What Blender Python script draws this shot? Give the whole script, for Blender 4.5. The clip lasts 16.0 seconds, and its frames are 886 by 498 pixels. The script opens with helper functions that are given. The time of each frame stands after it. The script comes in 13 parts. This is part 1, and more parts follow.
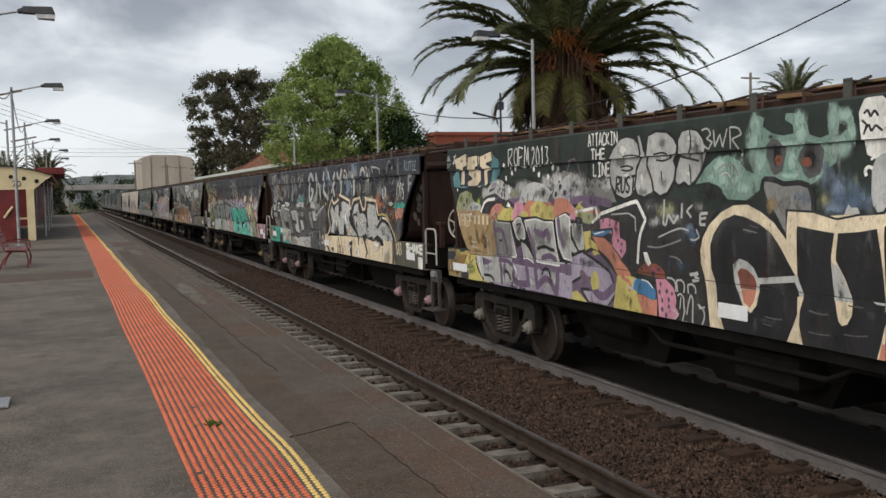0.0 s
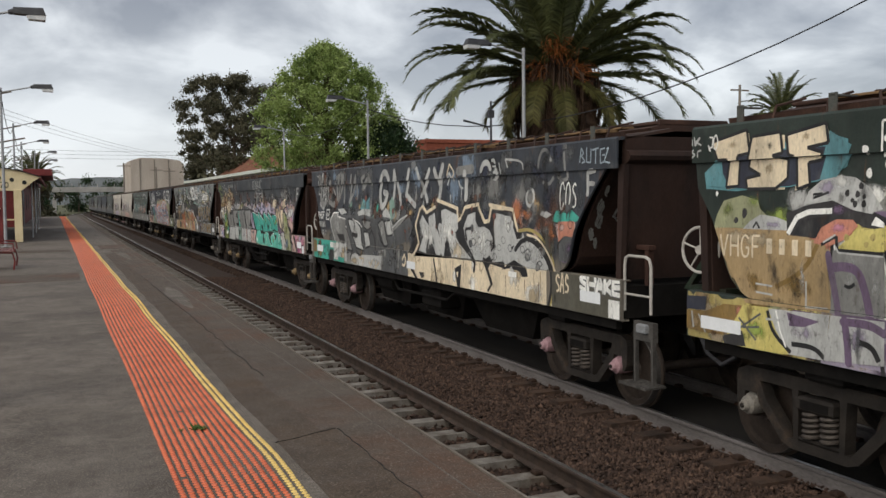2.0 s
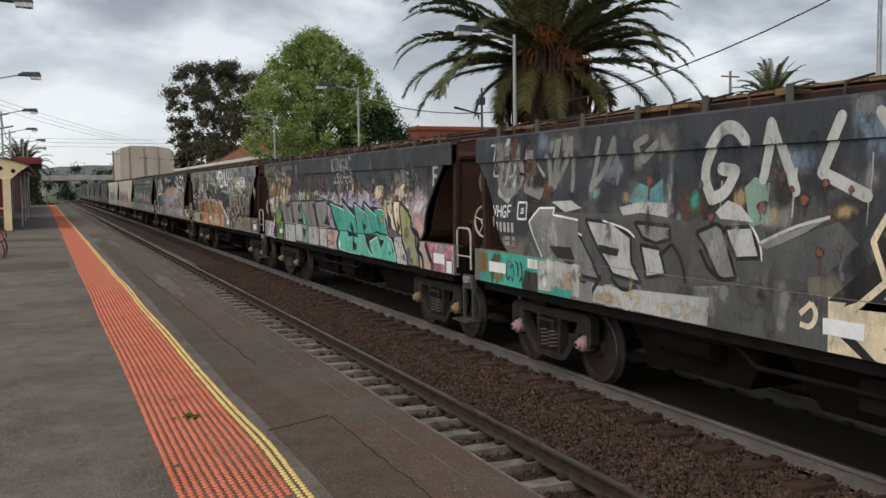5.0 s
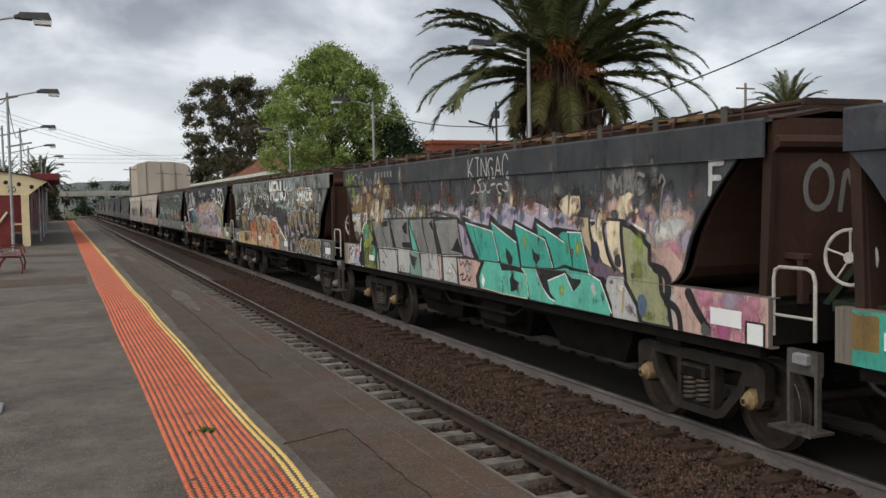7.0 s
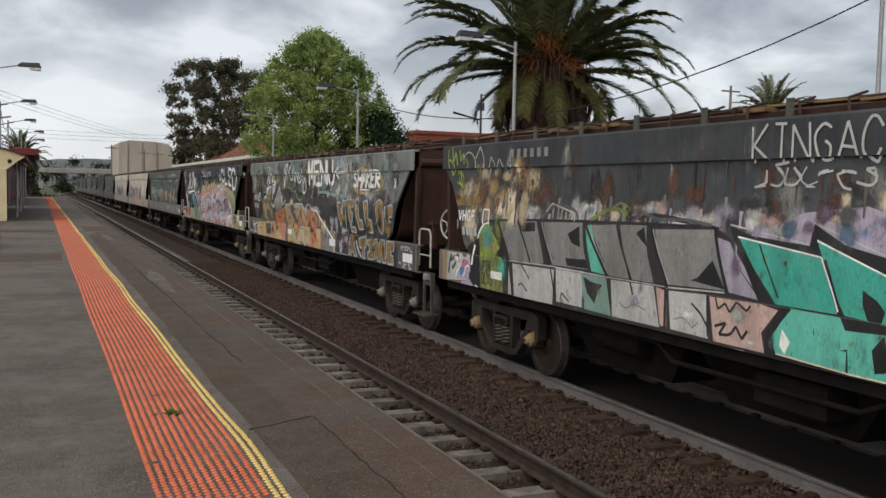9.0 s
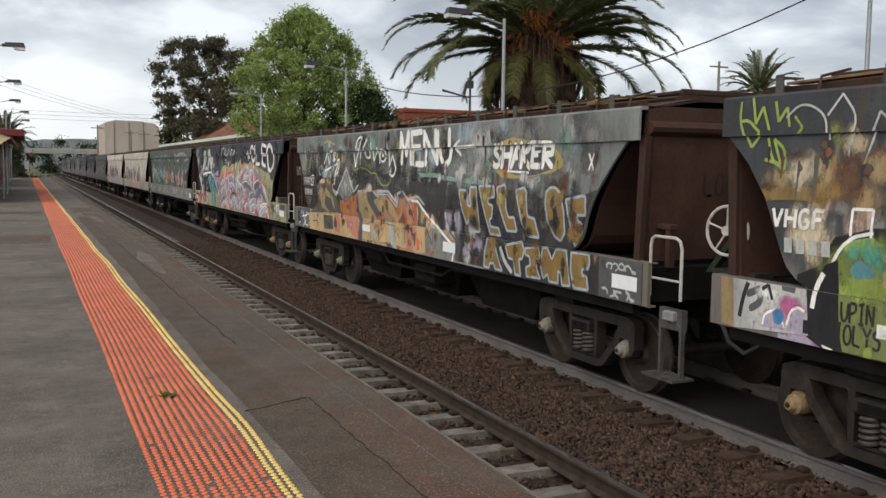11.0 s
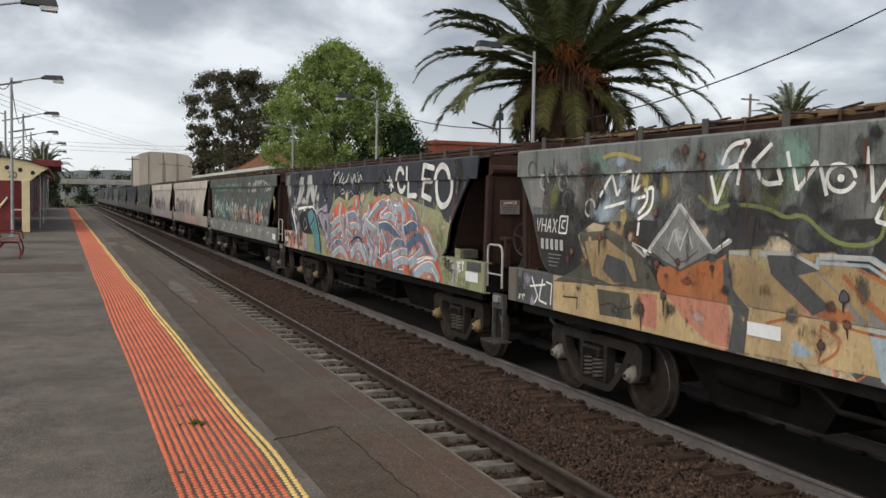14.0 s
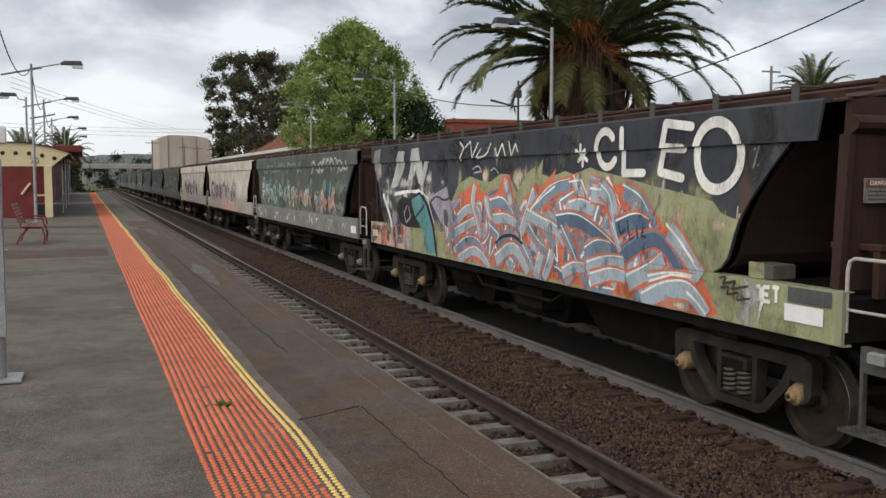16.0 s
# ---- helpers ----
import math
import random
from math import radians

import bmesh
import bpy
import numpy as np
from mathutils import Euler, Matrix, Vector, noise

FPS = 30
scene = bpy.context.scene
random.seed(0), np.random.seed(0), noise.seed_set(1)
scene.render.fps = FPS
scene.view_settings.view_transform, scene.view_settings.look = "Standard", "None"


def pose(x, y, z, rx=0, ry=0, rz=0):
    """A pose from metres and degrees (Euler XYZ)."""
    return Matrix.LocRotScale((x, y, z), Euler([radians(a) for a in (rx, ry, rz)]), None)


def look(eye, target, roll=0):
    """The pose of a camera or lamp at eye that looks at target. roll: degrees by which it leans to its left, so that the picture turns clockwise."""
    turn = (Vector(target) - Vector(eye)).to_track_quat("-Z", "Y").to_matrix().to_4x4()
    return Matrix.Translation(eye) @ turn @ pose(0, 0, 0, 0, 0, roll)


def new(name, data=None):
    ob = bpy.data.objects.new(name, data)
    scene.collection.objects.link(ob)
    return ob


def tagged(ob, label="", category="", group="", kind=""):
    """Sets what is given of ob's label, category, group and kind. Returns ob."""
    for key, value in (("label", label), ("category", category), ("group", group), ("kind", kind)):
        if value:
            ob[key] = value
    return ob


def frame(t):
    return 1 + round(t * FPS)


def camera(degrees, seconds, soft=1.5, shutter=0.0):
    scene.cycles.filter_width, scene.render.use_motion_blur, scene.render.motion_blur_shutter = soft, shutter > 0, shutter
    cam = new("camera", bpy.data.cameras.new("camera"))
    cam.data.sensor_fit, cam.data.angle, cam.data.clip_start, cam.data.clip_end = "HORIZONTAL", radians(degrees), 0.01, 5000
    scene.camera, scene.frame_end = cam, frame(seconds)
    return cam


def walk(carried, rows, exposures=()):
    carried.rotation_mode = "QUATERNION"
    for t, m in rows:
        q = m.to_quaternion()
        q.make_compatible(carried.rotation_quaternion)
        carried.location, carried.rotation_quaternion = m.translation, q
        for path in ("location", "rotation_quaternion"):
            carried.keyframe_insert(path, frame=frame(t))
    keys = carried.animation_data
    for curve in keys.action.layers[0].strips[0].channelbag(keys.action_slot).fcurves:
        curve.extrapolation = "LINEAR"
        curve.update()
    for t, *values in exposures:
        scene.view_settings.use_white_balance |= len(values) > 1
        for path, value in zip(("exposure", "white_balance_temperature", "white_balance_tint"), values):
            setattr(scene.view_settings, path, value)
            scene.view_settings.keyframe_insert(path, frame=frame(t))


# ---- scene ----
cam = camera(51.2, 16.0)
# seconds, x, y, z, pitch, lean, yaw
PATH = [
    (0, -0.000, -0.000, 1.596, -3.58, -1.40, -21.90),
    (0.5, 0.005, -0.009, 1.595, -3.70, -1.41, -21.59),
    (1, 0.009, -0.006, 1.595, -3.56, -0.91, -22.31),
    (1.5, 0.002, -0.014, 1.597, -3.36, -0.61, -22.63),
    (2, -0.002, -0.014, 1.598, -3.15, -0.59, -22.60),
    (2.5, -0.008, 0.001, 1.592, -3.74, -0.50, -22.81),
    (3, -0.011, -0.000, 1.593, -3.98, -0.27, -22.88),
    (3.5, -0.006, 0.001, 1.594, -3.97, -0.19, -23.17),
    (4, -0.005, -0.009, 1.599, -4.14, -0.56, -23.33),
    (6.5, -0.006, -0.014, 1.594, -3.47, -1.01, -22.60),
    (7, -0.004, -0.012, 1.592, -3.08, -1.07, -22.21),
    (7.5, -0.006, -0.009, 1.596, -0.96, 0.89, -23.17),
    (8, 0.018, 0.017, 1.603, -0.20, 3.20, -23.07),
    (8.5, 0.055, 0.007, 1.584, -2.34, 1.56, -22.70),
    (11, 0.024, 0.027, 1.600, -4.99, 0.72, -24.08),
    (11.5, 0.020, 0.034, 1.598, -4.61, 0.29, -22.44),
    (12, 0.009, 0.023, 1.602, -4.12, 0.30, -21.89),
    (12.5, 0.012, 0.034, 1.596, -3.67, 0.34, -21.31),
    (13, 0.013, 0.028, 1.594, -3.10, 0.57, -21.10),
    (13.5, 0.018, 0.026, 1.590, -2.90, 0.85, -21.45),
    (14, 0.019, 0.021, 1.587, -3.05, 0.93, -22.24),
    (14.5, 0.024, 0.013, 1.587, -3.63, 0.59, -22.81),
    (15, 0.020, 0.010, 1.594, -3.71, -0.07, -21.47),
    (15.5, 0.022, 0.007, 1.589, -3.69, -0.39, -20.54),
    (16, 0.008, 0.008, 1.595, -4.38, -0.01, -21.02),
]


def cam_pose(x, y, z, pitch, lean, yaw):
    return Matrix.Translation((x, y, z)) @ Euler((radians(90 + pitch), 0, radians(yaw))).to_matrix().to_4x4() @ Matrix.Rotation(radians(lean), 4, "Z")


walk(cam, [(t, cam_pose(*r)) for t, *r in PATH],
     [(0.0, 0.0), (7.0, 0.0), (7.5, 0.12), (8.0, -0.26), (8.5, -0.16), (11.0, 0.2), (12.5, 0.15), (14.5, 0.05), (16.0, 0.1)])

# ---- light: overcast daylight ----
scene.cycles.transparent_max_bounces = 40
world = bpy.data.worlds.new("overcast_sky")
scene.world = world
world.use_nodes = True
wn, wl = world.node_tree.nodes, world.node_tree.links
wn.clear()
SUN_ELEV, SUN_AZ = 38, 240


def wnode(kind, **inputs):
    n = wn.new(kind)
    for k, v in inputs.items():
        n.inputs[k].default_value = v
    return n


coord = wnode("ShaderNodeTexCoord")
sep = wnode("ShaderNodeSeparateXYZ")
wl.new(coord.outputs["Generated"], sep.inputs[0])
lift = wnode("ShaderNodeMath")
lift.operation = "ADD"
lift.inputs[1].default_value = 0.42
wl.new(sep.outputs["Z"], lift.inputs[0])
low = wnode("ShaderNodeMath")
low.operation = "MAXIMUM"
low.inputs[1].default_value = 0.12
wl.new(lift.outputs[0], low.inputs[0])
plane = wnode("ShaderNodeVectorMath")
plane.operation = "DIVIDE"
comb = wnode("ShaderNodeCombineXYZ")
for i in range(3):
    wl.new(low.outputs[0], comb.inputs[i])
wl.new(coord.outputs["Generated"], plane.inputs[0])
wl.new(comb.outputs[0], plane.inputs[1])
drift = wnode("ShaderNodeVectorMath")
drift.operation = "ADD"
drift.inputs[1].default_value = (3.1, 1.7, 0.4)
wl.new(plane.outputs[0], drift.inputs[0])
cloud = wnode("ShaderNodeTexNoise", Scale=3.0, Detail=9.0, Roughness=0.52, Distortion=0.3)
wl.new(drift.outputs[0], cloud.inputs["Vector"])
ramp = wnode("ShaderNodeValToRGB")
wl.new(cloud.outputs["Fac"], ramp.inputs[0])
el = ramp.color_ramp.elements
el[0].position, el[0].color = 0.40, (0.26, 0.272, 0.305, 1)
el[1].position, el[1].color = 0.63, (0.73, 0.75, 0.77, 1)
mid = el.new(0.50)
mid.color = (0.42, 0.435, 0.465, 1)
# thinner cloud towards the horizon
thin = wnode("ShaderNodeMapRange")
thin.inputs["From Min"].default_value, thin.inputs["From Max"].default_value = 0.0, 0.22
thin.inputs["To Min"].default_value, thin.inputs["To Max"].default_value = 1.0, 0.0
thin.interpolation_type = "SMOOTHSTEP"
wl.new(sep.outputs["Z"], thin.inputs["Value"])
tmul = wnode("ShaderNodeMath")
tmul.operation = "MULTIPLY"
side = wnode("ShaderNodeMapRange")
side.inputs["From Min"].default_value, side.inputs["From Max"].default_value = -0.05, 0.65
side.inputs["To Min"].default_value, side.inputs["To Max"].default_value = 0.92, 0.25
wl.new(sep.outputs["X"], side.inputs["Value"])
wl.new(side.outputs[0], tmul.inputs[1])
wl.new(thin.outputs[0], tmul.inputs[0])
mixh = wnode("ShaderNodeMix")
mixh.data_type = "RGBA"
mixh.inputs["B"].default_value = (0, 0, 0, 1)
wl.new(tmul.outputs[0], mixh.inputs[0])
wl.new(ramp.outputs[0], mixh.inputs[6])
mixh.inputs[7].default_value = (0.80, 0.83, 0.87, 1)
sky = wnode("ShaderNodeTexSky")
sky.sky_type, sky.sun_disc = "NISHITA", False
sky.sun_elevation, sky.sun_rotation = radians(SUN_ELEV), radians(SUN_AZ)
bg_sky = wnode("ShaderNodeBackground", Strength=0.02)
wl.new(sky.outputs[0], bg_sky.inputs[0])
bg_cloud = wnode("ShaderNodeBackground", Strength=1.0)
wl.new(mixh.outputs[2], bg_cloud.inputs[0])
addw = wnode("ShaderNodeAddShader")
wout = wnode("ShaderNodeOutputWorld")
wl.new(bg_sky.outputs[0], addw.inputs[0])
wl.new(bg_cloud.outputs[0], addw.inputs[1])
wl.new(addw.outputs[0], wout.inputs[0])

sun_data = bpy.data.lights.new("sun", "SUN")
sun_data.energy, sun_data.angle, sun_data.color = 2.25, radians(70), (1.0, 0.92, 0.81)
sun = new("sun", sun_data)
_az, _el = radians(SUN_AZ), radians(SUN_ELEV)
sun.matrix_world = look((0, 0, 30), (-math.sin(_az) * math.cos(_el), -math.cos(_az) * math.cos(_el), 30 - math.sin(_el)))


# ---- materials ----
def mixed(name, a, b, scale=4.0, rough=0.8, metal=0.0, bump=0.0, bump_scale=60.0, c=None, c_scale=0.6, c_at=(0.5, 0.7), fine=0.12,
          rand=0.0, stretch=(1, 1, 1), spread=(0.35, 0.65), rough_var=0.1, coords="Object", spec=0.3, grit=None):
    """A surface of two colours in soft patches, fine grain, a third colour in stains, and relief."""
    m = bpy.data.materials.new(name)
    m.use_nodes = True
    n, l = m.node_tree.nodes, m.node_tree.links
    bsdf = n["Principled BSDF"]
    tc = n.new("ShaderNodeTexCoord")
    mp = n.new("ShaderNodeMapping")
    mp.inputs["Scale"].default_value = stretch
    l.new(tc.outputs[coords], mp.inputs[0])
    src = mp.outputs[0]
    if rand:
        info = n.new("ShaderNodeObjectInfo")
        off = n.new("ShaderNodeVectorMath")
        off.operation = "MULTIPLY_ADD"
        l.new(info.outputs["Random"], off.inputs[0])
        off.inputs[1].default_value = (37, 91, 53)
        l.new(src, off.inputs[2])
        src = off.outputs[0]

    def nz(sc, det=5.0, ro=0.6):
        t = n.new("ShaderNodeTexNoise")
        t.inputs["Scale"].default_value, t.inputs["Detail"].default_value, t.inputs["Roughness"].default_value = sc, det, ro
        l.new(src, t.inputs["Vector"])
        return t.outputs["Fac"]

    def rng(v, lo, hi, a0=0.0, a1=1.0):
        t = n.new("ShaderNodeMapRange")
        for k, x in zip(("From Min", "From Max", "To Min", "To Max"), (lo, hi, a0, a1)):
            t.inputs[k].default_value = x
        l.new(v, t.inputs["Value"])
        return t.outputs[0]

    def mix(f, x, y, mode="MIX"):
        t = n.new("ShaderNodeMix")
        t.data_type, t.blend_type = "RGBA", mode
        for i, v in ((0, f), (6, x), (7, y)):
            if isinstance(v, (float, int)):
                t.inputs[i].default_value = v
            elif isinstance(v, tuple):
                t.inputs[i].default_value = (*v, 1)
            else:
                l.new(v, t.inputs[i])
        return t.outputs[2]

    col = mix(rng(nz(scale), *spread), a, b)
    if c:
        col = mix(rng(nz(c_scale, 7.0, 0.65), *c_at), col, c)
    if grit:
        # single pale and dark bits of the aggregate
        col = mix(rng(nz(grit[0], 2.0, 0.5), 0.58, 0.68, 0.0, 0.75), col, grit[1])
        col = mix(rng(nz(grit[0] * 1.37, 2.0, 0.5), 0.58, 0.68, 0.0, 0.75), col, grit[2])
        col = mix(rng(nz(grit[0] * 0.13, 4.0, 0.6), 0.5, 0.75, 0.0, 0.45), col, grit[2])
    if fine:
        g = rng(nz(bump_scale, 3.0), 0.25, 0.75, 1 - fine * 2, 1 + fine * 2)
        gg = n.new("ShaderNodeCombineXYZ")
        for i in range(3):
            l.new(g, gg.inputs[i])
        col = mix(1.0, col, gg.outputs[0], "MULTIPLY")
    if rand:
        hv = n.new("ShaderNodeHueSaturation")
        l.new(rng(info.outputs["Random"], 0, 1, 1 - rand, 1 + rand), hv.inputs["Value"])
        l.new(col, hv.inputs["Color"])
        col = hv.outputs[0]
    l.new(col, bsdf.inputs["Base Color"])
    l.new(rng(nz(scale * 2.3), 0.3, 0.7, max(0.02, rough - rough_var), min(1, rough + rough_var)), bsdf.inputs["Roughness"])
    bsdf.inputs["Metallic"].default_value = metal
    bsdf.inputs["Specular IOR Level"].default_value = spec
    if bump:
        bp = n.new("ShaderNodeBump")
        bp.inputs["Strength"].default_value, bp.inputs["Distance"].default_value = min(1.0, bump), 0.01 * max(1.0, bump)
        l.new(nz(bump_scale, 6.0, 0.7), bp.inputs["Height"])
        l.new(bp.outputs[0], bsdf.inputs["Normal"])
    return m


ASPHALT = mixed("asphalt", (0.118, 0.099, 0.081), (0.176, 0.151, 0.127), 2.6, 0.85, bump=0.8, bump_scale=110, c=(0.066, 0.055, 0.045), c_scale=0.55, c_at=(0.46, 0.72), fine=0.3, grit=(85, (0.30, 0.26, 0.22), (0.045, 0.037, 0.03)))
ASPHALT_DARK = mixed("asphalt_patch", (0.063, 0.045, 0.032), (0.088, 0.066, 0.048), 1.7, 0.85, bump=0.6, bump_scale=110, c=(0.10, 0.062, 0.036), c_scale=0.7, c_at=(0.5, 0.75), fine=0.28, grit=(85, (0.20, 0.165, 0.13), (0.03, 0.024, 0.019)))
ASPHALT_GREY = mixed("asphalt_pale_patch", (0.072, 0.055, 0.042), (0.100, 0.079, 0.061), 1.7, 0.85, bump=0.6, bump_scale=110, fine=0.3, c=(0.105, 0.052, 0.030), c_scale=0.8, c_at=(0.44, 0.66), grit=(85, (0.24, 0.20, 0.16), (0.04, 0.032, 0.025)))
CRACK = mixed("crack_dirt", (0.018, 0.016, 0.014), (0.03, 0.026, 0.022), 8, 0.95)
COPING = mixed("coping_concrete", (0.12, 0.10, 0.08), (0.19, 0.165, 0.14), 5, 0.85, bump=0.4, bump_scale=120)
PLAT_WALL = mixed("platform_wall_concrete", (0.10, 0.095, 0.09), (0.16, 0.15, 0.14), 2, 0.9, bump=0.4)
ORANGE = mixed("orange_tactile_plastic", (0.62, 0.135, 0.055), (0.74, 0.19, 0.085), 3.0, 0.55, c=(0.36, 0.09, 0.05), c_scale=1.6, c_at=(0.52, 0.75), fine=0.06, rand=0.0)
YELLOW = mixed("yellow_tactile_plastic", (0.74, 0.50, 0.13), (0.84, 0.62, 0.22), 3.0, 0.55, c=(0.48, 0.28, 0.06), c_scale=1.6, c_at=(0.52, 0.75), fine=0.06)
BALLAST_BED = mixed("ballast_bed", (0.026, 0.017, 0.013), (0.055, 0.035, 0.025), 26, 0.95, bump=1.0, bump_scale=26, c=(0.025, 0.018, 0.015), c_scale=3, fine=0.3)
# black bed colour that carries the shade under the train
BED_SHADE = mixed("oily_ballast", (0.010, 0.009, 0.008), (0.02, 0.017, 0.014), 22, 0.95, bump=1.0, bump_scale=30)
STONE = mixed("ballast_stone", (0.034, 0.021, 0.016), (0.080, 0.050, 0.036), 9, 0.92, bump=0.5, bump_scale=90, c=(0.16, 0.13, 0.105), c_scale=13, c_at=(0.64, 0.76), fine=0.2)
SLEEPER = mixed("sleeper_concrete", (0.14, 0.126, 0.108), (0.26, 0.24, 0.21), 5, 0.9, bump=0.5, bump_scale=90, c=(0.10, 0.075, 0.055), c_scale=2.2, c_at=(0.48, 0.66), rand=0.12)
SLEEPER_BROWN = mixed("sleeper_rust_dusted", (0.045, 0.028, 0.020), (0.082, 0.050, 0.034), 5, 0.95, bump=0.5, bump_scale=90, c=(0.03, 0.02, 0.015), c_scale=4, c_at=(0.45, 0.65), rand=0.2)
RAIL_DARK = mixed("rail_web_rust", (0.045, 0.034, 0.028), (0.085, 0.06, 0.046), 6, 0.8, metal=0.2, bump=0.3, bump_scale=80)
RAIL_TOP = mixed("rail_head_steel", (0.30, 0.29, 0.28), (0.42, 0.41, 0.40), 8, 0.32, metal=0.9, stretch=(1, 0.1, 1))
RAIL_GREY = mixed("rail_grey_dust", (0.115, 0.104, 0.099), (0.18, 0.165, 0.16), 4, 0.75, metal=0.1, bump=0.2, stretch=(1, 0.3, 1))
CLIP = mixed("rail_clip_rust", (0.035, 0.022, 0.017), (0.07, 0.043, 0.03), 20, 0.85, metal=0.3)
GROUND = mixed("ground_grass", (0.05, 0.065, 0.025), (0.11, 0.105, 0.05), 0.7, 0.95, bump=0.5, bump_scale=20, c=(0.10, 0.08, 0.06), c_scale=0.12)
GALV = mixed("galvanised_steel", (0.27, 0.28, 0.29), (0.38, 0.39, 0.40), 6, 0.5, metal=0.35, c=(0.2, 0.2, 0.2), c_scale=3)
LAMP_DARK = mixed("lamp_housing", (0.028, 0.029, 0.032), (0.05, 0.05, 0.055), 6, 0.5)
LAMP_GLASS = mixed("lamp_diffuser", (0.55, 0.57, 0.58), (0.65, 0.66, 0.66), 6, 0.25)
CREAM = mixed("cream_painted_boards", (0.60, 0.50, 0.30), (0.68, 0.58, 0.37), 2, 0.7, bump=0.15, c=(0.42, 0.34, 0.2), c_scale=2, c_at=(0.58, 0.8))
MAROON = mixed("maroon_paint", (0.13, 0.022, 0.022), (0.19, 0.036, 0.033), 3, 0.6, bump=0.1, c=(0.09, 0.02, 0.02), c_scale=1.5)
BLACK_PAINT = mixed("black_paint", (0.012, 0.012, 0.012), (0.025, 0.025, 0.025), 6, 0.6)
BENCH_RED = mixed("bench_red_slats", (0.20, 0.085, 0.075), (0.29, 0.13, 0.115), 6, 0.6, rand=0.08)
ROOF_TILE = mixed("brown_tile_roof", (0.15, 0.065, 0.04), (0.22, 0.10, 0.062), 3, 0.85, bump=0.5, bump_scale=12)
BRICK_ORANGE = mixed("orange_brick", (0.24, 0.068, 0.042), (0.31, 0.095, 0.056), 4, 0.85, bump=0.3, bump_scale=25)
SILO = mixed("silo_cream_concrete", (0.37, 0.32, 0.275), (0.46, 0.405, 0.35), 0.4, 0.85, c=(0.38, 0.33, 0.28), c_scale=0.25, stretch=(1, 1, 0.3))
CONCRETE = mixed("bridge_concrete", (0.30, 0.29, 0.27), (0.40, 0.385, 0.36), 0.5, 0.9)
PALE_METAL = mixed("pale_green_roofing", (0.46, 0.50, 0.44), (0.56, 0.59, 0.52), 1, 0.6)
# the blue-grey of distance haze is mixed into the hill's own colour
HILL = mixed("far_hill", (0.11, 0.125, 0.13), (0.17, 0.18, 0.185), 0.03, 0.95)
TRUNK = mixed("bark", (0.07, 0.05, 0.035), (0.13, 0.10, 0.075), 5, 0.95, bump=0.9, bump_scale=20)
LEAF_GREEN = mixed("bright_leaf", (0.20, 0.27, 0.075), (0.32, 0.40, 0.14), 1.2, 0.6, fine=0.1, c=(0.09, 0.15, 0.035), c_scale=0.5)
LEAF_DARK = mixed("dark_leaf", (0.058, 0.058, 0.034), (0.115, 0.106, 0.064), 1.0, 0.55, fine=0.1, c=(0.055, 0.06, 0.03), c_scale=0.6)
LEAF_BUSH = mixed("bush_leaf", (0.014, 0.032, 0.012), (0.032, 0.058, 0.02), 1.4, 0.6, fine=0.1)
PALM_LEAF = mixed("palm_frond", (0.056, 0.068, 0.028), (0.115, 0.125, 0.048), 1.1, 0.5, fine=0.1)
PALM_YELLOW = mixed("palm_old_frond", (0.068, 0.07, 0.022), (0.115, 0.103, 0.034), 1.1, 0.6, fine=0.1)
PALM_DEAD = mixed("palm_dead_frond", (0.045, 0.026, 0.017), (0.088, 0.052, 0.033), 2, 0.8)
PALM_FRUIT = mixed("palm_fruit_stalks", (0.21, 0.065, 0.016), (0.31, 0.11, 0.028), 3, 0.7)
WOOD_POLE = mixed("weathered_pole", (0.16, 0.14, 0.12), (0.23, 0.2, 0.17), 4, 0.9)
WIRE = mixed("cable_black", (0.02, 0.02, 0.022), (0.035, 0.035, 0.04), 4, 0.6)
WEED = mixed("weed_leaf", (0.05, 0.10, 0.02), (0.09, 0.15, 0.035), 30, 0.7)


def piece_by_piece(m, lo, hi):
    """Each stone or leaf a little darker or paler than the next."""
    n, l = m.node_tree.nodes, m.node_tree.links
    bsdf = n["Principled BSDF"]
    old = bsdf.inputs["Base Color"].links[0].from_socket
    geo, r, hv = n.new("ShaderNodeNewGeometry"), n.new("ShaderNodeMapRange"), n.new("ShaderNodeHueSaturation")
    r.inputs["To Min"].default_value, r.inputs["To Max"].default_value = lo, hi
    l.new(geo.outputs["Random Per Island"], r.inputs["Value"])
    l.new(r.outputs[0], hv.inputs["Value"])
    l.new(old, hv.inputs["Color"])
    l.new(hv.outputs[0], bsdf.inputs["Base Color"])


piece_by_piece(STONE, 0.5, 1.7)
for leaf in (LEAF_GREEN, LEAF_DARK, LEAF_BUSH, PALM_LEAF, PALM_YELLOW, PALM_DEAD, PALM_FRUIT):
    piece_by_piece(leaf, 0.55, 1.5)


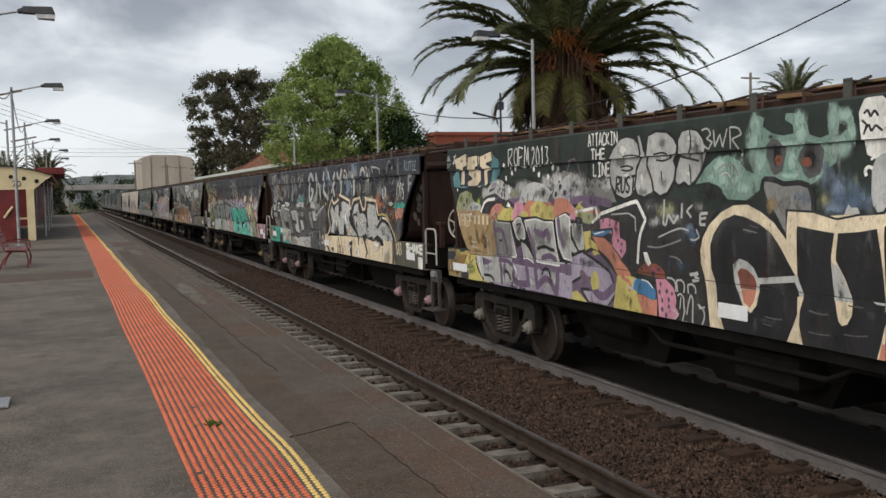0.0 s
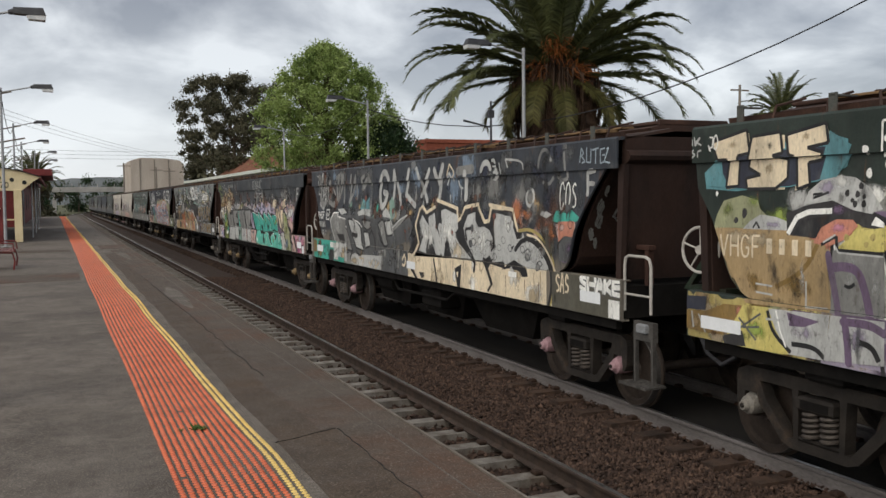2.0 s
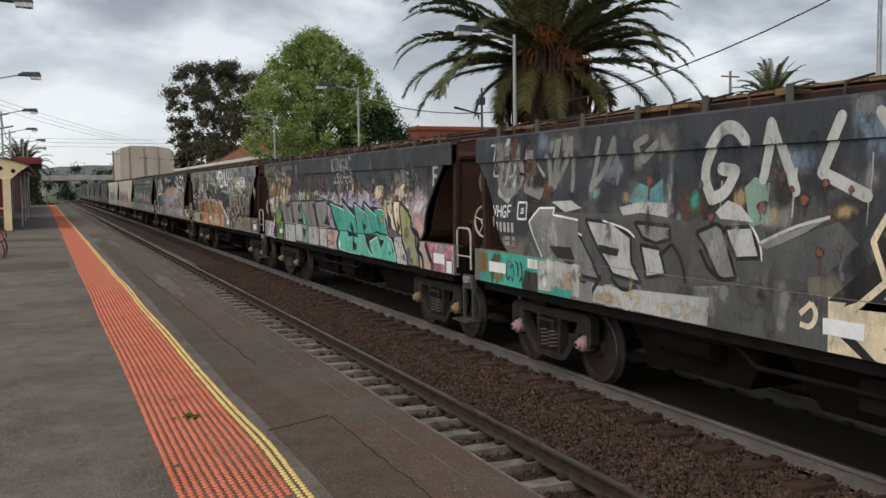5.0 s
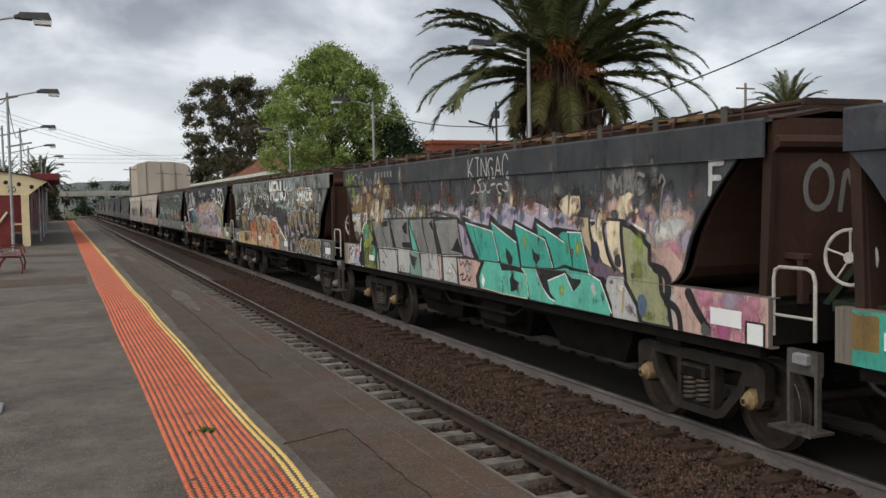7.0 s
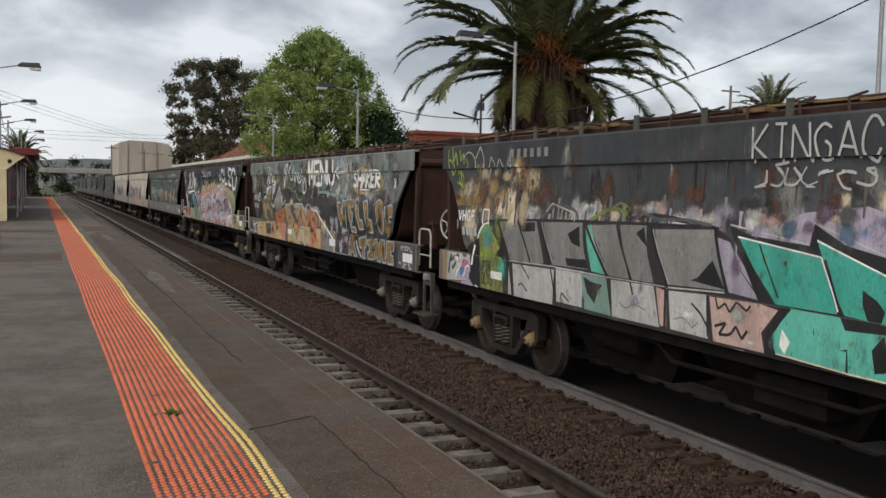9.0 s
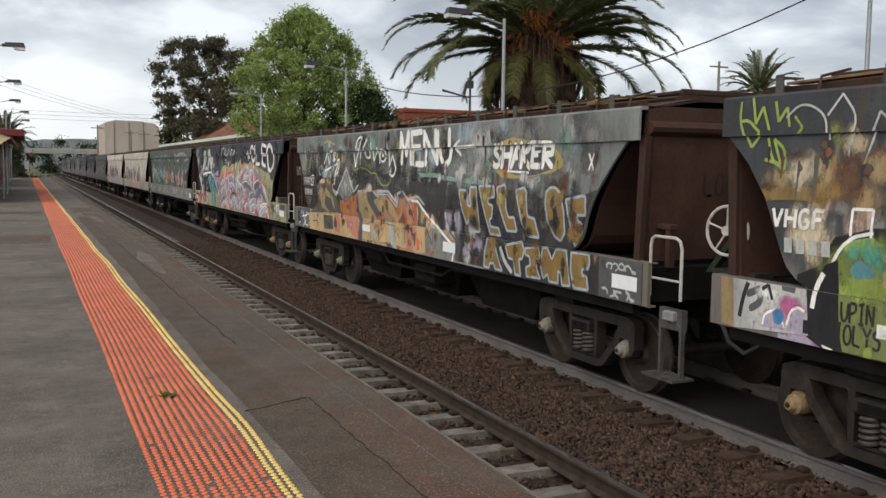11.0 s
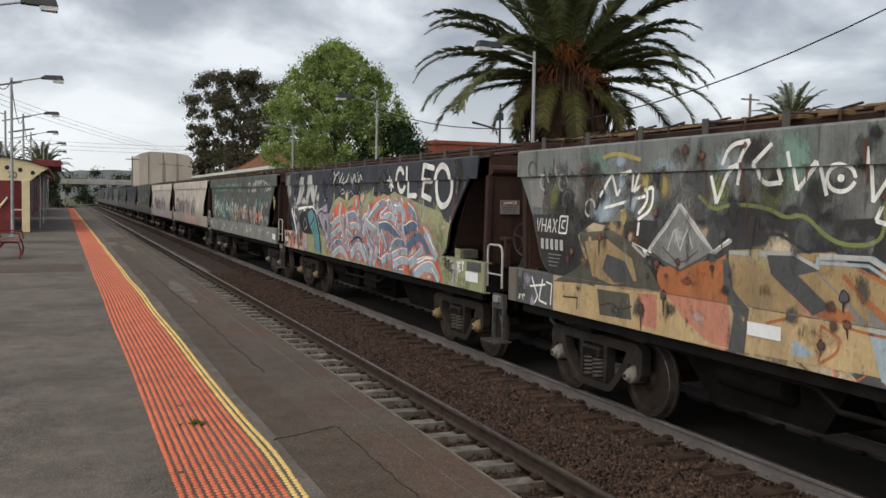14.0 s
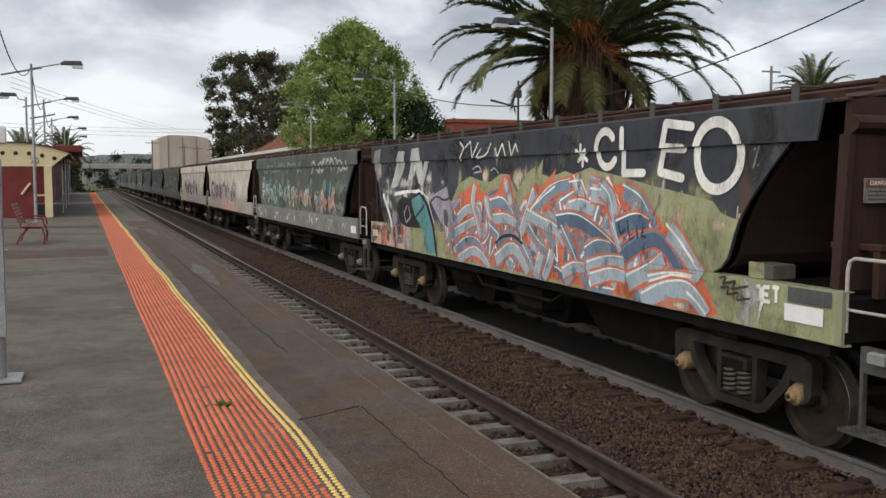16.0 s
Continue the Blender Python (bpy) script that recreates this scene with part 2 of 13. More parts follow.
# ---- mesh building ----
class Shape:
    """Vertices and faces gathered into one mesh."""

    def __init__(self):
        self.v, self.f, self.m = [], [], []

    def add(self, verts, faces, slot=0):
        k = len(self.v)
        self.v += [tuple(p) for p in verts]
        self.f += [tuple(i + k for i in f) for f in faces]
        self.m += [slot] * len(faces)
        return self

    def box(self, x0, x1, y0, y1, z0, z1, slot=0, m=None, bevel=0.0):
        b = bevel
        if b:
            vs = []
            for z, i in ((z0, b), (z0 + b, 0), (z1 - b, 0), (z1, b)):
                vs += [(x0 + i, y0 + i, z), (x1 - i, y0 + i, z), (x1 - i, y1 - i, z), (x0 + i, y1 - i, z)]
            fs = [(3, 2, 1, 0), (12, 13, 14, 15)]
            for r in range(3):
                fs += [(4 * r + j, 4 * r + (j + 1) % 4, 4 * r + 4 + (j + 1) % 4, 4 * r + 4 + j) for j in range(4)]
        else:
            vs = [(x, y, z) for z in (z0, z1) for x, y in ((x0, y0), (x1, y0), (x1, y1), (x0, y1))]
            fs = [(3, 2, 1, 0), (4, 5, 6, 7), (0, 1, 5, 4), (1, 2, 6, 5), (2, 3, 7, 6), (3, 0, 4, 7)]
        if m is not None:
            vs = [m @ Vector(p) for p in vs]
        return self.add(vs, fs, slot)

    def tube(self, path, r, sides=8, slot=0, cap=True):
        """A round bar along a path; r is one radius or one for each point."""
        pts = [Vector(p) for p in path]
        rs = r if isinstance(r, (list, tuple)) else [r] * len(pts)
        vs, fs, side = [], [], None
        for i, p in enumerate(pts):
            d = (pts[min(i + 1, len(pts) - 1)] - pts[max(i - 1, 0)]).normalized()
            if side is None:
                side = d.orthogonal().normalized()
            side = (side - d * side.dot(d)).normalized()
            up = d.cross(side)
            vs += [p + (side * math.cos(a) + up * math.sin(a)) * rs[i] for a in [2 * math.pi * k / sides for k in range(sides)]]
        for i in range(len(pts) - 1):
            fs += [(i * sides + k, i * sides + (k + 1) % sides, (i + 1) * sides + (k + 1) % sides, (i + 1) * sides + k) for k in range(sides)]
        if cap:
            fs += [tuple(range(sides - 1, -1, -1)), tuple(range((len(pts) - 1) * sides, len(pts) * sides))]
        return self.add(vs, fs, slot)

    def sweep(self, profile, y0, y1, slot=0, axis="y", steps=1):
        """A closed profile of (x, z) drawn out along y (or of (y, z) along x)."""
        vs, n = [], len(profile)
        for i in range(steps + 1):
            y = y0 + (y1 - y0) * i / steps
            vs += [(a, y, b) if axis == "y" else (y, a, b) for a, b in profile]
        fs = [(i * n + k, i * n + (k + 1) % n, (i + 1) * n + (k + 1) % n, (i + 1) * n + k) for i in range(steps) for k in range(n)]
        fs += [tuple(range(n - 1, -1, -1)), tuple(range(steps * n, steps * n + n))]
        return self.add(vs, fs, slot)

    def plate(self, outline, x0, x1, slot=0):
        """A flat plate: an outline of (y, z), from x0 to x1."""
        n = len(outline)
        vs = [(x0, *p) for p in outline] + [(x1, *p) for p in outline]
        fs = [tuple(range(n)), tuple(range(2 * n - 1, n - 1, -1))] + [(k, n + k, n + (k + 1) % n, (k + 1) % n) for k in range(n)]
        return self.add(vs, fs, slot)

    def lathe(self, profile, centre, axis="x", sides=24, slot=0, cap=True):
        """Rings of (offset along the axis, radius) round a centre."""
        vs, n = [], len(profile)
        c = Vector(centre)
        for o, r in profile:
            for k in range(sides):
                a = 2 * math.pi * k / sides
                q = {"x": (o, r * math.cos(a), r * math.sin(a)), "y": (r * math.cos(a), o, r * math.sin(a)), "z": (r * math.cos(a), r * math.sin(a), o)}[axis]
                vs.append(c + Vector(q))
        fs = [(i * sides + k, i * sides + (k + 1) % sides, (i + 1) * sides + (k + 1) % sides, (i + 1) * sides + k) for i in range(n - 1) for k in range(sides)]
        if cap:
            fs += [tuple(range(sides)), tuple(range((n - 1) * sides, n * sides))]
        return self.add(vs, fs, slot)

    def mesh(self, name, mats, smooth=False):
        me = bpy.data.meshes.new(name)
        me.from_pydata(self.v, [], self.f)
        for m in mats if isinstance(mats, (list, tuple)) else [mats]:
            me.materials.append(m)
        if any(self.m):
            me.polygons.foreach_set("material_index", self.m)
        bm = bmesh.new()
        bm.from_mesh(me)
        bmesh.ops.recalc_face_normals(bm, faces=bm.faces)
        bm.to_mesh(me)
        bm.free()
        if smooth:
            me.polygons.foreach_set("use_smooth", [True] * len(me.polygons))
            me.set_sharp_from_angle(angle=radians(40))
        return me


def part(name, shape, mats, parent=None, label="", smooth=False, at=None):
    me = shape if isinstance(shape, bpy.types.Mesh) else shape.mesh(name, mats, smooth)
    ob = new(name, me)
    if parent is not None:
        ob.parent = parent
    if at is not None:
        ob.matrix_basis = at
    if label:
        ob["label"] = label
    return ob


def thing(name, label, category, at=None, group="", kind=""):
    ob = new(name)
    ob.empty_display_size = 0.2
    if at is not None:
        ob.matrix_basis = at
    return tagged(ob, label, category, group, kind)


def translucent(m, share=0.35):
    """Lets light through thin leaves."""
    n, l = m.node_tree.nodes, m.node_tree.links
    bsdf, out = n["Principled BSDF"], n["Material Output"]
    tr, mx = n.new("ShaderNodeBsdfTranslucent"), n.new("ShaderNodeMixShader")
    l.new(bsdf.inputs["Base Color"].links[0].from_socket, tr.inputs["Color"])
    mx.inputs[0].default_value = share
    l.new(bsdf.outputs[0], mx.inputs[1])
    l.new(tr.outputs[0], mx.inputs[2])
    l.new(mx.outputs[0], out.inputs["Surface"])


for leaf, share in ((LEAF_GREEN, 0.45), (LEAF_DARK, 0.3), (LEAF_BUSH, 0.3), (PALM_LEAF, 0.25), (PALM_YELLOW, 0.35), (WEED, 0.3)):
    translucent(leaf, share)


# ---- ground, platforms, tracks ----
def bend(y):
    """Far off the line curves away behind the nearer wagons."""
    return 0.0 if y < 200 else (y - 200) ** 2 / 700


def bent(shape):
    shape.v = [(x + bend(y), y, z) for x, y, z in shape.v]
    return shape


EDGE, RAIL_Z = 2.26, -1.025
TRACKS = (3.66, 7.50)
PLAT_END = 112.0
RNG = random.Random(7)

g = Shape()
g.add([(-2500, -600, -1.45), (2500, -600, -1.45), (2500, 4000, -1.45), (-2500, 4000, -1.45)], [(0, 1, 2, 3)])
tagged(part("ground", g, GROUND), "patchy grass and dirt ground", "ground", kind="structure")
g = Shape()
g.sweep([(1.7, -1.44), (1.7, -1.28), (10.4, -1.28), (10.4, -1.44)], -40, 420, steps=46)
tagged(part("ballast_bed", bent(g), BALLAST_BED), "dark rust-brown ballast under both tracks", "ballast", kind="structure")


def platform_surface():
    """The walked-on surface, a sheet with slight dips and waves."""
    s = Shape()
    xs = [-9, -6, -4, -2.5, -1.5, -0.8, -0.2, 0.3, 0.8, 1.3, 1.8, 2.05]
    ys = [-15 + 0.5 * i for i in range(255)]
    for y in ys:
        for x in xs:
            s.v.append((x, y, platform_z(x, y)))
    n = len(xs)
    for j in range(len(ys) - 1):
        for i in range(n - 1):
            s.f.append((j * n + i, j * n + i + 1, (j + 1) * n + i + 1, (j + 1) * n + i))
            s.m.append(0)
    return s


def platform_z(x, y):
    return 0.012 * noise.noise((x * 0.45, y * 0.16, 3.1)) if x < 2.0 else 0.0


s = platform_surface()
s.sweep([(-9.0, -1.4), (-9.0, -0.06), (2.05, -0.06), (2.05, -1.4)], -15, PLAT_END)
platform = tagged(part("platform", s, [ASPHALT]), "worn grey asphalt station platform with repair patches", "platform", kind="structure")
s = Shape().sweep([(2.05, -0.2), (2.05, 0.002), (EDGE - 0.02, 0.002), (EDGE, -0.02), (EDGE, -0.2)], -15, PLAT_END)
part("platform_edge", s, ASPHALT_GREY, platform)
s = Shape().box(EDGE - 0.006, EDGE + 0.008, -15, PLAT_END, -0.05, 0.005)
part("coping", s, COPING, platform, "thin white-painted platform edge")
s = Shape().box(2.0, 2.08, -15, PLAT_END, -1.4, -0.2)
part("face_wall", s, PLAT_WALL, platform)
s = Shape().sweep([(9.2, -1.4), (9.2, -0.05), (17.0, -0.05), (17.0, -1.4)], -15, PLAT_END)
tagged(part("platform_opposite", s, ASPHALT), "grey asphalt platform beyond the train", "platform", kind="structure")


def rail_profile(x):
    return [(x + a, RAIL_Z + b) for a, b in ((-0.07, -0.17), (-0.07, -0.158), (-0.012, -0.14), (-0.009, -0.05), (-0.035, -0.036), (-0.036, -0.008), (-0.024, 0),
                                            (0.024, 0), (0.036, -0.008), (0.035, -0.036), (0.009, -0.05), (0.012, -0.14), (0.07, -0.158), (0.07, -0.17))]


def sleeper_mesh(name, material):
    s = Shape()
    s.sweep([(-0.125, -0.2), (-0.105, 0.0), (0.105, 0.0), (0.125, -0.2)], -1.35, 1.35, axis="x")
    for r in (-0.835, 0.835):
        for d in (-0.115, 0.115):
            s.box(r + d - 0.045, r + d + 0.045, -0.05, 0.05, -0.005, 0.05, 1, bevel=0.015)
    return s.mesh(name, [material, CLIP])


for k, cx in enumerate(TRACKS):
    tr = thing("railway_track", ("pale concrete-sleepered railway track with dark rails" if k == 0 else "railway track with grey dusty rails and rust-brown sleepers"), "railway track", kind="structure")
    for r in (-0.835, 0.835):
        s = bent(Shape().sweep(rail_profile(cx + r), -40, 420, steps=46))
        part("rail", s, RAIL_DARK if k == 0 else RAIL_GREY, tr)
        s = bent(Shape().sweep([(cx + r - 0.024, RAIL_Z - 0.003), (cx + r - 0.024, RAIL_Z + 0.0025), (cx + r + 0.024, RAIL_Z + 0.0025), (cx + r + 0.024, RAIL_Z - 0.003)], -40, 420, steps=46))
        part("rail_head", s, RAIL_TOP, tr, "polished steel running surface")
    me = sleeper_mesh("sleeper", SLEEPER if k == 0 else SLEEPER_BROWN)
    far = Shape()
    for i in range(-10, 600):
        y = i * 0.655 + 0.2 * k + 0.25
        z = RAIL_Z - (0.175 if k == 0 else 0.158) + RNG.uniform(-0.006, 0.006)
        if -2 < y < 92:
            part("sleeper", me, None, tr, at=pose(cx + RNG.uniform(-0.02, 0.02), y + RNG.uniform(-0.015, 0.015), z, 0, 0, RNG.uniform(-0.4, 0.4)))
        else:
            far.box(cx - 1.35 + bend(y), cx + 1.35 + bend(y), y - 0.12, y + 0.12, z - 0.15, z)
    tagged(part("sleepers_far", far, SLEEPER if k == 0 else SLEEPER_BROWN, tr), kind="stuff")


def stones(n, area, size, zf, seed):
    """Broken stones strewn over an area (x0, x1, y0, y1)."""
    rng = np.random.default_rng(seed)
    base = np.array([(1, 0, 0), (-1, 0, 0), (0, 1, 0), (0, -1, 0), (0, 0, 1), (0, 0, -1)], float)
    tri = np.array([(0, 2, 4), (2, 1, 4), (1, 3, 4), (3, 0, 4), (2, 0, 5), (1, 2, 5), (3, 1, 5), (0, 3, 5)])
    pos = np.stack([rng.uniform(area[0], area[1], n), area[2] + (area[3] - area[2]) * rng.random(n) ** 1.5, np.zeros(n)], 1)
    pos[:, 2] = zf(pos[:, 0]) + rng.uniform(-0.012, 0.016, n)
    sz = size * rng.uniform(0.55, 1.35, (n, 1, 1)) * rng.uniform(0.6, 1.3, (n, 1, 3))
    v = base[None] * sz * rng.uniform(0.7, 1.25, (n, 6, 1))
    a, b = rng.uniform(0, 6.28, n), rng.uniform(-0.6, 0.6, n)
    ca, sa, cb, sb = np.cos(a)[:, None], np.sin(a)[:, None], np.cos(b)[:, None], np.sin(b)[:, None]
    x, y, z = v[..., 0], v[..., 1], v[..., 2]
    x, y = x * ca - y * sa, x * sa + y * ca
    y, z = y * cb - z * sb, y * sb + z * cb
    v = np.stack([x, y, z], -1) + pos[:, None]
    f = tri[None] + 6 * np.arange(n)[:, None, None]
    me = bpy.data.meshes.new("ballast_stones")
    me.from_pydata(v.reshape(-1, 3).tolist(), [], f.reshape(-1, 3).tolist())
    me.materials.append(STONE)
    return me

# dark sheet over bed and sleepers, added to stand for the train's shade
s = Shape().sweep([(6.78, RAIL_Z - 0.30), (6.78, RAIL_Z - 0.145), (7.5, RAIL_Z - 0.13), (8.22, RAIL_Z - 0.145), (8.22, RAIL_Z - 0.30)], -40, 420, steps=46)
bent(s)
tagged(part("oily_ballast", s, BED_SHADE), "black ballast sheet between the rails, standing for the shade under the train", "ballast", kind="structure")


def between(x):
    return RAIL_Z - 0.20 + 0.045 * np.clip((5.7 - x) / 0.5, 0, 1) - 0.012 * np.clip((x - 6.05) / 0.1, 0, 1) + 0.045 * np.clip((x - 6.52) / 0.08, 0, 1)


tagged(part("ballast_stones", stones(84000, (4.54, 6.62, -1, 34), 0.023, between, 3), None), "rust-brown broken ballast stones between the tracks", "ballast", kind="stuff")
tagged(part("ballast_stones", stones(14000, (2.3, 4.4, -1, 34), 0.028, lambda x: RAIL_Z - 0.235 + 0 * x, 4), None), "dark ballast stones between pale sleepers", "ballast", kind="stuff")


# ---- tactile paving ----
def dot_verts(x, y, z, r=0.0175, h=0.006):
    k = 8
    ring = [(math.cos(2 * math.pi * i / k), math.sin(2 * math.pi * i / k)) for i in range(k)]
    return [(x + a * r, y + b * r * 1.05, z) for a, b in ring] + [(x + a * r * 0.82, y + b * r * 0.86, z + h) for a, b in ring]


DOT_F = [(i, (i + 1) % 8, 8 + (i + 1) % 8, 8 + i) for i in range(8)] + [tuple(range(8, 16))]
strip = thing("tactile_strip", "strip of raised orange and yellow warning dots on asphalt", "tactile paving", kind="structure")
ROW_X = [0.578 + 0.0465 * i for i in range(14)]


def strip_shift(y):
    """The strip was laid a little unevenly."""
    return -0.0035 * (y - 7.0) + 0.006 * math.sin(y * 0.9)


def yellow_bulge(y):
    """The yellow rows swing out a little in two places."""
    return 0.024 * math.exp(-((y - 5.6) / 0.7) ** 2) + 0.008 * math.sin(y * 1.3)


for name, rows, mat_ in (("orange_dots", ROW_X[:12], ORANGE), ("yellow_dots", ROW_X[12:], YELLOW)):
    sh = Shape()
    loose = 0
    me = Shape().add(dot_verts(0, 0, 0), DOT_F).mesh("dot", mat_)
    for ix, x in enumerate(rows):
        y = -3.0
        while y < PLAT_END - 1:
            step = 0.05 if y < 40 else 0.1
            px_ = x + strip_shift(y) + RNG.uniform(-0.002, 0.002) + (yellow_bulge(y) * max(0.0, (x - 0.85) / 0.33))
            z = platform_z(px_, y) + 0.002
            gone = RNG.random() < 0.004
            if 4.2 < y < (4.9 if mat_ is ORANGE else 6.4):
                if not gone:
                    part("dot", me, None, strip, at=pose(px_, y, z))
            elif not gone:
                k = len(sh.v)
                sh.v += dot_verts(px_, y, z, 0.0175 if y < 40 else 0.021)
                sh.f += [tuple(q + k for q in f) for f in DOT_F]
                sh.m += [0] * 9
            y += step
    me = bpy.data.meshes.new(name)
    me.from_pydata(sh.v, [], sh.f)
    me.materials.append(mat_)
    tagged(part(name, me, None, strip, name.replace("_", " ")), kind="stuff")


def flat_patch(name, outline, material, z=0.004, label=""):
    sh = Shape()
    n = len(outline)
    sh.add([(x, y, platform_z(x, y) + z) for x, y in outline] + [(x, y, -0.05) for x, y in outline],
           [tuple(range(n))] + [(k, n + k, n + (k + 1) % n, (k + 1) % n) for k in range(n)])
    return part(name, sh, material, platform, label)


def ragged(a, b, n, amp, seed):
    r = random.Random(seed)
    return [(a[0] + (b[0] - a[0]) * i / n + r.uniform(-amp, amp), a[1] + (b[1] - a[1]) * i / n + r.uniform(-amp, amp)) for i in range(n + 1)]


flat_patch("patch", ragged((1.30, -3), (1.30, 6.0), 16, 0.01, 1) + ragged((1.33, 6.05), (1.72, 6.2), 4, 0.015, 2) + ragged((1.74, 6.15), (1.74, -3), 16, 0.015, 3), ASPHALT_DARK, 0.004, "darker patched asphalt")
flat_patch("patch", ragged((1.70, -3), (1.70, 6.1), 16, 0.01, 4) + ragged((1.8, 6.15), (2.04, 6.3), 3, 0.01, 5) + [(2.04, -3)], ASPHALT_GREY, 0.0034)
flat_patch("patch", ragged((1.3, 5.9), (1.3, 30), 30, 0.02, 6) + ragged((1.6, 30), (1.62, 5.9), 30, 0.02, 7), ASPHALT_DARK, 0.003, "darker asphalt strip beside the dots")
flat_patch("patch", ragged((1.54, 5.9), (1.54, 32.5), 30, 0.015, 8) + ragged((2.03, 32.5), (2.03, 5.9), 30, 0.004, 9), ASPHALT_GREY, 0.0025, "brown-stained asphalt along the platform edge")
flat_patch("patch", [(-3.5, 20.0), (0.4, 20.3), (0.4, 22.5), (-3.5, 22.0)], ASPHALT_GREY, 0.004)
flat_patch("patch", [(-3.5, 32.0), (0.35, 32.0), (0.35, 33.4), (-3.5, 33.4)], ASPHALT_DARK, 0.004)
flat_patch("patch", [(1.3, 33.0), (2.03, 33.2), (2.03, 36.5), (1.3, 36.0)], ASPHALT_GREY, 0.005)


def crack(points, w, seed):
    r = random.Random(seed)
    left, right = [], []
    for i, (x, y) in enumerate(points):
        ww = w * r.uniform(0.3, 1.2)
        left.append((x - ww, y + r.uniform(-w, w)))
        right.append((x + ww, y))
    flat_patch("crack", left + right[::-1], CRACK, 0.008)


crack(ragged((1.75, -2.6), (1.75, 6.15), 90, 0.012, 11), 0.004, 1)
crack(ragged((1.68, 8.3), (1.62, 21), 60, 0.02, 12), 0.006, 2)
crack(ragged((1.28, 5.95), (1.74, 6.15), 14, 0.012, 13)[::1], 0.004, 3)

weed = thing("weed", "small green weed growing through the tactile strip", "weed", pose(0.86, 6.52, 0.004))
sh = Shape()
for i in range(46):
    a, l_, up = RNG.uniform(0, 6.28), RNG.uniform(0.02, 0.075), RNG.uniform(0.2, 0.9)
    d = Vector((math.cos(a), math.sin(a), up)).normalized() * l_
    sd = Vector((-math.sin(a), math.cos(a), 0)) * 0.011
    o = Vector((RNG.uniform(-0.045, 0.045), RNG.uniform(-0.03, 0.03), 0))
    sh.add([o, o + d * 0.5 + sd, o + d, o + d * 0.5 - sd], [(0, 1, 2, 3)])
part("leaves", sh, WEED, weed)
for dx, dy in ((-0.12, 0.02), (0.2, 2.9), (-0.05, 5.6)):
    sh = Shape()
    for i in range(9):
        a, l_ = RNG.uniform(0, 6.28), RNG.uniform(0.015, 0.04)
        d = Vector((math.cos(a), math.sin(a), RNG.uniform(0.2, 0.7))).normalized() * l_
        sd = Vector((-math.sin(a), math.cos(a), 0)) * 0.006
        sh.add([(0, 0, 0), d * 0.5 + sd, d, d * 0.5 - sd], [(0, 1, 2, 3)])
    part("tuft", sh, WEED, weed, at=pose(dx, dy, 0))


# ---- the grain train ----
L, PITCH, HALF = 14.2, 15.27, 1.40
SPEED, FIRST = 3.47, 0.66          # front of the leading wagon at 0 s
WAGON_N = 20


def paint(name, top, low, rust=(0.11, 0.055, 0.03), grime=(0.03, 0.028, 0.027), chalk=(0.20, 0.2, 0.19)):
    """Old side paint: a dark upper, a paler lower, rust runs, soot and chalky rubbed places."""
    m = mixed(name, top, tuple(min(1, c * 1.5 + 0.01) for c in top), 1.1, 0.68, bump=0.12, bump_scale=45, c=chalk, c_scale=1.9, c_at=(0.56, 0.8), fine=0.08, rand=0.12)
    n, l = m.node_tree.nodes, m.node_tree.links
    bsdf = n["Principled BSDF"]
    old = bsdf.inputs["Base Color"].links[0].from_socket
    tc = n.new("ShaderNodeTexCoord")
    info = n.new("ShaderNodeObjectInfo")
    off = n.new("ShaderNodeVectorMath")
    off.operation = "MULTIPLY_ADD"
    l.new(info.outputs["Random"], off.inputs[0])
    off.inputs[1].default_value = (0, 61, 17)
    l.new(tc.outputs["Object"], off.inputs[2])

    def layer(col, tint, scale, stretch, lo, hi, z=None):
        mp = n.new("ShaderNodeMapping")
        mp.inputs["Scale"].default_value = stretch
        l.new(off.outputs[0], mp.inputs[0])
        t = n.new("ShaderNodeTexNoise")
        t.inputs["Scale"].default_value, t.inputs["Detail"].default_value, t.inputs["Roughness"].default_value = scale, 8, 0.65
        l.new(mp.outputs[0], t.inputs["Vector"])
        r = n.new("ShaderNodeMapRange")
        r.inputs["From Min"].default_value, r.inputs["From Max"].default_value = lo, hi
        l.new(t.outputs["Fac"], r.inputs["Value"])
        fac = r.outputs[0]
        if z:
            sp = n.new("ShaderNodeSeparateXYZ")
            l.new(tc.outputs["Object"], sp.inputs[0])
            wob = n.new("ShaderNodeMath")
            wob.operation = "MULTIPLY_ADD"
            wob.inputs[1].default_value = 0.9
            l.new(t.outputs["Fac"], wob.inputs[0])
            l.new(sp.outputs["Z"], wob.inputs[2])
            r.inputs["From Min"].default_value, r.inputs["From Max"].default_value = z[0] + 0.45, z[1] + 0.45
            l.new(wob.outputs[0], r.inputs["Value"])
        x = n.new("ShaderNodeMix")
        x.data_type = "RGBA"
        l.new(fac, x.inputs[0])
        l.new(col, x.inputs[6])
        x.inputs[7].default_value = (*tint, 1)
        return x.outputs[2]

    col = layer(old, low, 2.2, (1, 1, 0.6), 0, 1, z=(1.9, 1.72)) if low else old
    col = layer(col, rust, 2.6, (1, 1.0, 0.22), 0.60, 0.74)
    col = layer(col, grime, 1.4, (1, 1, 0.35), 0.55, 0.78)
    col = layer(col, tuple(c * 1.4 + 0.008 for c in top), 8, (1, 1, 0.05), 0.52, 0.80)
    col = layer(col, grime, 11, (1, 1, 0.06), 0.54, 0.80)
    col = layer(col, rust, 17, (1, 1, 0.10), 0.62, 0.78)
    l.new(col, bsdf.inputs["Base Color"])
    return m


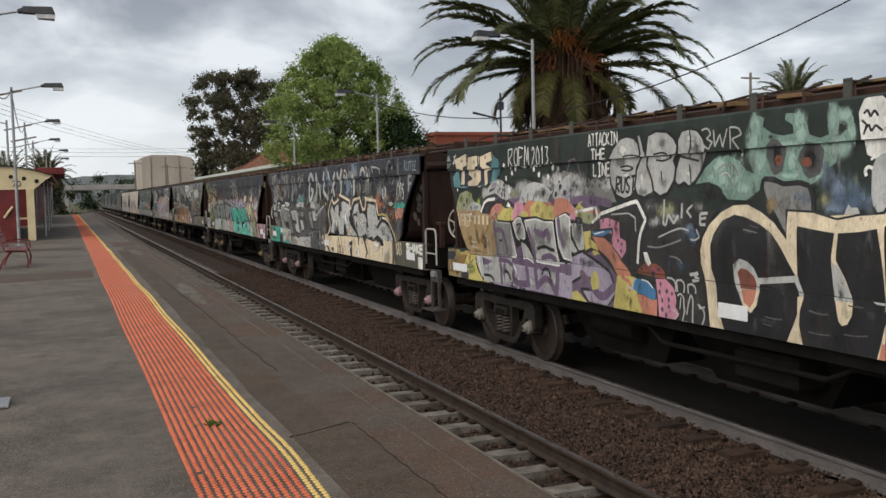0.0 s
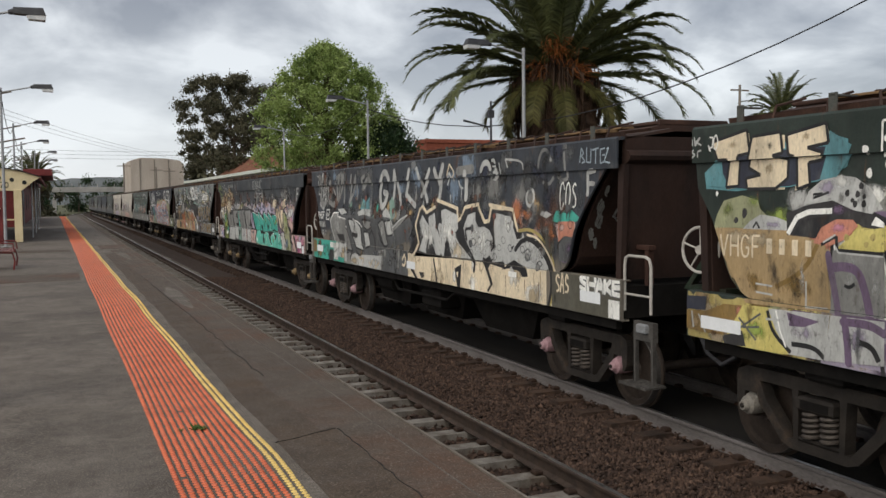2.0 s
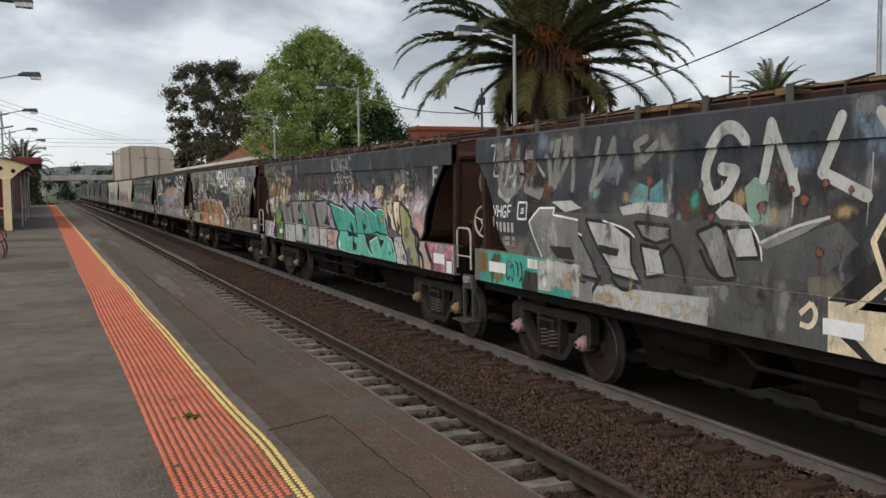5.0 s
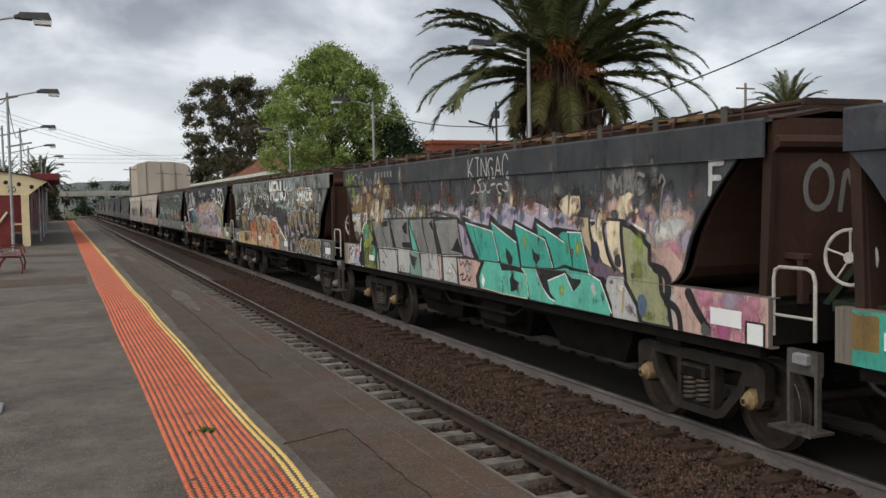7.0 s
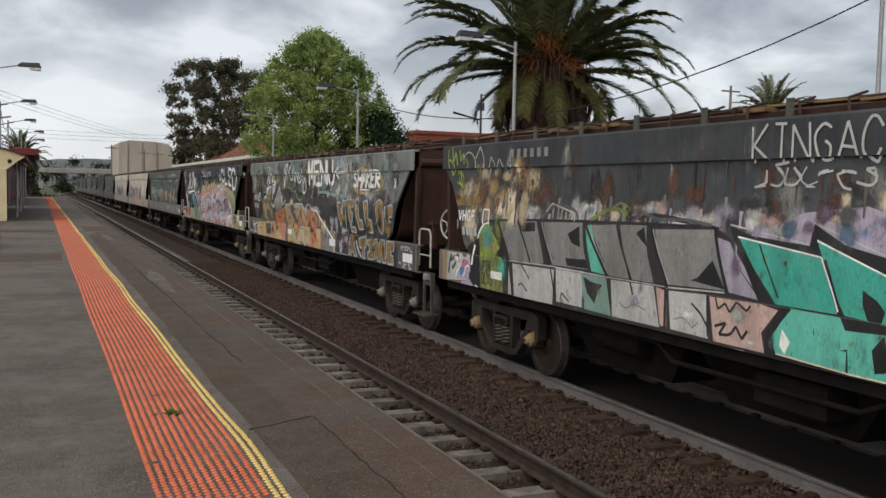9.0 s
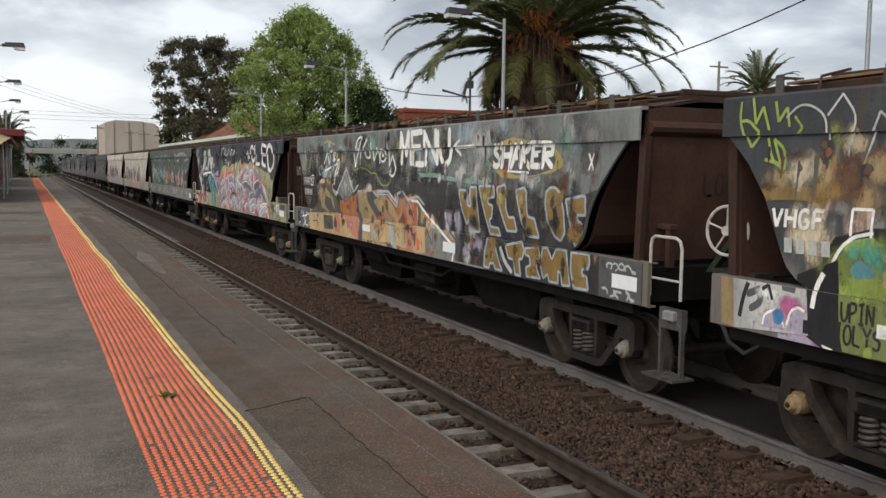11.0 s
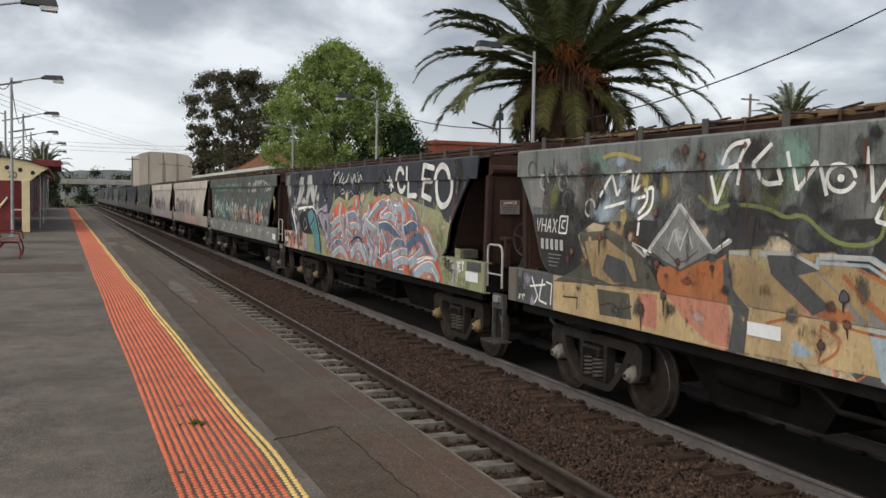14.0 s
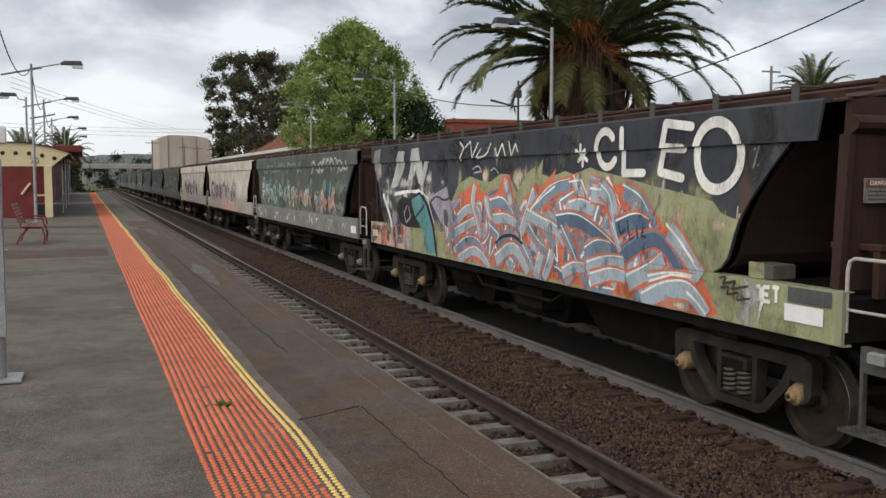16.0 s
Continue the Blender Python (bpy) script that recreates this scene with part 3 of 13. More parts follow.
SIDE = {
    "green": paint("wagon_dark_green", (0.016, 0.024, 0.0195), None, chalk=(0.06, 0.07, 0.065)),
    "slate": paint("wagon_slate", (0.026, 0.030, 0.037), (0.17, 0.15, 0.12), chalk=(0.13, 0.13, 0.125)),
    "steel": paint("wagon_steel_blue", (0.034, 0.038, 0.042), (0.15, 0.13, 0.12), chalk=(0.11, 0.11, 0.11)),
    "grey": paint("wagon_grey_green", (0.12, 0.13, 0.125), (0.14, 0.125, 0.10), chalk=(0.20, 0.21, 0.19)),
    "navy": paint("wagon_navy_grey", (0.030, 0.034, 0.043), (0.25, 0.26, 0.17), chalk=(0.05, 0.055, 0.065)),
    "moss": paint("wagon_moss_grey", (0.06, 0.068, 0.06), (0.16, 0.16, 0.14), chalk=(0.15, 0.16, 0.15)),
    "white": paint("wagon_dirty_white", (0.42, 0.39, 0.34), (0.36, 0.325, 0.28), rust=(0.16, 0.12, 0.09), grime=(0.10, 0.09, 0.08), chalk=(0.42, 0.40, 0.36)),
}
END_RUST = mixed("wagon_end_rust", (0.021, 0.0115, 0.009), (0.045, 0.022, 0.015), 2.0, 0.85, bump=0.3, bump_scale=40, c=(0.022, 0.013, 0.011), c_scale=1.0, rand=0.2, stretch=(1, 1, 0.4))
END_BROWN = mixed("wagon_end_brown", (0.040, 0.019, 0.0135), (0.070, 0.033, 0.022), 2.0, 0.85, bump=0.3, bump_scale=40, c=(0.03, 0.016, 0.012), c_scale=1.0, stretch=(1, 1, 0.4))
ROOF_RUST = mixed("wagon_roof_rust", (0.032, 0.017, 0.0125), (0.066, 0.034, 0.023), 2.5, 0.85, bump=0.3, bump_scale=40, c=(0.03, 0.022, 0.02), c_scale=1.3, rand=0.15)
ROOF_WOOD = mixed("walkway_wood", (0.13, 0.08, 0.042), (0.22, 0.14, 0.07), 6, 0.85, stretch=(1, 0.2, 1))
# nearly black: the shade beneath the wagons is put into this grimy colour
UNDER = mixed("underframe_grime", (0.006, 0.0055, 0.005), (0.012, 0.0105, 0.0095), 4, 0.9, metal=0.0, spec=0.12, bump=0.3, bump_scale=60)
BOGIE = mixed("bogie_cast_grime", (0.017, 0.0145, 0.0125), (0.036, 0.030, 0.025), 4, 0.75, metal=0.15, bump=0.4, bump_scale=50, c=(0.075, 0.05, 0.035), c_scale=2, c_at=(0.58, 0.75))
SPRING = mixed("spring_steel", (0.05, 0.043, 0.038), (0.095, 0.08, 0.068), 9, 0.6, metal=0.3)
WHEEL = mixed("wheel_steel", (0.032, 0.025, 0.021), (0.062, 0.047, 0.038), 4, 0.6, metal=0.4, bump=0.2, bump_scale=30)
TREAD = mixed("wheel_tread", (0.09, 0.085, 0.08), (0.14, 0.13, 0.12), 9, 0.5, metal=0.6)
AXLE_CAPS = {
    "tan": mixed("axle_box_tan", (0.20, 0.14, 0.07), (0.30, 0.22, 0.12), 12, 0.7, c=(0.08, 0.055, 0.035), c_scale=6),
    "pink": mixed("axle_box_pink", (0.30, 0.18, 0.20), (0.40, 0.26, 0.28), 12, 0.7, c=(0.08, 0.055, 0.05), c_scale=6),
    "grey": mixed("axle_box_grey", (0.16, 0.15, 0.13), (0.25, 0.23, 0.2), 12, 0.7, c=(0.06, 0.05, 0.04), c_scale=6),
}
BRACKET = mixed("roof_bracket_paint", (0.055, 0.06, 0.052), (0.10, 0.10, 0.09), 5, 0.75, c=(0.06, 0.035, 0.025), c_scale=4)
STAND_GREEN = mixed("brake_stand_green", (0.010, 0.018, 0.010), (0.020, 0.032, 0.018), 6, 0.7, bump=0.2, c=(0.03, 0.018, 0.012), c_scale=4)
OLIVE_PLATE = mixed("olive_plate", (0.24, 0.245, 0.13), (0.32, 0.32, 0.18), 6, 0.6, c=(0.12, 0.10, 0.06), c_scale=5)
STEP_STEEL = mixed("step_steel", (0.05, 0.047, 0.043), (0.10, 0.093, 0.085), 9, 0.7, metal=0.2)
HANDRAIL = mixed("handrail_paint", (0.34, 0.32, 0.29), (0.46, 0.44, 0.40), 9, 0.55, c=(0.15, 0.1, 0.07), c_scale=8, c_at=(0.6, 0.75))

# the end of the side sheet curves in towards the sill
CURVE = [(0.22, 2.97), (0.42, 2.80), (0.60, 2.60), (0.76, 2.40), (0.88, 2.20), (0.97, 2.00), (1.03, 1.84), (1.12, 1.73), (1.25, 1.66), (1.4, 1.60)]


# how much further in it begins at the rear and at the front, wagon by wagon
END_IN = {0: (-0.38, 0.15), 1: (-0.15, 0.14), 2: (-0.10, 0.25), 3: (-0.20, 0.10), 4: (-0.15, 0.48)}
USUAL_IN = (-0.12, 0.20)


def curve_in(z, more=0.0):
    """How far in from the wagon's end the side sheet begins at a height."""
    e = CURVE[0][0] if z > 2.9 else CURVE[-1][0]
    for (ya, za), (yb, zb) in zip(CURVE, CURVE[1:]):
        if zb <= z <= za:
            e = ya + (yb - ya) * (za - z) / (za - zb)
    return max(0.10, e + more)


FOLDS = [1.60, 1.70, 1.80, 1.92, 2.05, 2.20, 2.40, 2.70, 2.97]


BULGE = [0.022, 0.026, 0.031, 0.038, 0.045, 0.045, 0.025, 0.0, 0.0]


def tuck(z):
    """Half the width of the hopper at a height: flat strips between the folds, a slight belly above the sill."""
    for a, b, p, q in zip(FOLDS, FOLDS[1:], BULGE, BULGE[1:]):
        if z <= b:
            return HALF + p + (q - p) * (z - a) / (b - a)
    return HALF


def side_meshes(rear, front):
    """Side sheet, header and sill of both sides, for the cut of the sheet at the two ends."""
    me = {}
    for tag, sx in (("near", -1), ("far", 1)):
        s = Shape()
        # the sheet bellies a little above the sill and ends in a curve
        for t in (0.0, 0.03):
            for z in FOLDS:
                s.v += [(sx * (tuck(z) - t), y, z) for y in (curve_in(z, front), L * 0.33, L * 0.67, L - curve_in(z, rear))]
        for b in (0, 36):
            for r in range(8):
                s.f += [(b + 4 * r + k, b + 4 * r + k + 1, b + 4 * r + 5 + k, b + 4 * r + 4 + k) for k in range(3)]
        for r in range(8):
            for k in (0, 3):
                s.f.append((4 * r + k, 4 * r + 4 + k, 40 + 4 * r + k, 36 + 4 * r + k))
        s.m = [0] * len(s.f)
        me["side_" + tag] = s.mesh("side_sheet", SIDE["slate"], True)
        s = Shape()
        prof = [(sx * (HALF + 0.035), 2.955), (sx * (HALF + 0.035), 3.30), (sx * (HALF + 0.01), 3.325), (sx * (HALF - 0.08), 3.325), (sx * (HALF - 0.08), 3.29), (sx * (HALF + 0.008), 3.28), (sx * (HALF + 0.012), 2.955)]
        s.sweep(prof, 0.08 if front < 0.4 else 0.36, L - 0.08)
        # its front end is cut at a slant
        s.v = [(x, y - (0.07 if y < 1 and z > 3.2 and front > 0.4 else 0), z) for x, y, z in s.v]
        me["header_" + tag] = s.mesh("header", SIDE["slate"])
        s = Shape()
        prof = [(sx * HALF, 1.15), (sx * (HALF + 0.03), 1.16), (sx * (HALF + 0.03), 1.632), (sx * (HALF + 0.02), 1.638), (sx * (HALF - 0.10), 1.638), (sx * (HALF - 0.10), 1.625), (sx * (HALF - 0.01), 1.622), (sx * (HALF - 0.01), 1.17), (sx * (HALF - 0.09), 1.17), (sx * (HALF - 0.09), 1.15)]
        s.sweep(prof, 0.0, L)
        me["sill_" + tag] = s.mesh("sill", SIDE["slate"])
    for name, more in (("slope_front", front), ("slope_rear", rear)):
        line = [(curve_in(z, more) + 0.02, z) for _, z in CURVE]
        me[name] = Shape().plate(line + [(y + 0.06, z) for y, z in line[::-1]], -1.27, 1.27).mesh("slope_sheet", END_RUST)
    return me


def wagon_meshes():
    """The meshes that all wagons share, in a wagon's own space: y back from the front end, z up from the rail."""
    me = {}
    # roof, with its long trough of hatch covers
    s = Shape()
    s.sweep([(-1.34, 3.29), (-1.34, 3.31), (-0.62, 3.44), (0.62, 3.44), (1.34, 3.31), (1.34, 3.29), (0.6, 3.40), (-0.6, 3.40)], 0.1, L - 0.1)
    s.sweep([(-0.62, 3.42), (-0.66, 3.47), (-0.45, 3.52), (0.45, 3.52), (0.66, 3.47), (0.62, 3.42)], 0.5, L - 0.5)
    for sx in (-1, 1):
        s.sweep([(sx * 1.18, 3.335), (sx * 1.20, 3.40), (sx * 1.14, 3.405), (sx * 1.12, 3.345)], 0.35, L - 0.35)
    me["roof"] = s.mesh("roof", ROOF_RUST)
    s = Shape()
    s.box(-0.09, 0.09, 0, 1.08, 0, 0.025, bevel=0.004)
    me["board"] = s.mesh("walkway_board", [ROOF_WOOD])
    s = Shape()
    s.box(-0.008, 0.008, -0.045, 0.045, -0.08, 0.13)
    s.box(-0.008, 0.25, -0.03, 0.03, 0.10, 0.115)
    me["bracket"] = s.mesh("roof_bracket", BRACKET)
    me["strut"] = Shape().tube([(0, 0, 0), (0.06, 0.05, 0.12), (0.40, 0.12, 0.20)], 0.014, 5).mesh("roof_strut", ROOF_RUST)
    me["chock"] = Shape().box(-0.10, 0.10, -0.13, 0.13, 0, 0.045, bevel=0.008).mesh("wood_block", ROOF_WOOD)
    s = Shape()
    s.box(-0.5, 0.5, 0.03, 1.12, 0.0, 0.05, bevel=0.015)
    s.box(-0.53, 0.53, 0.0, 0.05, -0.02, 0.06, bevel=0.01)
    me["hatch"] = s.mesh("hatch_cover", ROOF_RUST)
    # hopper ends: head plate, ridge and the sheet that slopes in and down
    s = Shape()
    s.plate([(0.20, 1.62), (0.10, 3.0), (0.02, 3.05), (0.0, 3.10), (0.03, 3.15), (0.10, 3.17), (0.10, 3.33), (0.16, 3.33), (0.18, 2.98), (0.26, 1.62)], -1.30, 1.30)
    me["end"] = s.mesh("hopper_end", END_RUST)
    s = Shape()
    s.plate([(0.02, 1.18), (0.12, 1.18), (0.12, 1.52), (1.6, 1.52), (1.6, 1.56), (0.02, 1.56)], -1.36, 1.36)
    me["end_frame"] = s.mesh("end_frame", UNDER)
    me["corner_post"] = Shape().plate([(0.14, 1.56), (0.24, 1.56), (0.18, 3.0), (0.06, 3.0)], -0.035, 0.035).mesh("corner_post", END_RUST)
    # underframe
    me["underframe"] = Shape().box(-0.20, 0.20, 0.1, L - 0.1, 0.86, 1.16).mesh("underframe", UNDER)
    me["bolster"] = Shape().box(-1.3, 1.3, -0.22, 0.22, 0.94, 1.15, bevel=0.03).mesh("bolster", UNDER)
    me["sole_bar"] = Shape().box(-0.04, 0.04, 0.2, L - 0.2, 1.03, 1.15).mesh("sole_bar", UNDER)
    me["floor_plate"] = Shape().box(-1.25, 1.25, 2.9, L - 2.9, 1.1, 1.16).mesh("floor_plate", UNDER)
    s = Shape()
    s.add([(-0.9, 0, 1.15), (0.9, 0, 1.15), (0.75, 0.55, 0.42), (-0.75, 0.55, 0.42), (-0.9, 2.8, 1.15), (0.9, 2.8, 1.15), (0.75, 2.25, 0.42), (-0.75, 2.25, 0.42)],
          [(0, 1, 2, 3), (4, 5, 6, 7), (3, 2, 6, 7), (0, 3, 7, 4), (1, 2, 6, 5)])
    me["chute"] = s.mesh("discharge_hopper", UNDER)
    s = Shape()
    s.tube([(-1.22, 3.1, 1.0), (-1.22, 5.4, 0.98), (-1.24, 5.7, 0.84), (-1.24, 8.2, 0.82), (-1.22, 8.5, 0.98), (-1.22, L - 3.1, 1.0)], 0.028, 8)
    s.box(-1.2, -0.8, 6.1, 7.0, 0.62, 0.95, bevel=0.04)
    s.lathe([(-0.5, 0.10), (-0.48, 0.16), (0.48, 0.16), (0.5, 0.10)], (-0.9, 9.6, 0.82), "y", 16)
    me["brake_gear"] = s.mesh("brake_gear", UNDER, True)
    # handrail, ladder and step at a corner
    s = Shape()
    s.tube([(0, 0.0, 1.28), (0, 0.0, 1.82), (0, 0.03, 1.90), (0, 0.10, 1.93), (0, 0.44, 1.93), (0, 0.50, 1.90), (0, 0.52, 1.82), (0, 0.52, 1.28)], 0.018, 8)
    s.tube([(0, 0.0, 1.48), (0, 0.52, 1.48)], 0.014, 8)
    me["handrail"] = s.mesh("handrail", HANDRAIL, True)
    me["step_hanger"] = Shape().plate([(-0.018, 0.47), (0.018, 0.47), (0.018, 1.02), (-0.018, 1.02)], -0.01, 0.04).mesh("step_hanger", STEP_STEEL)
    me["step_bar"] = Shape().box(-0.01, 0.06, 0.04, 0.42, 0.96, 1.18).mesh("step_bar", STEP_STEEL)
    me["junction_box"] = Shape().box(-0.06, 0.06, 0.12, 0.30, 1.05, 1.16, bevel=0.015).mesh("junction_box", GALV)
    s = Shape()
    grid_x, grid_y = [-0.17 + 0.054 * k for k in range(6)], [-0.04 + 0.052 * k for k in range(11)]
    for a in grid_x:
        s.box(a, a + 0.012, grid_y[0], grid_y[-1] + 0.012, 0.445, 0.475)
    for b in grid_y:
        s.box(grid_x[0], grid_x[-1] + 0.012, b, b + 0.012, 0.45, 0.47)
    me["tread"] = s.mesh("tread", STEP_STEEL)
    # hand brake wheel
    s = Shape()
    s.tube([(0, 0.24 * math.cos(a), 0.24 * math.sin(a)) for a in [2 * math.pi * k / 24 for k in range(25)]], 0.017, 6, cap=False)
    s.lathe([(-0.03, 0.02), (-0.03, 0.05), (0.03, 0.05), (0.03, 0.02)], (0, 0, 0), "x", 12)
    for k in range(5):
        a = 2 * math.pi * k / 5 + 0.3
        s.tube([(0, 0.04 * math.cos(a), 0.04 * math.sin(a)), (0, 0.23 * math.cos(a), 0.23 * math.sin(a))], 0.011, 5)
    me["brake_wheel"] = s.mesh("brake_wheel", HANDRAIL, True)
    s = Shape()
    s.box(-0.05, 0.05, -0.05, 0.05, 1.56, 2.32)
    s.box(-0.04, 0.3, -0.04, 0.04, 2.05, 2.15)
    s.box(-0.12, 0.1, -0.3, 0.3, 1.56, 1.66)
    s.add([(-0.04, 0.05, 2.1), (0.04, 0.05, 2.1), (0.04, 0.5, 1.6), (-0.04, 0.5, 1.6), (-0.04, 0.05, 2.0), (0.04, 0.05, 2.0), (0.04, 0.42, 1.6), (-0.04, 0.42, 1.6)],
          [(0, 1, 2, 3), (4, 5, 6, 7), (0, 3, 7, 4), (1, 2, 6, 5)])
    me["brake_stand"] = s.mesh("brake_stand", STAND_GREEN)
    s = Shape()
    for y in (-0.26, 0.20):
        s.box(-0.04, 0.04, y, y + 0.07, 1.56, 2.02, bevel=0.008)
    s.box(-0.05, 0.05, -0.29, 0.30, 1.98, 2.04, bevel=0.008)
    s.box(-0.02, 0.02, 0.0, 0.26, 1.70, 1.98, bevel=0.008)
    s.lathe([(-0.05, 0.0), (-0.05, 0.06), (0.05, 0.06), (0.05, 0.0)], (-0.03, 0.06, 1.84), "x", 12)
    me["valve_box"] = s.mesh("valve_bracket", END_BROWN)
    s = Shape()
    s.box(-0.13, 0.13, -0.62, 0.12, 0.80, 0.98, bevel=0.03)
    s.box(-0.17, 0.17, -0.72, -0.5, 0.74, 1.04, bevel=0.05)
    me["coupler"] = s.mesh("coupler", BOGIE)
    s = Shape()
    s.tube([(-0.32, 0.0, 1.0), (-0.33, -0.2, 0.72), (-0.3, -0.42, 0.62), (-0.2, -0.54, 0.72)], 0.028, 8)
    me["hose"] = s.mesh("brake_hose", WIRE, True)
    # bogie: side frame, springs, axle boxes, wheelsets
    A = 0.90
    s = Shape()
    x0, x1 = -0.065, 0.065
    # top chord, lower chord, columns and legs leave the windows open
    s.plate([(-1.10, 0.74), (-1.08, 0.81), (-0.95, 0.86), (0.95, 0.86), (1.08, 0.81), (1.10, 0.74), (0.9, 0.735), (-0.9, 0.735)], x0, x1)
    s.plate([(-0.46, 0.20), (-0.34, 0.16), (0.34, 0.16), (0.46, 0.20), (0.40, 0.255), (-0.40, 0.255)], x0, x1)
    for d in (-1, 1):
        s.plate([(d * 0.46, 0.195), (d * 0.78, 0.52), (d * 0.84, 0.74), (d * 0.77, 0.74), (d * 0.68, 0.57), (d * 0.38, 0.255)], x0, x1)
        s.plate([(d * 0.25, 0.25), (d * 0.31, 0.25), (d * 0.33, 0.74), (d * 0.25, 0.74)], x0, x1)
        s.plate([(d * 0.76, 0.75), (d * 1.10, 0.75), (d * 1.09, 0.50), (d * 1.04, 0.42), (d * 1.0, 0.42), (d * 0.98, 0.60), (d * 0.82, 0.60)], x0, x1)
    s.box(-0.06, 0.06, -0.28, 0.28, 0.27, 0.30)
    me["side_frame"] = s.mesh("side_frame", BOGIE)
    s = Shape()
    s.box(-0.12, 0.06, -0.23, 0.23, 0.56, 0.70, bevel=0.025)
    s.box(-0.125, -0.10, -0.17, 0.17, 0.59, 0.67, 1)
    me["bolster_end"] = s.mesh("bolster_end", [BOGIE, UNDER])
    s = Shape()
    pts = [(0.082 * math.cos(a), 0.082 * math.sin(a), 0.30 + 0.26 * a / (2 * math.pi * 5)) for a in [2 * math.pi * 5 * k / 60 for k in range(61)]]
    s.tube(pts, 0.021, 6)
    me["spring"] = s.mesh("spring", SPRING, True)
    s = Shape()
    s.lathe([(-0.17, 0.0), (-0.17, 0.045), (-0.15, 0.058), (-0.12, 0.066), (-0.10, 0.095), (-0.02, 0.105), (0.1, 0.10)], (0, 0, 0), "x", 20)
    s.box(-0.05, 0.08, -0.08, 0.08, 0.02, 0.12, bevel=0.03)
    me["axle_box"] = s.mesh("axle_box", AXLE_CAPS["tan"], True)
    s = Shape()
    s.lathe([(-0.185, 0.0), (-0.185, 0.02), (-0.165, 0.03), (-0.165, 0.0)], (0, 0, 0), "x", 10)
    me["axle_cap"] = s.mesh("axle_cap", BOGIE)
    s = Shape()
    R0 = 0.46
    for d in (-1, 1):
        c = (d * 0.835, 0, 0)
        s.lathe([(d * -0.11, 0.0), (d * -0.11, 0.10), (d * -0.03, 0.12), (d * -0.02, 0.36), (d * -0.06, 0.39), (d * -0.06, R0 + 0.03), (d * -0.03, R0 + 0.03), (d * -0.022, R0)], c, "x", 40, 0, False)
        s.lathe([(d * -0.022, R0), (d * 0.065, R0 - 0.006), (d * 0.07, R0 - 0.012)], c, "x", 40, 1, False)
        s.lathe([(d * 0.07, R0 - 0.012), (d * 0.068, 0.39), (d * 0.03, 0.37), (d * 0.04, 0.14), (d * 0.09, 0.11), (d * 0.09, 0.0)], c, "x", 40, 0, False)
    s.lathe([(-1.1, 0.065), (1.1, 0.065)], (0, 0, 0), "x", 14)
    me["wheelset"] = s.mesh("wheelset", [WHEEL, TREAD], True)
    return me


ME = wagon_meshes()
SIDES = {cut: side_meshes(*cut) for cut in [USUAL_IN, *END_IN.values()]}


def painted(name, mesh, parent, material, at=None):
    """A part on a shared mesh, in a colour of its own."""
    ob = part(name, mesh, None, parent, at=at)
    for slot in ob.material_slots:
        slot.link = "OBJECT"
        slot.material = material
    return ob


WAGONS, WHEELSETS = [], []
BOGIE_AT = {1: 1.42, 2: 1.5, 3: 1.57}                      # set of the front bogie on odd wagons
NUDGE = {1: 0.17, 2: -0.10, 3: 0.0, 4: -0.05}                      # slack in the couplings
KINDS = ["green", "slate", "steel", "grey", "navy", "moss", "white", "white", "moss", "slate", "steel", "moss", "slate", "moss", "steel", "moss", "slate", "steel", "slate", "moss"]
LABELS = {
    "green": "dark green grain hopper wagon covered in colourful graffiti",
    "slate": "slate-grey rusty grain hopper wagon with graffiti",
    "steel": "dark steel-blue grain hopper wagon with graffiti",
    "grey": "grey-green grain hopper wagon with orange and white graffiti",
    "navy": "navy-grey grain hopper wagon with a large red and blue mural",
    "moss": "weathered moss-grey grain hopper wagon with graffiti",
    "white": "dirty off-white grain hopper wagon with rust runs",
}


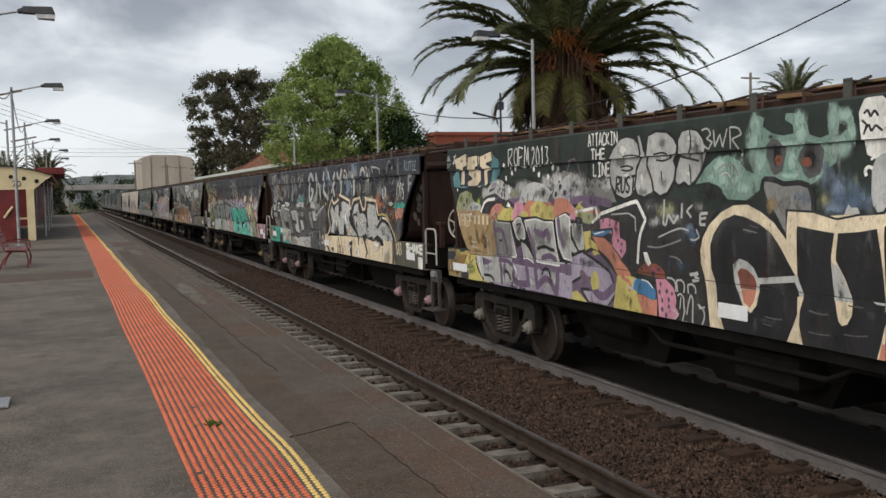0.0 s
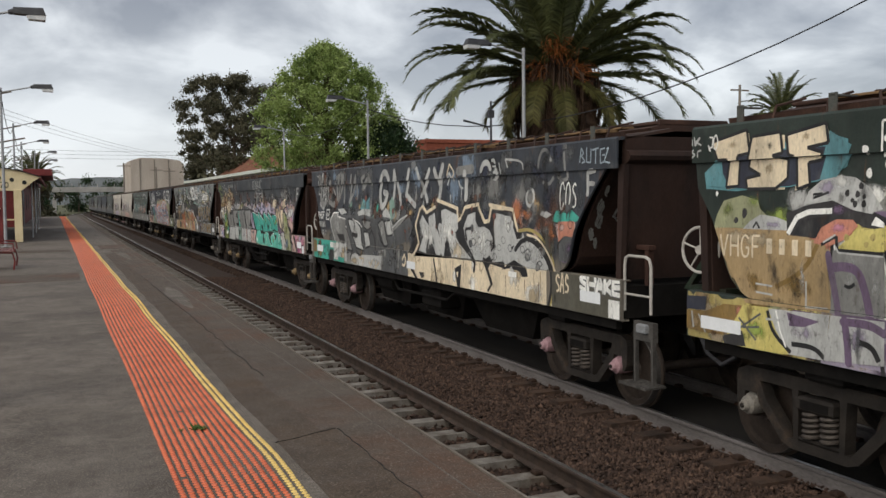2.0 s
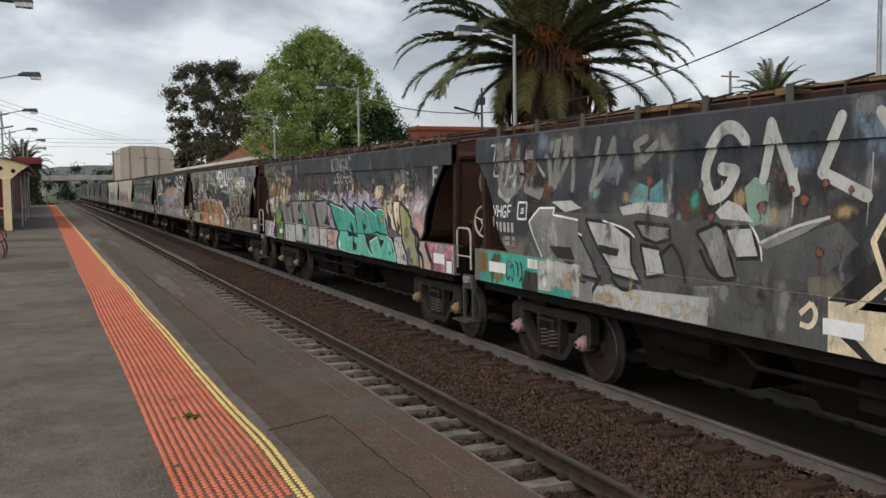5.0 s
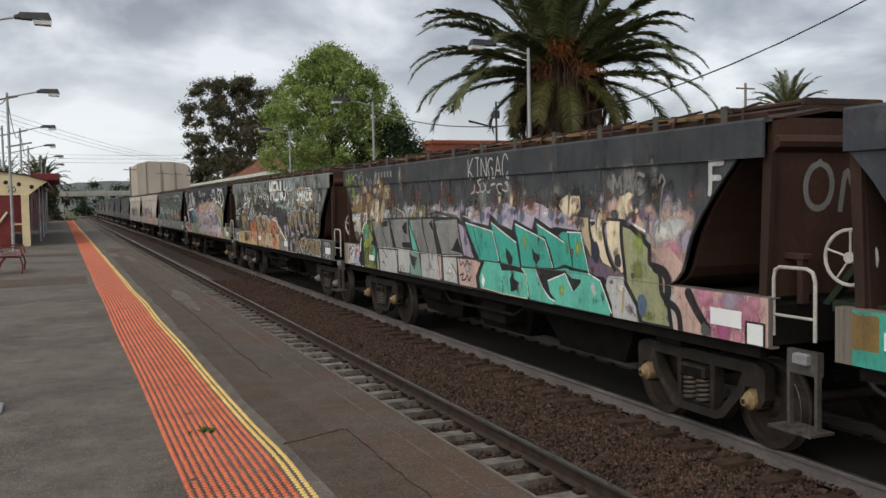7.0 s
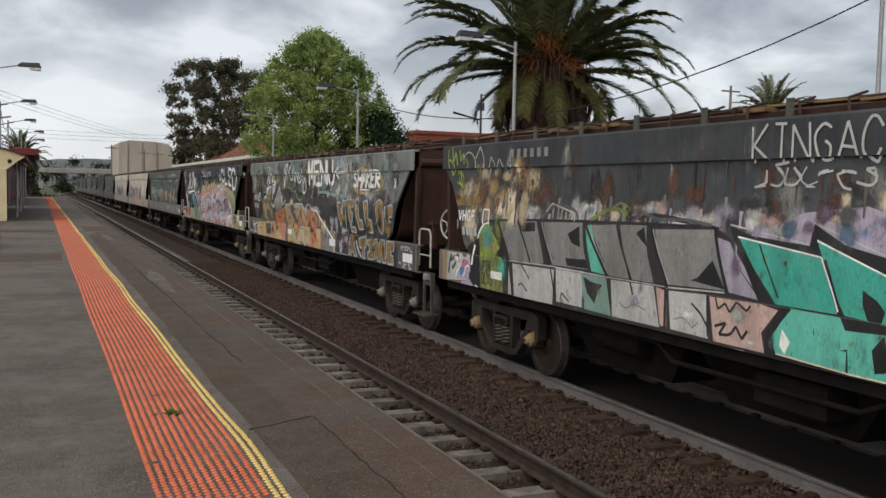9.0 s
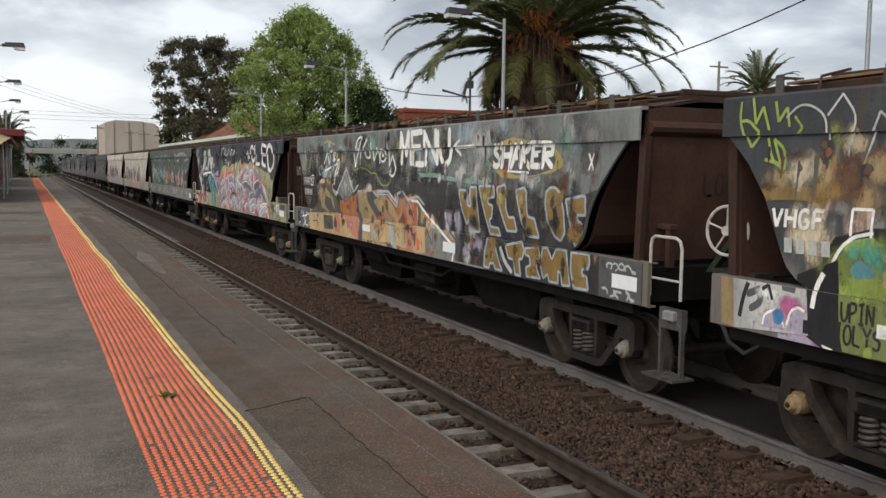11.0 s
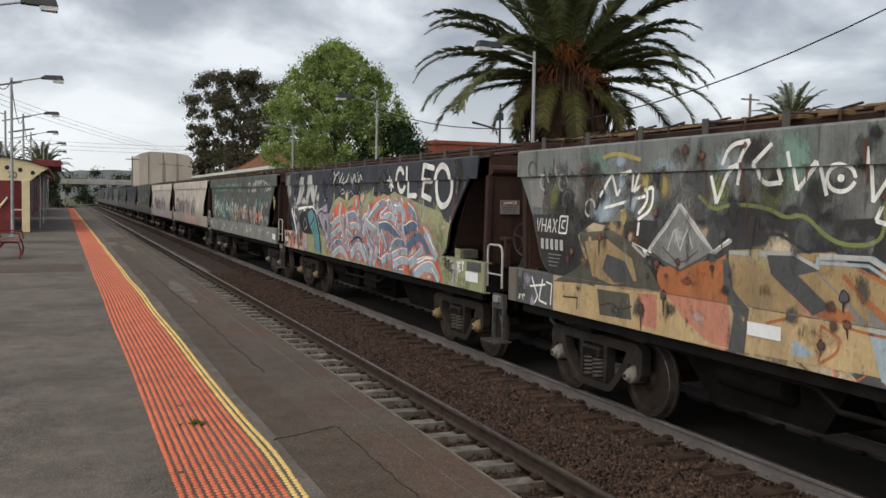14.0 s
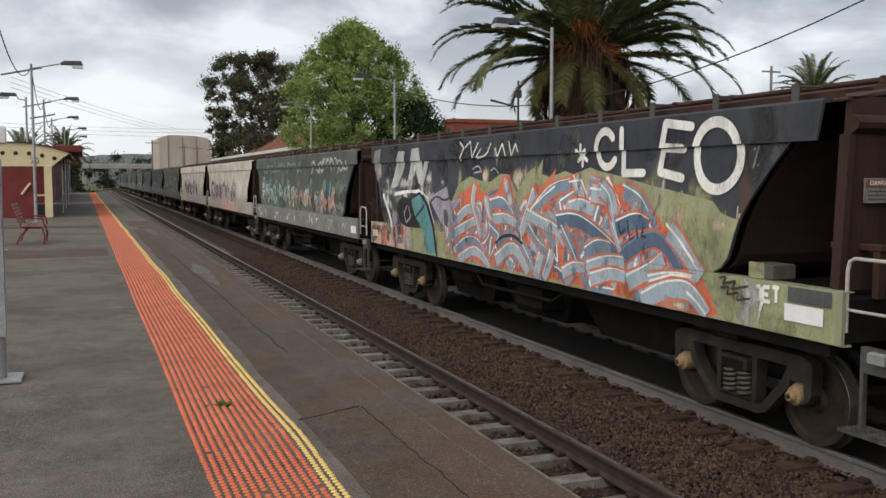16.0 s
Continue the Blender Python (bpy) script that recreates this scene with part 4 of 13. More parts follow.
def hopper_wagon(i):
    kind = KINDS[i]
    w = thing("hopper_wagon", LABELS[kind], "train wagon", pose(TRACKS[1], FIRST + PITCH * i + NUDGE.get(i, 0), RAIL_Z), "wagons of the train")
    side = SIDE[kind]
    near = i < 8
    for tag in ("near", "far"):
        cut = SIDES[END_IN.get(i, USUAL_IN)]
        painted("side_sheet", cut["side_" + tag], w, side)
        painted("header", cut["header_" + tag], w, side)
        painted("sill", cut["sill_" + tag], w, side, Matrix.Translation((0, -0.15, 0)) @ Matrix.Diagonal((1, 1 + 0.30 / L, 1, 1)) if i == 3 else None)
    part("roof", ME["roof"], None, w)
    flip = Matrix.Translation((0, L, 0)) @ Matrix.Rotation(math.pi, 4, "Z")
    for m in (Matrix(), flip):
        painted("hopper_end", ME["end"], w, END_BROWN if i in (2, 3) else END_RUST, at=m)
        part("end_frame", ME["end_frame"], None, w, at=m)
        painted("slope_sheet", SIDES[END_IN.get(i, USUAL_IN)]["slope_front" if m is not flip else "slope_rear"], w, END_BROWN if i in (2, 3) else END_RUST, at=m)
        for x in (-1.31, 1.31):
            part("corner_post", ME["corner_post"], None, w, at=m @ pose(x, 0, 0))
        part("coupler", ME["coupler"], None, w, at=m)
        if near:
            part("brake_hose", ME["hose"], None, w, at=m)
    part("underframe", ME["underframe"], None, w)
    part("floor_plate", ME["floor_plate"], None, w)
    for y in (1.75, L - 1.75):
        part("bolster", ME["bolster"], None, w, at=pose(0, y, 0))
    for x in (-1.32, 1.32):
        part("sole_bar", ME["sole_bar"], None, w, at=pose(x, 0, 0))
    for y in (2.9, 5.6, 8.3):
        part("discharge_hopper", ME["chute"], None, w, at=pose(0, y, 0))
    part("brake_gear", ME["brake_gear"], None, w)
    r = random.Random(50 + i)
    for k in range(12):
        part("roof_bracket", ME["bracket"], None, w, at=pose(-1.36, 0.72 + 1.16 * k, 3.36))
        if near:
            part("hatch_cover", ME["hatch"], None, w, at=pose(0, 0.5 + 1.1 * k, 3.52))
            if r.random() < 0.85 and i != 4:
                part("walkway_board", ME["board"], None, w, at=pose(-1.0 + r.uniform(-0.03, 0.03), 0.5 + 1.1 * k, 3.455 + r.uniform(-0.01, 0.01), r.uniform(-1, 1), r.uniform(-3, 3)))
    if i < 6 and i != 4:
        for k in range(22):
            part("roof_strut", ME["strut"], None, w, at=pose(-1.34, 0.45 + 0.6 * k + r.uniform(-0.05, 0.05), 3.33, 0, 0, r.uniform(-14, 14)))
        for k in range(9):
            part("wood_block", ME["chock"], None, w, at=pose(-1.16, r.uniform(0.6, L - 0.6), 3.405, 0, 0, r.uniform(-20, 20)))
    part("handrail", ME["handrail"], None, w, at=pose(-1.36, -0.62 if i == 3 else -0.50, 0))
    st = new("step")
    st.parent, st.matrix_basis = w, pose(-1.33, -0.67 if i == 3 else -0.55, 0)
    for y in (0.06, 0.40):
        part("step_hanger", ME["step_hanger"], None, st, at=pose(0, y, 0))
    part("step_bar", ME["step_bar"], None, st)
    part("tread", ME["tread"], None, st, "open steel grating")
    part("junction_box", ME["junction_box"], None, st, "small pale grey box")
    if near:
        part("valve_bracket", ME["valve_box"], None, w, at=pose(-1.05, 0.2, 0))
        st = part("brake_stand", ME["brake_stand"], None, w, at=pose(-1.10, L - 0.06, 0), label="dark green hand brake stand")
        painted("brake_wheel", ME["brake_wheel"], st, HANDRAIL if i < 3 else BOGIE, at=pose(-0.16, 0.06, 2.05, 0, 0, 12))
    if i == 4:
        bx = part("equipment_box", Shape().box(-1.385, -1.12, 0.92, 1.26, 1.642, 1.79, bevel=0.012), BRACKET, w)
        part("end_plate", Shape().box(-1.395, -1.386, 1.04, 1.26, 1.645, 1.80), OLIVE_PLATE, bx, "pale olive plate")
    cap = AXLE_CAPS[("grey", "pink", "tan", "grey", "tan", "grey")[i % 6]]
    for y in (BOGIE_AT.get(i, 1.75), L - (1.52 if i == 0 else 1.75)):
        b = new("bogie")
        b.parent, b.matrix_basis = w, pose(0, y, 0)
        for sx in (-1, 1):
            turn = pose(sx * 1.06, 0, 0.05, 0, 0, 0 if sx < 0 else 180)
            part("side_frame", ME["side_frame"], None, b, at=turn)
            part("bolster_end", ME["bolster_end"], None, b, at=turn)
            if sx < 0 or near:
                for dy in (-0.11, 0.11):
                    part("spring", ME["spring"], None, b, at=turn @ pose(-0.02, dy, 0))
            for dy in (-0.9, 0.9):
                painted("axle_box", ME["axle_box"], b, cap, at=turn @ pose(0, dy, 0.47))
                if near and sx < 0:
                    part("axle_cap", ME["axle_cap"], None, b, at=turn @ pose(0, dy, 0.47))
        for dy in (-0.9, 0.9):
            ws = part("wheelset", ME["wheelset"], None, b, at=pose(0, dy, 0.46))
            WHEELSETS.append((ws, dy))
    return w


for i in range(WAGON_N):
    WAGONS.append(hopper_wagon(i))


# ---- graffiti on the wagon sides ----
from mathutils.geometry import tessellate_polygon

PAINT_SHIFT = {1: -0.17, 3: -0.08, 4: 0.05}

def spray(name, col, dirt=0.5):
    d = tuple(c * 0.35 + 0.01 for c in col)
    m = mixed("spray_" + name, col, tuple(min(0.9, c * 1.18 + 0.012) for c in col), 2.5, 0.6, bump=0.08, bump_scale=40,
              c=tuple(c * 0.45 + 0.022 for c in col), c_scale=2.1, c_at=(0.50, 0.78), fine=0.07, stretch=(1, 1, 0.45))
    n, l = m.node_tree.nodes, m.node_tree.links
    bsdf = n["Principled BSDF"]
    tc = n.new("ShaderNodeTexCoord")
    # the same dirt, fading and rust lie over all colours alike
    for tint, scale, stretch, lo, hi, most in (((0.03, 0.027, 0.025), 1.6, (1, 1, 0.4), 0.50, 0.85, 0.6), ((0.24, 0.23, 0.21), 3.1, (1, 1, 0.5), 0.56, 0.85, 0.45),
                                               ((0.06, 0.03, 0.02), 5.5, (1, 1, 0.35), 0.62, 0.72, 0.75), ((0.035, 0.03, 0.03), 22, (1, 1, 0.6), 0.58, 0.70, 0.65),
                                               ((0.05, 0.043, 0.038), 24, (1, 1, 0.09), 0.56, 0.80, 0.22), ((0.30, 0.28, 0.25), 40, (1, 1, 0.5), 0.66, 0.74, 0.35)):
        old = bsdf.inputs["Base Color"].links[0].from_socket
        mp = n.new("ShaderNodeMapping")
        mp.inputs["Scale"].default_value = stretch
        l.new(tc.outputs["Object"], mp.inputs[0])
        t = n.new("ShaderNodeTexNoise")
        t.inputs["Scale"].default_value, t.inputs["Detail"].default_value, t.inputs["Roughness"].default_value = scale, 8, 0.65
        l.new(mp.outputs[0], t.inputs["Vector"])
        r = n.new("ShaderNodeMapRange")
        r.inputs["From Min"].default_value, r.inputs["From Max"].default_value, r.inputs["To Max"].default_value = lo, hi, most
        l.new(t.outputs["Fac"], r.inputs["Value"])
        x = n.new("ShaderNodeMix")
        x.data_type = "RGBA"
        l.new(r.outputs[0], x.inputs[0])
        l.new(old, x.inputs[6])
        x.inputs[7].default_value = (*tint, 1)
        l.new(x.outputs[2], bsdf.inputs["Base Color"])
    return m


SPRAY = {n: spray(n, c) for n, c in dict(
    white=(0.74, 0.74, 0.70), silver=(0.42, 0.425, 0.41), grey=(0.20, 0.20, 0.19), smoke=(0.075, 0.078, 0.08), black=(0.012, 0.012, 0.013), soot=(0.026, 0.025, 0.025),
    cream=(0.66, 0.56, 0.40), sand=(0.46, 0.335, 0.175), beige=(0.42, 0.34, 0.22), tan=(0.34, 0.24, 0.12), gold=(0.215, 0.135, 0.04), mustard=(0.36, 0.29, 0.10), yellow=(0.50, 0.43, 0.135), lime=(0.28, 0.36, 0.075),
    olive=(0.28, 0.29, 0.165), moss=(0.17, 0.20, 0.06), teal=(0.045, 0.33, 0.26), mint=(0.10, 0.42, 0.33), aqua=(0.10, 0.25, 0.28), seafoam=(0.17, 0.27, 0.225), foam=(0.33, 0.47, 0.41), sky=(0.18, 0.26, 0.34), slateblue=(0.17, 0.225, 0.295), steelblue=(0.32, 0.39, 0.44),
    navy=(0.028, 0.032, 0.05), violet=(0.135, 0.092, 0.15), lilac=(0.33, 0.29, 0.37), pink=(0.52, 0.23, 0.31), magenta=(0.42, 0.10, 0.25), blush=(0.48, 0.33, 0.29), salmon=(0.46, 0.19, 0.125),
    red=(0.40, 0.075, 0.05), orange=(0.36, 0.13, 0.05), brick=(0.20, 0.065, 0.04), rust=(0.10, 0.045, 0.026), blue=(0.05, 0.17, 0.34), vermilion=(0.56, 0.14, 0.07), denim=(0.085, 0.13, 0.20), drab=(0.085, 0.08, 0.06), plate=(0.72, 0.73, 0.72)).items()}


SPRAY["plate"] = mixed("spray_plate", (0.70, 0.72, 0.73), (0.78, 0.80, 0.81), 6, 0.5, fine=0.03)


def soft(m):
    """The same paint as thin overspray: ragged and fading out from a spot's middle."""
    m = m.copy()
    m.name = m.name + "_mist"
    n, l = m.node_tree.nodes, m.node_tree.links
    at = n.new("ShaderNodeAttribute")
    at.attribute_name = "cover"
    tc, mp, t = n.new("ShaderNodeTexCoord"), n.new("ShaderNodeMapping"), n.new("ShaderNodeTexNoise")
    mp.inputs["Scale"].default_value = (1, 1, 0.45)
    t.inputs["Scale"].default_value, t.inputs["Detail"].default_value, t.inputs["Roughness"].default_value = 5.5, 9, 0.72
    l.new(tc.outputs["Object"], mp.inputs[0])
    l.new(mp.outputs[0], t.inputs["Vector"])
    add = n.new("ShaderNodeMath")
    add.operation = "MULTIPLY_ADD"
    add.inputs[1].default_value = 2.2
    l.new(t.outputs["Fac"], add.inputs[0])
    l.new(at.outputs["Fac"], add.inputs[2])
    r = n.new("ShaderNodeMapRange")
    r.interpolation_type = "SMOOTHSTEP"
    r.inputs["From Min"].default_value, r.inputs["From Max"].default_value, r.inputs["To Max"].default_value = 1.28, 1.95, 0.88
    l.new(add.outputs[0], r.inputs["Value"])
    rim = n.new("ShaderNodeMath")
    rim.operation, rim.use_clamp = "MULTIPLY", True
    rim.inputs[1].default_value = 4.0
    l.new(at.outputs["Fac"], rim.inputs[0])
    both = n.new("ShaderNodeMath")
    both.operation = "MULTIPLY"
    l.new(r.outputs[0], both.inputs[0])
    l.new(rim.outputs[0], both.inputs[1])
    l.new(both.outputs[0], n["Principled BSDF"].inputs["Alpha"])
    return m


NAMES = list(SPRAY) + [k + "_mist" for k in SPRAY]
SPRAY.update({k + "_mist": soft(p) for k, p in list(SPRAY.items())})
GLYPHS = {
    "A": [[(0, 0), (.45, 1), (.55, 1), (1, 0)], [(.2, .38), (.8, .38)]], "B": [[(0, 0), (0, 1), (.75, .95), (.8, .62), (.1, .52)], [(.1, .52), (.95, .42), (.95, .08), (0, 0)]],
    "C": [[(.95, .8), (.7, 1), (.3, 1), (0, .7), (0, .3), (.3, 0), (.7, 0), (.95, .2)]], "D": [[(0, 0), (0, 1), (.6, 1), (1, .7), (1, .3), (.6, 0), (0, 0)]],
    "E": [[(.95, 1), (0, 1), (0, 0), (.95, 0)], [(0, .52), (.8, .52)]], "F": [[(.95, 1), (0, 1), (0, 0)], [(0, .52), (.75, .52)]],
    "G": [[(.95, .85), (.6, 1), (.2, .95), (0, .6), (.05, .2), (.4, 0), (.9, .1), (.95, .45), (.55, .45)]], "H": [[(0, 0), (0, 1)], [(1, 0), (1, 1)], [(0, .5), (1, .5)]],
    "I": [[(.5, 0), (.5, 1)], [(.1, 1), (.9, 1)], [(.1, 0), (.9, 0)]], "J": [[(.2, 1), (.9, 1)], [(.7, 1), (.7, .2), (.4, 0), (.05, .2)]], "K": [[(0, 0), (0, 1)], [(.9, 1), (.05, .45), (.95, 0)]],
    "L": [[(0, 1), (0, 0), (.9, 0)]], "M": [[(0, 0), (.12, 1), (.5, .3), (.88, 1), (1, 0)]], "N": [[(0, 0), (0, 1), (1, 0), (1, 1)]],
    "O": [[(.5, 1), (.15, .88), (0, .5), (.15, .12), (.5, 0), (.85, .12), (1, .5), (.85, .88), (.5, 1)]], "P": [[(0, 0), (0, 1), (.9, .95), (.9, .55), (0, .45)]],
    "R": [[(0, 0), (0, 1), (.9, .95), (.9, .6), (.05, .48), (.95, 0)]], "S": [[(.95, .85), (.6, 1), (.1, .85), (.15, .6), (.85, .42), (.9, .15), (.5, 0), (.05, .12)]],
    "T": [[(0, 1), (1, 1)], [(.5, 1), (.5, 0)]], "U": [[(0, 1), (0, .25), (.3, 0), (.7, 0), (1, .25), (1, 1)]], "V": [[(0, 1), (.5, 0), (1, 1)]], "W": [[(0, 1), (.25, 0), (.5, .7), (.75, 0), (1, 1)]],
    "X": [[(0, 0), (1, 1)], [(0, 1), (1, 0)]], "Y": [[(0, 1), (.5, .5), (1, 1)], [(.5, .5), (.5, 0)]], "Z": [[(0, 1), (1, 1), (0, 0), (1, 0)]],
    "0": [[(.5, 1), (.05, .75), (.05, .25), (.5, 0), (.95, .25), (.95, .75), (.5, 1)]], "1": [[(.3, .8), (.55, 1), (.55, 0)]], "2": [[(.05, .8), (.5, 1), (.95, .75), (0, 0), (1, 0)]],
    "3": [[(.05, .95), (.9, .95), (.4, .55), (.95, .3), (.5, 0), (.05, .1)]], "5": [[(.9, 1), (.1, 1), (.1, .55), (.7, .6), (.95, .3), (.6, 0), (.05, .1)]], "6": [[(.8, 1), (.2, .6), (.05, .25), (.5, 0), (.95, .25), (.6, .5), (.1, .35)]],
    "*": [[(.5, 0), (.5, 1)], [(0, .75), (1, .25)], [(0, .25), (1, .75)]], "%": [[(.1, 0), (.9, 1)], [(.1, .8), (.3, .9)], [(.7, .1), (.9, .2)]], ".": [[(.4, 0), (.5, .08)]], "<": [[(1, 1), (0, .5), (1, 0)], [(0, .5), (3.2, .62)]],
}
SILL_OUT, HEAD_OUT = HALF + 0.03, HALF + 0.035
_cuts = [1.637, 1.70, 1.80, 1.92, 2.05, 2.20, 2.40, 2.70, 2.953]
BANDS = [(1.162, 1.631, "sill")] + [(a, b, "main") for a, b in zip(_cuts, _cuts[1:])] + [(2.958, 3.298, "head")]


def clip(poly, a, b, c):
    """The part of a convex polygon where a*u + b*z + c >= 0."""
    out = []
    for p, q in zip(poly, poly[1:] + poly[:1]):
        dp, dq = a * p[0] + b * p[1] + c, a * q[0] + b * q[1] + c
        if dp >= 0:
            out.append(p)
        if (dp >= 0) != (dq >= 0):
            t = dp / (dp - dq)
            out.append((p[0] + (q[0] - p[0]) * t, p[1] + (q[1] - p[1]) * t))
    return out


class Mural:
    """Paint on a wagon's side, in u (from the rear end towards the front) and z (up from the rail)."""

    def __init__(self, wagon, seed):
        self.w, self.r, self.layer, self.shape = wagon, random.Random(seed), 0, Shape()
        self.cover, self.boards = [], []
        self.shift = PAINT_SHIFT.get(WAGONS.index(wagon), 0.0)
        self.rear, self.front = END_IN.get(WAGONS.index(wagon), USUAL_IN)

    def poly(self, pts, col, lift=0.0, cover=None):
        slot = NAMES.index(col)
        pts = [(u - self.shift, z) for u, z in pts]
        d = 0.001 + 0.000012 * self.layer + lift
        zl, zh = min(p[1] for p in pts), max(p[1] for p in pts)
        for z0, z1, where in BANDS:
            if zh <= z0 or zl >= z1:
                continue
            q = clip(clip(list(pts), 0, 1, -z0), 0, -1, z1)
            if where == "main":
                e0, e1 = curve_in(z0, self.rear) + 0.015, curve_in(z1, self.rear) + 0.015
                k = (e1 - e0) / (z1 - z0)
                if q:
                    q = clip(q, 1, -k, -(e0 - k * z0))
                e0, e1 = curve_in(z0, self.front) + 0.015, curve_in(z1, self.front) + 0.015
                k = (e1 - e0) / (z1 - z0)
                if q:
                    q = clip(q, -1, -k, L - e0 + k * z0)
            elif q:
                e = (-0.13 if self.w is WAGONS[3] else 0.01) if where == "sill" else 0.09
                q = clip(q, 1, 0, -e)
                q = clip(q, -1, 0, L - (0.37 if where == "head" and self.front > 0.4 else e)) if q else q
            if q and len(q) > 2:
                k = len(self.shape.v)
                for u, z in q:
                    x = {"sill": SILL_OUT, "head": HEAD_OUT, "main": tuck(z)}[where]
                    self.shape.v.append((-(x + d), L - u, z))
                    self.cover.append(cover(u + self.shift, z) if cover else 1.0)
                self.shape.f.append(tuple(range(k, k + len(q))))
                self.shape.m.append(slot)

    def fill(self, pts, col):
        """An area with any outline."""
        self.layer += 1
        for tri in tessellate_polygon([[Vector((p, q, 0)) for p, q in pts]]):
            self.poly([pts[k] for k in tri], col)
        return self

    def zig(self, pts, w, col):
        """A line with sharp corners."""
        for p, q in zip(pts, pts[1:]):
            self.stroke([p, q], w, col)
        return self

    def edged(self, pts, col, k=0.9, edge="black"):
        """An area with a dark outline."""
        c = (sum(p[0] for p in pts) / len(pts), sum(p[1] for p in pts) / len(pts))
        self.fill(pts, edge)
        return self.fill([(c[0] + (p[0] - c[0]) * (k * 0.5 + 0.5), c[1] + (p[1] - c[1]) * k) for p in pts], col)

    def letter(self, pts, col, edge, w):
        """An area with a drawn outline of even width."""
        self.fill(pts, col)
        return self.zig(list(pts) + [pts[0]], w, edge)

    def ribbon(self, pts, w, col, light, edge="vermilion"):
        """A tapering stroke of colour in a bright outline, with a thin highlight along it."""
        w *= 1.15
        self.stroke(pts, w + 0.06, self.r.choice((edge, edge, "salmon")), 0.3, False).stroke(pts, w, "steelblue" if self.r.random() < 0.4 else col, 0.35, False)
        (u0, z0), (u1, z1) = pts[0], pts[-1]
        self.mist((u0 + u1) / 2, (z0 + z1) / 2, w * 1.1, w * 0.9, self.r.choice(("steelblue", "slateblue", "silver")), 0.6)
        d = Vector((u1 - u0, z1 - z0)).normalized() * w * 0.36
        self.stroke([(u - abs(d.y), z + abs(d.x)) for u, z in pts], w * 0.13, light, 0.8, False)
        return self

    def area(self, u0, z0, u1, z1, col, rag=0.06, n=10):
        """A rough-edged rectangle."""
        r = self.r
        j = lambda: r.uniform(-rag, rag)
        top = [(u0 + (u1 - u0) * k / n, z1 + j()) for k in range(n + 1)]
        bot = [(u0 + (u1 - u0) * k / n, z0 + j() * 0.3) for k in range(n + 1)]
        self.layer += 1
        for k in range(n):
            self.poly([bot[k], bot[k + 1], top[k + 1], top[k]], col)
        return self

    def blob(self, u, z, ru, rz, col, rough=0.25, n=18):
        r, ph = self.r, self.r.uniform(0, 6.28)
        pts = []
        for k in range(n):
            a = 2 * math.pi * k / n
            q = 1 + rough * (0.6 * math.sin(3 * a + ph) + 0.4 * math.sin(5 * a + 2 * ph)) + r.uniform(-rough, rough) * 0.4
            pts.append((u + ru * q * math.cos(a), z + rz * q * math.sin(a)))
        return self.fill(pts, col)

    def mist(self, u, z, ru, rz, col, most=1.0):
        """A soft spot of overspray."""
        self.layer += 0.5
        n = 12
        ring = [(u + ru * math.cos(2 * math.pi * k / n), z + rz * math.sin(2 * math.pi * k / n)) for k in range(n)]
        fade = lambda p, q: most * max(0.0, 1 - math.hypot((p - u) / ru, (q - z) / rz))
        for k in range(n):
            self.poly([(u, z), ring[k], ring[(k + 1) % n]], col + "_mist", cover=fade)
        return self

    def haze(self, u0, u1, z0, z1, cols, n, size=0.3):
        """Overspray, smears and faded remains."""
        r = self.r
        for _ in range(int(n * 0.8) + 1):
            s = size * r.uniform(0.6, 1.5)
            self.mist(r.uniform(u0, u1), r.uniform(z0, z1), s * r.uniform(0.5, 1.3), s * r.uniform(0.5, 1.2), r.choice(cols))
        return self

    def weather(self, u0, u1, n, z0=1.7):
        """Soot, rust and washed-out runs over everything."""
        r = self.r
        for _ in range(n):
            self.mist(r.uniform(u0, u1), r.uniform(z0, 3.1), r.uniform(0.05, 0.22), r.uniform(0.25, 0.6), r.choice(("soot", "soot", "rust", "smoke", "silver")), r.uniform(0.25, 0.55))
        for _ in range(n // 2):
            self.mist(r.uniform(u0, u1), r.uniform(1.2, 1.6), r.uniform(0.04, 0.14), r.uniform(0.1, 0.3), r.choice(("rust", "soot", "tan", "smoke")), r.uniform(0.3, 0.6))
        return self

    def stroke(self, pts, w, col, taper=0.0, caps=True):
        self.layer += 1
        n = len(pts)
        if n < 2:
            return self
        # a sharp turn ends one stroke and begins the next
        for i in range(1, n - 1):
            d1, d2 = Vector(pts[i]) - Vector(pts[i - 1]), Vector(pts[i + 1]) - Vector(pts[i])
            if d1.length and d2.length and d1.angle(d2) > 1.25:
                self.stroke(pts[:i + 1], w, col, 0, caps)
                return self.stroke(pts[i:], w, col, taper, caps)
        if n > 2:
            # round the gentle turns
            for _ in range(2):
                cut = [pts[0]]
                for p, q in zip(pts, pts[1:]):
                    cut += [(p[0] * 0.75 + q[0] * 0.25, p[1] * 0.75 + q[1] * 0.25), (p[0] * 0.25 + q[0] * 0.75, p[1] * 0.25 + q[1] * 0.75)]
                pts = cut + [pts[-1]]
            n = len(pts)
        left, right = [], []
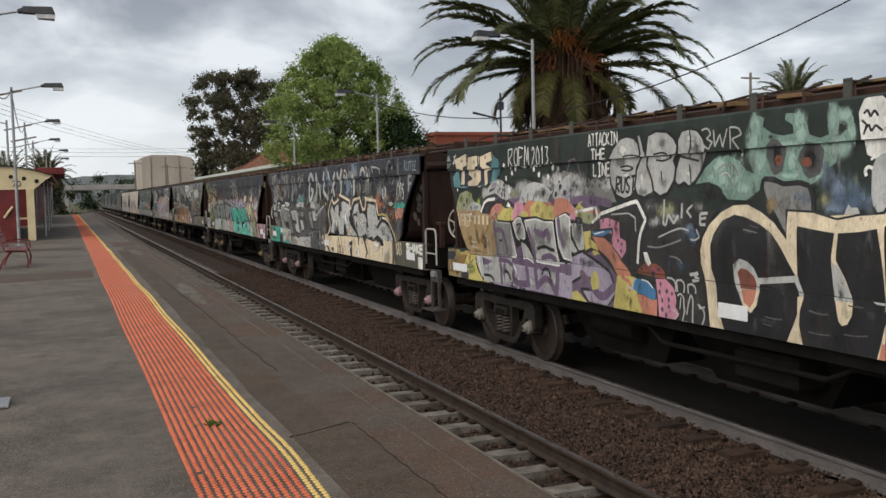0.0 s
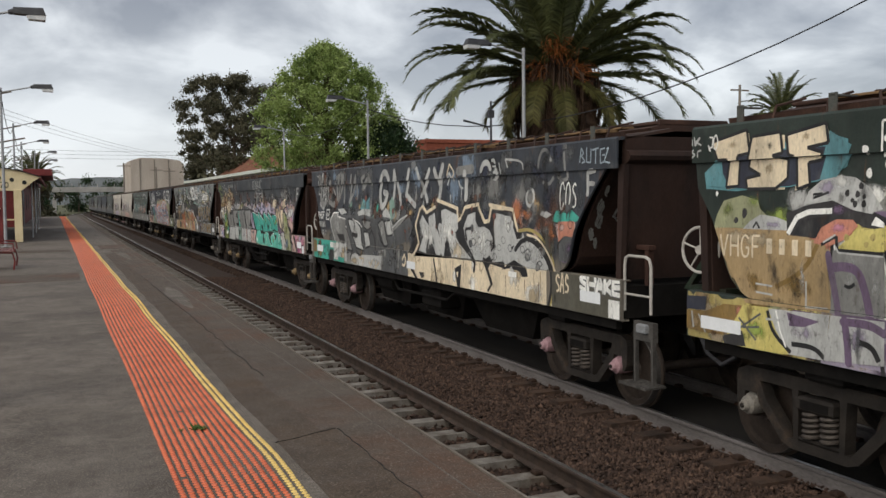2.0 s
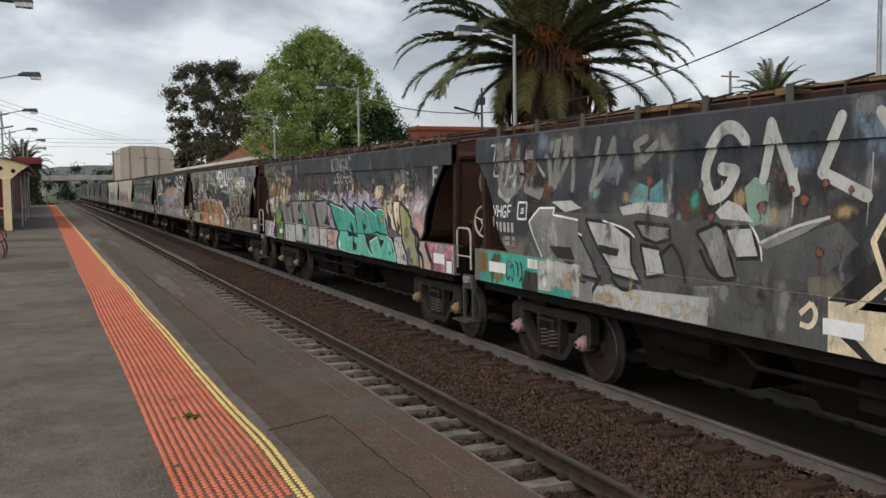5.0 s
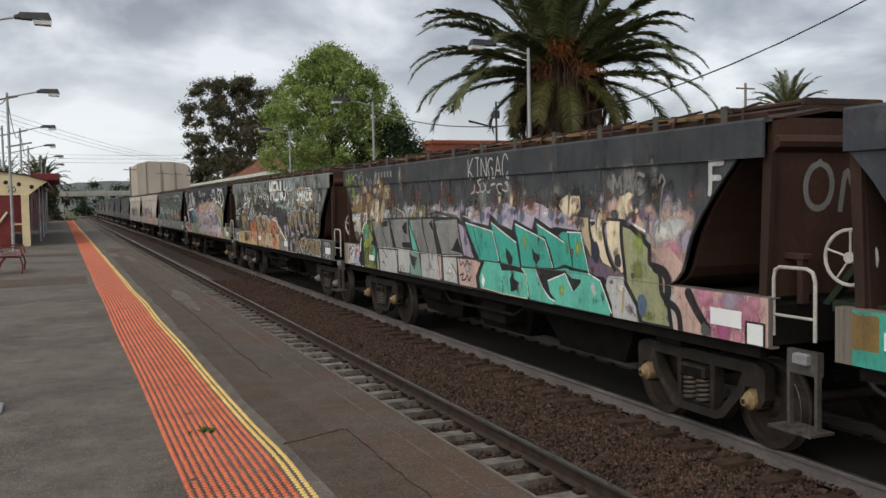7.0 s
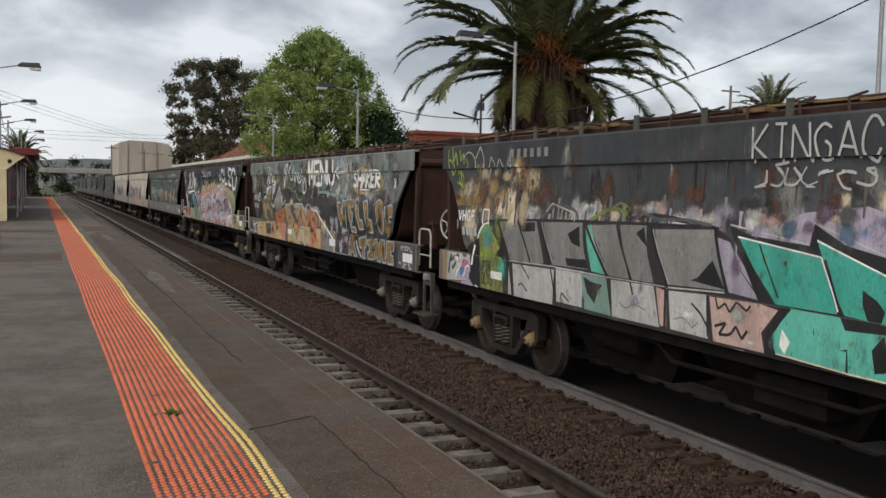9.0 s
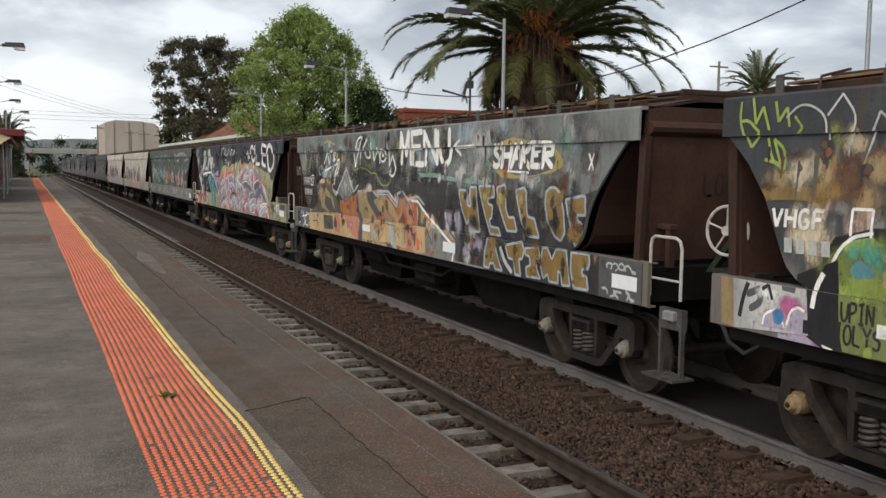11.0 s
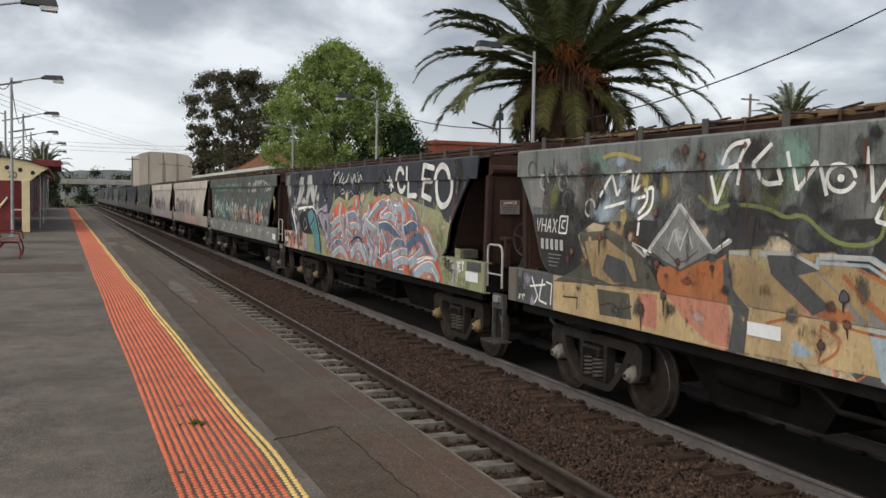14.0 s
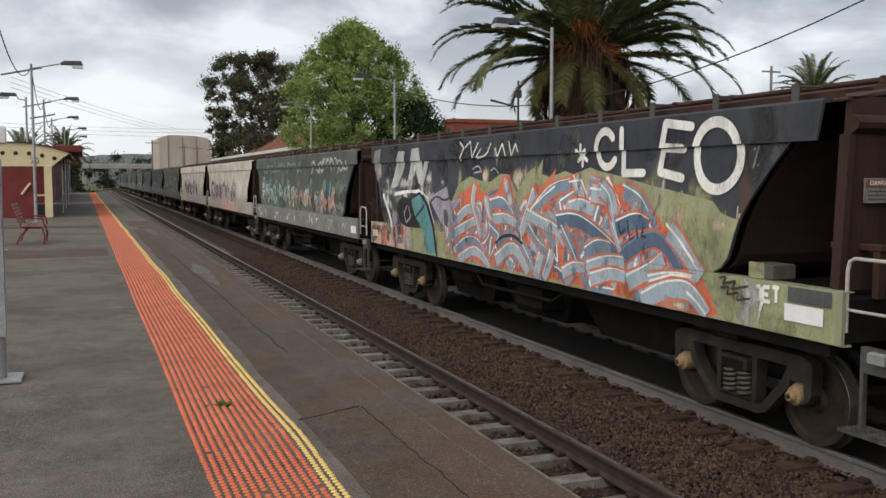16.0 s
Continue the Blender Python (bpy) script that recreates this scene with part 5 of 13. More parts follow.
        for i, p in enumerate(pts):
            a, b = pts[max(0, i - 1)], pts[min(n - 1, i + 1)]
            if 0 < i < n - 1:
                d1, d2 = Vector((p[0] - a[0], p[1] - a[1])), Vector((b[0] - p[0], b[1] - p[1]))
                d1 = d1.normalized() if d1.length else d2.normalized()
                d2 = d2.normalized() if d2.length else d1
                t = d1 + d2
                t = t.normalized() if t.length > 0.2 else d1
                k = min(1.5, 1 / max(0.5, t.dot(d1)))
            else:
                t, k = Vector((b[0] - a[0], b[1] - a[1])), 1
                if t.length == 0:
                    return self
                t.normalize()
            f = w / 2 * k * (1 - taper * i / (n - 1))
            left.append((p[0] - t.y * f, p[1] + t.x * f))
            right.append((p[0] + t.y * f, p[1] - t.x * f))
        for i in range(n - 1):
            self.poly([left[i], right[i], right[i + 1]], col)
            self.poly([left[i], right[i + 1], left[i + 1]], col)
        if caps and w > 0.05:
            for p in (pts[:1] if math.dist(pts[0], pts[-1]) < 0.02 else (pts[0], pts[-1])):
                self.poly([(p[0] + w * 0.48 * math.cos(k * 0.785), p[1] + w * 0.48 * math.sin(k * 0.785)) for k in range(8)], col, 0.000003)
        return self

    def glyph(self, ch, u0, z0, u1, z1, w, col, skew=0.0, jit=0.0, smooth=2):
        r = self.r
        for line in GLYPHS.get(ch, []):
            pts = [(u0 + (u1 - u0) * (x + r.uniform(-jit, jit)) + skew * y * (z1 - z0), z0 + (z1 - z0) * (y + r.uniform(-jit, jit))) for x, y in line]
            self.stroke(pts, w, col)
        return self

    def word(self, text, u0, z0, u1, z1, w, col, outline=None, o=0.05, skew=0.0, jit=0.04, gap=0.22, wave=0.0, inner=None):
        """Letters one by one: a line alone, or fat letters with an outline."""
        n = len(text)
        cell = (u1 - u0) / n
        for i, ch in enumerate(text):
            a, b = u0 + cell * (i + gap / 2), u0 + cell * (i + 1 - gap / 2)
            dz = wave * math.sin(i * 1.9)
            state = self.r.getstate()
            if outline:
                self.glyph(ch, a, z0 + dz, b, z1 + dz, w + 2 * o, outline, skew, jit)
                self.r.setstate(state)
            self.glyph(ch, a, z0 + dz, b, z1 + dz, w, col, skew, jit)
            if inner:
                self.r.setstate(state)
                self.glyph(ch, a, z0 + dz, b, z1 + dz, w * 0.3, inner, skew, jit)
        return self

    def scribble(self, u0, z0, u1, z1, w, col, n=7):
        """A hand tag that cannot be read."""
        r = self.r
        for k in range(n):
            u = u0 + (u1 - u0) * (k + 0.5) / n
            h = (z1 - z0)
            pts, a = [], r.uniform(0, 6.28)
            for q in range(6):
                a += r.uniform(0.8, 1.7) * r.choice((1, 1, -1))
                pts.append((u + (u1 - u0) / n * 0.55 * math.cos(a), z0 + h * (0.5 + 0.48 * math.sin(a) * r.uniform(0.5, 1))))
            self.stroke(pts, w * r.uniform(0.7, 1.2), col)
        return self

    def wild(self, u0, z0, u1, z1, n, w, outline, fills, lights, top=None, edge=0.05):
        """Interlocked angular strokes with outlines and highlights; top(u) is the upper edge."""
        r = self.r
        for k in range(n):
            u = u0 + (u1 - u0) * ((k * 0.618) % 1.0)
            zt = top(u) if top else z1
            h = zt - z0
            a = (u + r.uniform(-0.3, 0.3), z0 + h * r.uniform(0.02, 0.55))
            pts = [a]
            ang = radians(r.choice((62, 75, 100, 118, 25, 150)) + r.uniform(-10, 10))
            for q in range(r.choice((2, 2, 3))):
                ln = h * r.uniform(0.28, 0.6)
                nz_ = pts[-1][1] + ln * math.sin(ang)
                if nz_ > zt or nz_ < z0:
                    ang = -ang
                    nz_ = min(max(pts[-1][1] + ln * math.sin(ang), z0), zt)
                pts.append((pts[-1][0] + ln * math.cos(ang) * 0.9, nz_))
                ang += radians(r.choice((-105, -70, 70, 105)))
            ww = w * r.uniform(0.7, 1.25)
            self.stroke(pts, ww + 2 * edge, outline, 0.7, False)
            self.stroke(pts, ww, r.choice(fills), 0.8, False)
            if lights:
                off = ww * 0.18
                self.stroke([(p + off, q + off) for p, q in pts], ww * 0.22, r.choice(lights), 0.8, False)
        return self

    def runs(self, u0, u1, z0, z1, n, cols, w=0.02):
        r = self.r
        for _ in range(n):
            u, z = r.uniform(u0, u1), r.uniform(z0, z1)
            self.stroke([(u, z), (u + r.uniform(-0.01, 0.01), z - r.uniform(0.1, 0.45))], w * r.uniform(0.5, 1.6), r.choice(cols), 0.7, False)
        return self

    def blots(self, u0, u1, z0, z1, n, size=0.06):
        """Round rust blots with a dark rim and a run below."""
        r = self.r
        for _ in range(n):
            u, z, s = r.uniform(u0, u1), r.uniform(z0, z1), size * r.uniform(0.5, 1.3)
            self.stroke([(u, z), (u + r.uniform(-0.02, 0.02), z - s * r.uniform(1.5, 4))], s * 0.7, r.choice(("rust", "soot")), 0.7)
            self.blob(u, z, s, s, "soot", 0.2, 12)
            self.blob(u, z, s * 0.72, s * 0.72, r.choice(("rust", "brick", "smoke")), 0.25, 11)
        return self

    def board(self, u0, z0, u1, z1, col="plate"):
        self.boards.append(([(u0, z0), (u1, z0), (u1, z1), (u0, z1)], col))
        return self

    def done(self, label):
        for pts, col in self.boards:
            self.layer += 1
            self.poly(pts, col)
        me = bpy.data.meshes.new("graffiti")
        me.from_pydata(self.shape.v, [], self.shape.f)
        used = sorted(set(self.shape.m))
        for k in used:
            me.materials.append(SPRAY[NAMES[k]])
        me.attributes.new("cover", "FLOAT", "POINT").data.foreach_set("value", self.cover)
        back = {k: i for i, k in enumerate(used)}
        me.polygons.foreach_set("material_index", [back[k] for k in self.shape.m])
        bm = bmesh.new()
        bm.from_mesh(me)
        for f in bm.faces:
            if f.normal.x > 0:
                f.normal_flip()
        bm.to_mesh(me)
        bm.free()
        return part("graffiti", me, None, self.w, label)


# leading wagon in view: dark green with many pieces
m = Mural(WAGONS[0], 101)
m.area(0.02, 1.15, 0.9, 1.631, "mustard").area(0.9, 1.15, 2.2, 1.631, "yellow", 0.0).haze(0.3, 1.9, 1.2, 1.6, ["mustard", "tan", "olive", "soot"], 12, 0.22)
m.fill([(0.75, 2.3), (1.3, 2.28), (2.05, 2.2), (2.1, 1.64), (1.2, 1.64), (0.9, 1.9)], "beige").haze(0.7, 2.0, 1.65, 2.25, ["tan", "beige", "mustard"], 16, 0.3).haze(0.6, 1.7, 2.25, 2.6, ["olive", "lime", "silver", "moss"], 10, 0.22)
# grey dotted humps
for pts in ([(1.75, 2.44), (1.82, 2.7), (2.0, 2.78), (2.25, 2.66), (2.36, 2.44)], [(2.3, 2.42), (2.5, 2.62), (2.85, 2.72), (3.3, 2.68), (3.6, 2.44)], [(3.3, 2.44), (3.7, 2.66), (4.05, 2.86), (4.25, 2.8), (4.5, 2.44)], [(4.2, 2.42), (4.5, 2.66), (4.85, 2.74), (5.2, 2.62), (5.35, 2.44)]):
    m.fill(pts, "grey")
    cu, cz = sum(p[0] for p in pts) / 5, sum(p[1] for p in pts) / 5
    for k in range(4):
        m.mist(cu + m.r.uniform(-0.4, 0.4), cz + m.r.uniform(-0.05, 0.12), 0.35, 0.16, "silver" if k < 3 else "white")
for k in range(30):
    m.blob(m.r.choice((2.0, 3.9, 4.1, 4.7, 4.9)) + m.r.uniform(-0.25, 0.25), m.r.uniform(2.48, 2.72), 0.028, 0.026, "smoke", 0.2, 8)
for u, z in ((2.5, 2.86), (2.62, 2.92), (3.35, 2.82), (3.62, 2.78), (3.75, 2.9), (3.9, 2.88), (2.3, 2.98), (3.2, 2.9)):
    m.blob(u, z, 0.035, 0.04, "white", 0.2, 8)
m.stroke([(1.9, 2.42), (2.4, 2.42), (3.2, 2.5), (4.0, 2.4), (4.6, 2.5), (5.2, 2.42)], 0.1, "violet").stroke([(4.1, 2.55), (4.15, 2.95), (4.4, 3.0), (4.5, 2.7)], 0.025, "violet")
for k in range(11):
    m.blob(1.85 + 0.3 * k, 2.28 + 0.03 * math.sin(k * 2.3), 0.17, 0.14, ("salmon", "yellow", "pink", "yellow", "salmon", "mustard")[k % 6], 0.08, 14)
for k in range(16):
    m.blob(m.r.uniform(1.8, 4.9), m.r.uniform(2.2, 2.38), 0.03, 0.03, "smoke", 0.2, 8)
# large grey and lilac letters edged in black and violet
m.area(1.85, 1.15, 5.2, 1.631, "lilac", 0.0).haze(1.9, 5.2, 1.2, 1.6, ["silver", "violet", "yellow", "lilac"], 16, 0.24)
m.fill([(1.97, 2.13), (2.54, 2.13), (2.73, 2.17), (3.17, 2.16), (3.91, 2.24), (4.29, 2.22), (4.66, 2.19), (4.76, 1.96), (4.85, 1.86), (5.1, 1.72), (5.38, 1.54), (5.42, 1.19), (5.06, 1.15), (4.08, 1.15), (2.59, 1.15), (2.23, 1.47)], "violet")
m.letter([(2.09, 2.07), (2.48, 2.09), (2.56, 1.75), (2.98, 1.59), (3.39, 1.53), (3.45, 1.27), (2.78, 1.16), (2.5, 1.56), (2.21, 1.82)], "silver", "black", 0.04)
m.letter([(2.67, 2.1), (2.92, 2.14), (3.06, 1.82), (3.33, 1.79), (3.22, 1.6), (2.87, 1.68), (2.72, 1.92)], "silver", "black", 0.04)
m.letter([(3.17, 2.15), (3.74, 2.14), (3.85, 1.75), (4.13, 1.63), (4.12, 1.42), (3.72, 1.48), (3.46, 1.63), (3.31, 1.86)], "silver", "black", 0.04)
m.letter([(3.86, 2.18), (4.19, 2.24), (4.28, 1.98), (4.51, 1.75), (4.13, 1.78)], "silver", "black", 0.035)
m.letter([(4.29, 2.18), (4.6, 2.18), (4.66, 1.85), (4.48, 1.77), (4.32, 1.98)], "silver", "black", 0.035)
m.letter([(4.12, 1.69), (4.54, 1.81), (4.84, 1.72), (5.2, 1.59), (5.35, 1.35), (5.14, 1.15), (4.69, 1.16), (4.5, 1.32), (4.91, 1.34), (4.89, 1.46), (4.53, 1.48), (4.27, 1.38)], "lilac", "black", 0.04)
m.fill([(2.79, 1.38), (3.39, 1.5), (3.48, 1.22), (2.93, 1.16)], "lilac")
m.fill([(3.55, 1.44), (4.06, 1.43), (4.23, 1.17), (3.71, 1.17)], "lilac")
m.mist(2.4, 1.83, 0.4, 0.3, "grey", 0.8)
m.mist(3.48, 1.87, 0.5, 0.3, "grey", 0.8)
m.mist(4.45, 1.99, 0.3, 0.25, "grey", 0.8)
m.mist(4.67, 1.67, 0.5, 0.12, "smoke", 0.7)
m.stroke([(2.92, 2.04), (2.96, 1.85), (3.19, 1.75)], 0.07, "violet")
m.stroke([(3.44, 2.04), (3.57, 1.8), (3.78, 1.71)], 0.07, "violet")
m.stroke([(2.31, 1.74), (2.68, 1.42), (2.82, 1.18)], 0.08, "violet")
m.stroke([(3.29, 1.51), (3.38, 1.22)], 0.09, "violet")
m.stroke([(3.65, 1.46), (3.81, 1.25), (4.14, 1.19)], 0.10, "violet")
m.stroke([(4.53, 1.52), (4.72, 1.41), (5.01, 1.23), (5.28, 1.41)], 0.11, "violet")
m.stroke([(2.01, 2.1), (2.48, 2.12)], 0.03, "white")
m.stroke([(3.89, 2.22), (4.22, 2.27), (4.29, 2.13)], 0.03, "white")
m.fill([(4.66, 2.14), (4.83, 1.93), (5.01, 1.81), (4.84, 1.77), (4.7, 1.92)], "yellow")
m.fill([(4.08, 1.22), (4.41, 1.29), (4.66, 1.16), (4.17, 1.15)], "yellow")
m.fill([(0.27, 2.69), (0.24, 2.85), (0.46, 2.97), (1.93, 3.16), (2.16, 3.03), (2.08, 2.85), (1.76, 2.73), (0.72, 2.66)], "aqua")
m.fill([(0.44, 3.13), (0.93, 3.21), (0.96, 3.04), (0.82, 3.02), (0.73, 2.69), (0.58, 2.68), (0.65, 3.01), (0.46, 2.99)], "cream")
m.fill([(1, 3.16), (1.4, 3.16), (1.4, 3.04), (1.15, 3.02), (1.39, 2.87), (1.37, 2.67), (0.88, 2.67), (0.9, 2.77), (1.1, 2.81), (0.93, 2.95)], "cream")
m.fill([(1.46, 3.17), (1.9, 3.21), (1.94, 3.07), (1.73, 3.05), (1.67, 2.94), (1.83, 2.95), (1.81, 2.87), (1.66, 2.86), (1.65, 2.68), (1.5, 2.66)], "cream")
m.mist(0.65, 3.08, 0.2, 0.12, "beige", 0.7)
m.mist(1.64, 3.07, 0.2, 0.12, "beige", 0.7)
m.fill([(0.47, 2.29), (0.53, 2.49), (0.73, 2.58), (1.07, 2.49), (1.36, 2.31)], "olive")
m.mist(0.8, 2.47, 0.3, 0.15, "moss", 0.8)
m.fill([(1.2, 2.27), (1.39, 2.37), (1.5, 2.31), (1.47, 2.25)], "silver")
m.fill([(1.54, 2.43), (1.94, 2.56), (2.31, 2.5), (2.71, 2.36), (1.7, 2.27)], "black")
m.fill([(1.61, 2.52), (1.79, 2.65), (1.92, 2.75), (2.12, 2.77), (2.32, 2.68), (2.47, 2.5), (2.27, 2.44), (2.2, 2.53), (1.94, 2.56)], "silver")
m.fill([(2.74, 2.41), (2.84, 2.61), (3.01, 2.69), (3.19, 2.72), (3.52, 2.68), (3.74, 2.56), (3.63, 2.43), (3.21, 2.44)], "silver")
m.fill([(3.69, 2.57), (3.89, 2.67), (4.09, 2.77), (4.22, 2.8), (4.24, 2.44), (3.86, 2.46)], "silver")
m.mist(2.07, 2.59, 0.3, 0.12, "grey", 0.9)
m.mist(3.34, 2.56, 0.4, 0.12, "grey", 0.9)
m.mist(4.08, 2.56, 0.4, 0.2, "lilac", 0.7)
m.mist(2.57, 2.56, 0.2, 0.15, "olive", 0.8)
m.blob(2.12, 2.68, 0.03, 0.04, "soot", 0.12, 14)
m.blob(2.2, 2.59, 0.03, 0.04, "soot", 0.12, 14)
m.blob(2.08, 2.59, 0.03, 0.04, "soot", 0.12, 14)
m.blob(2.22, 2.51, 0.03, 0.04, "soot", 0.12, 14)
m.blob(3.49, 2.56, 0.05, 0.04, "soot", 0.12, 14)
m.blob(3.96, 2.64, 0.04, 0.04, "soot", 0.12, 14)
m.blob(4.09, 2.56, 0.04, 0.04, "soot", 0.12, 14)
m.blob(3.85, 2.54, 0.04, 0.04, "soot", 0.12, 14)
m.stroke([(2.86, 2.51), (2.92, 2.43)], 0.03, "smoke")
m.stroke([(3.03, 2.56), (3.03, 2.45)], 0.03, "smoke")
m.stroke([(3.24, 2.55), (3.19, 2.44)], 0.03, "smoke")
m.stroke([(3.72, 2.56), (3.65, 2.45)], 0.03, "smoke")
m.stroke([(3.79, 2.61), (3.72, 2.49)], 0.03, "smoke")
m.stroke([(1.49, 2.26), (1.56, 2.41), (1.72, 2.49), (1.93, 2.47)], 0.07, "white")
m.blob(2.04, 2.27, 0.19, 0.15, "salmon", 0.12, 14)
m.blob(2.39, 2.24, 0.24, 0.15, "yellow", 0.12, 14)
m.blob(2.77, 2.28, 0.2, 0.16, "pink", 0.12, 14)
m.blob(3.15, 2.3, 0.22, 0.17, "salmon", 0.12, 14)
m.blob(2.94, 2.23, 0.15, 0.08, "yellow", 0.12, 14)
m.blob(3.38, 2.29, 0.25, 0.17, "yellow", 0.12, 14)
m.blob(3.73, 2.27, 0.22, 0.12, "yellow", 0.12, 14)
m.blob(4.04, 2.33, 0.26, 0.17, "salmon", 0.12, 14)
m.blob(3.35, 2.34, 0.08, 0.06, "mustard", 0.12, 14)
m.blob(3.49, 2.25, 0.06, 0.05, "mustard", 0.12, 14)
m.blob(2.32, 2.29, 0.06, 0.05, "mustard", 0.12, 14)
m.blob(2.49, 2.2, 0.05, 0.05, "mustard", 0.12, 14)
m.blob(3.77, 2.26, 0.07, 0.05, "mustard", 0.12, 14)
m.fill([(1.95, 2.21), (2.06, 2.29), (2.18, 2.18), (2.5, 2.18), (2.59, 2.14), (2.74, 2.24), (2.9, 2.22), (3.32, 2.24), (3.58, 2.2), (3.84, 2.2), (3.88, 2.24), (4.14, 2.31), (4.26, 2.28), (4.26, 1.64), (2.64, 1.59), (2.16, 1.6), (1.98, 1.93)], "black")
m.fill([(2, 1.93), (2.13, 2.11), (2.5, 2.07), (2.68, 1.76), (2.84, 1.82), (3.02, 1.78), (3.24, 1.57), (4.27, 1.62), (4.27, 1.48), (2.06, 1.53)], "violet")
m.letter([(2, 2.19), (2.08, 2.26), (2.19, 2.15), (2.5, 2.14), (2.54, 1.96), (2.66, 1.62), (2.22, 1.63), (2.05, 1.92)], "silver", "white", 0.02)
m.letter([(2.59, 2.12), (2.75, 2.21), (2.85, 2.2), (2.96, 2.05), (2.97, 1.92), (2.82, 1.87), (2.7, 1.92)], "silver", "white", 0.02)
m.letter([(2.85, 1.86), (2.99, 1.84), (3.24, 1.56), (3.02, 1.63), (2.89, 1.62)], "silver", "white", 0.02)
m.letter([(2.97, 2.17), (3.32, 2.2), (3.58, 2.16), (3.81, 2.17), (3.88, 1.76), (3.95, 1.58), (3.45, 1.59), (3.25, 1.6), (3.11, 1.89)], "silver", "white", 0.02)
m.letter([(3.89, 2.22), (4.14, 2.28), (4.27, 2.23), (4.26, 1.67), (4.06, 1.69), (3.95, 1.85)], "silver", "white", 0.02)
m.mist(2.28, 1.89, 0.3, 0.3, "grey", 0.9)
m.mist(3.44, 1.92, 0.5, 0.35, "grey", 0.9)
m.mist(2.77, 2.03, 0.2, 0.2, "grey", 0.8)
m.mist(4.12, 1.97, 0.3, 0.3, "grey", 0.8)
m.stroke([(2.05, 1.96), (2.12, 1.68), (2.17, 1.46), (2.2, 1.23)], 0.08, "violet")
m.stroke([(2.31, 1.98), (2.38, 1.79), (2.44, 1.65)], 0.08, "violet")
m.stroke([(3.08, 2.04), (3.17, 1.85), (3.25, 1.6), (3.28, 1.31)], 0.09, "violet")
m.stroke([(3.3, 2.03), (3.51, 1.97), (3.65, 2.04), (3.7, 1.94)], 0.09, "violet")
m.stroke([(3.47, 1.66), (3.68, 1.71), (3.83, 1.66)], 0.08, "violet")
m.stroke([(3.96, 2.21), (4, 2.01), (4.06, 1.87)], 0.08, "violet")
m.stroke([(3.32, 1.78), (3.54, 1.83), (3.69, 1.79), (3.82, 1.78)], 0.05, "black")
m.stroke([(2.79, 1.88), (3, 1.86), (3.2, 1.65)], 0.05, "black")
m.stroke([(2.7, 2.1), (2.85, 2.12), (2.78, 2.03), (2.73, 1.97)], 0.03, "soot")
m.fill([(1.97, 1.53), (2.58, 1.53), (2.72, 1.48), (3.17, 1.49), (3.38, 1.48), (4.27, 1.47), (4.28, 1.17), (3.89, 1.17), (2.73, 1.19), (1.94, 1.2)], "lilac")
m.mist(2.49, 1.35, 0.4, 0.18, "silver", 0.9)
m.mist(3.7, 1.36, 0.5, 0.2, "silver", 0.9)
m.mist(3.17, 1.28, 0.3, 0.15, "silver", 0.9)
m.zig([(2.58, 1.5), (2.73, 1.3), (2.7, 1.16)], 0.025, "white")
m.stroke([(2.2, 1.55), (2.49, 1.41), (2.62, 1.23), (3.04, 1.26), (2.97, 1.54)], 0.1, "violet")
m.stroke([(3.25, 1.5), (3.3, 1.24), (3.51, 1.38), (3.68, 1.37), (3.86, 1.19), (3.9, 1.48)], 0.1, "violet")
m.stroke([(2.34, 1.39), (2.49, 1.3), (2.51, 1.15)], 0.04, "black")
m.stroke([(3.44, 1.42), (3.51, 1.52), (3.64, 1.52), (3.7, 1.41)], 0.04, "black")
m.stroke([(1.19, 1.41), (1.38, 1.15), (1.5, 1.15)], 0.05, "black")
m.stroke([(1.52, 1.54), (1.79, 1.54)], 0.1, "violet")
m.stroke([(1.38, 1.52), (1.42, 1.34), (1.6, 1.21), (1.88, 1.22)], 0.04, "black")
m.fill([(1.46, 1.47), (1.97, 1.53), (1.92, 1.19), (1.64, 1.2)], "silver")
m.stroke([(1.56, 1.48), (1.81, 1.51)], 0.08, "violet")
m.haze(0.2, 1.9, 1.2, 1.6, ["tan", "gold", "violet", "olive", "beige"], 14, 0.24)
m.blob(2.72, 1.42, 0.06, 0.1, "lilac", 0.1).blob(4.85, 1.45, 0.1, 0.12, "yellow", 0.1)
# four balloon letters
m.letter([(5.47, 3.19), (5.32, 3.09), (5.19, 2.95), (5.17, 2.79), (5.21, 2.65), (5.34, 2.52), (5.52, 2.47), (5.65, 2.5), (5.74, 2.59), (5.74, 2.69), (5.76, 2.84), (5.88, 2.96), (5.85, 3.11), (5.75, 3.18), (5.61, 3.21)], "silver", "black", 0.035)
m.letter([(5.81, 3.22), (5.88, 3.21), (5.93, 3.1), (5.96, 3.01), (6.08, 2.96), (5.97, 2.8), (6.08, 2.77), (6.15, 2.68), (6.09, 2.54), (5.92, 2.49), (5.78, 2.52), (5.72, 2.62), (5.75, 2.81), (5.88, 2.99)], "silver", "black", 0.035)
m.letter([(6.03, 3.19), (6.19, 3.23), (6.39, 3.21), (6.51, 3.14), (6.58, 3.05), (6.56, 2.96), (6.46, 2.9), (6.51, 2.81), (6.47, 2.67), (6.37, 2.54), (6.23, 2.5), (6.1, 2.56), (6.06, 2.68), (5.96, 2.86), (6, 3.04)], "silver", "black", 0.035)
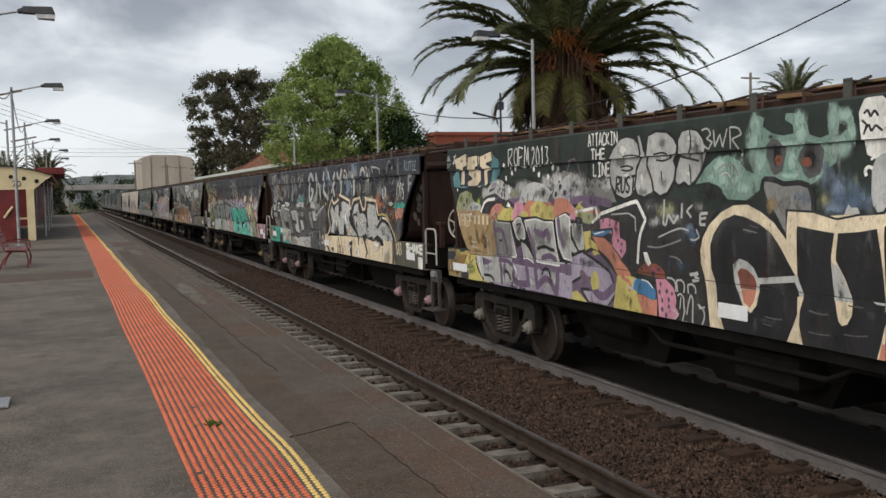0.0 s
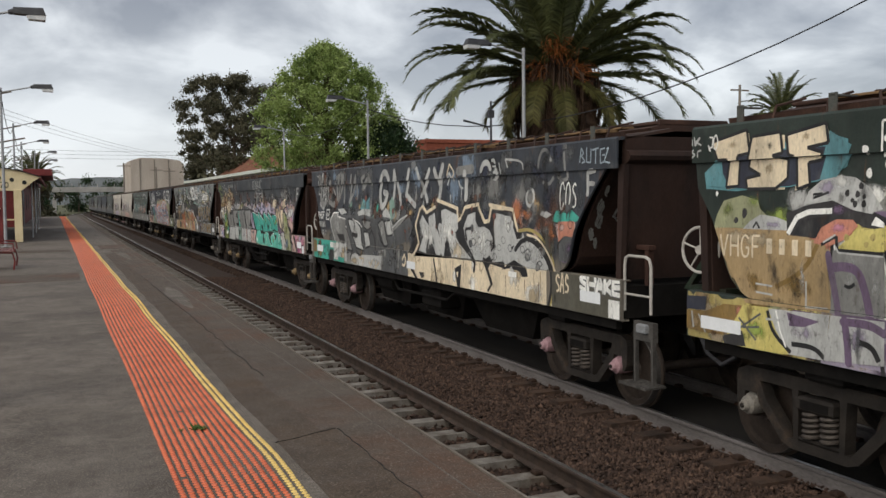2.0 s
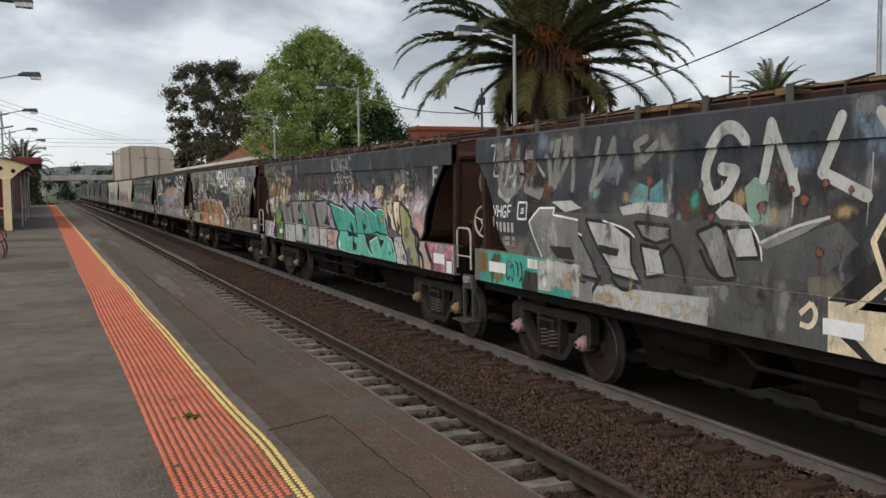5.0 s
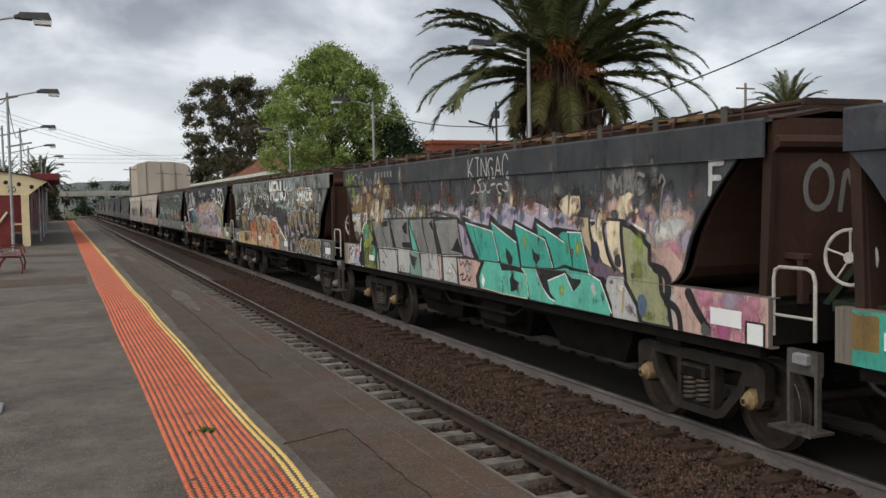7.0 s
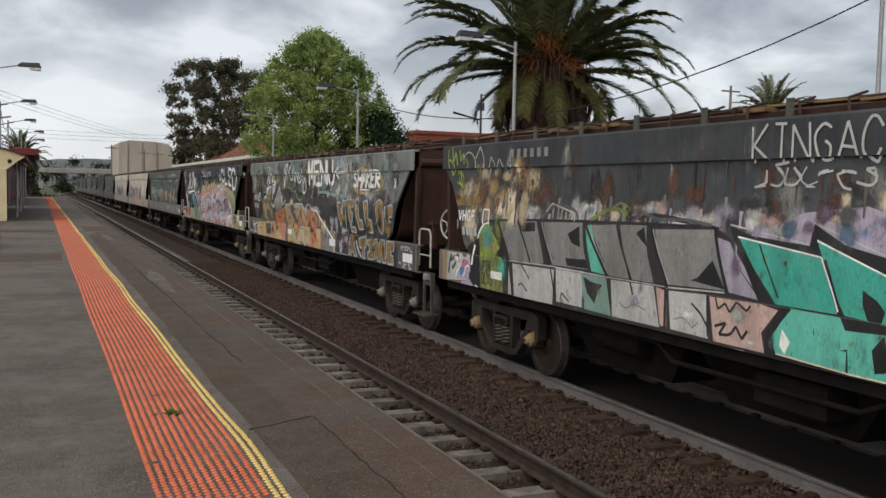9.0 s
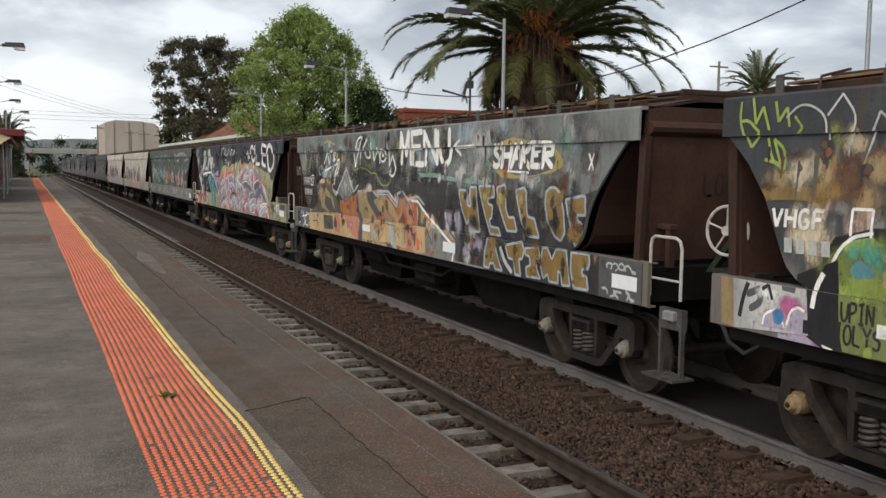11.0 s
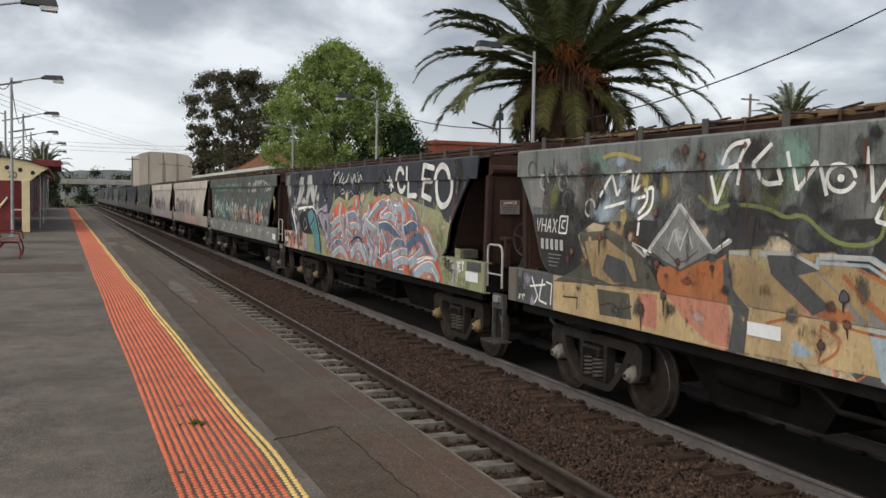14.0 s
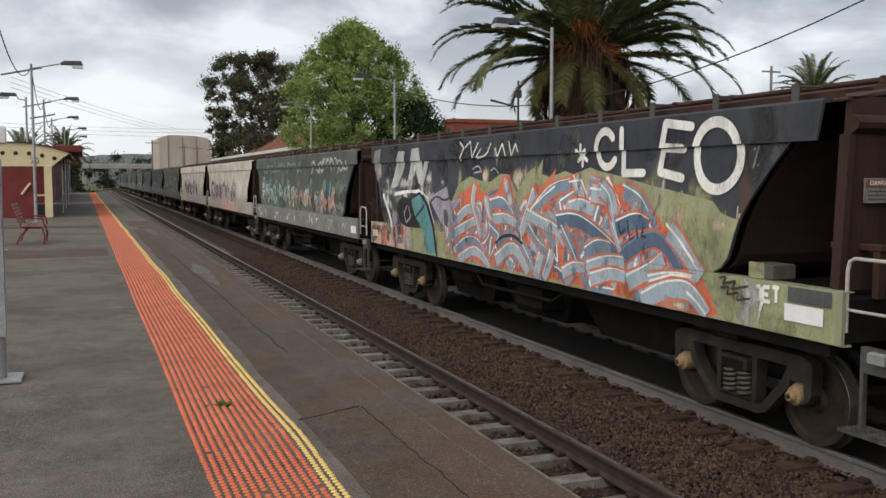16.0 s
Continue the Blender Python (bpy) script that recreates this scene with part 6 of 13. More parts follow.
m.letter([(6.65, 3.2), (6.79, 3.22), (6.92, 3.19), (7.01, 3.11), (7.06, 3), (7, 2.87), (6.93, 2.75), (6.83, 2.65), (6.74, 2.6), (6.65, 2.65), (6.56, 2.61), (6.48, 2.66), (6.5, 2.79), (6.58, 2.95), (6.58, 3.1)], "silver", "black", 0.035)
m.mist(5.52, 3.05, 0.16, 0.10, "white", 0.8)
m.mist(5.55, 2.75, 0.2, 0.07, "white", 0.8)
m.mist(5.41, 2.9, 0.2, 0.09, "grey", 0.8)
m.mist(5.87, 2.71, 0.14, 0.16, "white", 0.7)
m.mist(5.89, 2.56, 0.15, 0.08, "grey", 0.9)
m.mist(6.29, 3.08, 0.2, 0.1, "grey", 0.8)
m.mist(6.26, 2.94, 0.2, 0.06, "white", 0.9)
m.mist(6.26, 2.66, 0.14, 0.14, "grey", 0.8)
m.mist(6.81, 3.11, 0.2, 0.08, "white", 0.8)
m.mist(6.85, 3, 0.2, 0.09, "grey", 0.7)
m.mist(6.71, 2.75, 0.16, 0.12, "white", 0.8)
m.stroke([(5.41, 2.85), (5.58, 2.87), (5.69, 2.83), (5.58, 2.8), (5.44, 2.82)], 0.022, "black")
m.stroke([(5.52, 2.97), (5.69, 2.99), (5.86, 2.96)], 0.018, "black")
m.stroke([(6.14, 2.97), (6.34, 2.99), (6.43, 2.93), (6.29, 2.89), (6.14, 2.91)], 0.022, "black")
m.stroke([(6.23, 2.79), (6.25, 2.68)], 0.022, "black")
m.stroke([(6.79, 3.2), (6.82, 3.04), (6.74, 2.9)], 0.022, "black")
m.stroke([(6.59, 2.93), (6.74, 2.9), (6.9, 2.87)], 0.025, "black")
m.stroke([(6.74, 2.84), (6.77, 2.64)], 0.022, "black")
m.stroke([(6.99, 3.18), (7.09, 3.2), (7.14, 3.13), (7.07, 3.09), (7.16, 3.05), (7.1, 2.98), (7.01, 3.03)], 0.019, "silver")
m.stroke([(7.18, 3.17), (7.2, 3), (7.28, 3.12), (7.32, 2.99), (7.39, 3.17)], 0.019, "silver")
m.stroke([(7.44, 2.97), (7.43, 3.18), (7.56, 3.17), (7.6, 3.1), (7.46, 3.06), (7.58, 2.94)], 0.019, "silver")
m.stroke([(7.58, 2.92), (7.56, 2.89)], 0.02, "silver")
m.word("RUST", 5.32, 2.55, 5.74, 2.74, 0.032, "black")
m.word("ROEM", 2.45, 2.94, 3.15, 3.22, 0.02, "white", jit=0.09).word("2013.", 3.2, 2.94, 3.85, 3.2, 0.02, "white", jit=0.06)
m.word("ATTACKIN", 4.74, 3.13, 5.42, 3.28, 0.02, "white", jit=0.05).word("THE", 4.8, 2.96, 5.15, 3.09, 0.024, "white").word("LINE", 4.8, 2.76, 5.2, 2.92, 0.026, "white")
# a smoky sea-green face with red eyes
m.fill([(6.85, 2.63), (7, 2.79), (7.15, 2.88), (7.36, 2.91), (7.51, 2.85), (7.63, 2.75), (7.73, 2.72), (7.82, 2.75), (7.86, 2.64), (7.83, 2.56), (7.65, 2.46), (7.38, 2.47), (7.27, 2.55), (7.2, 2.6), (7.07, 2.65)], "seafoam")
m.fill([(7.73, 3.23), (7.84, 3.26), (7.92, 3.23), (7.9, 3.15), (8.02, 3.08), (8.17, 3.05), (8.3, 3.06), (8.29, 3.14), (8.19, 3.19), (8.2, 3.25), (8.34, 3.24), (8.46, 3.15), (8.49, 3.04), (8.62, 3), (8.72, 3.03), (8.7, 3.11), (8.74, 3.21), (8.87, 3.23), (8.98, 3.16), (9, 3.06), (8.93, 3.01), (8.96, 2.97), (8.9, 2.9), (8.78, 2.86), (8.76, 2.78), (8.63, 2.72), (8.56, 2.63), (8.47, 2.6), (7.85, 2.67), (7.75, 2.72), (7.67, 2.83), (7.69, 3.01), (7.75, 3.1)], "seafoam")
m.fill([(8.82, 3.05), (8.83, 3.13), (8.9, 3.14), (8.93, 3.08), (8.96, 3.04), (8.89, 3.05), (8.86, 3.02), (8.82, 2.99)], "soot")
m.mist(7.8, 3.15, 0.14, 0.22, "foam", 1.0)
m.mist(7.75, 3, 0.16, 0.27, "foam", 1.0)
m.mist(7.82, 2.82, 0.19, 0.19, "foam", 1.0)
m.mist(8.21, 2.96, 0.30, 0.09, "foam", 1.0)
m.mist(8.37, 3.17, 0.15, 0.18, "foam", 1.0)
m.mist(8.4, 3.06, 0.14, 0.14, "foam", 1.0)
m.mist(8.56, 2.93, 0.27, 0.09, "foam", 1.0)
m.mist(8.22, 2.81, 0.11, 0.27, "foam", 1.0)
m.mist(8.2, 2.69, 0.35, 0.08, "foam", 1.0)
m.mist(8.56, 2.7, 0.16, 0.19, "foam", 1.0)
m.mist(8.76, 3.15, 0.11, 0.27, "foam", 1.0)
m.mist(8.89, 3.18, 0.16, 0.11, "foam", 1.0)
m.mist(8.8, 2.92, 0.19, 0.16, "foam", 1.0)
m.mist(8.97, 3.04, 0.09, 0.16, "foam", 1.0)
m.mist(7.25, 2.8, 0.27, 0.14, "foam", 1.0)
m.mist(7.47, 2.73, 0.19, 0.27, "foam", 1.0)
m.mist(7.3, 2.66, 0.19, 0.19, "foam", 1.0)
m.mist(7.6, 2.57, 0.27, 0.14, "foam", 1.0)
m.mist(7.09, 2.7, 0.14, 0.14, "foam", 1.0)
m.mist(8, 3.05, 0.2, 0.05, "soot", 0.7)
m.mist(8.2, 2.72, 0.12, 0.06, "mint", 0.6)
m.mist(8.46, 2.7, 0.12, 0.06, "mint", 0.6)
m.stroke([(7.19, 2.76), (7.32, 2.83), (7.46, 2.8), (7.51, 2.7)], 0.02, "grey")
m.stroke([(7.25, 2.71), (7.33, 2.75), (7.4, 2.69)], 0.018, "silver")
m.stroke([(7.06, 2.51), (7.12, 2.6), (7.25, 2.56), (7.27, 2.5)], 0.07, "black")
m.blob(8.04, 2.87, 0.125, 0.17, "smoke", 0.12, 14)
m.blob(8.48, 2.82, 0.15, 0.16, "smoke", 0.12, 14)
m.mist(8.04, 2.87, 0.10, 0.16, "black", 1.0)
m.mist(8.48, 2.82, 0.13, 0.16, "black", 1.0)
m.blob(8.07, 2.83, 0.045, 0.05, "brick", 0.12, 14)
m.blob(8.42, 2.8, 0.06, 0.042, "brick", 0.12, 14)
m.mist(8.07, 2.83, 0.05, 0.05, "rust", 0.7)
m.mist(8.84, 2.56, 0.35, 0.22, "slateblue", 0.9)
m.mist(9.01, 2.48, 0.3, 0.2, "slateblue", 0.9)
m.mist(8.81, 2.4, 0.3, 0.14, "slateblue", 1.0)
m.mist(8.65, 2.65, 0.2, 0.2, "slateblue", 0.7)
m.mist(8.94, 2.45, 0.3, 0.2, "denim", 0.9)
m.mist(8.64, 2.47, 0.12, 0.14, "olive", 0.8)
m.mist(8.98, 2.64, 0.1, 0.1, "olive", 0.5)
m.fill([(7.86, 2.62), (7.91, 2.64), (8.14, 2.6), (8.37, 2.62), (8.46, 2.57), (8.5, 2.49), (8.51, 2.37), (8.23, 2.38), (8.22, 2.15), (8.04, 2.37), (7.93, 2.49)], "grey")
m.mist(8.02, 2.44, 0.16, 0.16, "tan", 0.8)
m.mist(8.35, 2.49, 0.25, 0.14, "slateblue", 0.6)
m.mist(8.19, 2.42, 0.2, 0.16, "grey", 0.8)
m.zig([(7.85, 2.55), (7.87, 2.66), (8, 2.66), (8.14, 2.61), (8.34, 2.62), (8.46, 2.59), (8.51, 2.49), (8.53, 2.37)], 0.05, "black")
m.fill([(8.88, 2.34), (8.92, 2.43), (8.95, 2.4), (9.02, 2.4), (9.05, 2.35)], "silver")
m.blob(9.22, 3.06, 0.19, 0.27, "white", 0.12, 14)
m.stroke([(9.09, 3.17), (9.13, 3.2), (9.16, 3.14), (9.2, 3.19), (9.24, 3.14)], 0.022, "black")
m.stroke([(9.1, 3.03), (9.14, 3.08), (9.17, 3.02), (9.21, 3.07), (9.28, 3.02)], 0.022, "black")
m.stroke([(9.07, 3.12), (9.12, 3.08), (9.09, 3)], 0.02, "black")
m.blob(9.26, 2.61, 0.12, 0.24, "silver", 0.12, 14)
m.stroke([(9.09, 2.66), (9.07, 2.71), (9.11, 2.74), (9.15, 2.72)], 0.03, "white")
m.stroke([(9.14, 2.81), (9.15, 2.79)], 0.03, "white")
# spotted pink shapes, a white-edged arrow and thin white letters
m.fill([(4.43, 2.2), (4.58, 2.18), (4.66, 2.02), (4.59, 1.77), (4.87, 1.84), (5.2, 1.74), (5.37, 1.57), (5.69, 1.57), (5.81, 1.62), (6.32, 1.6), (6.42, 1.64), (6.63, 1.6), (6.88, 1.58), (6.92, 1.86), (6.97, 2.06), (7.09, 2.22), (7.22, 2.36), (6.89, 2.35), (6.62, 2.49), (5.81, 2.47), (5.01, 2.31), (4.71, 2.23), (4.43, 2.25)], "soot")
m.mist(6.37, 2.35, 0.25, 0.15, "olive", 0.9)
m.mist(6.17, 2.22, 0.2, 0.12, "silver", 0.7)
m.mist(6.08, 2.39, 0.2, 0.12, "grey", 0.9)
m.mist(6.55, 2.27, 0.2, 0.1, "silver", 0.7)
m.mist(6.95, 2.39, 0.16, 0.1, "grey", 0.9)
m.mist(6.78, 2.15, 0.2, 0.1, "slateblue", 0.9)
m.mist(6.85, 2.08, 0.15, 0.14, "denim", 0.9)
m.mist(7.03, 2.51, 0.2, 0.12, "soot", 0.9)
m.mist(6.56, 1.76, 0.3, 0.14, "denim", 0.5)
m.mist(6.24, 1.99, 0.4, 0.1, "smoke", 0.6)
m.stroke([(6.32, 2.47), (6.33, 2.2), (6.38, 2.19), (6.41, 2.31), (6.52, 2.21), (6.59, 2.3)], 0.03, "silver")
m.stroke([(6.64, 2.43), (6.65, 2.27)], 0.03, "silver")
m.stroke([(6.82, 2.41), (6.73, 2.35), (6.82, 2.28)], 0.025, "silver")
m.stroke([(7.08, 2.33), (6.96, 2.32), (6.97, 2.21), (7.06, 2.21)], 0.03, "silver")
m.stroke([(6.98, 2.27), (7.06, 2.28)], 0.025, "silver")
m.stroke([(6.02, 1.94), (6.23, 1.93), (6.51, 2), (6.65, 2.04)], 0.018, "grey")
m.stroke([(6.24, 2.05), (6.45, 2.12), (6.65, 2.17), (6.78, 2.14)], 0.018, "silver")
m.stroke([(6.43, 1.85), (6.58, 1.84), (6.64, 1.78)], 0.015, "grey")
m.stroke([(6.91, 2.16), (6.96, 2.08), (6.88, 2.04), (6.81, 2.05)], 0.02, "silver")
m.stroke([(6.77, 1.67), (6.91, 1.7), (6.85, 1.66), (6.93, 1.63), (6.82, 1.61)], 0.035, "silver")
m.fill([(5.01, 2.22), (5.19, 2.25), (5.45, 2.2), (5.46, 2.02), (5.58, 1.98), (5.58, 1.87), (5.46, 1.76), (5.29, 1.9), (5.28, 2.06), (5.03, 2.11)], "pink")
m.mist(5.32, 2.11, 0.12, 0.1, "magenta", 0.5)
m.blob(5.09, 2.21, 0.02, 0.025, "smoke", 0.12, 14)
m.blob(5.24, 2.16, 0.02, 0.025, "smoke", 0.12, 14)
m.blob(5.38, 2.12, 0.02, 0.025, "smoke", 0.12, 14)
m.blob(5.39, 2.2, 0.02, 0.025, "smoke", 0.12, 14)
m.blob(5.42, 1.98, 0.02, 0.025, "smoke", 0.12, 14)
m.blob(5.49, 1.94, 0.02, 0.025, "smoke", 0.12, 14)
m.blob(5.47, 1.86, 0.02, 0.025, "smoke", 0.12, 14)
m.blob(5.24, 2.22, 0.015, 0.02, "smoke", 0.12, 14)
m.fill([(4.83, 2.08), (5.28, 2.12), (5.29, 2.09), (5.07, 2.02), (4.87, 2.02)], "blue")
m.zig([(4.85, 2.08), (5.3, 2.12), (5.3, 2.03), (5.24, 2.02)], 0.025, "black")
m.zig([(4.89, 2.04), (5.11, 2.08)], 0.014, "white")
m.fill([(4.84, 2.01), (5.11, 2), (5.31, 1.9), (5.45, 1.75), (5.65, 1.61), (5.69, 1.55), (5.57, 1.51), (5.37, 1.57), (5.2, 1.74), (4.96, 1.86)], "salmon")
m.mist(5.29, 1.77, 0.15, 0.15, "brick", 0.6)
m.zig([(5.29, 1.9), (5.44, 1.79), (5.45, 1.75)], 0.02, "soot")
m.fill([(4.62, 2.06), (4.8, 2.08), (4.79, 1.98), (4.92, 1.91), (4.96, 1.83), (4.78, 1.87), (4.64, 1.82)], "yellow")
m.mist(4.77, 1.95, 0.08, 0.12, "mustard", 0.8)
m.fill([(4.54, 2.28), (4.74, 2.32), (4.91, 2.28), (4.9, 2.19), (4.76, 2.16), (4.62, 2.18)], "olive")
m.mist(4.75, 2.25, 0.08, 0.08, "soot", 0.7)
m.fill([(4.5, 2.41), (4.68, 2.49), (4.9, 2.49), (4.98, 2.41), (4.97, 2.34), (4.78, 2.38), (4.65, 2.35)], "violet")
m.mist(4.78, 2.44, 0.12, 0.08, "soot", 0.5)
m.zig([(4.42, 2.31), (4.9, 2.37), (4.96, 2.25), (4.83, 2.18)], 0.04, "white")
m.zig([(4.98, 2.24), (5, 2.29), (5.66, 2.43), (5.79, 2.45), (5.99, 2.24), (5.9, 2.1), (5.85, 1.97), (5.8, 1.73)], 0.045, "white")
m.zig([(5.27, 2.29), (5.63, 2.31), (5.78, 2.26), (5.8, 2.1)], 0.018, "silver")
m.fill([(5.8, 1.66), (5.96, 1.75), (6.18, 1.75), (6.31, 1.68), (6.35, 1.59), (6.07, 1.6), (5.81, 1.62)], "brick")
m.mist(6.14, 1.67, 0.2, 0.06, "magenta", 0.5)
m.blob(5.88, 1.67, 0.02, 0.02, "soot", 0.12, 14)
m.blob(6.11, 1.63, 0.035, 0.035, "soot", 0.12, 14)
m.blob(6.21, 1.69, 0.02, 0.02, "soot", 0.12, 14)
m.fill([(5.37, 1.56), (5.73, 1.57), (5.8, 1.36), (5.88, 1.21), (5.89, 1.15), (5.28, 1.16)], "yellow")
m.mist(5.57, 1.31, 0.15, 0.1, "mustard", 0.5)
m.mist(5.65, 1.28, 0.06, 0.1, "grey", 0.7)
m.zig([(5.45, 1.56), (5.65, 1.5), (5.63, 1.39)], 0.05, "salmon")
m.fill([(5.69, 1.44), (5.73, 1.53), (5.86, 1.57), (6.03, 1.55), (6.16, 1.46), (6.17, 1.37), (6.1, 1.33), (5.92, 1.38), (5.8, 1.39)], "blue")
m.fill([(5.78, 1.38), (5.92, 1.37), (6.1, 1.33), (6.18, 1.36), (6.2, 1.16), (5.91, 1.15), (5.86, 1.23)], "salmon")
m.zig([(5.85, 1.56), (6.03, 1.55), (6.16, 1.47), (6.2, 1.35), (6.19, 1.16)], 0.03, "black")
m.stroke([(5.88, 1.55), (6.01, 1.54), (6.1, 1.47)], 0.016, "white")
m.zig([(5.59, 1.45), (5.69, 1.42), (5.73, 1.53), (5.77, 1.56)], 0.025, "silver")
m.fill([(6.16, 1.58), (6.35, 1.59), (6.49, 1.51), (6.54, 1.39), (6.52, 1.3), (6.59, 1.23), (6.52, 1.16), (6.22, 1.15), (6.2, 1.35)], "pink")
m.blob(6.25, 1.53, 0.02, 0.025, "smoke", 0.12, 14)
m.blob(6.23, 1.44, 0.025, 0.03, "smoke", 0.12, 14)
m.blob(6.37, 1.46, 0.025, 0.03, "smoke", 0.12, 14)
m.blob(6.28, 1.35, 0.02, 0.03, "smoke", 0.12, 14)
m.blob(6.4, 1.37, 0.022, 0.03, "smoke", 0.12, 14)
m.blob(6.28, 1.25, 0.025, 0.03, "smoke", 0.12, 14)
m.blob(6.35, 1.19, 0.022, 0.03, "smoke", 0.12, 14)
m.blob(6.4, 1.29, 0.022, 0.025, "smoke", 0.12, 14)
m.blob(6.46, 1.44, 0.018, 0.02, "smoke", 0.12, 14)
m.fill([(6.35, 1.6), (6.56, 1.61), (6.63, 1.6), (6.88, 1.59), (7.04, 1.59), (7.13, 1.15), (6.57, 1.15), (6.59, 1.23), (6.52, 1.3), (6.54, 1.39), (6.49, 1.51)], "soot")
m.stroke([(6.37, 1.61), (6.49, 1.61), (6.54, 1.53), (6.52, 1.47)], 0.022, "silver")
m.stroke([(6.56, 1.47), (6.54, 1.59), (6.63, 1.61), (6.69, 1.56), (6.67, 1.47)], 0.022, "silver")
m.stroke([(6.75, 1.47), (6.74, 1.56), (6.82, 1.58), (6.88, 1.53), (6.87, 1.48)], 0.022, "silver")
m.stroke([(6.56, 1.43), (6.61, 1.46), (6.67, 1.42), (6.67, 1.32), (6.69, 1.26)], 0.022, "silver")
m.stroke([(6.72, 1.24), (6.75, 1.37), (6.79, 1.46), (6.83, 1.42), (6.82, 1.27), (6.82, 1.15)], 0.022, "silver")
m.stroke([(6.62, 1.42), (6.6, 1.29)], 0.018, "silver")
m.stroke([(6.47, 1.27), (6.57, 1.22), (6.5, 1.16)], 0.022, "silver")
m.stroke([(6.69, 1.3), (6.64, 1.15), (6.72, 1.16)], 0.018, "silver")
m.stroke([(6.91, 1.37), (7.01, 1.32), (7.02, 1.24), (6.97, 1.15)], 0.022, "silver")
m.stroke([(7.05, 1.36), (6.93, 1.33)], 0.018, "silver")
m.fill([(5.93, 1.87), (6.01, 1.87), (6.04, 1.81), (6.07, 1.75), (6.01, 1.71), (5.96, 1.77)], "white")
# two huge black letters edged in cream
m.fill([(8.19, 2.37), (8.6, 2.32), (9.4, 2.37), (10.6, 2.4), (10.9, 1.8), (10.7, 1.15), (8.3, 1.15), (8.42, 1.6)], "cream").fill([(8.3, 2.24), (8.7, 2.2), (9.4, 2.26), (10.45, 2.28), (10.7, 1.8), (10.5, 1.15), (8.36, 1.15), (8.5, 1.6)], "black")
m.haze(7.2, 10.2, 1.2, 2.1, ["soot", "black", "smoke"], 24, 0.22).haze(7.0, 8.2, 1.2, 2.4, ["black"], 3, 0.1)
m.fill([(6.95, 1.96), (7, 2.1), (7.1, 2.23), (7.26, 2.36), (7.45, 2.43), (7.67, 2.44), (7.89, 2.37), (8.08, 2.28), (8.22, 2.13), (8.19, 2.38), (8.53, 2.37), (8.81, 2.31), (9.04, 2.35), (9.31, 2.37), (9.32, 1.18), (9.27, 1.15), (8.37, 1.15), (7.28, 1.15), (7.07, 1.19), (7, 1.46)], "black")
m.fill([(6.97, 1.95), (7.02, 2.08), (7.13, 2.22), (7.29, 2.34), (7.47, 2.41), (7.67, 2.42), (7.87, 2.35), (8.06, 2.25), (8.22, 2.1), (8.22, 2.36), (8.53, 2.35), (8.81, 2.29), (9.04, 2.33), (9.31, 2.35), (9.32, 1.18), (9.23, 1.15), (8.4, 1.16), (8.21, 1.15), (7.33, 1.15), (7.11, 1.15), (7.05, 1.58), (6.97, 1.8)], "cream")
m.fill([(7.13, 1.99), (7.19, 2.12), (7.32, 2.26), (7.5, 2.32), (7.65, 2.3), (7.88, 2.23), (8.03, 2.15), (8.14, 2.03), (8.32, 1.77), (8.37, 1.63), (8.34, 1.43), (8.21, 1.15), (7.33, 1.15), (7.23, 1.37), (7.21, 1.59), (7.13, 1.76)], "black")
m.fill([(8.35, 2.23), (8.6, 2.2), (8.79, 2.18), (8.75, 1.97), (8.75, 1.87), (8.77, 1.7), (8.8, 1.52), (8.82, 1.43), (8.86, 1.39), (8.92, 1.41), (8.96, 1.48), (8.98, 1.61), (8.9, 1.79), (8.8, 1.95), (8.83, 2.18), (9.06, 2.2), (9.24, 2.23), (9.28, 2.03), (9.3, 1.82), (9.31, 1.68), (9.32, 1.47), (9.27, 1.28), (9.23, 1.15), (8.41, 1.15), (8.36, 1.33), (8.37, 1.47), (8.42, 1.59), (8.34, 1.75)], "black")
m.fill([(8.75, 1.93), (8.83, 1.89), (8.9, 1.77), (8.98, 1.6), (8.78, 1.6), (8.76, 1.74)], "silver")
m.fill([(8.79, 1.59), (8.98, 1.59), (8.97, 1.49), (8.92, 1.41), (8.86, 1.39), (8.82, 1.43)], "cream")
m.mist(8.84, 1.65, 0.05, 0.1, "smoke", 0.8)
m.zig([(7.83, 1.69), (8.33, 1.75)], 0.06, "silver")
m.zig([(8.33, 1.73), (8.4, 1.6)], 0.05, "silver")
m.fill([(8.34, 1.59), (8.42, 1.59), (8.37, 1.47), (8.36, 1.33), (8.4, 1.15), (8.2, 1.15), (8.29, 1.32), (8.34, 1.43)], "cream")
m.fill([(7.47, 1.83), (7.57, 1.89), (7.68, 1.87), (7.77, 1.81), (7.83, 1.71), (7.85, 1.6), (7.8, 1.45), (7.72, 1.37), (7.61, 1.43), (7.56, 1.53), (7.48, 1.66)], "silver")
m.fill([(7.56, 1.59), (7.84, 1.6), (7.8, 1.45), (7.72, 1.37), (7.61, 1.44)], "cream")
m.fill([(7.53, 1.75), (7.58, 1.8), (7.67, 1.79), (7.77, 1.73), (7.8, 1.67), (7.8, 1.6), (7.58, 1.6)], "brick")
m.fill([(7.59, 1.59), (7.8, 1.6), (7.77, 1.49), (7.71, 1.42), (7.62, 1.47)], "salmon")
m.mist(7.7, 2.16, 0.2, 0.08, "smoke", 0.5)
m.mist(7.98, 1.32, 0.3, 0.06, "smoke", 0.5)
m.mist(8.58, 1.46, 0.25, 0.1, "smoke", 0.5)
m.mist(9.09, 1.51, 0.25, 0.08, "smoke", 0.5)
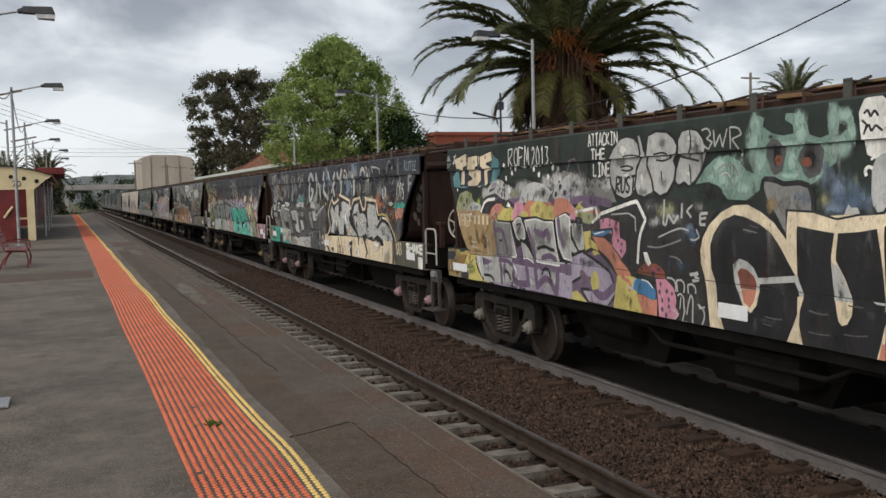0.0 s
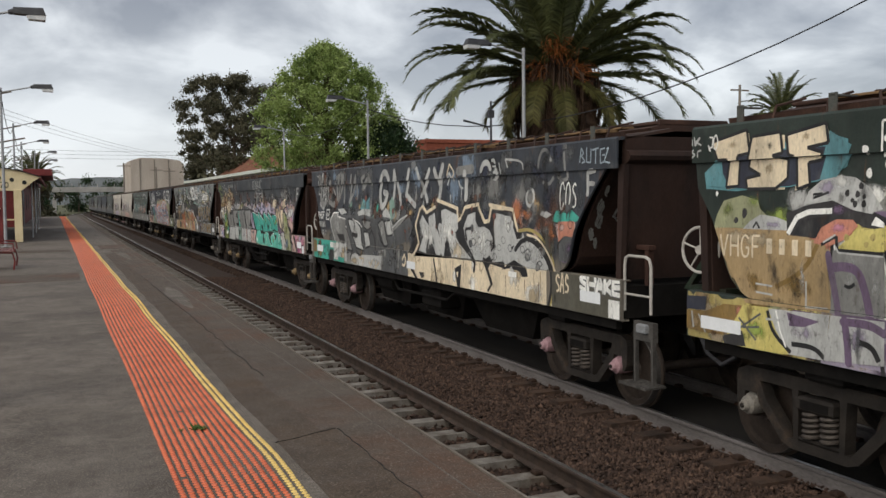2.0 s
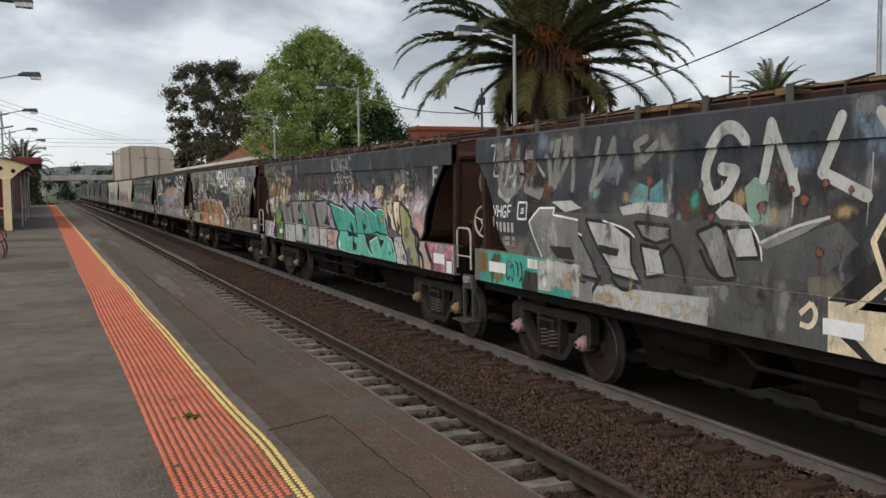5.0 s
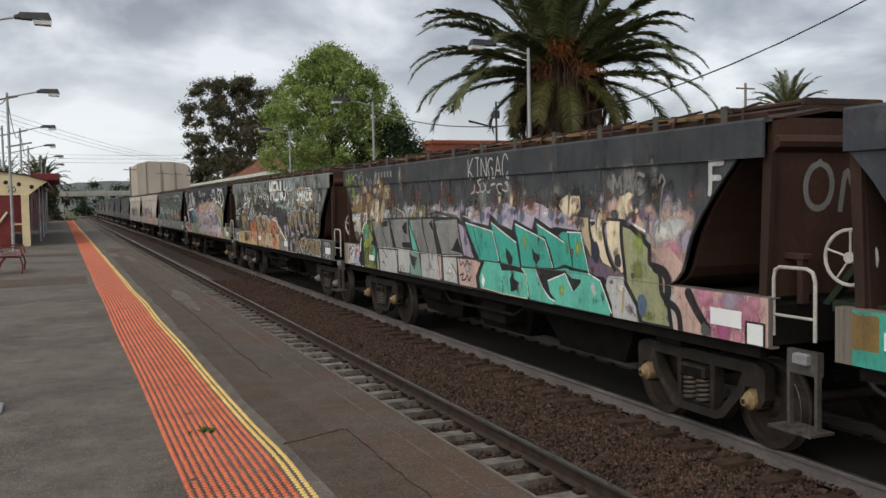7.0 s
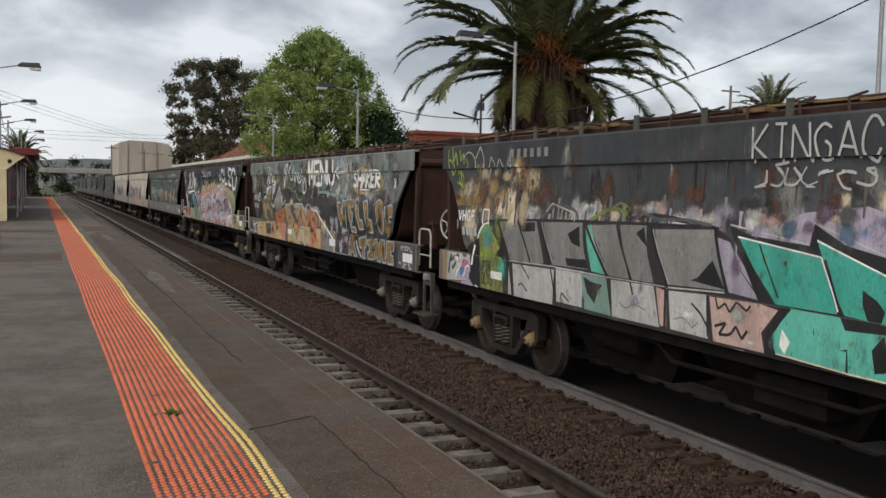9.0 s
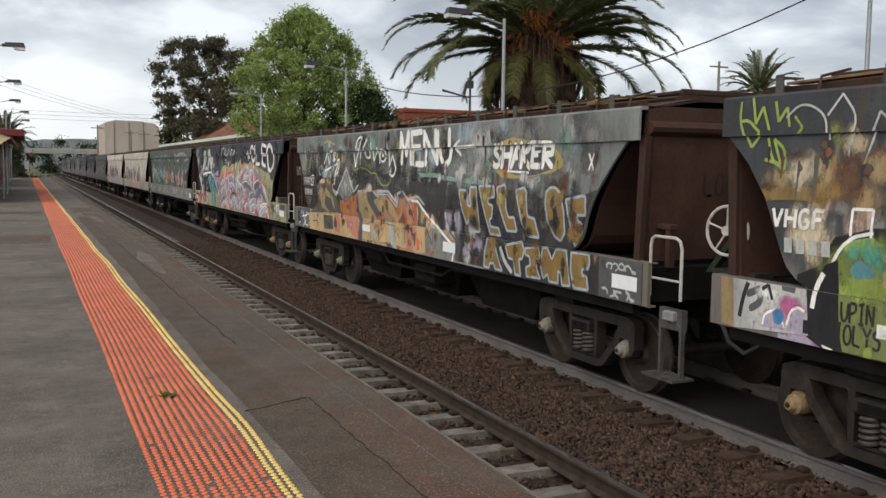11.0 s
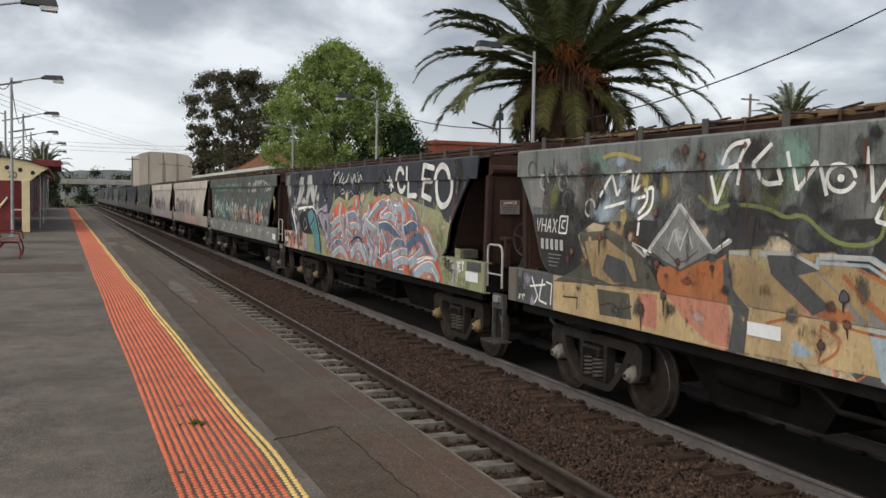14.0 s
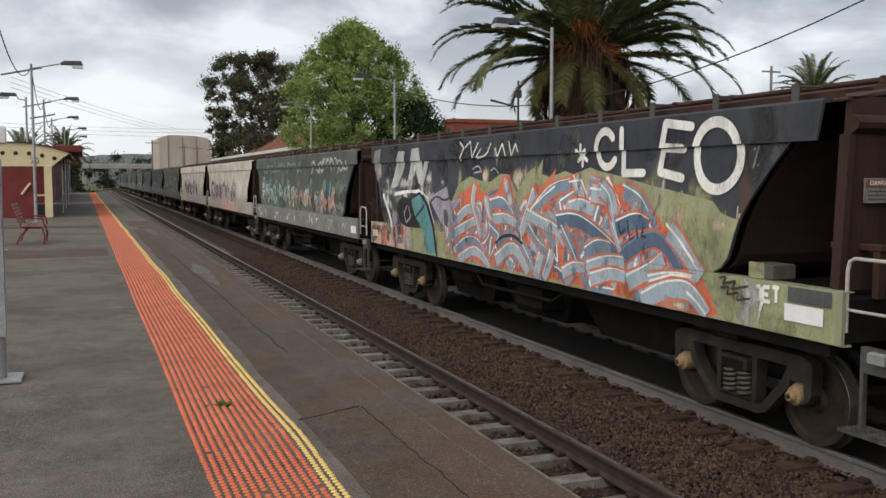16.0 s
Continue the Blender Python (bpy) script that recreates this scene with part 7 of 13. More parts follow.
m.mist(8.58, 1.3, 0.3, 0.08, "smoke", 0.5)
m.mist(9.1, 2.08, 0.2, 0.08, "smoke", 0.4)
m.stroke([(7.63, 2.18), (7.79, 2.16), (7.83, 2.15)], 0.012, "grey")
m.stroke([(7.73, 2.22), (7.85, 2.2)], 0.014, "smoke")
m.stroke([(7.92, 1.36), (8.06, 1.35), (8.15, 1.36)], 0.014, "smoke")
m.stroke([(7.89, 1.29), (8.01, 1.28)], 0.012, "smoke")
m.stroke([(8.48, 1.48), (8.61, 1.46), (8.71, 1.47)], 0.014, "smoke")
m.stroke([(8.48, 1.29), (8.58, 1.28), (8.73, 1.29)], 0.012, "smoke")
m.stroke([(8.88, 1.32), (9.02, 1.32), (9.14, 1.34)], 0.014, "smoke")
m.stroke([(8.93, 1.57), (9.09, 1.57)], 0.012, "smoke")
m.fill([(9.19, 1.63), (9.29, 1.63), (9.31, 1.63), (9.31, 1.61), (9.24, 1.61)], "silver")
m.fill([(9.32, 1.31), (9.28, 1.28), (9.25, 1.15), (9.32, 1.15)], "salmon")
# the rear corner: cream letters on turquoise over a dusty tan panel
m.fill([(0.39, 2.31), (1.55, 2.3), (1.91, 2.18), (1.96, 1.61), (0.9, 1.59), (0.6, 2.02)], "tan")
m.mist(1.05, 2.2, 0.3, 0.1, "beige", 0.9)
m.mist(0.77, 2.22, 0.2, 0.1, "beige", 0.9)
m.mist(1.55, 1.8, 0.25, 0.14, "gold", 0.9)
m.mist(1.04, 1.82, 0.2, 0.14, "gold", 0.8)
m.mist(1.72, 2.08, 0.12, 0.1, "orange", 0.5)
m.stroke([(1.82, 2.19), (1.72, 2.02), (1.56, 1.89), (1.3, 1.78)], 0.045, "gold")
m.mist(1.26, 1.65, 0.25, 0.05, "drab", 0.7)
m.stroke([(1.68, 1.86), (1.67, 1.63), (1.92, 1.64)], 0.018, "silver")
m.stroke([(1.04, 1.79), (1.26, 1.78)], 0.018, "silver")
m.stroke([(1.04, 1.71), (1.26, 1.7)], 0.018, "silver")
m.fill([(0.44, 2.3), (0.47, 2.43), (0.56, 2.57), (0.82, 2.62), (1.04, 2.57), (1.1, 2.45), (1.04, 2.32)], "olive")
m.mist(0.64, 2.48, 0.14, 0.12, "moss", 0.8)
m.mist(0.97, 2.55, 0.12, 0.1, "lime", 0.7)
m.blob(0.87, 2.45, 0.035, 0.05, "soot", 0.12, 14)
m.blob(0.76, 2.38, 0.03, 0.03, "soot", 0.12, 14)
m.fill([(0.86, 2.3), (0.96, 2.38), (1.09, 2.44), (1.29, 2.42), (1.48, 2.37), (1.55, 2.3)], "silver")
m.mist(1.25, 2.35, 0.15, 0.06, "lilac", 0.8)
m.zig([(1, 2.31), (1.04, 2.37), (1.09, 2.31)], 0.02, "black")
m.fill([(1.62, 2.53), (1.67, 2.65), (1.82, 2.75), (2, 2.78), (2.18, 2.76), (2.32, 2.68), (2.4, 2.57), (2.38, 2.46), (2.2, 2.48), (1.95, 2.57)], "silver")
m.mist(1.86, 2.68, 0.16, 0.1, "lilac", 0.9)
m.mist(2.04, 2.73, 0.14, 0.08, "white", 0.8)
m.mist(2.05, 2.59, 0.1, 0.08, "grey", 0.7)
m.blob(2.1, 2.63, 0.025, 0.03, "soot", 0.12, 14)
m.blob(2.21, 2.62, 0.025, 0.03, "soot", 0.12, 14)
m.blob(2.19, 2.54, 0.025, 0.03, "soot", 0.12, 14)
m.blob(2.28, 2.54, 0.025, 0.03, "soot", 0.12, 14)
m.blob(2.24, 2.69, 0.025, 0.03, "soot", 0.12, 14)
m.blob(2.16, 2.57, 0.02, 0.02, "soot", 0.12, 14)
m.blob(2.28, 2.6, 0.02, 0.02, "soot", 0.12, 14)
m.zig([(1.73, 2.59), (1.9, 2.64)], 0.022, "black")
m.zig([(1.72, 2.62), (1.83, 2.63)], 0.022, "black")
m.fill([(1.42, 2.46), (1.68, 2.53), (1.95, 2.57), (2.17, 2.49), (2.36, 2.46), (2.5, 2.39), (2.5, 2.33), (2.29, 2.35), (2.18, 2.41), (2, 2.38), (1.83, 2.24), (1.45, 2.26)], "soot")
m.mist(2.03, 2.49, 0.2, 0.07, "violet", 0.9)
m.fill([(2.37, 2.37), (2.41, 2.44), (2.5, 2.39), (2.5, 2.35)], "white")
m.zig([(1.46, 2.27), (1.55, 2.42), (1.69, 2.47), (1.95, 2.48)], 0.05, "white")
m.fill([(1.53, 2.27), (1.61, 2.4), (1.93, 2.44), (1.91, 2.32), (1.8, 2.24)], "black")
m.fill([(1.77, 2.2), (1.85, 2.34), (2, 2.41), (2.18, 2.41), (2.24, 2.36), (2.11, 2.24), (1.95, 2.18)], "salmon")
m.mist(2.04, 2.34, 0.14, 0.07, "pink", 0.8)
m.fill([(2.04, 2.17), (2.22, 2.32), (2.5, 2.35), (2.52, 2.16), (2.09, 2.14)], "yellow")
m.blob(2.13, 2.26, 0.03, 0.03, "mustard", 0.12, 14)
m.blob(2.4, 2.27, 0.03, 0.03, "mustard", 0.12, 14)
m.blob(2.34, 2.21, 0.025, 0.025, "mustard", 0.12, 14)
m.fill([(1.99, 2.15), (2.52, 2.14), (2.52, 1.62), (1.95, 1.61), (1.97, 1.89)], "grey")
m.mist(2.2, 1.97, 0.15, 0.2, "silver", 0.6)
m.mist(2.43, 1.88, 0.1, 0.2, "silver", 0.5)
m.zig([(1.86, 2.19), (2.02, 2.27), (2.04, 2.15), (2.51, 2.14)], 0.03, "black")
m.zig([(1.88, 2.21), (2.01, 2.28)], 0.016, "silver")
m.zig([(2.02, 2.18), (2.05, 2.13), (2.51, 2.12)], 0.016, "silver")
m.stroke([(1.94, 2.11), (1.98, 1.92), (2.04, 1.61)], 0.07, "violet")
m.stroke([(1.98, 2), (2.1, 2.02), (2.26, 2), (2.33, 1.81), (2.37, 1.62)], 0.08, "violet")
m.stroke([(2.11, 1.86), (2.16, 1.84), (2.22, 1.88)], 0.03, "black")
m.fill([(-0.04, 1.58), (0.33, 1.6), (0.31, 1.46), (-0.04, 1.44)], "navy")
m.fill([(-0.04, 1.43), (0.31, 1.45), (0.59, 1.55), (0.87, 1.56), (0.74, 1.34), (0.59, 1.24), (0.26, 1.23), (-0.04, 1.24)], "gold")
m.mist(0.15, 1.33, 0.14, 0.1, "tan", 0.8)
m.mist(0.47, 1.24, 0.15, 0.06, "rust", 0.7)
m.mist(0.81, 1.51, 0.1, 0.1, "salmon", 0.8)
m.stroke([(0.09, 1.43), (0.12, 1.26)], 0.025, "silver")
m.stroke([(0.2, 1.41), (0.31, 1.23)], 0.018, "silver")
m.fill([(0.87, 1.57), (1.26, 1.58), (1.31, 1.38), (1.56, 1.19), (1.4, 1.17), (0.57, 1.15), (0.69, 1.33)], "yellow")
m.mist(1.04, 1.34, 0.2, 0.12, "lime", 0.9)
m.mist(0.86, 1.26, 0.15, 0.08, "moss", 0.8)
m.zig([(0.74, 1.29), (1.11, 1.51)], 0.022, "smoke")
m.zig([(0.81, 1.44), (1.05, 1.25)], 0.022, "smoke")
m.zig([(0.86, 1.35), (1.09, 1.38)], 0.02, "smoke")
m.fill([(0.57, 1.23), (0.86, 1.32), (0.91, 1.17), (0.6, 1.15)], "soot")
m.fill([(1.21, 1.57), (1.95, 1.59), (1.9, 1.19), (1.48, 1.18), (1.31, 1.38)], "silver")
m.mist(1.64, 1.39, 0.2, 0.1, "lilac", 0.7)
m.fill([(1.45, 1.56), (1.84, 1.52), (1.66, 1.45), (1.48, 1.44)], "violet")
m.stroke([(1.2, 1.55), (1.26, 1.36), (1.5, 1.2)], 0.04, "black")
m.stroke([(1.51, 1.28), (1.78, 1.29), (1.91, 1.2)], 0.045, "black")
m.zig([(1.31, 1.56), (1.36, 1.39), (1.44, 1.24)], 0.02, "white")
m.zig([(1.18, 1.47), (1.48, 1.48)], 0.022, "silver")
m.fill([(1.96, 1.59), (2.52, 1.6), (2.52, 1.24), (1.89, 1.19)], "silver")
m.mist(2.27, 1.42, 0.2, 0.14, "lilac", 0.7)
m.stroke([(2.11, 1.57), (2.15, 1.35), (2.16, 1.21)], 0.075, "violet")
m.stroke([(2.09, 1.55), (2.37, 1.56), (2.52, 1.5)], 0.07, "violet")
m.stroke([(2.27, 1.4), (2.4, 1.38), (2.47, 1.27)], 0.05, "black")
m.fill([(0.25, 2.85), (0.43, 2.96), (0.85, 2.98), (1.46, 2.97), (1.92, 3.14), (2.13, 3.08), (2.14, 2.95), (1.98, 2.77), (1.71, 2.73), (1.43, 2.69), (0.62, 2.69), (0.3, 2.72)], "aqua")
m.fill([(0.51, 2.97), (0.94, 3), (1.44, 3.03), (1.89, 3.03), (1.79, 2.75), (1.43, 2.7), (0.91, 2.68), (0.62, 2.7), (0.53, 2.84)], "navy")
m.letter([(0.4, 3.15), (0.91, 3.24), (0.95, 3.02), (0.78, 3), (0.76, 2.71), (0.58, 2.7), (0.63, 2.97), (0.49, 2.97)], "cream", "black", 0.03)
m.letter([(0.98, 3.17), (1.35, 3.19), (1.38, 3), (1.25, 2.98), (1.42, 2.94), (1.41, 2.77), (1.26, 2.68), (0.88, 2.68), (0.86, 2.78), (1.06, 2.81), (0.9, 2.88)], "cream", "black", 0.03)
m.letter([(1.43, 3.16), (1.89, 3.23), (1.92, 3.06), (1.68, 3.03), (1.86, 2.98), (1.81, 2.92), (1.66, 2.9), (1.68, 2.71), (1.53, 2.67), (1.52, 2.96), (1.45, 2.98)], "cream", "black", 0.03)
m.mist(0.7, 3.11, 0.12, 0.07, "beige", 0.8)
m.mist(1.21, 3.08, 0.08, 0.06, "drab", 0.5)
m.mist(1.17, 2.87, 0.1, 0.08, "beige", 0.7)
m.mist(1.66, 3.13, 0.12, 0.06, "beige", 0.8)
m.blob(0.45, 2.64, 0.02, 0.025, "white", 0.12, 14)
m.blob(2.32, 2.79, 0.03, 0.04, "white", 0.12, 14)
m.stroke([(-0.12, 3.25), (-0.02, 3.22), (-0.12, 3.16), (-0.03, 3.14)], 0.018, "silver")
m.stroke([(0.02, 3.24), (0.02, 3.14), (0.09, 3.2), (0.1, 3.13)], 0.018, "silver")
m.stroke([(0.13, 3.22), (0.14, 3.13), (0.22, 3.21), (0.15, 3.17), (0.24, 3.13)], 0.018, "silver")
m.stroke([(-0.05, 3.1), (0.06, 3.09), (0.01, 3.09), (0.01, 3.01)], 0.018, "silver")
m.stroke([(0.12, 3.09), (0.08, 3.07), (0.14, 3.04), (0.09, 3.01)], 0.018, "silver")
m.stroke([(0.24, 3.08), (0.18, 3.07), (0.18, 3.01)], 0.018, "silver")
m.word("VHGF", 0.53, 2.03, 1.14, 2.24, 0.022, "cream", jit=0.0, gap=0.3)
for k in range(4):
    m.board(1.20 + 0.160 * k, 2.08, 1.27 + 0.160 * k, 2.22, "cream")
m.area(10.8, 1.15, 14.1, 1.6, "soot", 0.0).scribble(0.35, 3.05, 0.5, 3.26, 0.02, "white", 2)
m.board(0.24, 1.27, 0.84, 1.40).board(7.24, 1.28, 7.68, 1.43)
m.weather(0.8, 9.6, 34).done("colourful overlapping graffiti on dark green paint")

# slate wagon: pale letters with a black and cream outline
m = Mural(WAGONS[1], 102)
m.haze(0.8, 13.0, 2.0, 2.6, ["soot", "smoke", "rust", "navy"], 60, 0.4).haze(2.0, 12.5, 1.95, 2.5, ["rust", "grey", "smoke", "tan", "soot"], 40, 0.24)
m.haze(3.0, 6.5, 2.15, 2.6, ["aqua", "seafoam", "teal"], 9, 0.15).haze(1.0, 12, 2.5, 3.2, ["smoke", "slateblue", "grey"], 40, 0.3)
m.haze(11.3, 13.1, 2.1, 2.5, ["salmon", "orange", "blush", "silver", "rust", "soot"], 22, 0.2).fill([(12.4, 2.3), (12.5, 2.44), (12.9, 2.45), (13.15, 2.34), (12.9, 2.28)], "teal").fill([(12.5, 2.26), (13.0, 2.3), (13.1, 2.05), (12.6, 2.05)], "blush").blob(12.82, 1.95, 0.27, 0.17, "soot", 0.05)
m.runs(5, 10, 2.5, 2.9, 16, ["silver", "grey"], 0.025)
m.word("O", 11.6, 2.5, 11.9, 2.75, 0.05, "silver").word("CJ", 12.0, 2.8, 12.9, 3.25, 0.05, "grey", jit=0.08).haze(5.0, 10.0, 2.5, 3.15, ["smoke", "soot", "navy"], 26, 0.16).haze(9.9, 13, 2.75, 3.25, ["smoke", "navy", "soot"], 34, 0.2)
m.area(1.2, 1.15, 6.9, 1.631, "smoke", 0.03).haze(1.4, 6.8, 1.2, 1.7, ["grey", "smoke", "silver"], 24, 0.3)
m.haze(1.4, 6.6, 1.2, 2.2, ["smoke", "soot", "grey"], 26, 0.2)
m.fill([(2.19, 1.35), (5.36, 1.46), (5.33, 1.17), (4.53, 1.17), (2.31, 1.19)], "silver")
m.mist(3.4, 1.25, 0.6, 0.12, "beige", 0.8)
m.mist(2.31, 1.3, 0.4, 0.12, "mint", 0.6)
m.mist(4.88, 1.29, 0.6, 0.14, "silver", 0.9)
m.fill([(1.57, 1.95), (1.87, 2.29), (2.4, 2.26), (3.23, 2.26), (4.2, 2.28), (4.82, 2.24), (5.2, 2.19), (5.45, 2.29), (6.11, 2.27), (6.24, 1.86), (5.87, 1.64), (5.2, 1.56), (3.4, 1.41), (1.96, 1.43)], "smoke")
m.letter([(1.78, 2.04), (2.03, 2.22), (2.36, 2.13), (2.93, 1.97), (3.19, 1.67), (3.36, 1.46), (2.54, 1.49), (2.03, 1.53)], "grey", "black", 0.045)
m.letter([(3.07, 2.18), (3.65, 2.16), (4.02, 2.01), (4.01, 1.72), (4.21, 1.5), (3.64, 1.55), (3.33, 1.84)], "silver", "black", 0.045)
m.letter([(4.1, 2.18), (4.74, 2.16), (4.75, 2.02), (4.49, 1.96), (4.25, 2.01)], "grey", "black", 0.045)
m.letter([(4.2, 1.93), (4.55, 1.91), (4.64, 1.63), (4.29, 1.57)], "silver", "black", 0.045)
m.letter([(5.17, 2.11), (5.48, 2.21), (5.57, 2.17), (5.75, 1.69), (5.5, 1.65), (5.29, 1.99)], "grey", "black", 0.045)
m.letter([(5.6, 2.17), (5.98, 2.2), (6.08, 1.91), (5.76, 1.88)], "silver", "black", 0.04)
m.mist(2.54, 1.73, 0.5, 0.25, "silver", 0.8)
m.mist(3.62, 1.87, 0.4, 0.25, "silver", 0.8)
m.mist(5.46, 1.95, 0.4, 0.25, "silver", 0.7)
m.fill([(2.38, 1.87), (2.69, 1.83), (2.79, 1.6), (2.55, 1.6)], "soot")
m.fill([(3.34, 1.89), (3.78, 1.86), (3.73, 1.77), (3.37, 1.79)], "soot")
m.stroke([(4.54, 1.83), (4.77, 1.97), (4.92, 1.82), (4.98, 1.57)], 0.05, "black")
m.stroke([(5.22, 1.94), (5.36, 1.72), (5.59, 1.65)], 0.05, "black")
m.stroke([(1.84, 2.15), (2.08, 2.24), (2.41, 2.15), (2.98, 1.98)], 0.025, "white")
m.stroke([(3.45, 2.18), (3.95, 2.1), (4.1, 2.01)], 0.025, "white")
m.stroke([(5.98, 2.2), (6.09, 2.05), (6.11, 1.88)], 0.025, "white")
m.fill([(6.06, 2.04), (6.91, 2.31), (6.65, 2.17), (6.17, 1.99)], "grey")
m.stroke([(6.09, 2.05), (6.52, 2.22), (6.91, 2.31)], 0.03, "silver")
m.fill([(6.12, 1.98), (7.01, 2.28), (7.23, 2.1), (6.88, 1.82), (6.09, 1.68)], "smoke")
m.stroke([(3.76, 1.28), (3.91, 1.15), (4.14, 1.33)], 0.03, "silver")
m.stroke([(3.84, 1.34), (4.17, 1.33), (4.02, 1.15)], 0.035, "beige")
m.stroke([(4.53, 1.31), (4.6, 1.19), (4.77, 1.35)], 0.035, "beige")
m.stroke([(4.98, 1.34), (4.94, 1.17), (5.2, 1.32)], 0.035, "beige")
m.stroke([(3.36, 1.49), (3.11, 1.22), (2.93, 1.15)], 0.06, "black")
m.stroke([(3.6, 1.51), (3.84, 1.37), (4.1, 1.46)], 0.05, "black")
m.fill([(3.95, 2.42), (4.14, 2.62), (4.37, 2.56), (4.56, 2.67), (4.61, 2.38), (4.19, 2.34)], "aqua")
m.fill([(3.78, 2.34), (4.18, 2.41), (4.67, 2.4), (4.7, 2.25), (4.2, 2.29), (3.87, 2.25)], "silver")
m.fill([(5.84, 2.56), (5.97, 2.66), (6.11, 2.63), (6.22, 2.26), (5.95, 2.19)], "seafoam")
m.mist(4.16, 2.51, 0.3, 0.2, "seafoam", 0.8)
m.fill([(5.45, 2.32), (5.62, 2.44), (5.81, 2.39), (6, 2.24), (5.53, 2.26)], "silver")
m.fill([(2.21, 2.39), (2.69, 2.41), (2.96, 2.32), (2.58, 2.26)], "silver")
m.stroke([(6.58, 1.45), (6.71, 1.56), (6.78, 1.47), (6.71, 1.34), (6.58, 1.36)], 0.05, "cream")
m.stroke([(1.02, 3.23), (0.74, 2.96), (0.68, 2.5), (0.97, 2.4), (1.14, 2.65), (1.18, 3.05)], 0.10, "silver")
m.stroke([(1.59, 3.13), (1.47, 2.55), (1.89, 2.46)], 0.10, "grey")
m.stroke([(2.36, 3.11), (2.2, 2.55), (2.51, 2.83), (2.73, 3.18), (2.71, 2.55)], 0.09, "grey")
m.stroke([(3.36, 3.14), (3.14, 2.55), (3.48, 2.81), (3.68, 3.13), (3.69, 2.64)], 0.09, "grey")
m.stroke([(4.31, 3.11), (4.1, 3.05), (4.21, 2.87), (4.49, 3.04)], 0.09, "grey")
m.stroke([(5.88, 3), (5.74, 3.14), (5.56, 3.15), (5.38, 2.99), (5.22, 2.69), (5.38, 2.45), (5.58, 2.51), (5.7, 2.72), (5.5, 2.75)], 0.13, "silver")
m.stroke([(6.08, 2.64), (6.21, 3.15), (6.34, 2.85), (6.5, 2.53)], 0.11, "silver")
m.stroke([(7.02, 3.15), (6.78, 2.69), (7.28, 2.49)], 0.11, "silver")
m.stroke([(7.41, 3.16), (7.63, 2.87), (7.87, 2.58)], 0.10, "silver")
m.stroke([(8.04, 3.12), (7.75, 2.8), (7.57, 2.67)], 0.10, "silver")
m.stroke([(8.28, 3.11), (8.46, 2.87), (8.66, 3.17)], 0.12, "silver")
m.stroke([(8.51, 2.89), (8.43, 2.6)], 0.12, "silver")
m.stroke([(8.83, 3), (8.95, 3.19), (9.15, 3.04), (9.03, 2.92)], 0.03, "cream")
m.stroke([(8.79, 2.84), (8.93, 3.05), (9.08, 2.9)], 0.04, "silver")
m.stroke([(9.3, 3.06), (9.87, 3.08)], 0.15, "grey")
m.stroke([(9.57, 3.02), (9.55, 2.62)], 0.13, "silver")
m.stroke([(9.25, 2.92), (9.31, 2.79), (9.44, 2.78)], 0.035, "silver")
m.stroke([(10.19, 3.04), (10.28, 3.15), (10.45, 3.16), (10.53, 3.06)], 0.09, "silver")
m.stroke([(10.63, 2.99), (10.75, 3.05), (10.74, 2.94), (10.62, 2.92)], 0.04, "silver")
m.stroke([(10.57, 3.18), (10.66, 3.19), (10.69, 3.13)], 0.05, "silver")
m.area(6.9, 1.15, 12.25, 1.631, "cream", 0.0).haze(7.2, 12.0, 1.2, 1.6, ["cream", "beige", "white"], 16, 0.3)
OUT = [(6.89, 1.60), (7.37, 1.97), (7.66, 2.40), (8.43, 2.51), (9.17, 2.45), (9.28, 2.26), (9.50, 2.49), (10.02, 2.49), (10.12, 2.25), (10.41, 2.23), (10.45, 2.47), (11.24, 2.40), (11.44, 2.11), (11.83, 2.14), (12.17, 2.02), (12.40, 1.75), (12.42, 1.637)]
m.fill(OUT, "black").zig([(u, z + 0.045) for u, z in OUT[10:13]], 0.055, "cream").stroke([(u + 0.03, z + 0.04) for u, z in OUT[12:]] + [(12.44, 1.4), (12.36, 1.16)], 0.045, "mustard")
for pts in ([(10.50, 2.16), (10.53, 2.38), (11.17, 2.35), (11.29, 2.27), (11.31, 2.10), (11.06, 1.80), (11.03, 1.66), (10.60, 1.66), (10.68, 1.95)],
            [(11.43, 2.03), (11.77, 2.05), (12.05, 1.93), (12.26, 1.75), (12.30, 1.645), (11.15, 1.645), (11.2, 1.82)]):
    m.fill(pts, "silver")
    c = (sum(p[0] for p in pts) / len(pts), sum(p[1] for p in pts) / len(pts))
    m.mist(c[0], c[1] + 0.05, 0.5, 0.35, "white", 0.8).mist(c[0] - 0.1, c[1] + 0.12, 0.35, 0.25, "white", 0.7).mist(c[0], 1.72, 0.4, 0.14, "cream", 0.8)
m.fill([(6.88, 1.37), (7.03, 1.52), (7.19, 1.56), (7.51, 1.79), (7.41, 2.11), (7.62, 2.43), (7.88, 2.36), (8.28, 2.45), (8.35, 2.56), (9.24, 2.42), (9.33, 2.23), (9.47, 2.41), (10.08, 2.48), (10.18, 2.31), (10.38, 2.23), (10.51, 2.26), (10.54, 2.45), (10.96, 2.42), (10.99, 1.57), (10.31, 1.63), (9.25, 1.62), (7.12, 1.63)], "black")
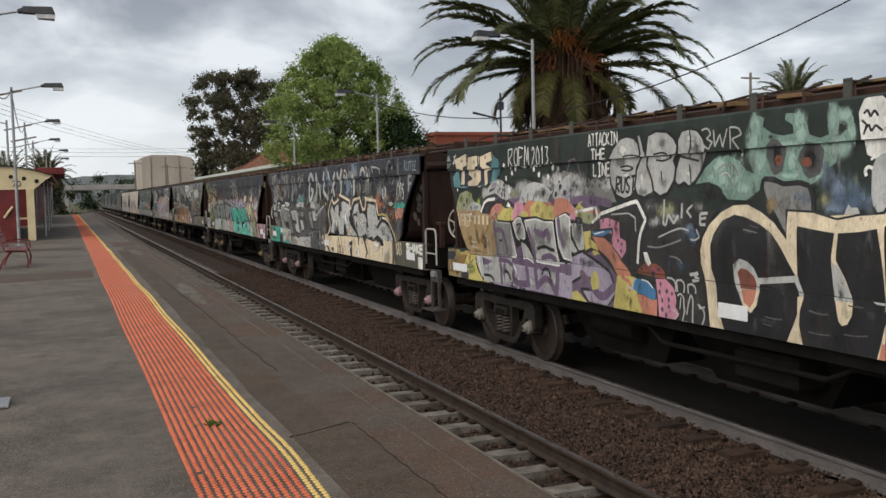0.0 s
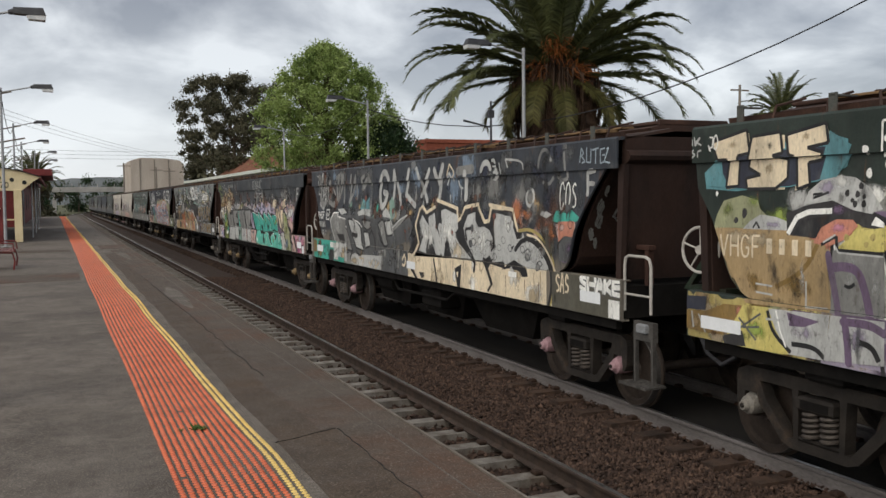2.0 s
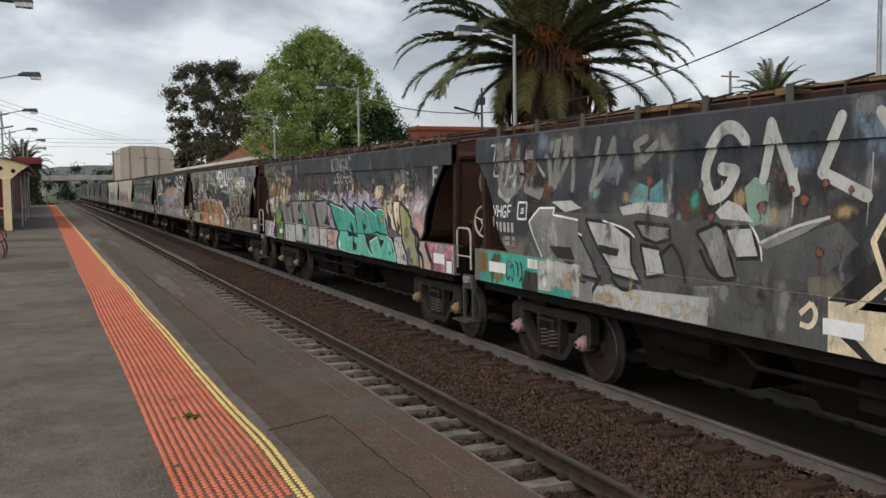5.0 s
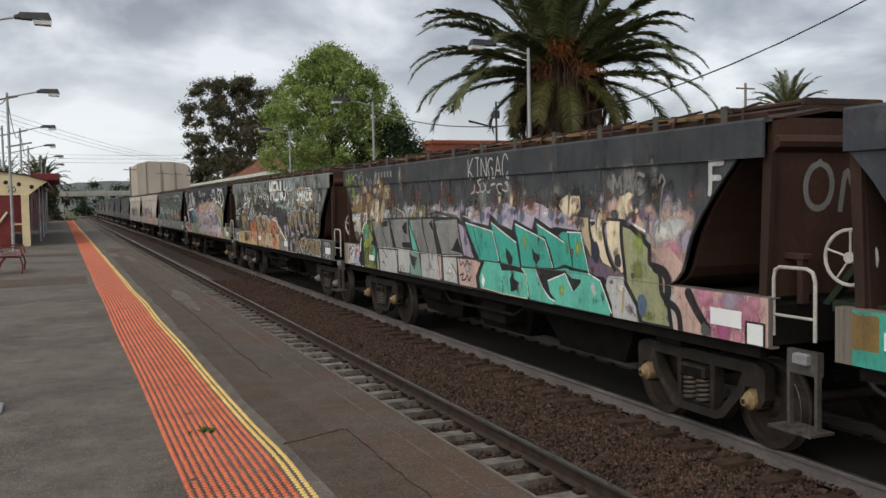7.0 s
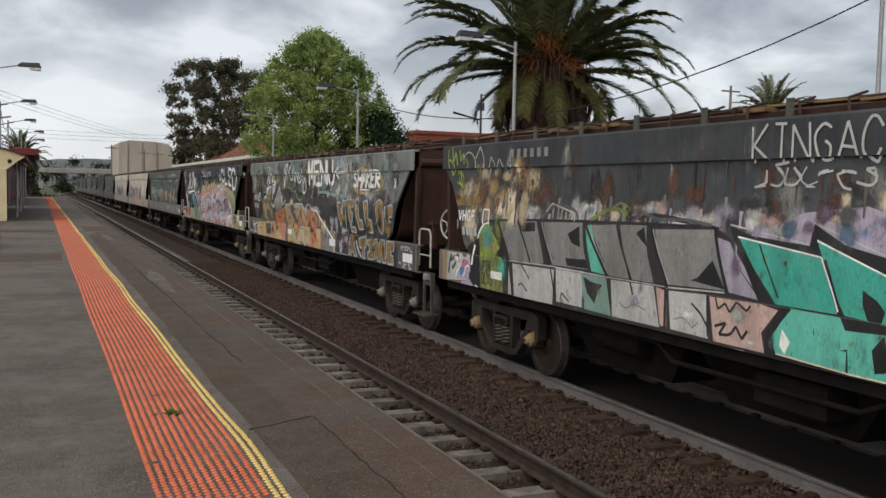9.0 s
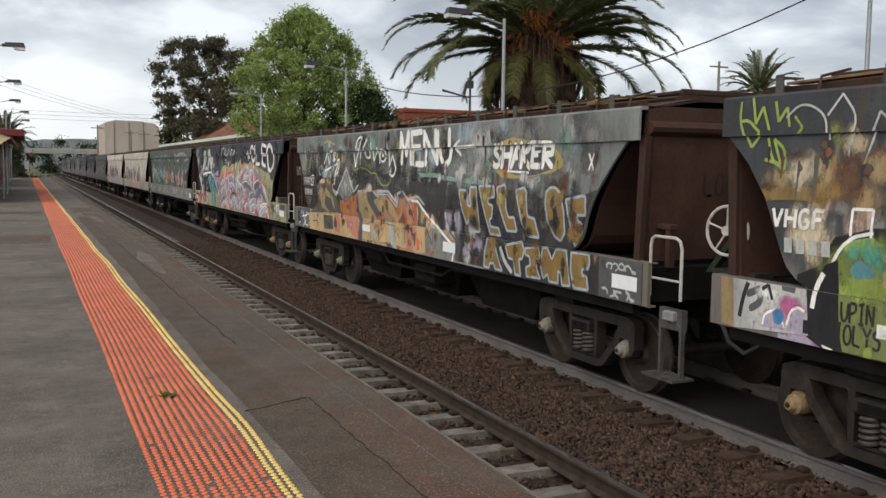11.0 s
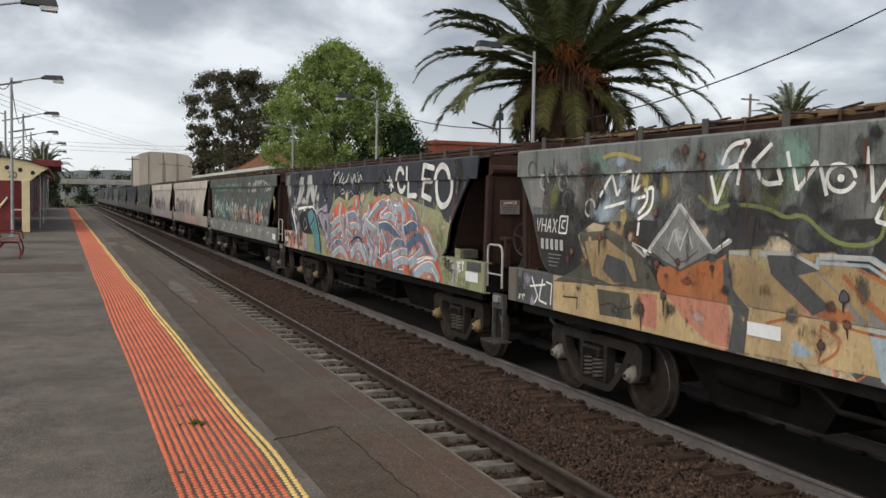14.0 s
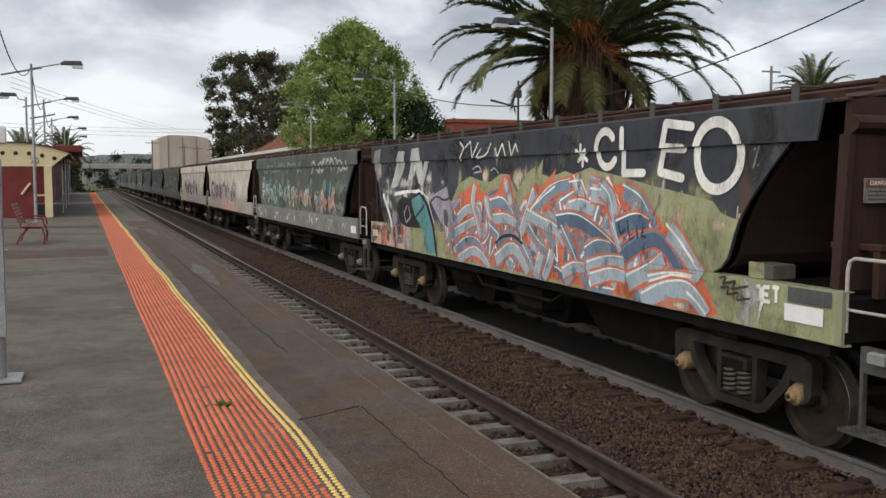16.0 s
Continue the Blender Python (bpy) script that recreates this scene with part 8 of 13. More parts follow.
m.zig([(6.95, 1.41), (7.05, 1.53), (7.21, 1.59), (7.49, 1.81), (7.37, 2.13), (7.54, 2.42), (7.66, 2.48), (7.88, 2.37), (8.3, 2.48), (8.34, 2.59), (9.24, 2.45), (9.29, 2.25), (9.4, 2.29), (9.54, 2.47), (10.05, 2.52), (10.1, 2.44), (10.33, 2.25), (10.48, 2.27), (10.52, 2.48), (10.96, 2.46)], 0.06, "cream")
m.fill([(7.46, 1.67), (7.73, 1.93), (7.57, 2.18), (7.68, 2.33), (8.03, 2.14), (7.99, 2.29), (8.26, 2.37), (8.4, 2.09), (8.59, 1.87), (8.49, 1.64), (8.3, 1.64), (8.12, 1.86), (7.89, 1.75), (7.82, 1.64), (7.61, 1.66)], "silver")
m.fill([(8.55, 2.41), (8.74, 2.44), (9.27, 2.34), (9.32, 2.12), (9.14, 2.03), (9.33, 1.88), (9.64, 1.72), (9.79, 1.65), (9.16, 1.64), (8.98, 1.64), (8.84, 2.04), (8.79, 1.92), (8.69, 1.74), (8.62, 1.61), (8.51, 1.68), (8.54, 1.92), (8.45, 2.12), (8.51, 2.2), (8.63, 2.18)], "silver")
m.fill([(9.53, 2.13), (9.68, 2.35), (9.96, 2.4), (9.99, 2.26), (10.12, 2.16), (10.31, 2.18), (10.5, 2.13), (10.61, 2.02), (10.6, 1.91), (10.49, 1.75), (10.24, 1.65), (9.92, 1.64), (9.77, 1.79), (9.62, 1.93)], "silver")
m.fill([(10.67, 2.39), (10.97, 2.37), (10.98, 1.67), (10.87, 1.66), (10.73, 1.86), (10.68, 1.96)], "silver")
m.fill([(10.47, 1.75), (10.61, 1.85), (10.8, 1.92), (10.89, 1.83), (10.85, 1.67), (10.56, 1.64)], "silver")
m.mist(7.9, 1.94, 0.4, 0.35, "white", 0.8)
m.mist(8.93, 2.05, 0.5, 0.4, "white", 0.8)
m.mist(9.24, 1.74, 0.5, 0.2, "cream", 0.8)
m.mist(10.12, 1.97, 0.5, 0.3, "white", 0.8)
m.mist(10.84, 2.11, 0.4, 0.4, "white", 0.7)
m.zig([(9.82, 2.14), (9.6, 2.12), (9.65, 1.93)], 0.05, "black")
m.stroke([(7.98, 1.88), (7.84, 1.69), (7.89, 1.63)], 0.06, "black")
m.stroke([(8.75, 1.87), (8.72, 1.7), (8.94, 1.63)], 0.04, "black")
m.fill([(10.85, 1.637), (10.98, 1.74), (11.3, 1.72), (11.5, 1.66), (11.62, 1.5), (11.45, 1.56), (11.3, 1.631)], "black")
m.fill([(9.12, 1.46), (9.4, 1.54), (9.34, 1.16), (9.22, 1.15)], "black")
m.fill([(9.19, 1.38), (9.28, 1.42), (9.24, 1.31)], "cream")
m.stroke([(8.19, 1.55), (8.27, 1.36), (8.33, 1.16)], 0.06, "black")
m.stroke([(9.79, 1.68), (9.93, 1.6), (9.89, 1.46)], 0.07, "black")
m.stroke([(10.25, 1.67), (10.42, 1.48), (10.54, 1.31)], 0.08, "black")
m.stroke([(10.54, 1.31), (10.4, 1.19)], 0.05, "black")
m.fill([(10.32, 1.63), (10.6, 1.7), (10.4, 1.52)], "black")
m.fill([(6.93, 1.37), (7.1, 1.38), (7.42, 1.15), (7.29, 1.15)], "black")
m.fill([(7.47, 1.28), (7.73, 1.29), (7.73, 1.2), (7.6, 1.18)], "soot")
m.mist(12.16, 2.3, 0.5, 0.3, "rust", 0.8)
m.mist(12.35, 1.97, 0.4, 0.3, "drab", 0.9)
m.mist(11.87, 2.41, 0.5, 0.2, "soot", 0.7)
m.mist(12.71, 2.48, 0.4, 0.15, "rust", 0.7)
m.mist(11.69, 2.38, 0.25, 0.1, "orange", 0.7)
m.fill([(10.65, 2.32), (10.96, 2.35), (11.09, 2.18), (11.32, 2.17), (11.44, 1.98), (11.21, 1.9), (11.3, 1.72), (10.99, 1.63), (10.73, 1.87)], "silver")
m.fill([(11.36, 1.88), (11.6, 2), (11.85, 2), (12.13, 1.87), (12.27, 1.63), (11.71, 1.62), (11.47, 1.7)], "silver")
m.mist(11.85, 1.82, 0.4, 0.2, "silver", 0.8)
m.stroke([(11.34, 1.87), (11.57, 2.02), (11.87, 2.04), (12.19, 1.87), (12.37, 1.64)], 0.07, "black")
m.stroke([(12.37, 1.64), (12.4, 1.41), (12.3, 1.15)], 0.06, "black")
m.stroke([(11.72, 2.1), (12.05, 2.07), (12.32, 1.86), (12.49, 1.62)], 0.035, "cream")
m.stroke([(12.49, 1.62), (12.5, 1.4), (12.39, 1.15)], 0.035, "cream")
m.fill([(10.88, 1.55), (11.16, 1.67), (11.41, 1.69), (11.67, 1.62), (11.72, 1.51), (11.54, 1.49), (11.47, 1.57), (11.16, 1.59)], "black")
m.blob(9.79, 1.89, 0.07, 0.06, "soot", 0.12, 14)
m.blob(9.79, 1.89, 0.05, 0.04, "smoke", 0.12, 14)
m.blob(11.71, 1.78, 0.08, 0.06, "smoke", 0.12, 14)
m.blob(11.71, 1.78, 0.055, 0.04, "grey", 0.12, 14)
m.blob(12, 1.66, 0.07, 0.06, "smoke", 0.12, 14)
m.blob(12, 1.66, 0.05, 0.04, "grey", 0.12, 14)
m.blob(12.17, 1.88, 0.07, 0.06, "smoke", 0.12, 14)
m.blob(12.17, 1.88, 0.05, 0.04, "grey", 0.12, 14)
m.fill([(12.47, 2.36), (12.65, 2.39), (12.88, 2.38), (13.01, 2.31), (12.74, 2.29), (12.5, 2.29)], "teal")
m.fill([(12.6, 2.27), (12.98, 2.3), (13.04, 2.1), (12.75, 2.12), (12.6, 2.03)], "salmon")
m.fill([(12.61, 1.99), (12.74, 2.08), (12.91, 2.1), (13.04, 2.02), (13.02, 1.75), (12.65, 1.77)], "violet")
m.mist(12.83, 1.92, 0.3, 0.2, "soot", 0.7)
m.blob(12.88, 2.24, 0.06, 0.07, "brick", 0.12, 14)
m.fill([(12.06, 2.38), (12.24, 2.43), (12.4, 2.39), (12.26, 2.34)], "silver")
for k in range(12):
    u, z = m.r.uniform(9.6, 12.2), m.r.uniform(1.68, 2.1)
    m.stroke([(u + 0.07 * math.cos(a), z + 0.055 * math.sin(a)) for a in [q * 0.9 for q in range(8)]], 0.014, m.r.choice(["smoke", "grey"]))
m.runs(7.0, 12.2, 1.45, 1.62, 14, ["tan", "rust", "beige"], 0.018)
m.board(6.85, 1.31, 7.29, 1.45).board(11.12, 1.47, 11.38, 1.55, "white").area(12.40, 1.15, 14.2, 1.631, "drab", 0.0)
m.word("SAS", 12.5, 1.37, 12.85, 1.62, 0.03, "cream", jit=0.1).word("SHAKE", 13.12, 1.46, 14.06, 1.62, 0.06, "white", "smoke", 0.012, jit=0.06, gap=0.1).board(13.13, 1.31, 13.60, 1.45).board(13.78, 1.17, 14.05, 1.39, "white")
m.fill([(12.5, 2.33), (12.68, 2.42), (12.96, 2.39), (13.12, 2.35), (13.06, 2.31), (12.58, 2.3)], "teal")
m.fill([(12.58, 2.3), (12.99, 2.31), (13.02, 2.12), (12.81, 2.13), (12.67, 2.09), (12.6, 2.17)], "salmon")
m.mist(12.71, 2.22, 0.1, 0.08, "blush", 0.8)
m.fill([(12.61, 2), (12.76, 2.11), (12.94, 2.11), (13.09, 2.03), (13.13, 1.79), (12.59, 1.78)], "smoke")
m.mist(12.85, 1.96, 0.15, 0.12, "violet", 0.8)
m.mist(12.23, 2.19, 0.2, 0.1, "grey", 0.6)
m.mist(11.65, 2.41, 0.14, 0.08, "orange", 0.9)
m.mist(12.14, 2.4, 0.1, 0.07, "silver", 0.9)
m.mist(12.12, 2.22, 0.15, 0.1, "rust", 0.7)
m.stroke([(12.84, 2.27), (12.88, 2.33), (12.95, 2.3), (12.94, 2.22), (12.88, 2.21), (12.84, 2.27)], 0.012, "soot")
m.stroke([(12.47, 2.2), (12.52, 2.23), (12.58, 2.2), (12.53, 2.14), (12.47, 2.19)], 0.012, "soot")
m.stroke([(11.45, 2.41), (11.53, 2.48), (11.65, 2.44), (11.63, 2.34), (11.5, 2.34)], 0.012, "soot")
m.stroke([(11.86, 2.35), (11.93, 2.38), (12.01, 2.33), (11.95, 2.25), (11.87, 2.31)], 0.012, "soot")
m.stroke([(11.08, 2.22), (11.15, 2.26), (11.22, 2.18), (11.15, 2.11), (11.08, 2.18)], 0.012, "soot")
m.stroke([(11.62, 1.84), (11.73, 1.91), (11.83, 1.84), (11.74, 1.74), (11.63, 1.79)], 0.018, "smoke")
m.stroke([(12.09, 1.87), (12.16, 1.92), (12.21, 1.85), (12.14, 1.79), (12.09, 1.84)], 0.018, "smoke")
m.stroke([(11.98, 1.71), (12.06, 1.76), (12.14, 1.71), (12.05, 1.66)], 0.018, "smoke")
m.stroke([(9.8, 1.92), (9.9, 2), (10.01, 1.94), (9.91, 1.85), (9.82, 1.89)], 0.016, "smoke")
m.stroke([(10.08, 1.98), (10.16, 2.02), (10.22, 1.95), (10.15, 1.89)], 0.016, "smoke")
m.stroke([(10.33, 1.93), (10.44, 1.99), (10.55, 1.94), (10.46, 1.87)], 0.016, "smoke")
m.stroke([(8.81, 1.74), (8.93, 1.81), (9.05, 1.73), (8.94, 1.65)], 0.018, "smoke")
m.blob(11.21, 1.55, 0.05, 0.07, "silver", 0.12, 14)
m.stroke([(13.13, 3.05), (13.17, 3.23), (13.23, 3.16), (13.17, 3.13), (13.26, 3.06), (13.18, 3.04)], 0.02, "steelblue")
m.stroke([(13.3, 3.23), (13.29, 3.05), (13.39, 3.04), (13.4, 3.21)], 0.02, "steelblue")
m.stroke([(13.43, 3.19), (13.57, 3.21)], 0.02, "steelblue")
m.stroke([(13.51, 3.2), (13.5, 3.02)], 0.02, "steelblue")
m.stroke([(13.71, 3.2), (13.61, 3.19), (13.61, 3.02), (13.7, 3.04)], 0.02, "steelblue")
m.stroke([(13.65, 3.12), (13.71, 3.12)], 0.02, "steelblue")
m.stroke([(13.75, 3.19), (13.79, 3.2), (13.69, 3.04), (13.82, 3.02)], 0.02, "steelblue")
m.mist(11.24, 3.14, 0.3, 0.05, "grey", 0.6)
m.stroke([(11.12, 3.05), (11.05, 3.18), (11.57, 3.14), (11.61, 3.01)], 0.03, "silver")
m.stroke([(10.61, 3.09), (10.73, 3.09), (10.66, 2.99), (10.81, 3), (10.68, 2.88), (10.56, 2.9)], 0.025, "silver")
m.stroke([(10.83, 3.14), (10.89, 2.97)], 0.025, "silver")
m.mist(12.39, 3.11, 0.1, 0.1, "silver", 0.8)
m.word("COS", 12.57, 2.48, 13.02, 2.80, 0.022, "white", jit=0.08).word("F", 13.24, 2.64, 13.47, 2.93, 0.06, "silver")
# rear end: stencilled code and loads
m.area(0.02, 1.15, 2.3, 1.631, "teal", 0.0).haze(0.1, 2.2, 1.2, 1.55, ["aqua", "mint", "rust", "gold", "soot"], 10, 0.2).area(0.02, 1.3, 0.3, 1.6, "gold", 0.02).board(0.35, 1.33, 0.9, 1.48).scribble(0.9, 1.22, 1.4, 1.56, 0.028, "black", 4).area(2.3, 1.15, 3.2, 1.4, "grey", 0.04)
m.fill([(1.63, 2.11), (1.91, 2.28), (2.31, 2.29), (2.28, 2.20), (2.9, 2.14), (2.9, 1.645), (1.95, 1.645), (1.75, 1.9)], "grey").mist(2.2, 1.95, 0.5, 0.3, "silver", 0.8).fill([(2.15, 1.81), (2.7, 1.82), (2.8, 1.66), (2.35, 1.66)], "soot").zig([(1.95, 1.645), (1.75, 1.9), (1.63, 2.11), (1.91, 2.3), (2.31, 2.31), (2.28, 2.22), (2.9, 2.17)], 0.03, "white").area(1.85, 1.2, 2.9, 1.60, "silver", 0.02).haze(1.9, 2.9, 1.2, 1.6, ["beige", "white", "grey"], 8, 0.2).area(2.2, 1.15, 2.7, 1.27, "teal", 0.03).board(1.56, 1.47, 1.84, 1.60, "white").area(1.46, 1.15, 1.84, 1.42, "soot", 0.01)
m.word("VHGF", 0.5, 2.15, 1.12, 2.32, 0.03, "white", jit=0.0, gap=0.3).zig([(1.30, 2.14), (1.30, 2.37), (1.55, 2.37), (1.55, 2.14), (1.30, 2.14)], 0.028, "white").word("25", 1.38, 2.22, 1.48, 2.29, 0.016, "white", jit=0)
for k in range(5):
    m.board(0.62 + 0.12 * k, 1.94, 0.69 + 0.12 * k, 2.08, "silver")
m.word("LOAD 56", 0.82, 1.83, 1.2, 1.88, 0.012, "silver", jit=0).word("TARE 21", 0.82, 1.75, 1.2, 1.80, 0.012, "silver", jit=0)
m.mist(1.0, 2.8, 0.5, 0.5, "grey").stroke([(1.0 + 0.36 * math.cos(a), 2.80 + 0.31 * math.sin(a)) for a in [q * 0.55 for q in range(12)]], 0.14, "grey").stroke([(0.85, 2.6), (1.0, 2.95), (1.15, 2.9), (1.12, 2.75), (0.95, 2.72)], 0.035, "silver").fill([(1.53, 3.08), (1.75, 3.08), (1.78, 2.62), (2.0, 2.55), (1.95, 2.46), (1.62, 2.48)], "grey").zig([(1.78, 2.9), (2.0, 2.72)], 0.05, "silver").fill([(2.05, 3.05), (2.15, 3.05), (2.22, 2.65), (2.35, 3.2), (2.5, 3.2), (2.32, 2.55), (2.12, 2.55)], "grey").word("Z", 0.45, 2.75, 0.65, 3.2, 0.035, "silver").haze(0.6, 2.6, 2.5, 3.2, ["smoke", "soot", "rust", "grey"], 16, 0.2)
m.blots(1.5, 13, 2.0, 2.7, 30, 0.06).weather(1, 13.5, 46).done("pale block lettering with black and cream outlines")

# steel-blue wagon: grey, turquoise and yellow-green letters
m = Mural(WAGONS[2], 103)
m.haze(1.2, 13.2, 2.05, 2.38, ["blush", "lilac", "cream", "grey", "silver", "silver", "white"], 100, 0.30)
m.haze(1.0, 3.0, 2.2, 3.0, ["tan", "moss", "grey", "beige"], 16, 0.24).haze(12.0, 13.1, 1.7, 2.35, ["blush", "silver", "white", "lilac", "blush"], 30, 0.26)
m.haze(2.0, 13.0, 2.4, 2.75, ["soot", "rust", "grey", "smoke"], 70, 0.26).haze(4.0, 12.9, 2.32, 2.48, ["cream", "blush", "silver", "lilac", "blush"], 30, 0.18)
m.runs(2, 13, 2.3, 2.62, 70, ["rust", "soot", "smoke", "grey"], 0.05).runs(1.5, 13, 2.2, 2.5, 50, ["silver", "blush", "lilac"], 0.035)
m.area(0.9, 1.15, 1.9, 1.631, "lilac", 0.0).haze(0.9, 2.0, 1.2, 1.6, ["pink", "magenta", "white"], 8, 0.2).area(1.6, 1.15, 7.4, 1.631, "silver", 0.0)
m.haze(1.7, 7.2, 1.18, 1.6, ["white", "silver", "lilac", "white"], 30, 0.22)
m.fill([(7.30, 1.15), (7.38, 1.631), (12.4, 1.631), (12.4, 1.15)], "black")
m.letter([(2.12, 2.16), (2.73, 2.19), (2.91, 1.97), (3.26, 1.62), (2.6, 1.61), (2.41, 1.9)], "grey", "black", 0.06)
m.letter([(2.73, 2.19), (3.4, 2.22), (3.47, 2.01), (3.68, 1.63), (3.16, 1.62), (2.91, 1.97)], "grey", "black", 0.06)
m.letter([(3.52, 2.2), (4.47, 2.24), (4.54, 1.98), (4.71, 1.66), (3.85, 1.64), (3.66, 1.9)], "grey", "black", 0.07)
m.letter([(4.6, 2.21), (5.15, 2.24), (5.24, 2.03), (5.47, 1.65), (5.07, 1.65), (4.81, 1.91)], "grey", "black", 0.06)
m.letter([(5.19, 2.24), (5.75, 2.27), (5.78, 2.1), (5.94, 1.65), (5.53, 1.65), (5.32, 2)], "grey", "black", 0.06)
m.letter([(5.87, 2.21), (6.87, 2.27), (6.92, 2.09), (7.21, 1.65), (6.26, 1.63), (6.03, 2)], "grey", "black", 0.08)
m.mist(4.14, 1.88, 0.5, 0.22, "silver", 0.6)
m.mist(4.97, 1.86, 0.4, 0.2, "silver", 0.6)
m.mist(6.4, 2, 0.6, 0.26, "silver", 0.7)
m.mist(5.54, 1.9, 0.4, 0.2, "lilac", 0.4)
m.fill([(2.81, 2.15), (3.26, 2.19), (3.28, 1.92), (3.08, 1.93)], "black")
m.fill([(4.12, 2.13), (4.42, 2.2), (4.4, 1.94), (4.2, 1.96)], "black")
m.fill([(3.98, 1.77), (4.54, 1.83), (4.59, 1.69), (4.05, 1.65)], "black")
m.fill([(5.57, 2.21), (5.75, 2.22), (5.75, 2.02), (5.63, 2.01)], "black")
m.fill([(6.88, 2.24), (7.02, 2.22), (7.27, 1.65), (6.83, 1.67), (6.49, 1.65), (6.76, 1.88)], "black")
m.fill([(4.54, 2.02), (4.81, 1.63), (4.51, 1.64)], "mint")
m.zig([(2.46, 1.61), (3.82, 1.62), (4.98, 1.64), (5.92, 1.63), (6.8, 1.64)], 0.03, "white")
m.letter([(2.58, 1.57), (3.6, 1.58), (3.73, 1.15), (2.83, 1.15)], "silver", "black", 0.05)
m.letter([(3.76, 1.58), (4.67, 1.61), (4.89, 1.22), (3.93, 1.17)], "silver", "black", 0.05)
m.letter([(5.07, 1.59), (5.85, 1.61), (6.04, 1.22), (5.22, 1.19)], "silver", "black", 0.05)
m.fill([(5.92, 1.61), (6.19, 1.61), (6.26, 1.21), (6.09, 1.21)], "lilac")
m.letter([(6.24, 1.6), (6.85, 1.6), (7.21, 1.21), (6.98, 1.18), (6.36, 1.19)], "silver", "black", 0.06)
m.mist(3.14, 1.39, 0.4, 0.14, "white", 0.9)
m.mist(4.3, 1.41, 0.4, 0.14, "white", 0.9)
m.mist(5.49, 1.44, 0.4, 0.16, "white", 0.8)
m.mist(6.6, 1.45, 0.4, 0.16, "lilac", 0.7)
m.fill([(6.96, 2.12), (7.17, 2.08), (7.55, 1.64), (7.54, 1.58), (7.31, 1.63)], "lilac")
m.area(11.55, 1.15, 12.8, 1.631, "silver", 0.0).haze(11.6, 12.1, 1.2, 1.6, ["white", "tan", "lilac", "blush"], 16, 0.2)
m.haze(12.5, 13.2, 1.65, 2.1, ["blush", "pink", "blush"], 12, 0.3).area(12.75, 1.15, 14.2, 1.631, "blush", 0.0).haze(13.2, 14.1, 1.2, 1.6, ["pink", "magenta", "pink", "lilac"], 26, 0.22)
m.stroke([(3.38, 2.26), (3.77, 2.48), (4.24, 2.41), (4.32, 2.29)], 0.04, "smoke")
m.stroke([(4.58, 2.28), (5, 2.46), (5.37, 2.39)], 0.05, "moss")
m.stroke([(5.39, 2.32), (5.72, 2.4), (6.25, 2.36), (6.74, 2.31)], 0.05, "black")
m.fill([(7.34, 2.25), (7.98, 2.48), (8.63, 2.55), (9.07, 2.44), (9.46, 2.56), (9.79, 2.51), (10.13, 2.39), (10.75, 2.42), (10.79, 2.14), (9.57, 2.12), (7.8, 2.11)], "lilac")
m.fill([(10.17, 2.54), (10.42, 2.64), (10.75, 2.62), (10.79, 2.45), (10.61, 2.33), (10.36, 2.4)], "cream")
m.fill([(11.67, 2.6), (11.85, 2.66), (11.99, 2.62), (12.07, 2.43), (11.82, 2.31), (11.69, 2.34)], "cream")
m.fill([(11.85, 2.33), (12.1, 2.42), (12.19, 2.4), (12.2, 2.22), (11.99, 2.27)], "blush")
m.mist(7.68, 2.34, 0.4, 0.12, "silver", 0.9)
m.mist(8.35, 2.44, 0.3, 0.1, "cream", 0.9)
m.mist(8.86, 2.4, 0.3, 0.12, "denim", 0.8)
m.mist(8.63, 2.34, 0.12, 0.1, "blue", 0.6)
m.mist(9.38, 2.43, 0.3, 0.1, "blush", 0.9)
m.mist(9.89, 2.4, 0.3, 0.12, "white", 0.8)
m.mist(10.33, 2.31, 0.15, 0.12, "denim", 0.9)
m.mist(10.59, 2.55, 0.15, 0.1, "rust", 0.8)
m.mist(10.8, 2.3, 0.2, 0.15, "blush", 0.9)
m.mist(11.32, 2.39, 0.3, 0.12, "salmon", 0.8)
m.mist(11.18, 2.45, 0.2, 0.1, "soot", 0.8)
m.mist(12.03, 2.53, 0.25, 0.15, "smoke", 0.8)
m.mist(6.67, 2.38, 0.4, 0.1, "silver", 0.9)
m.mist(5.67, 2.46, 0.5, 0.1, "silver", 0.7)
m.mist(4.52, 2.46, 0.3, 0.12, "white", 0.7)
m.mist(3.17, 2.39, 0.3, 0.1, "silver", 0.8)
m.zig([(10.74, 2.37), (11.03, 2.32), (11.43, 2.31), (11.85, 2.33), (12.24, 2.21)], 0.025, "white")
m.fill([(1.43, 1.91), (1.74, 2.16), (2.05, 2.19), (4.46, 2.28), (4.62, 2.26), (5.81, 2.3), (6.84, 2.31), (7.08, 2.21), (7.22, 1.92), (7.51, 1.66), (7.88, 1.68), (7.75, 1.55), (7.58, 1.35), (7.57, 1.18), (6.85, 1.15), (1.56, 1.15)], "soot")
m.fill([(1.49, 1.91), (1.8, 2.14), (2.06, 2.17), (2.34, 1.76), (2.44, 1.64), (1.63, 1.58)], "moss")
m.mist(1.87, 1.9, 0.15, 0.15, "lime", 0.9)
m.fill([(2.16, 2.19), (2.75, 2.21), (3.06, 1.94), (3.45, 1.66), (2.51, 1.64), (2.33, 1.96)], "grey")
m.fill([(2.84, 2.22), (3.28, 2.24), (3.38, 2.02), (3.48, 1.68), (3.12, 1.67), (2.97, 1.96)], "grey")
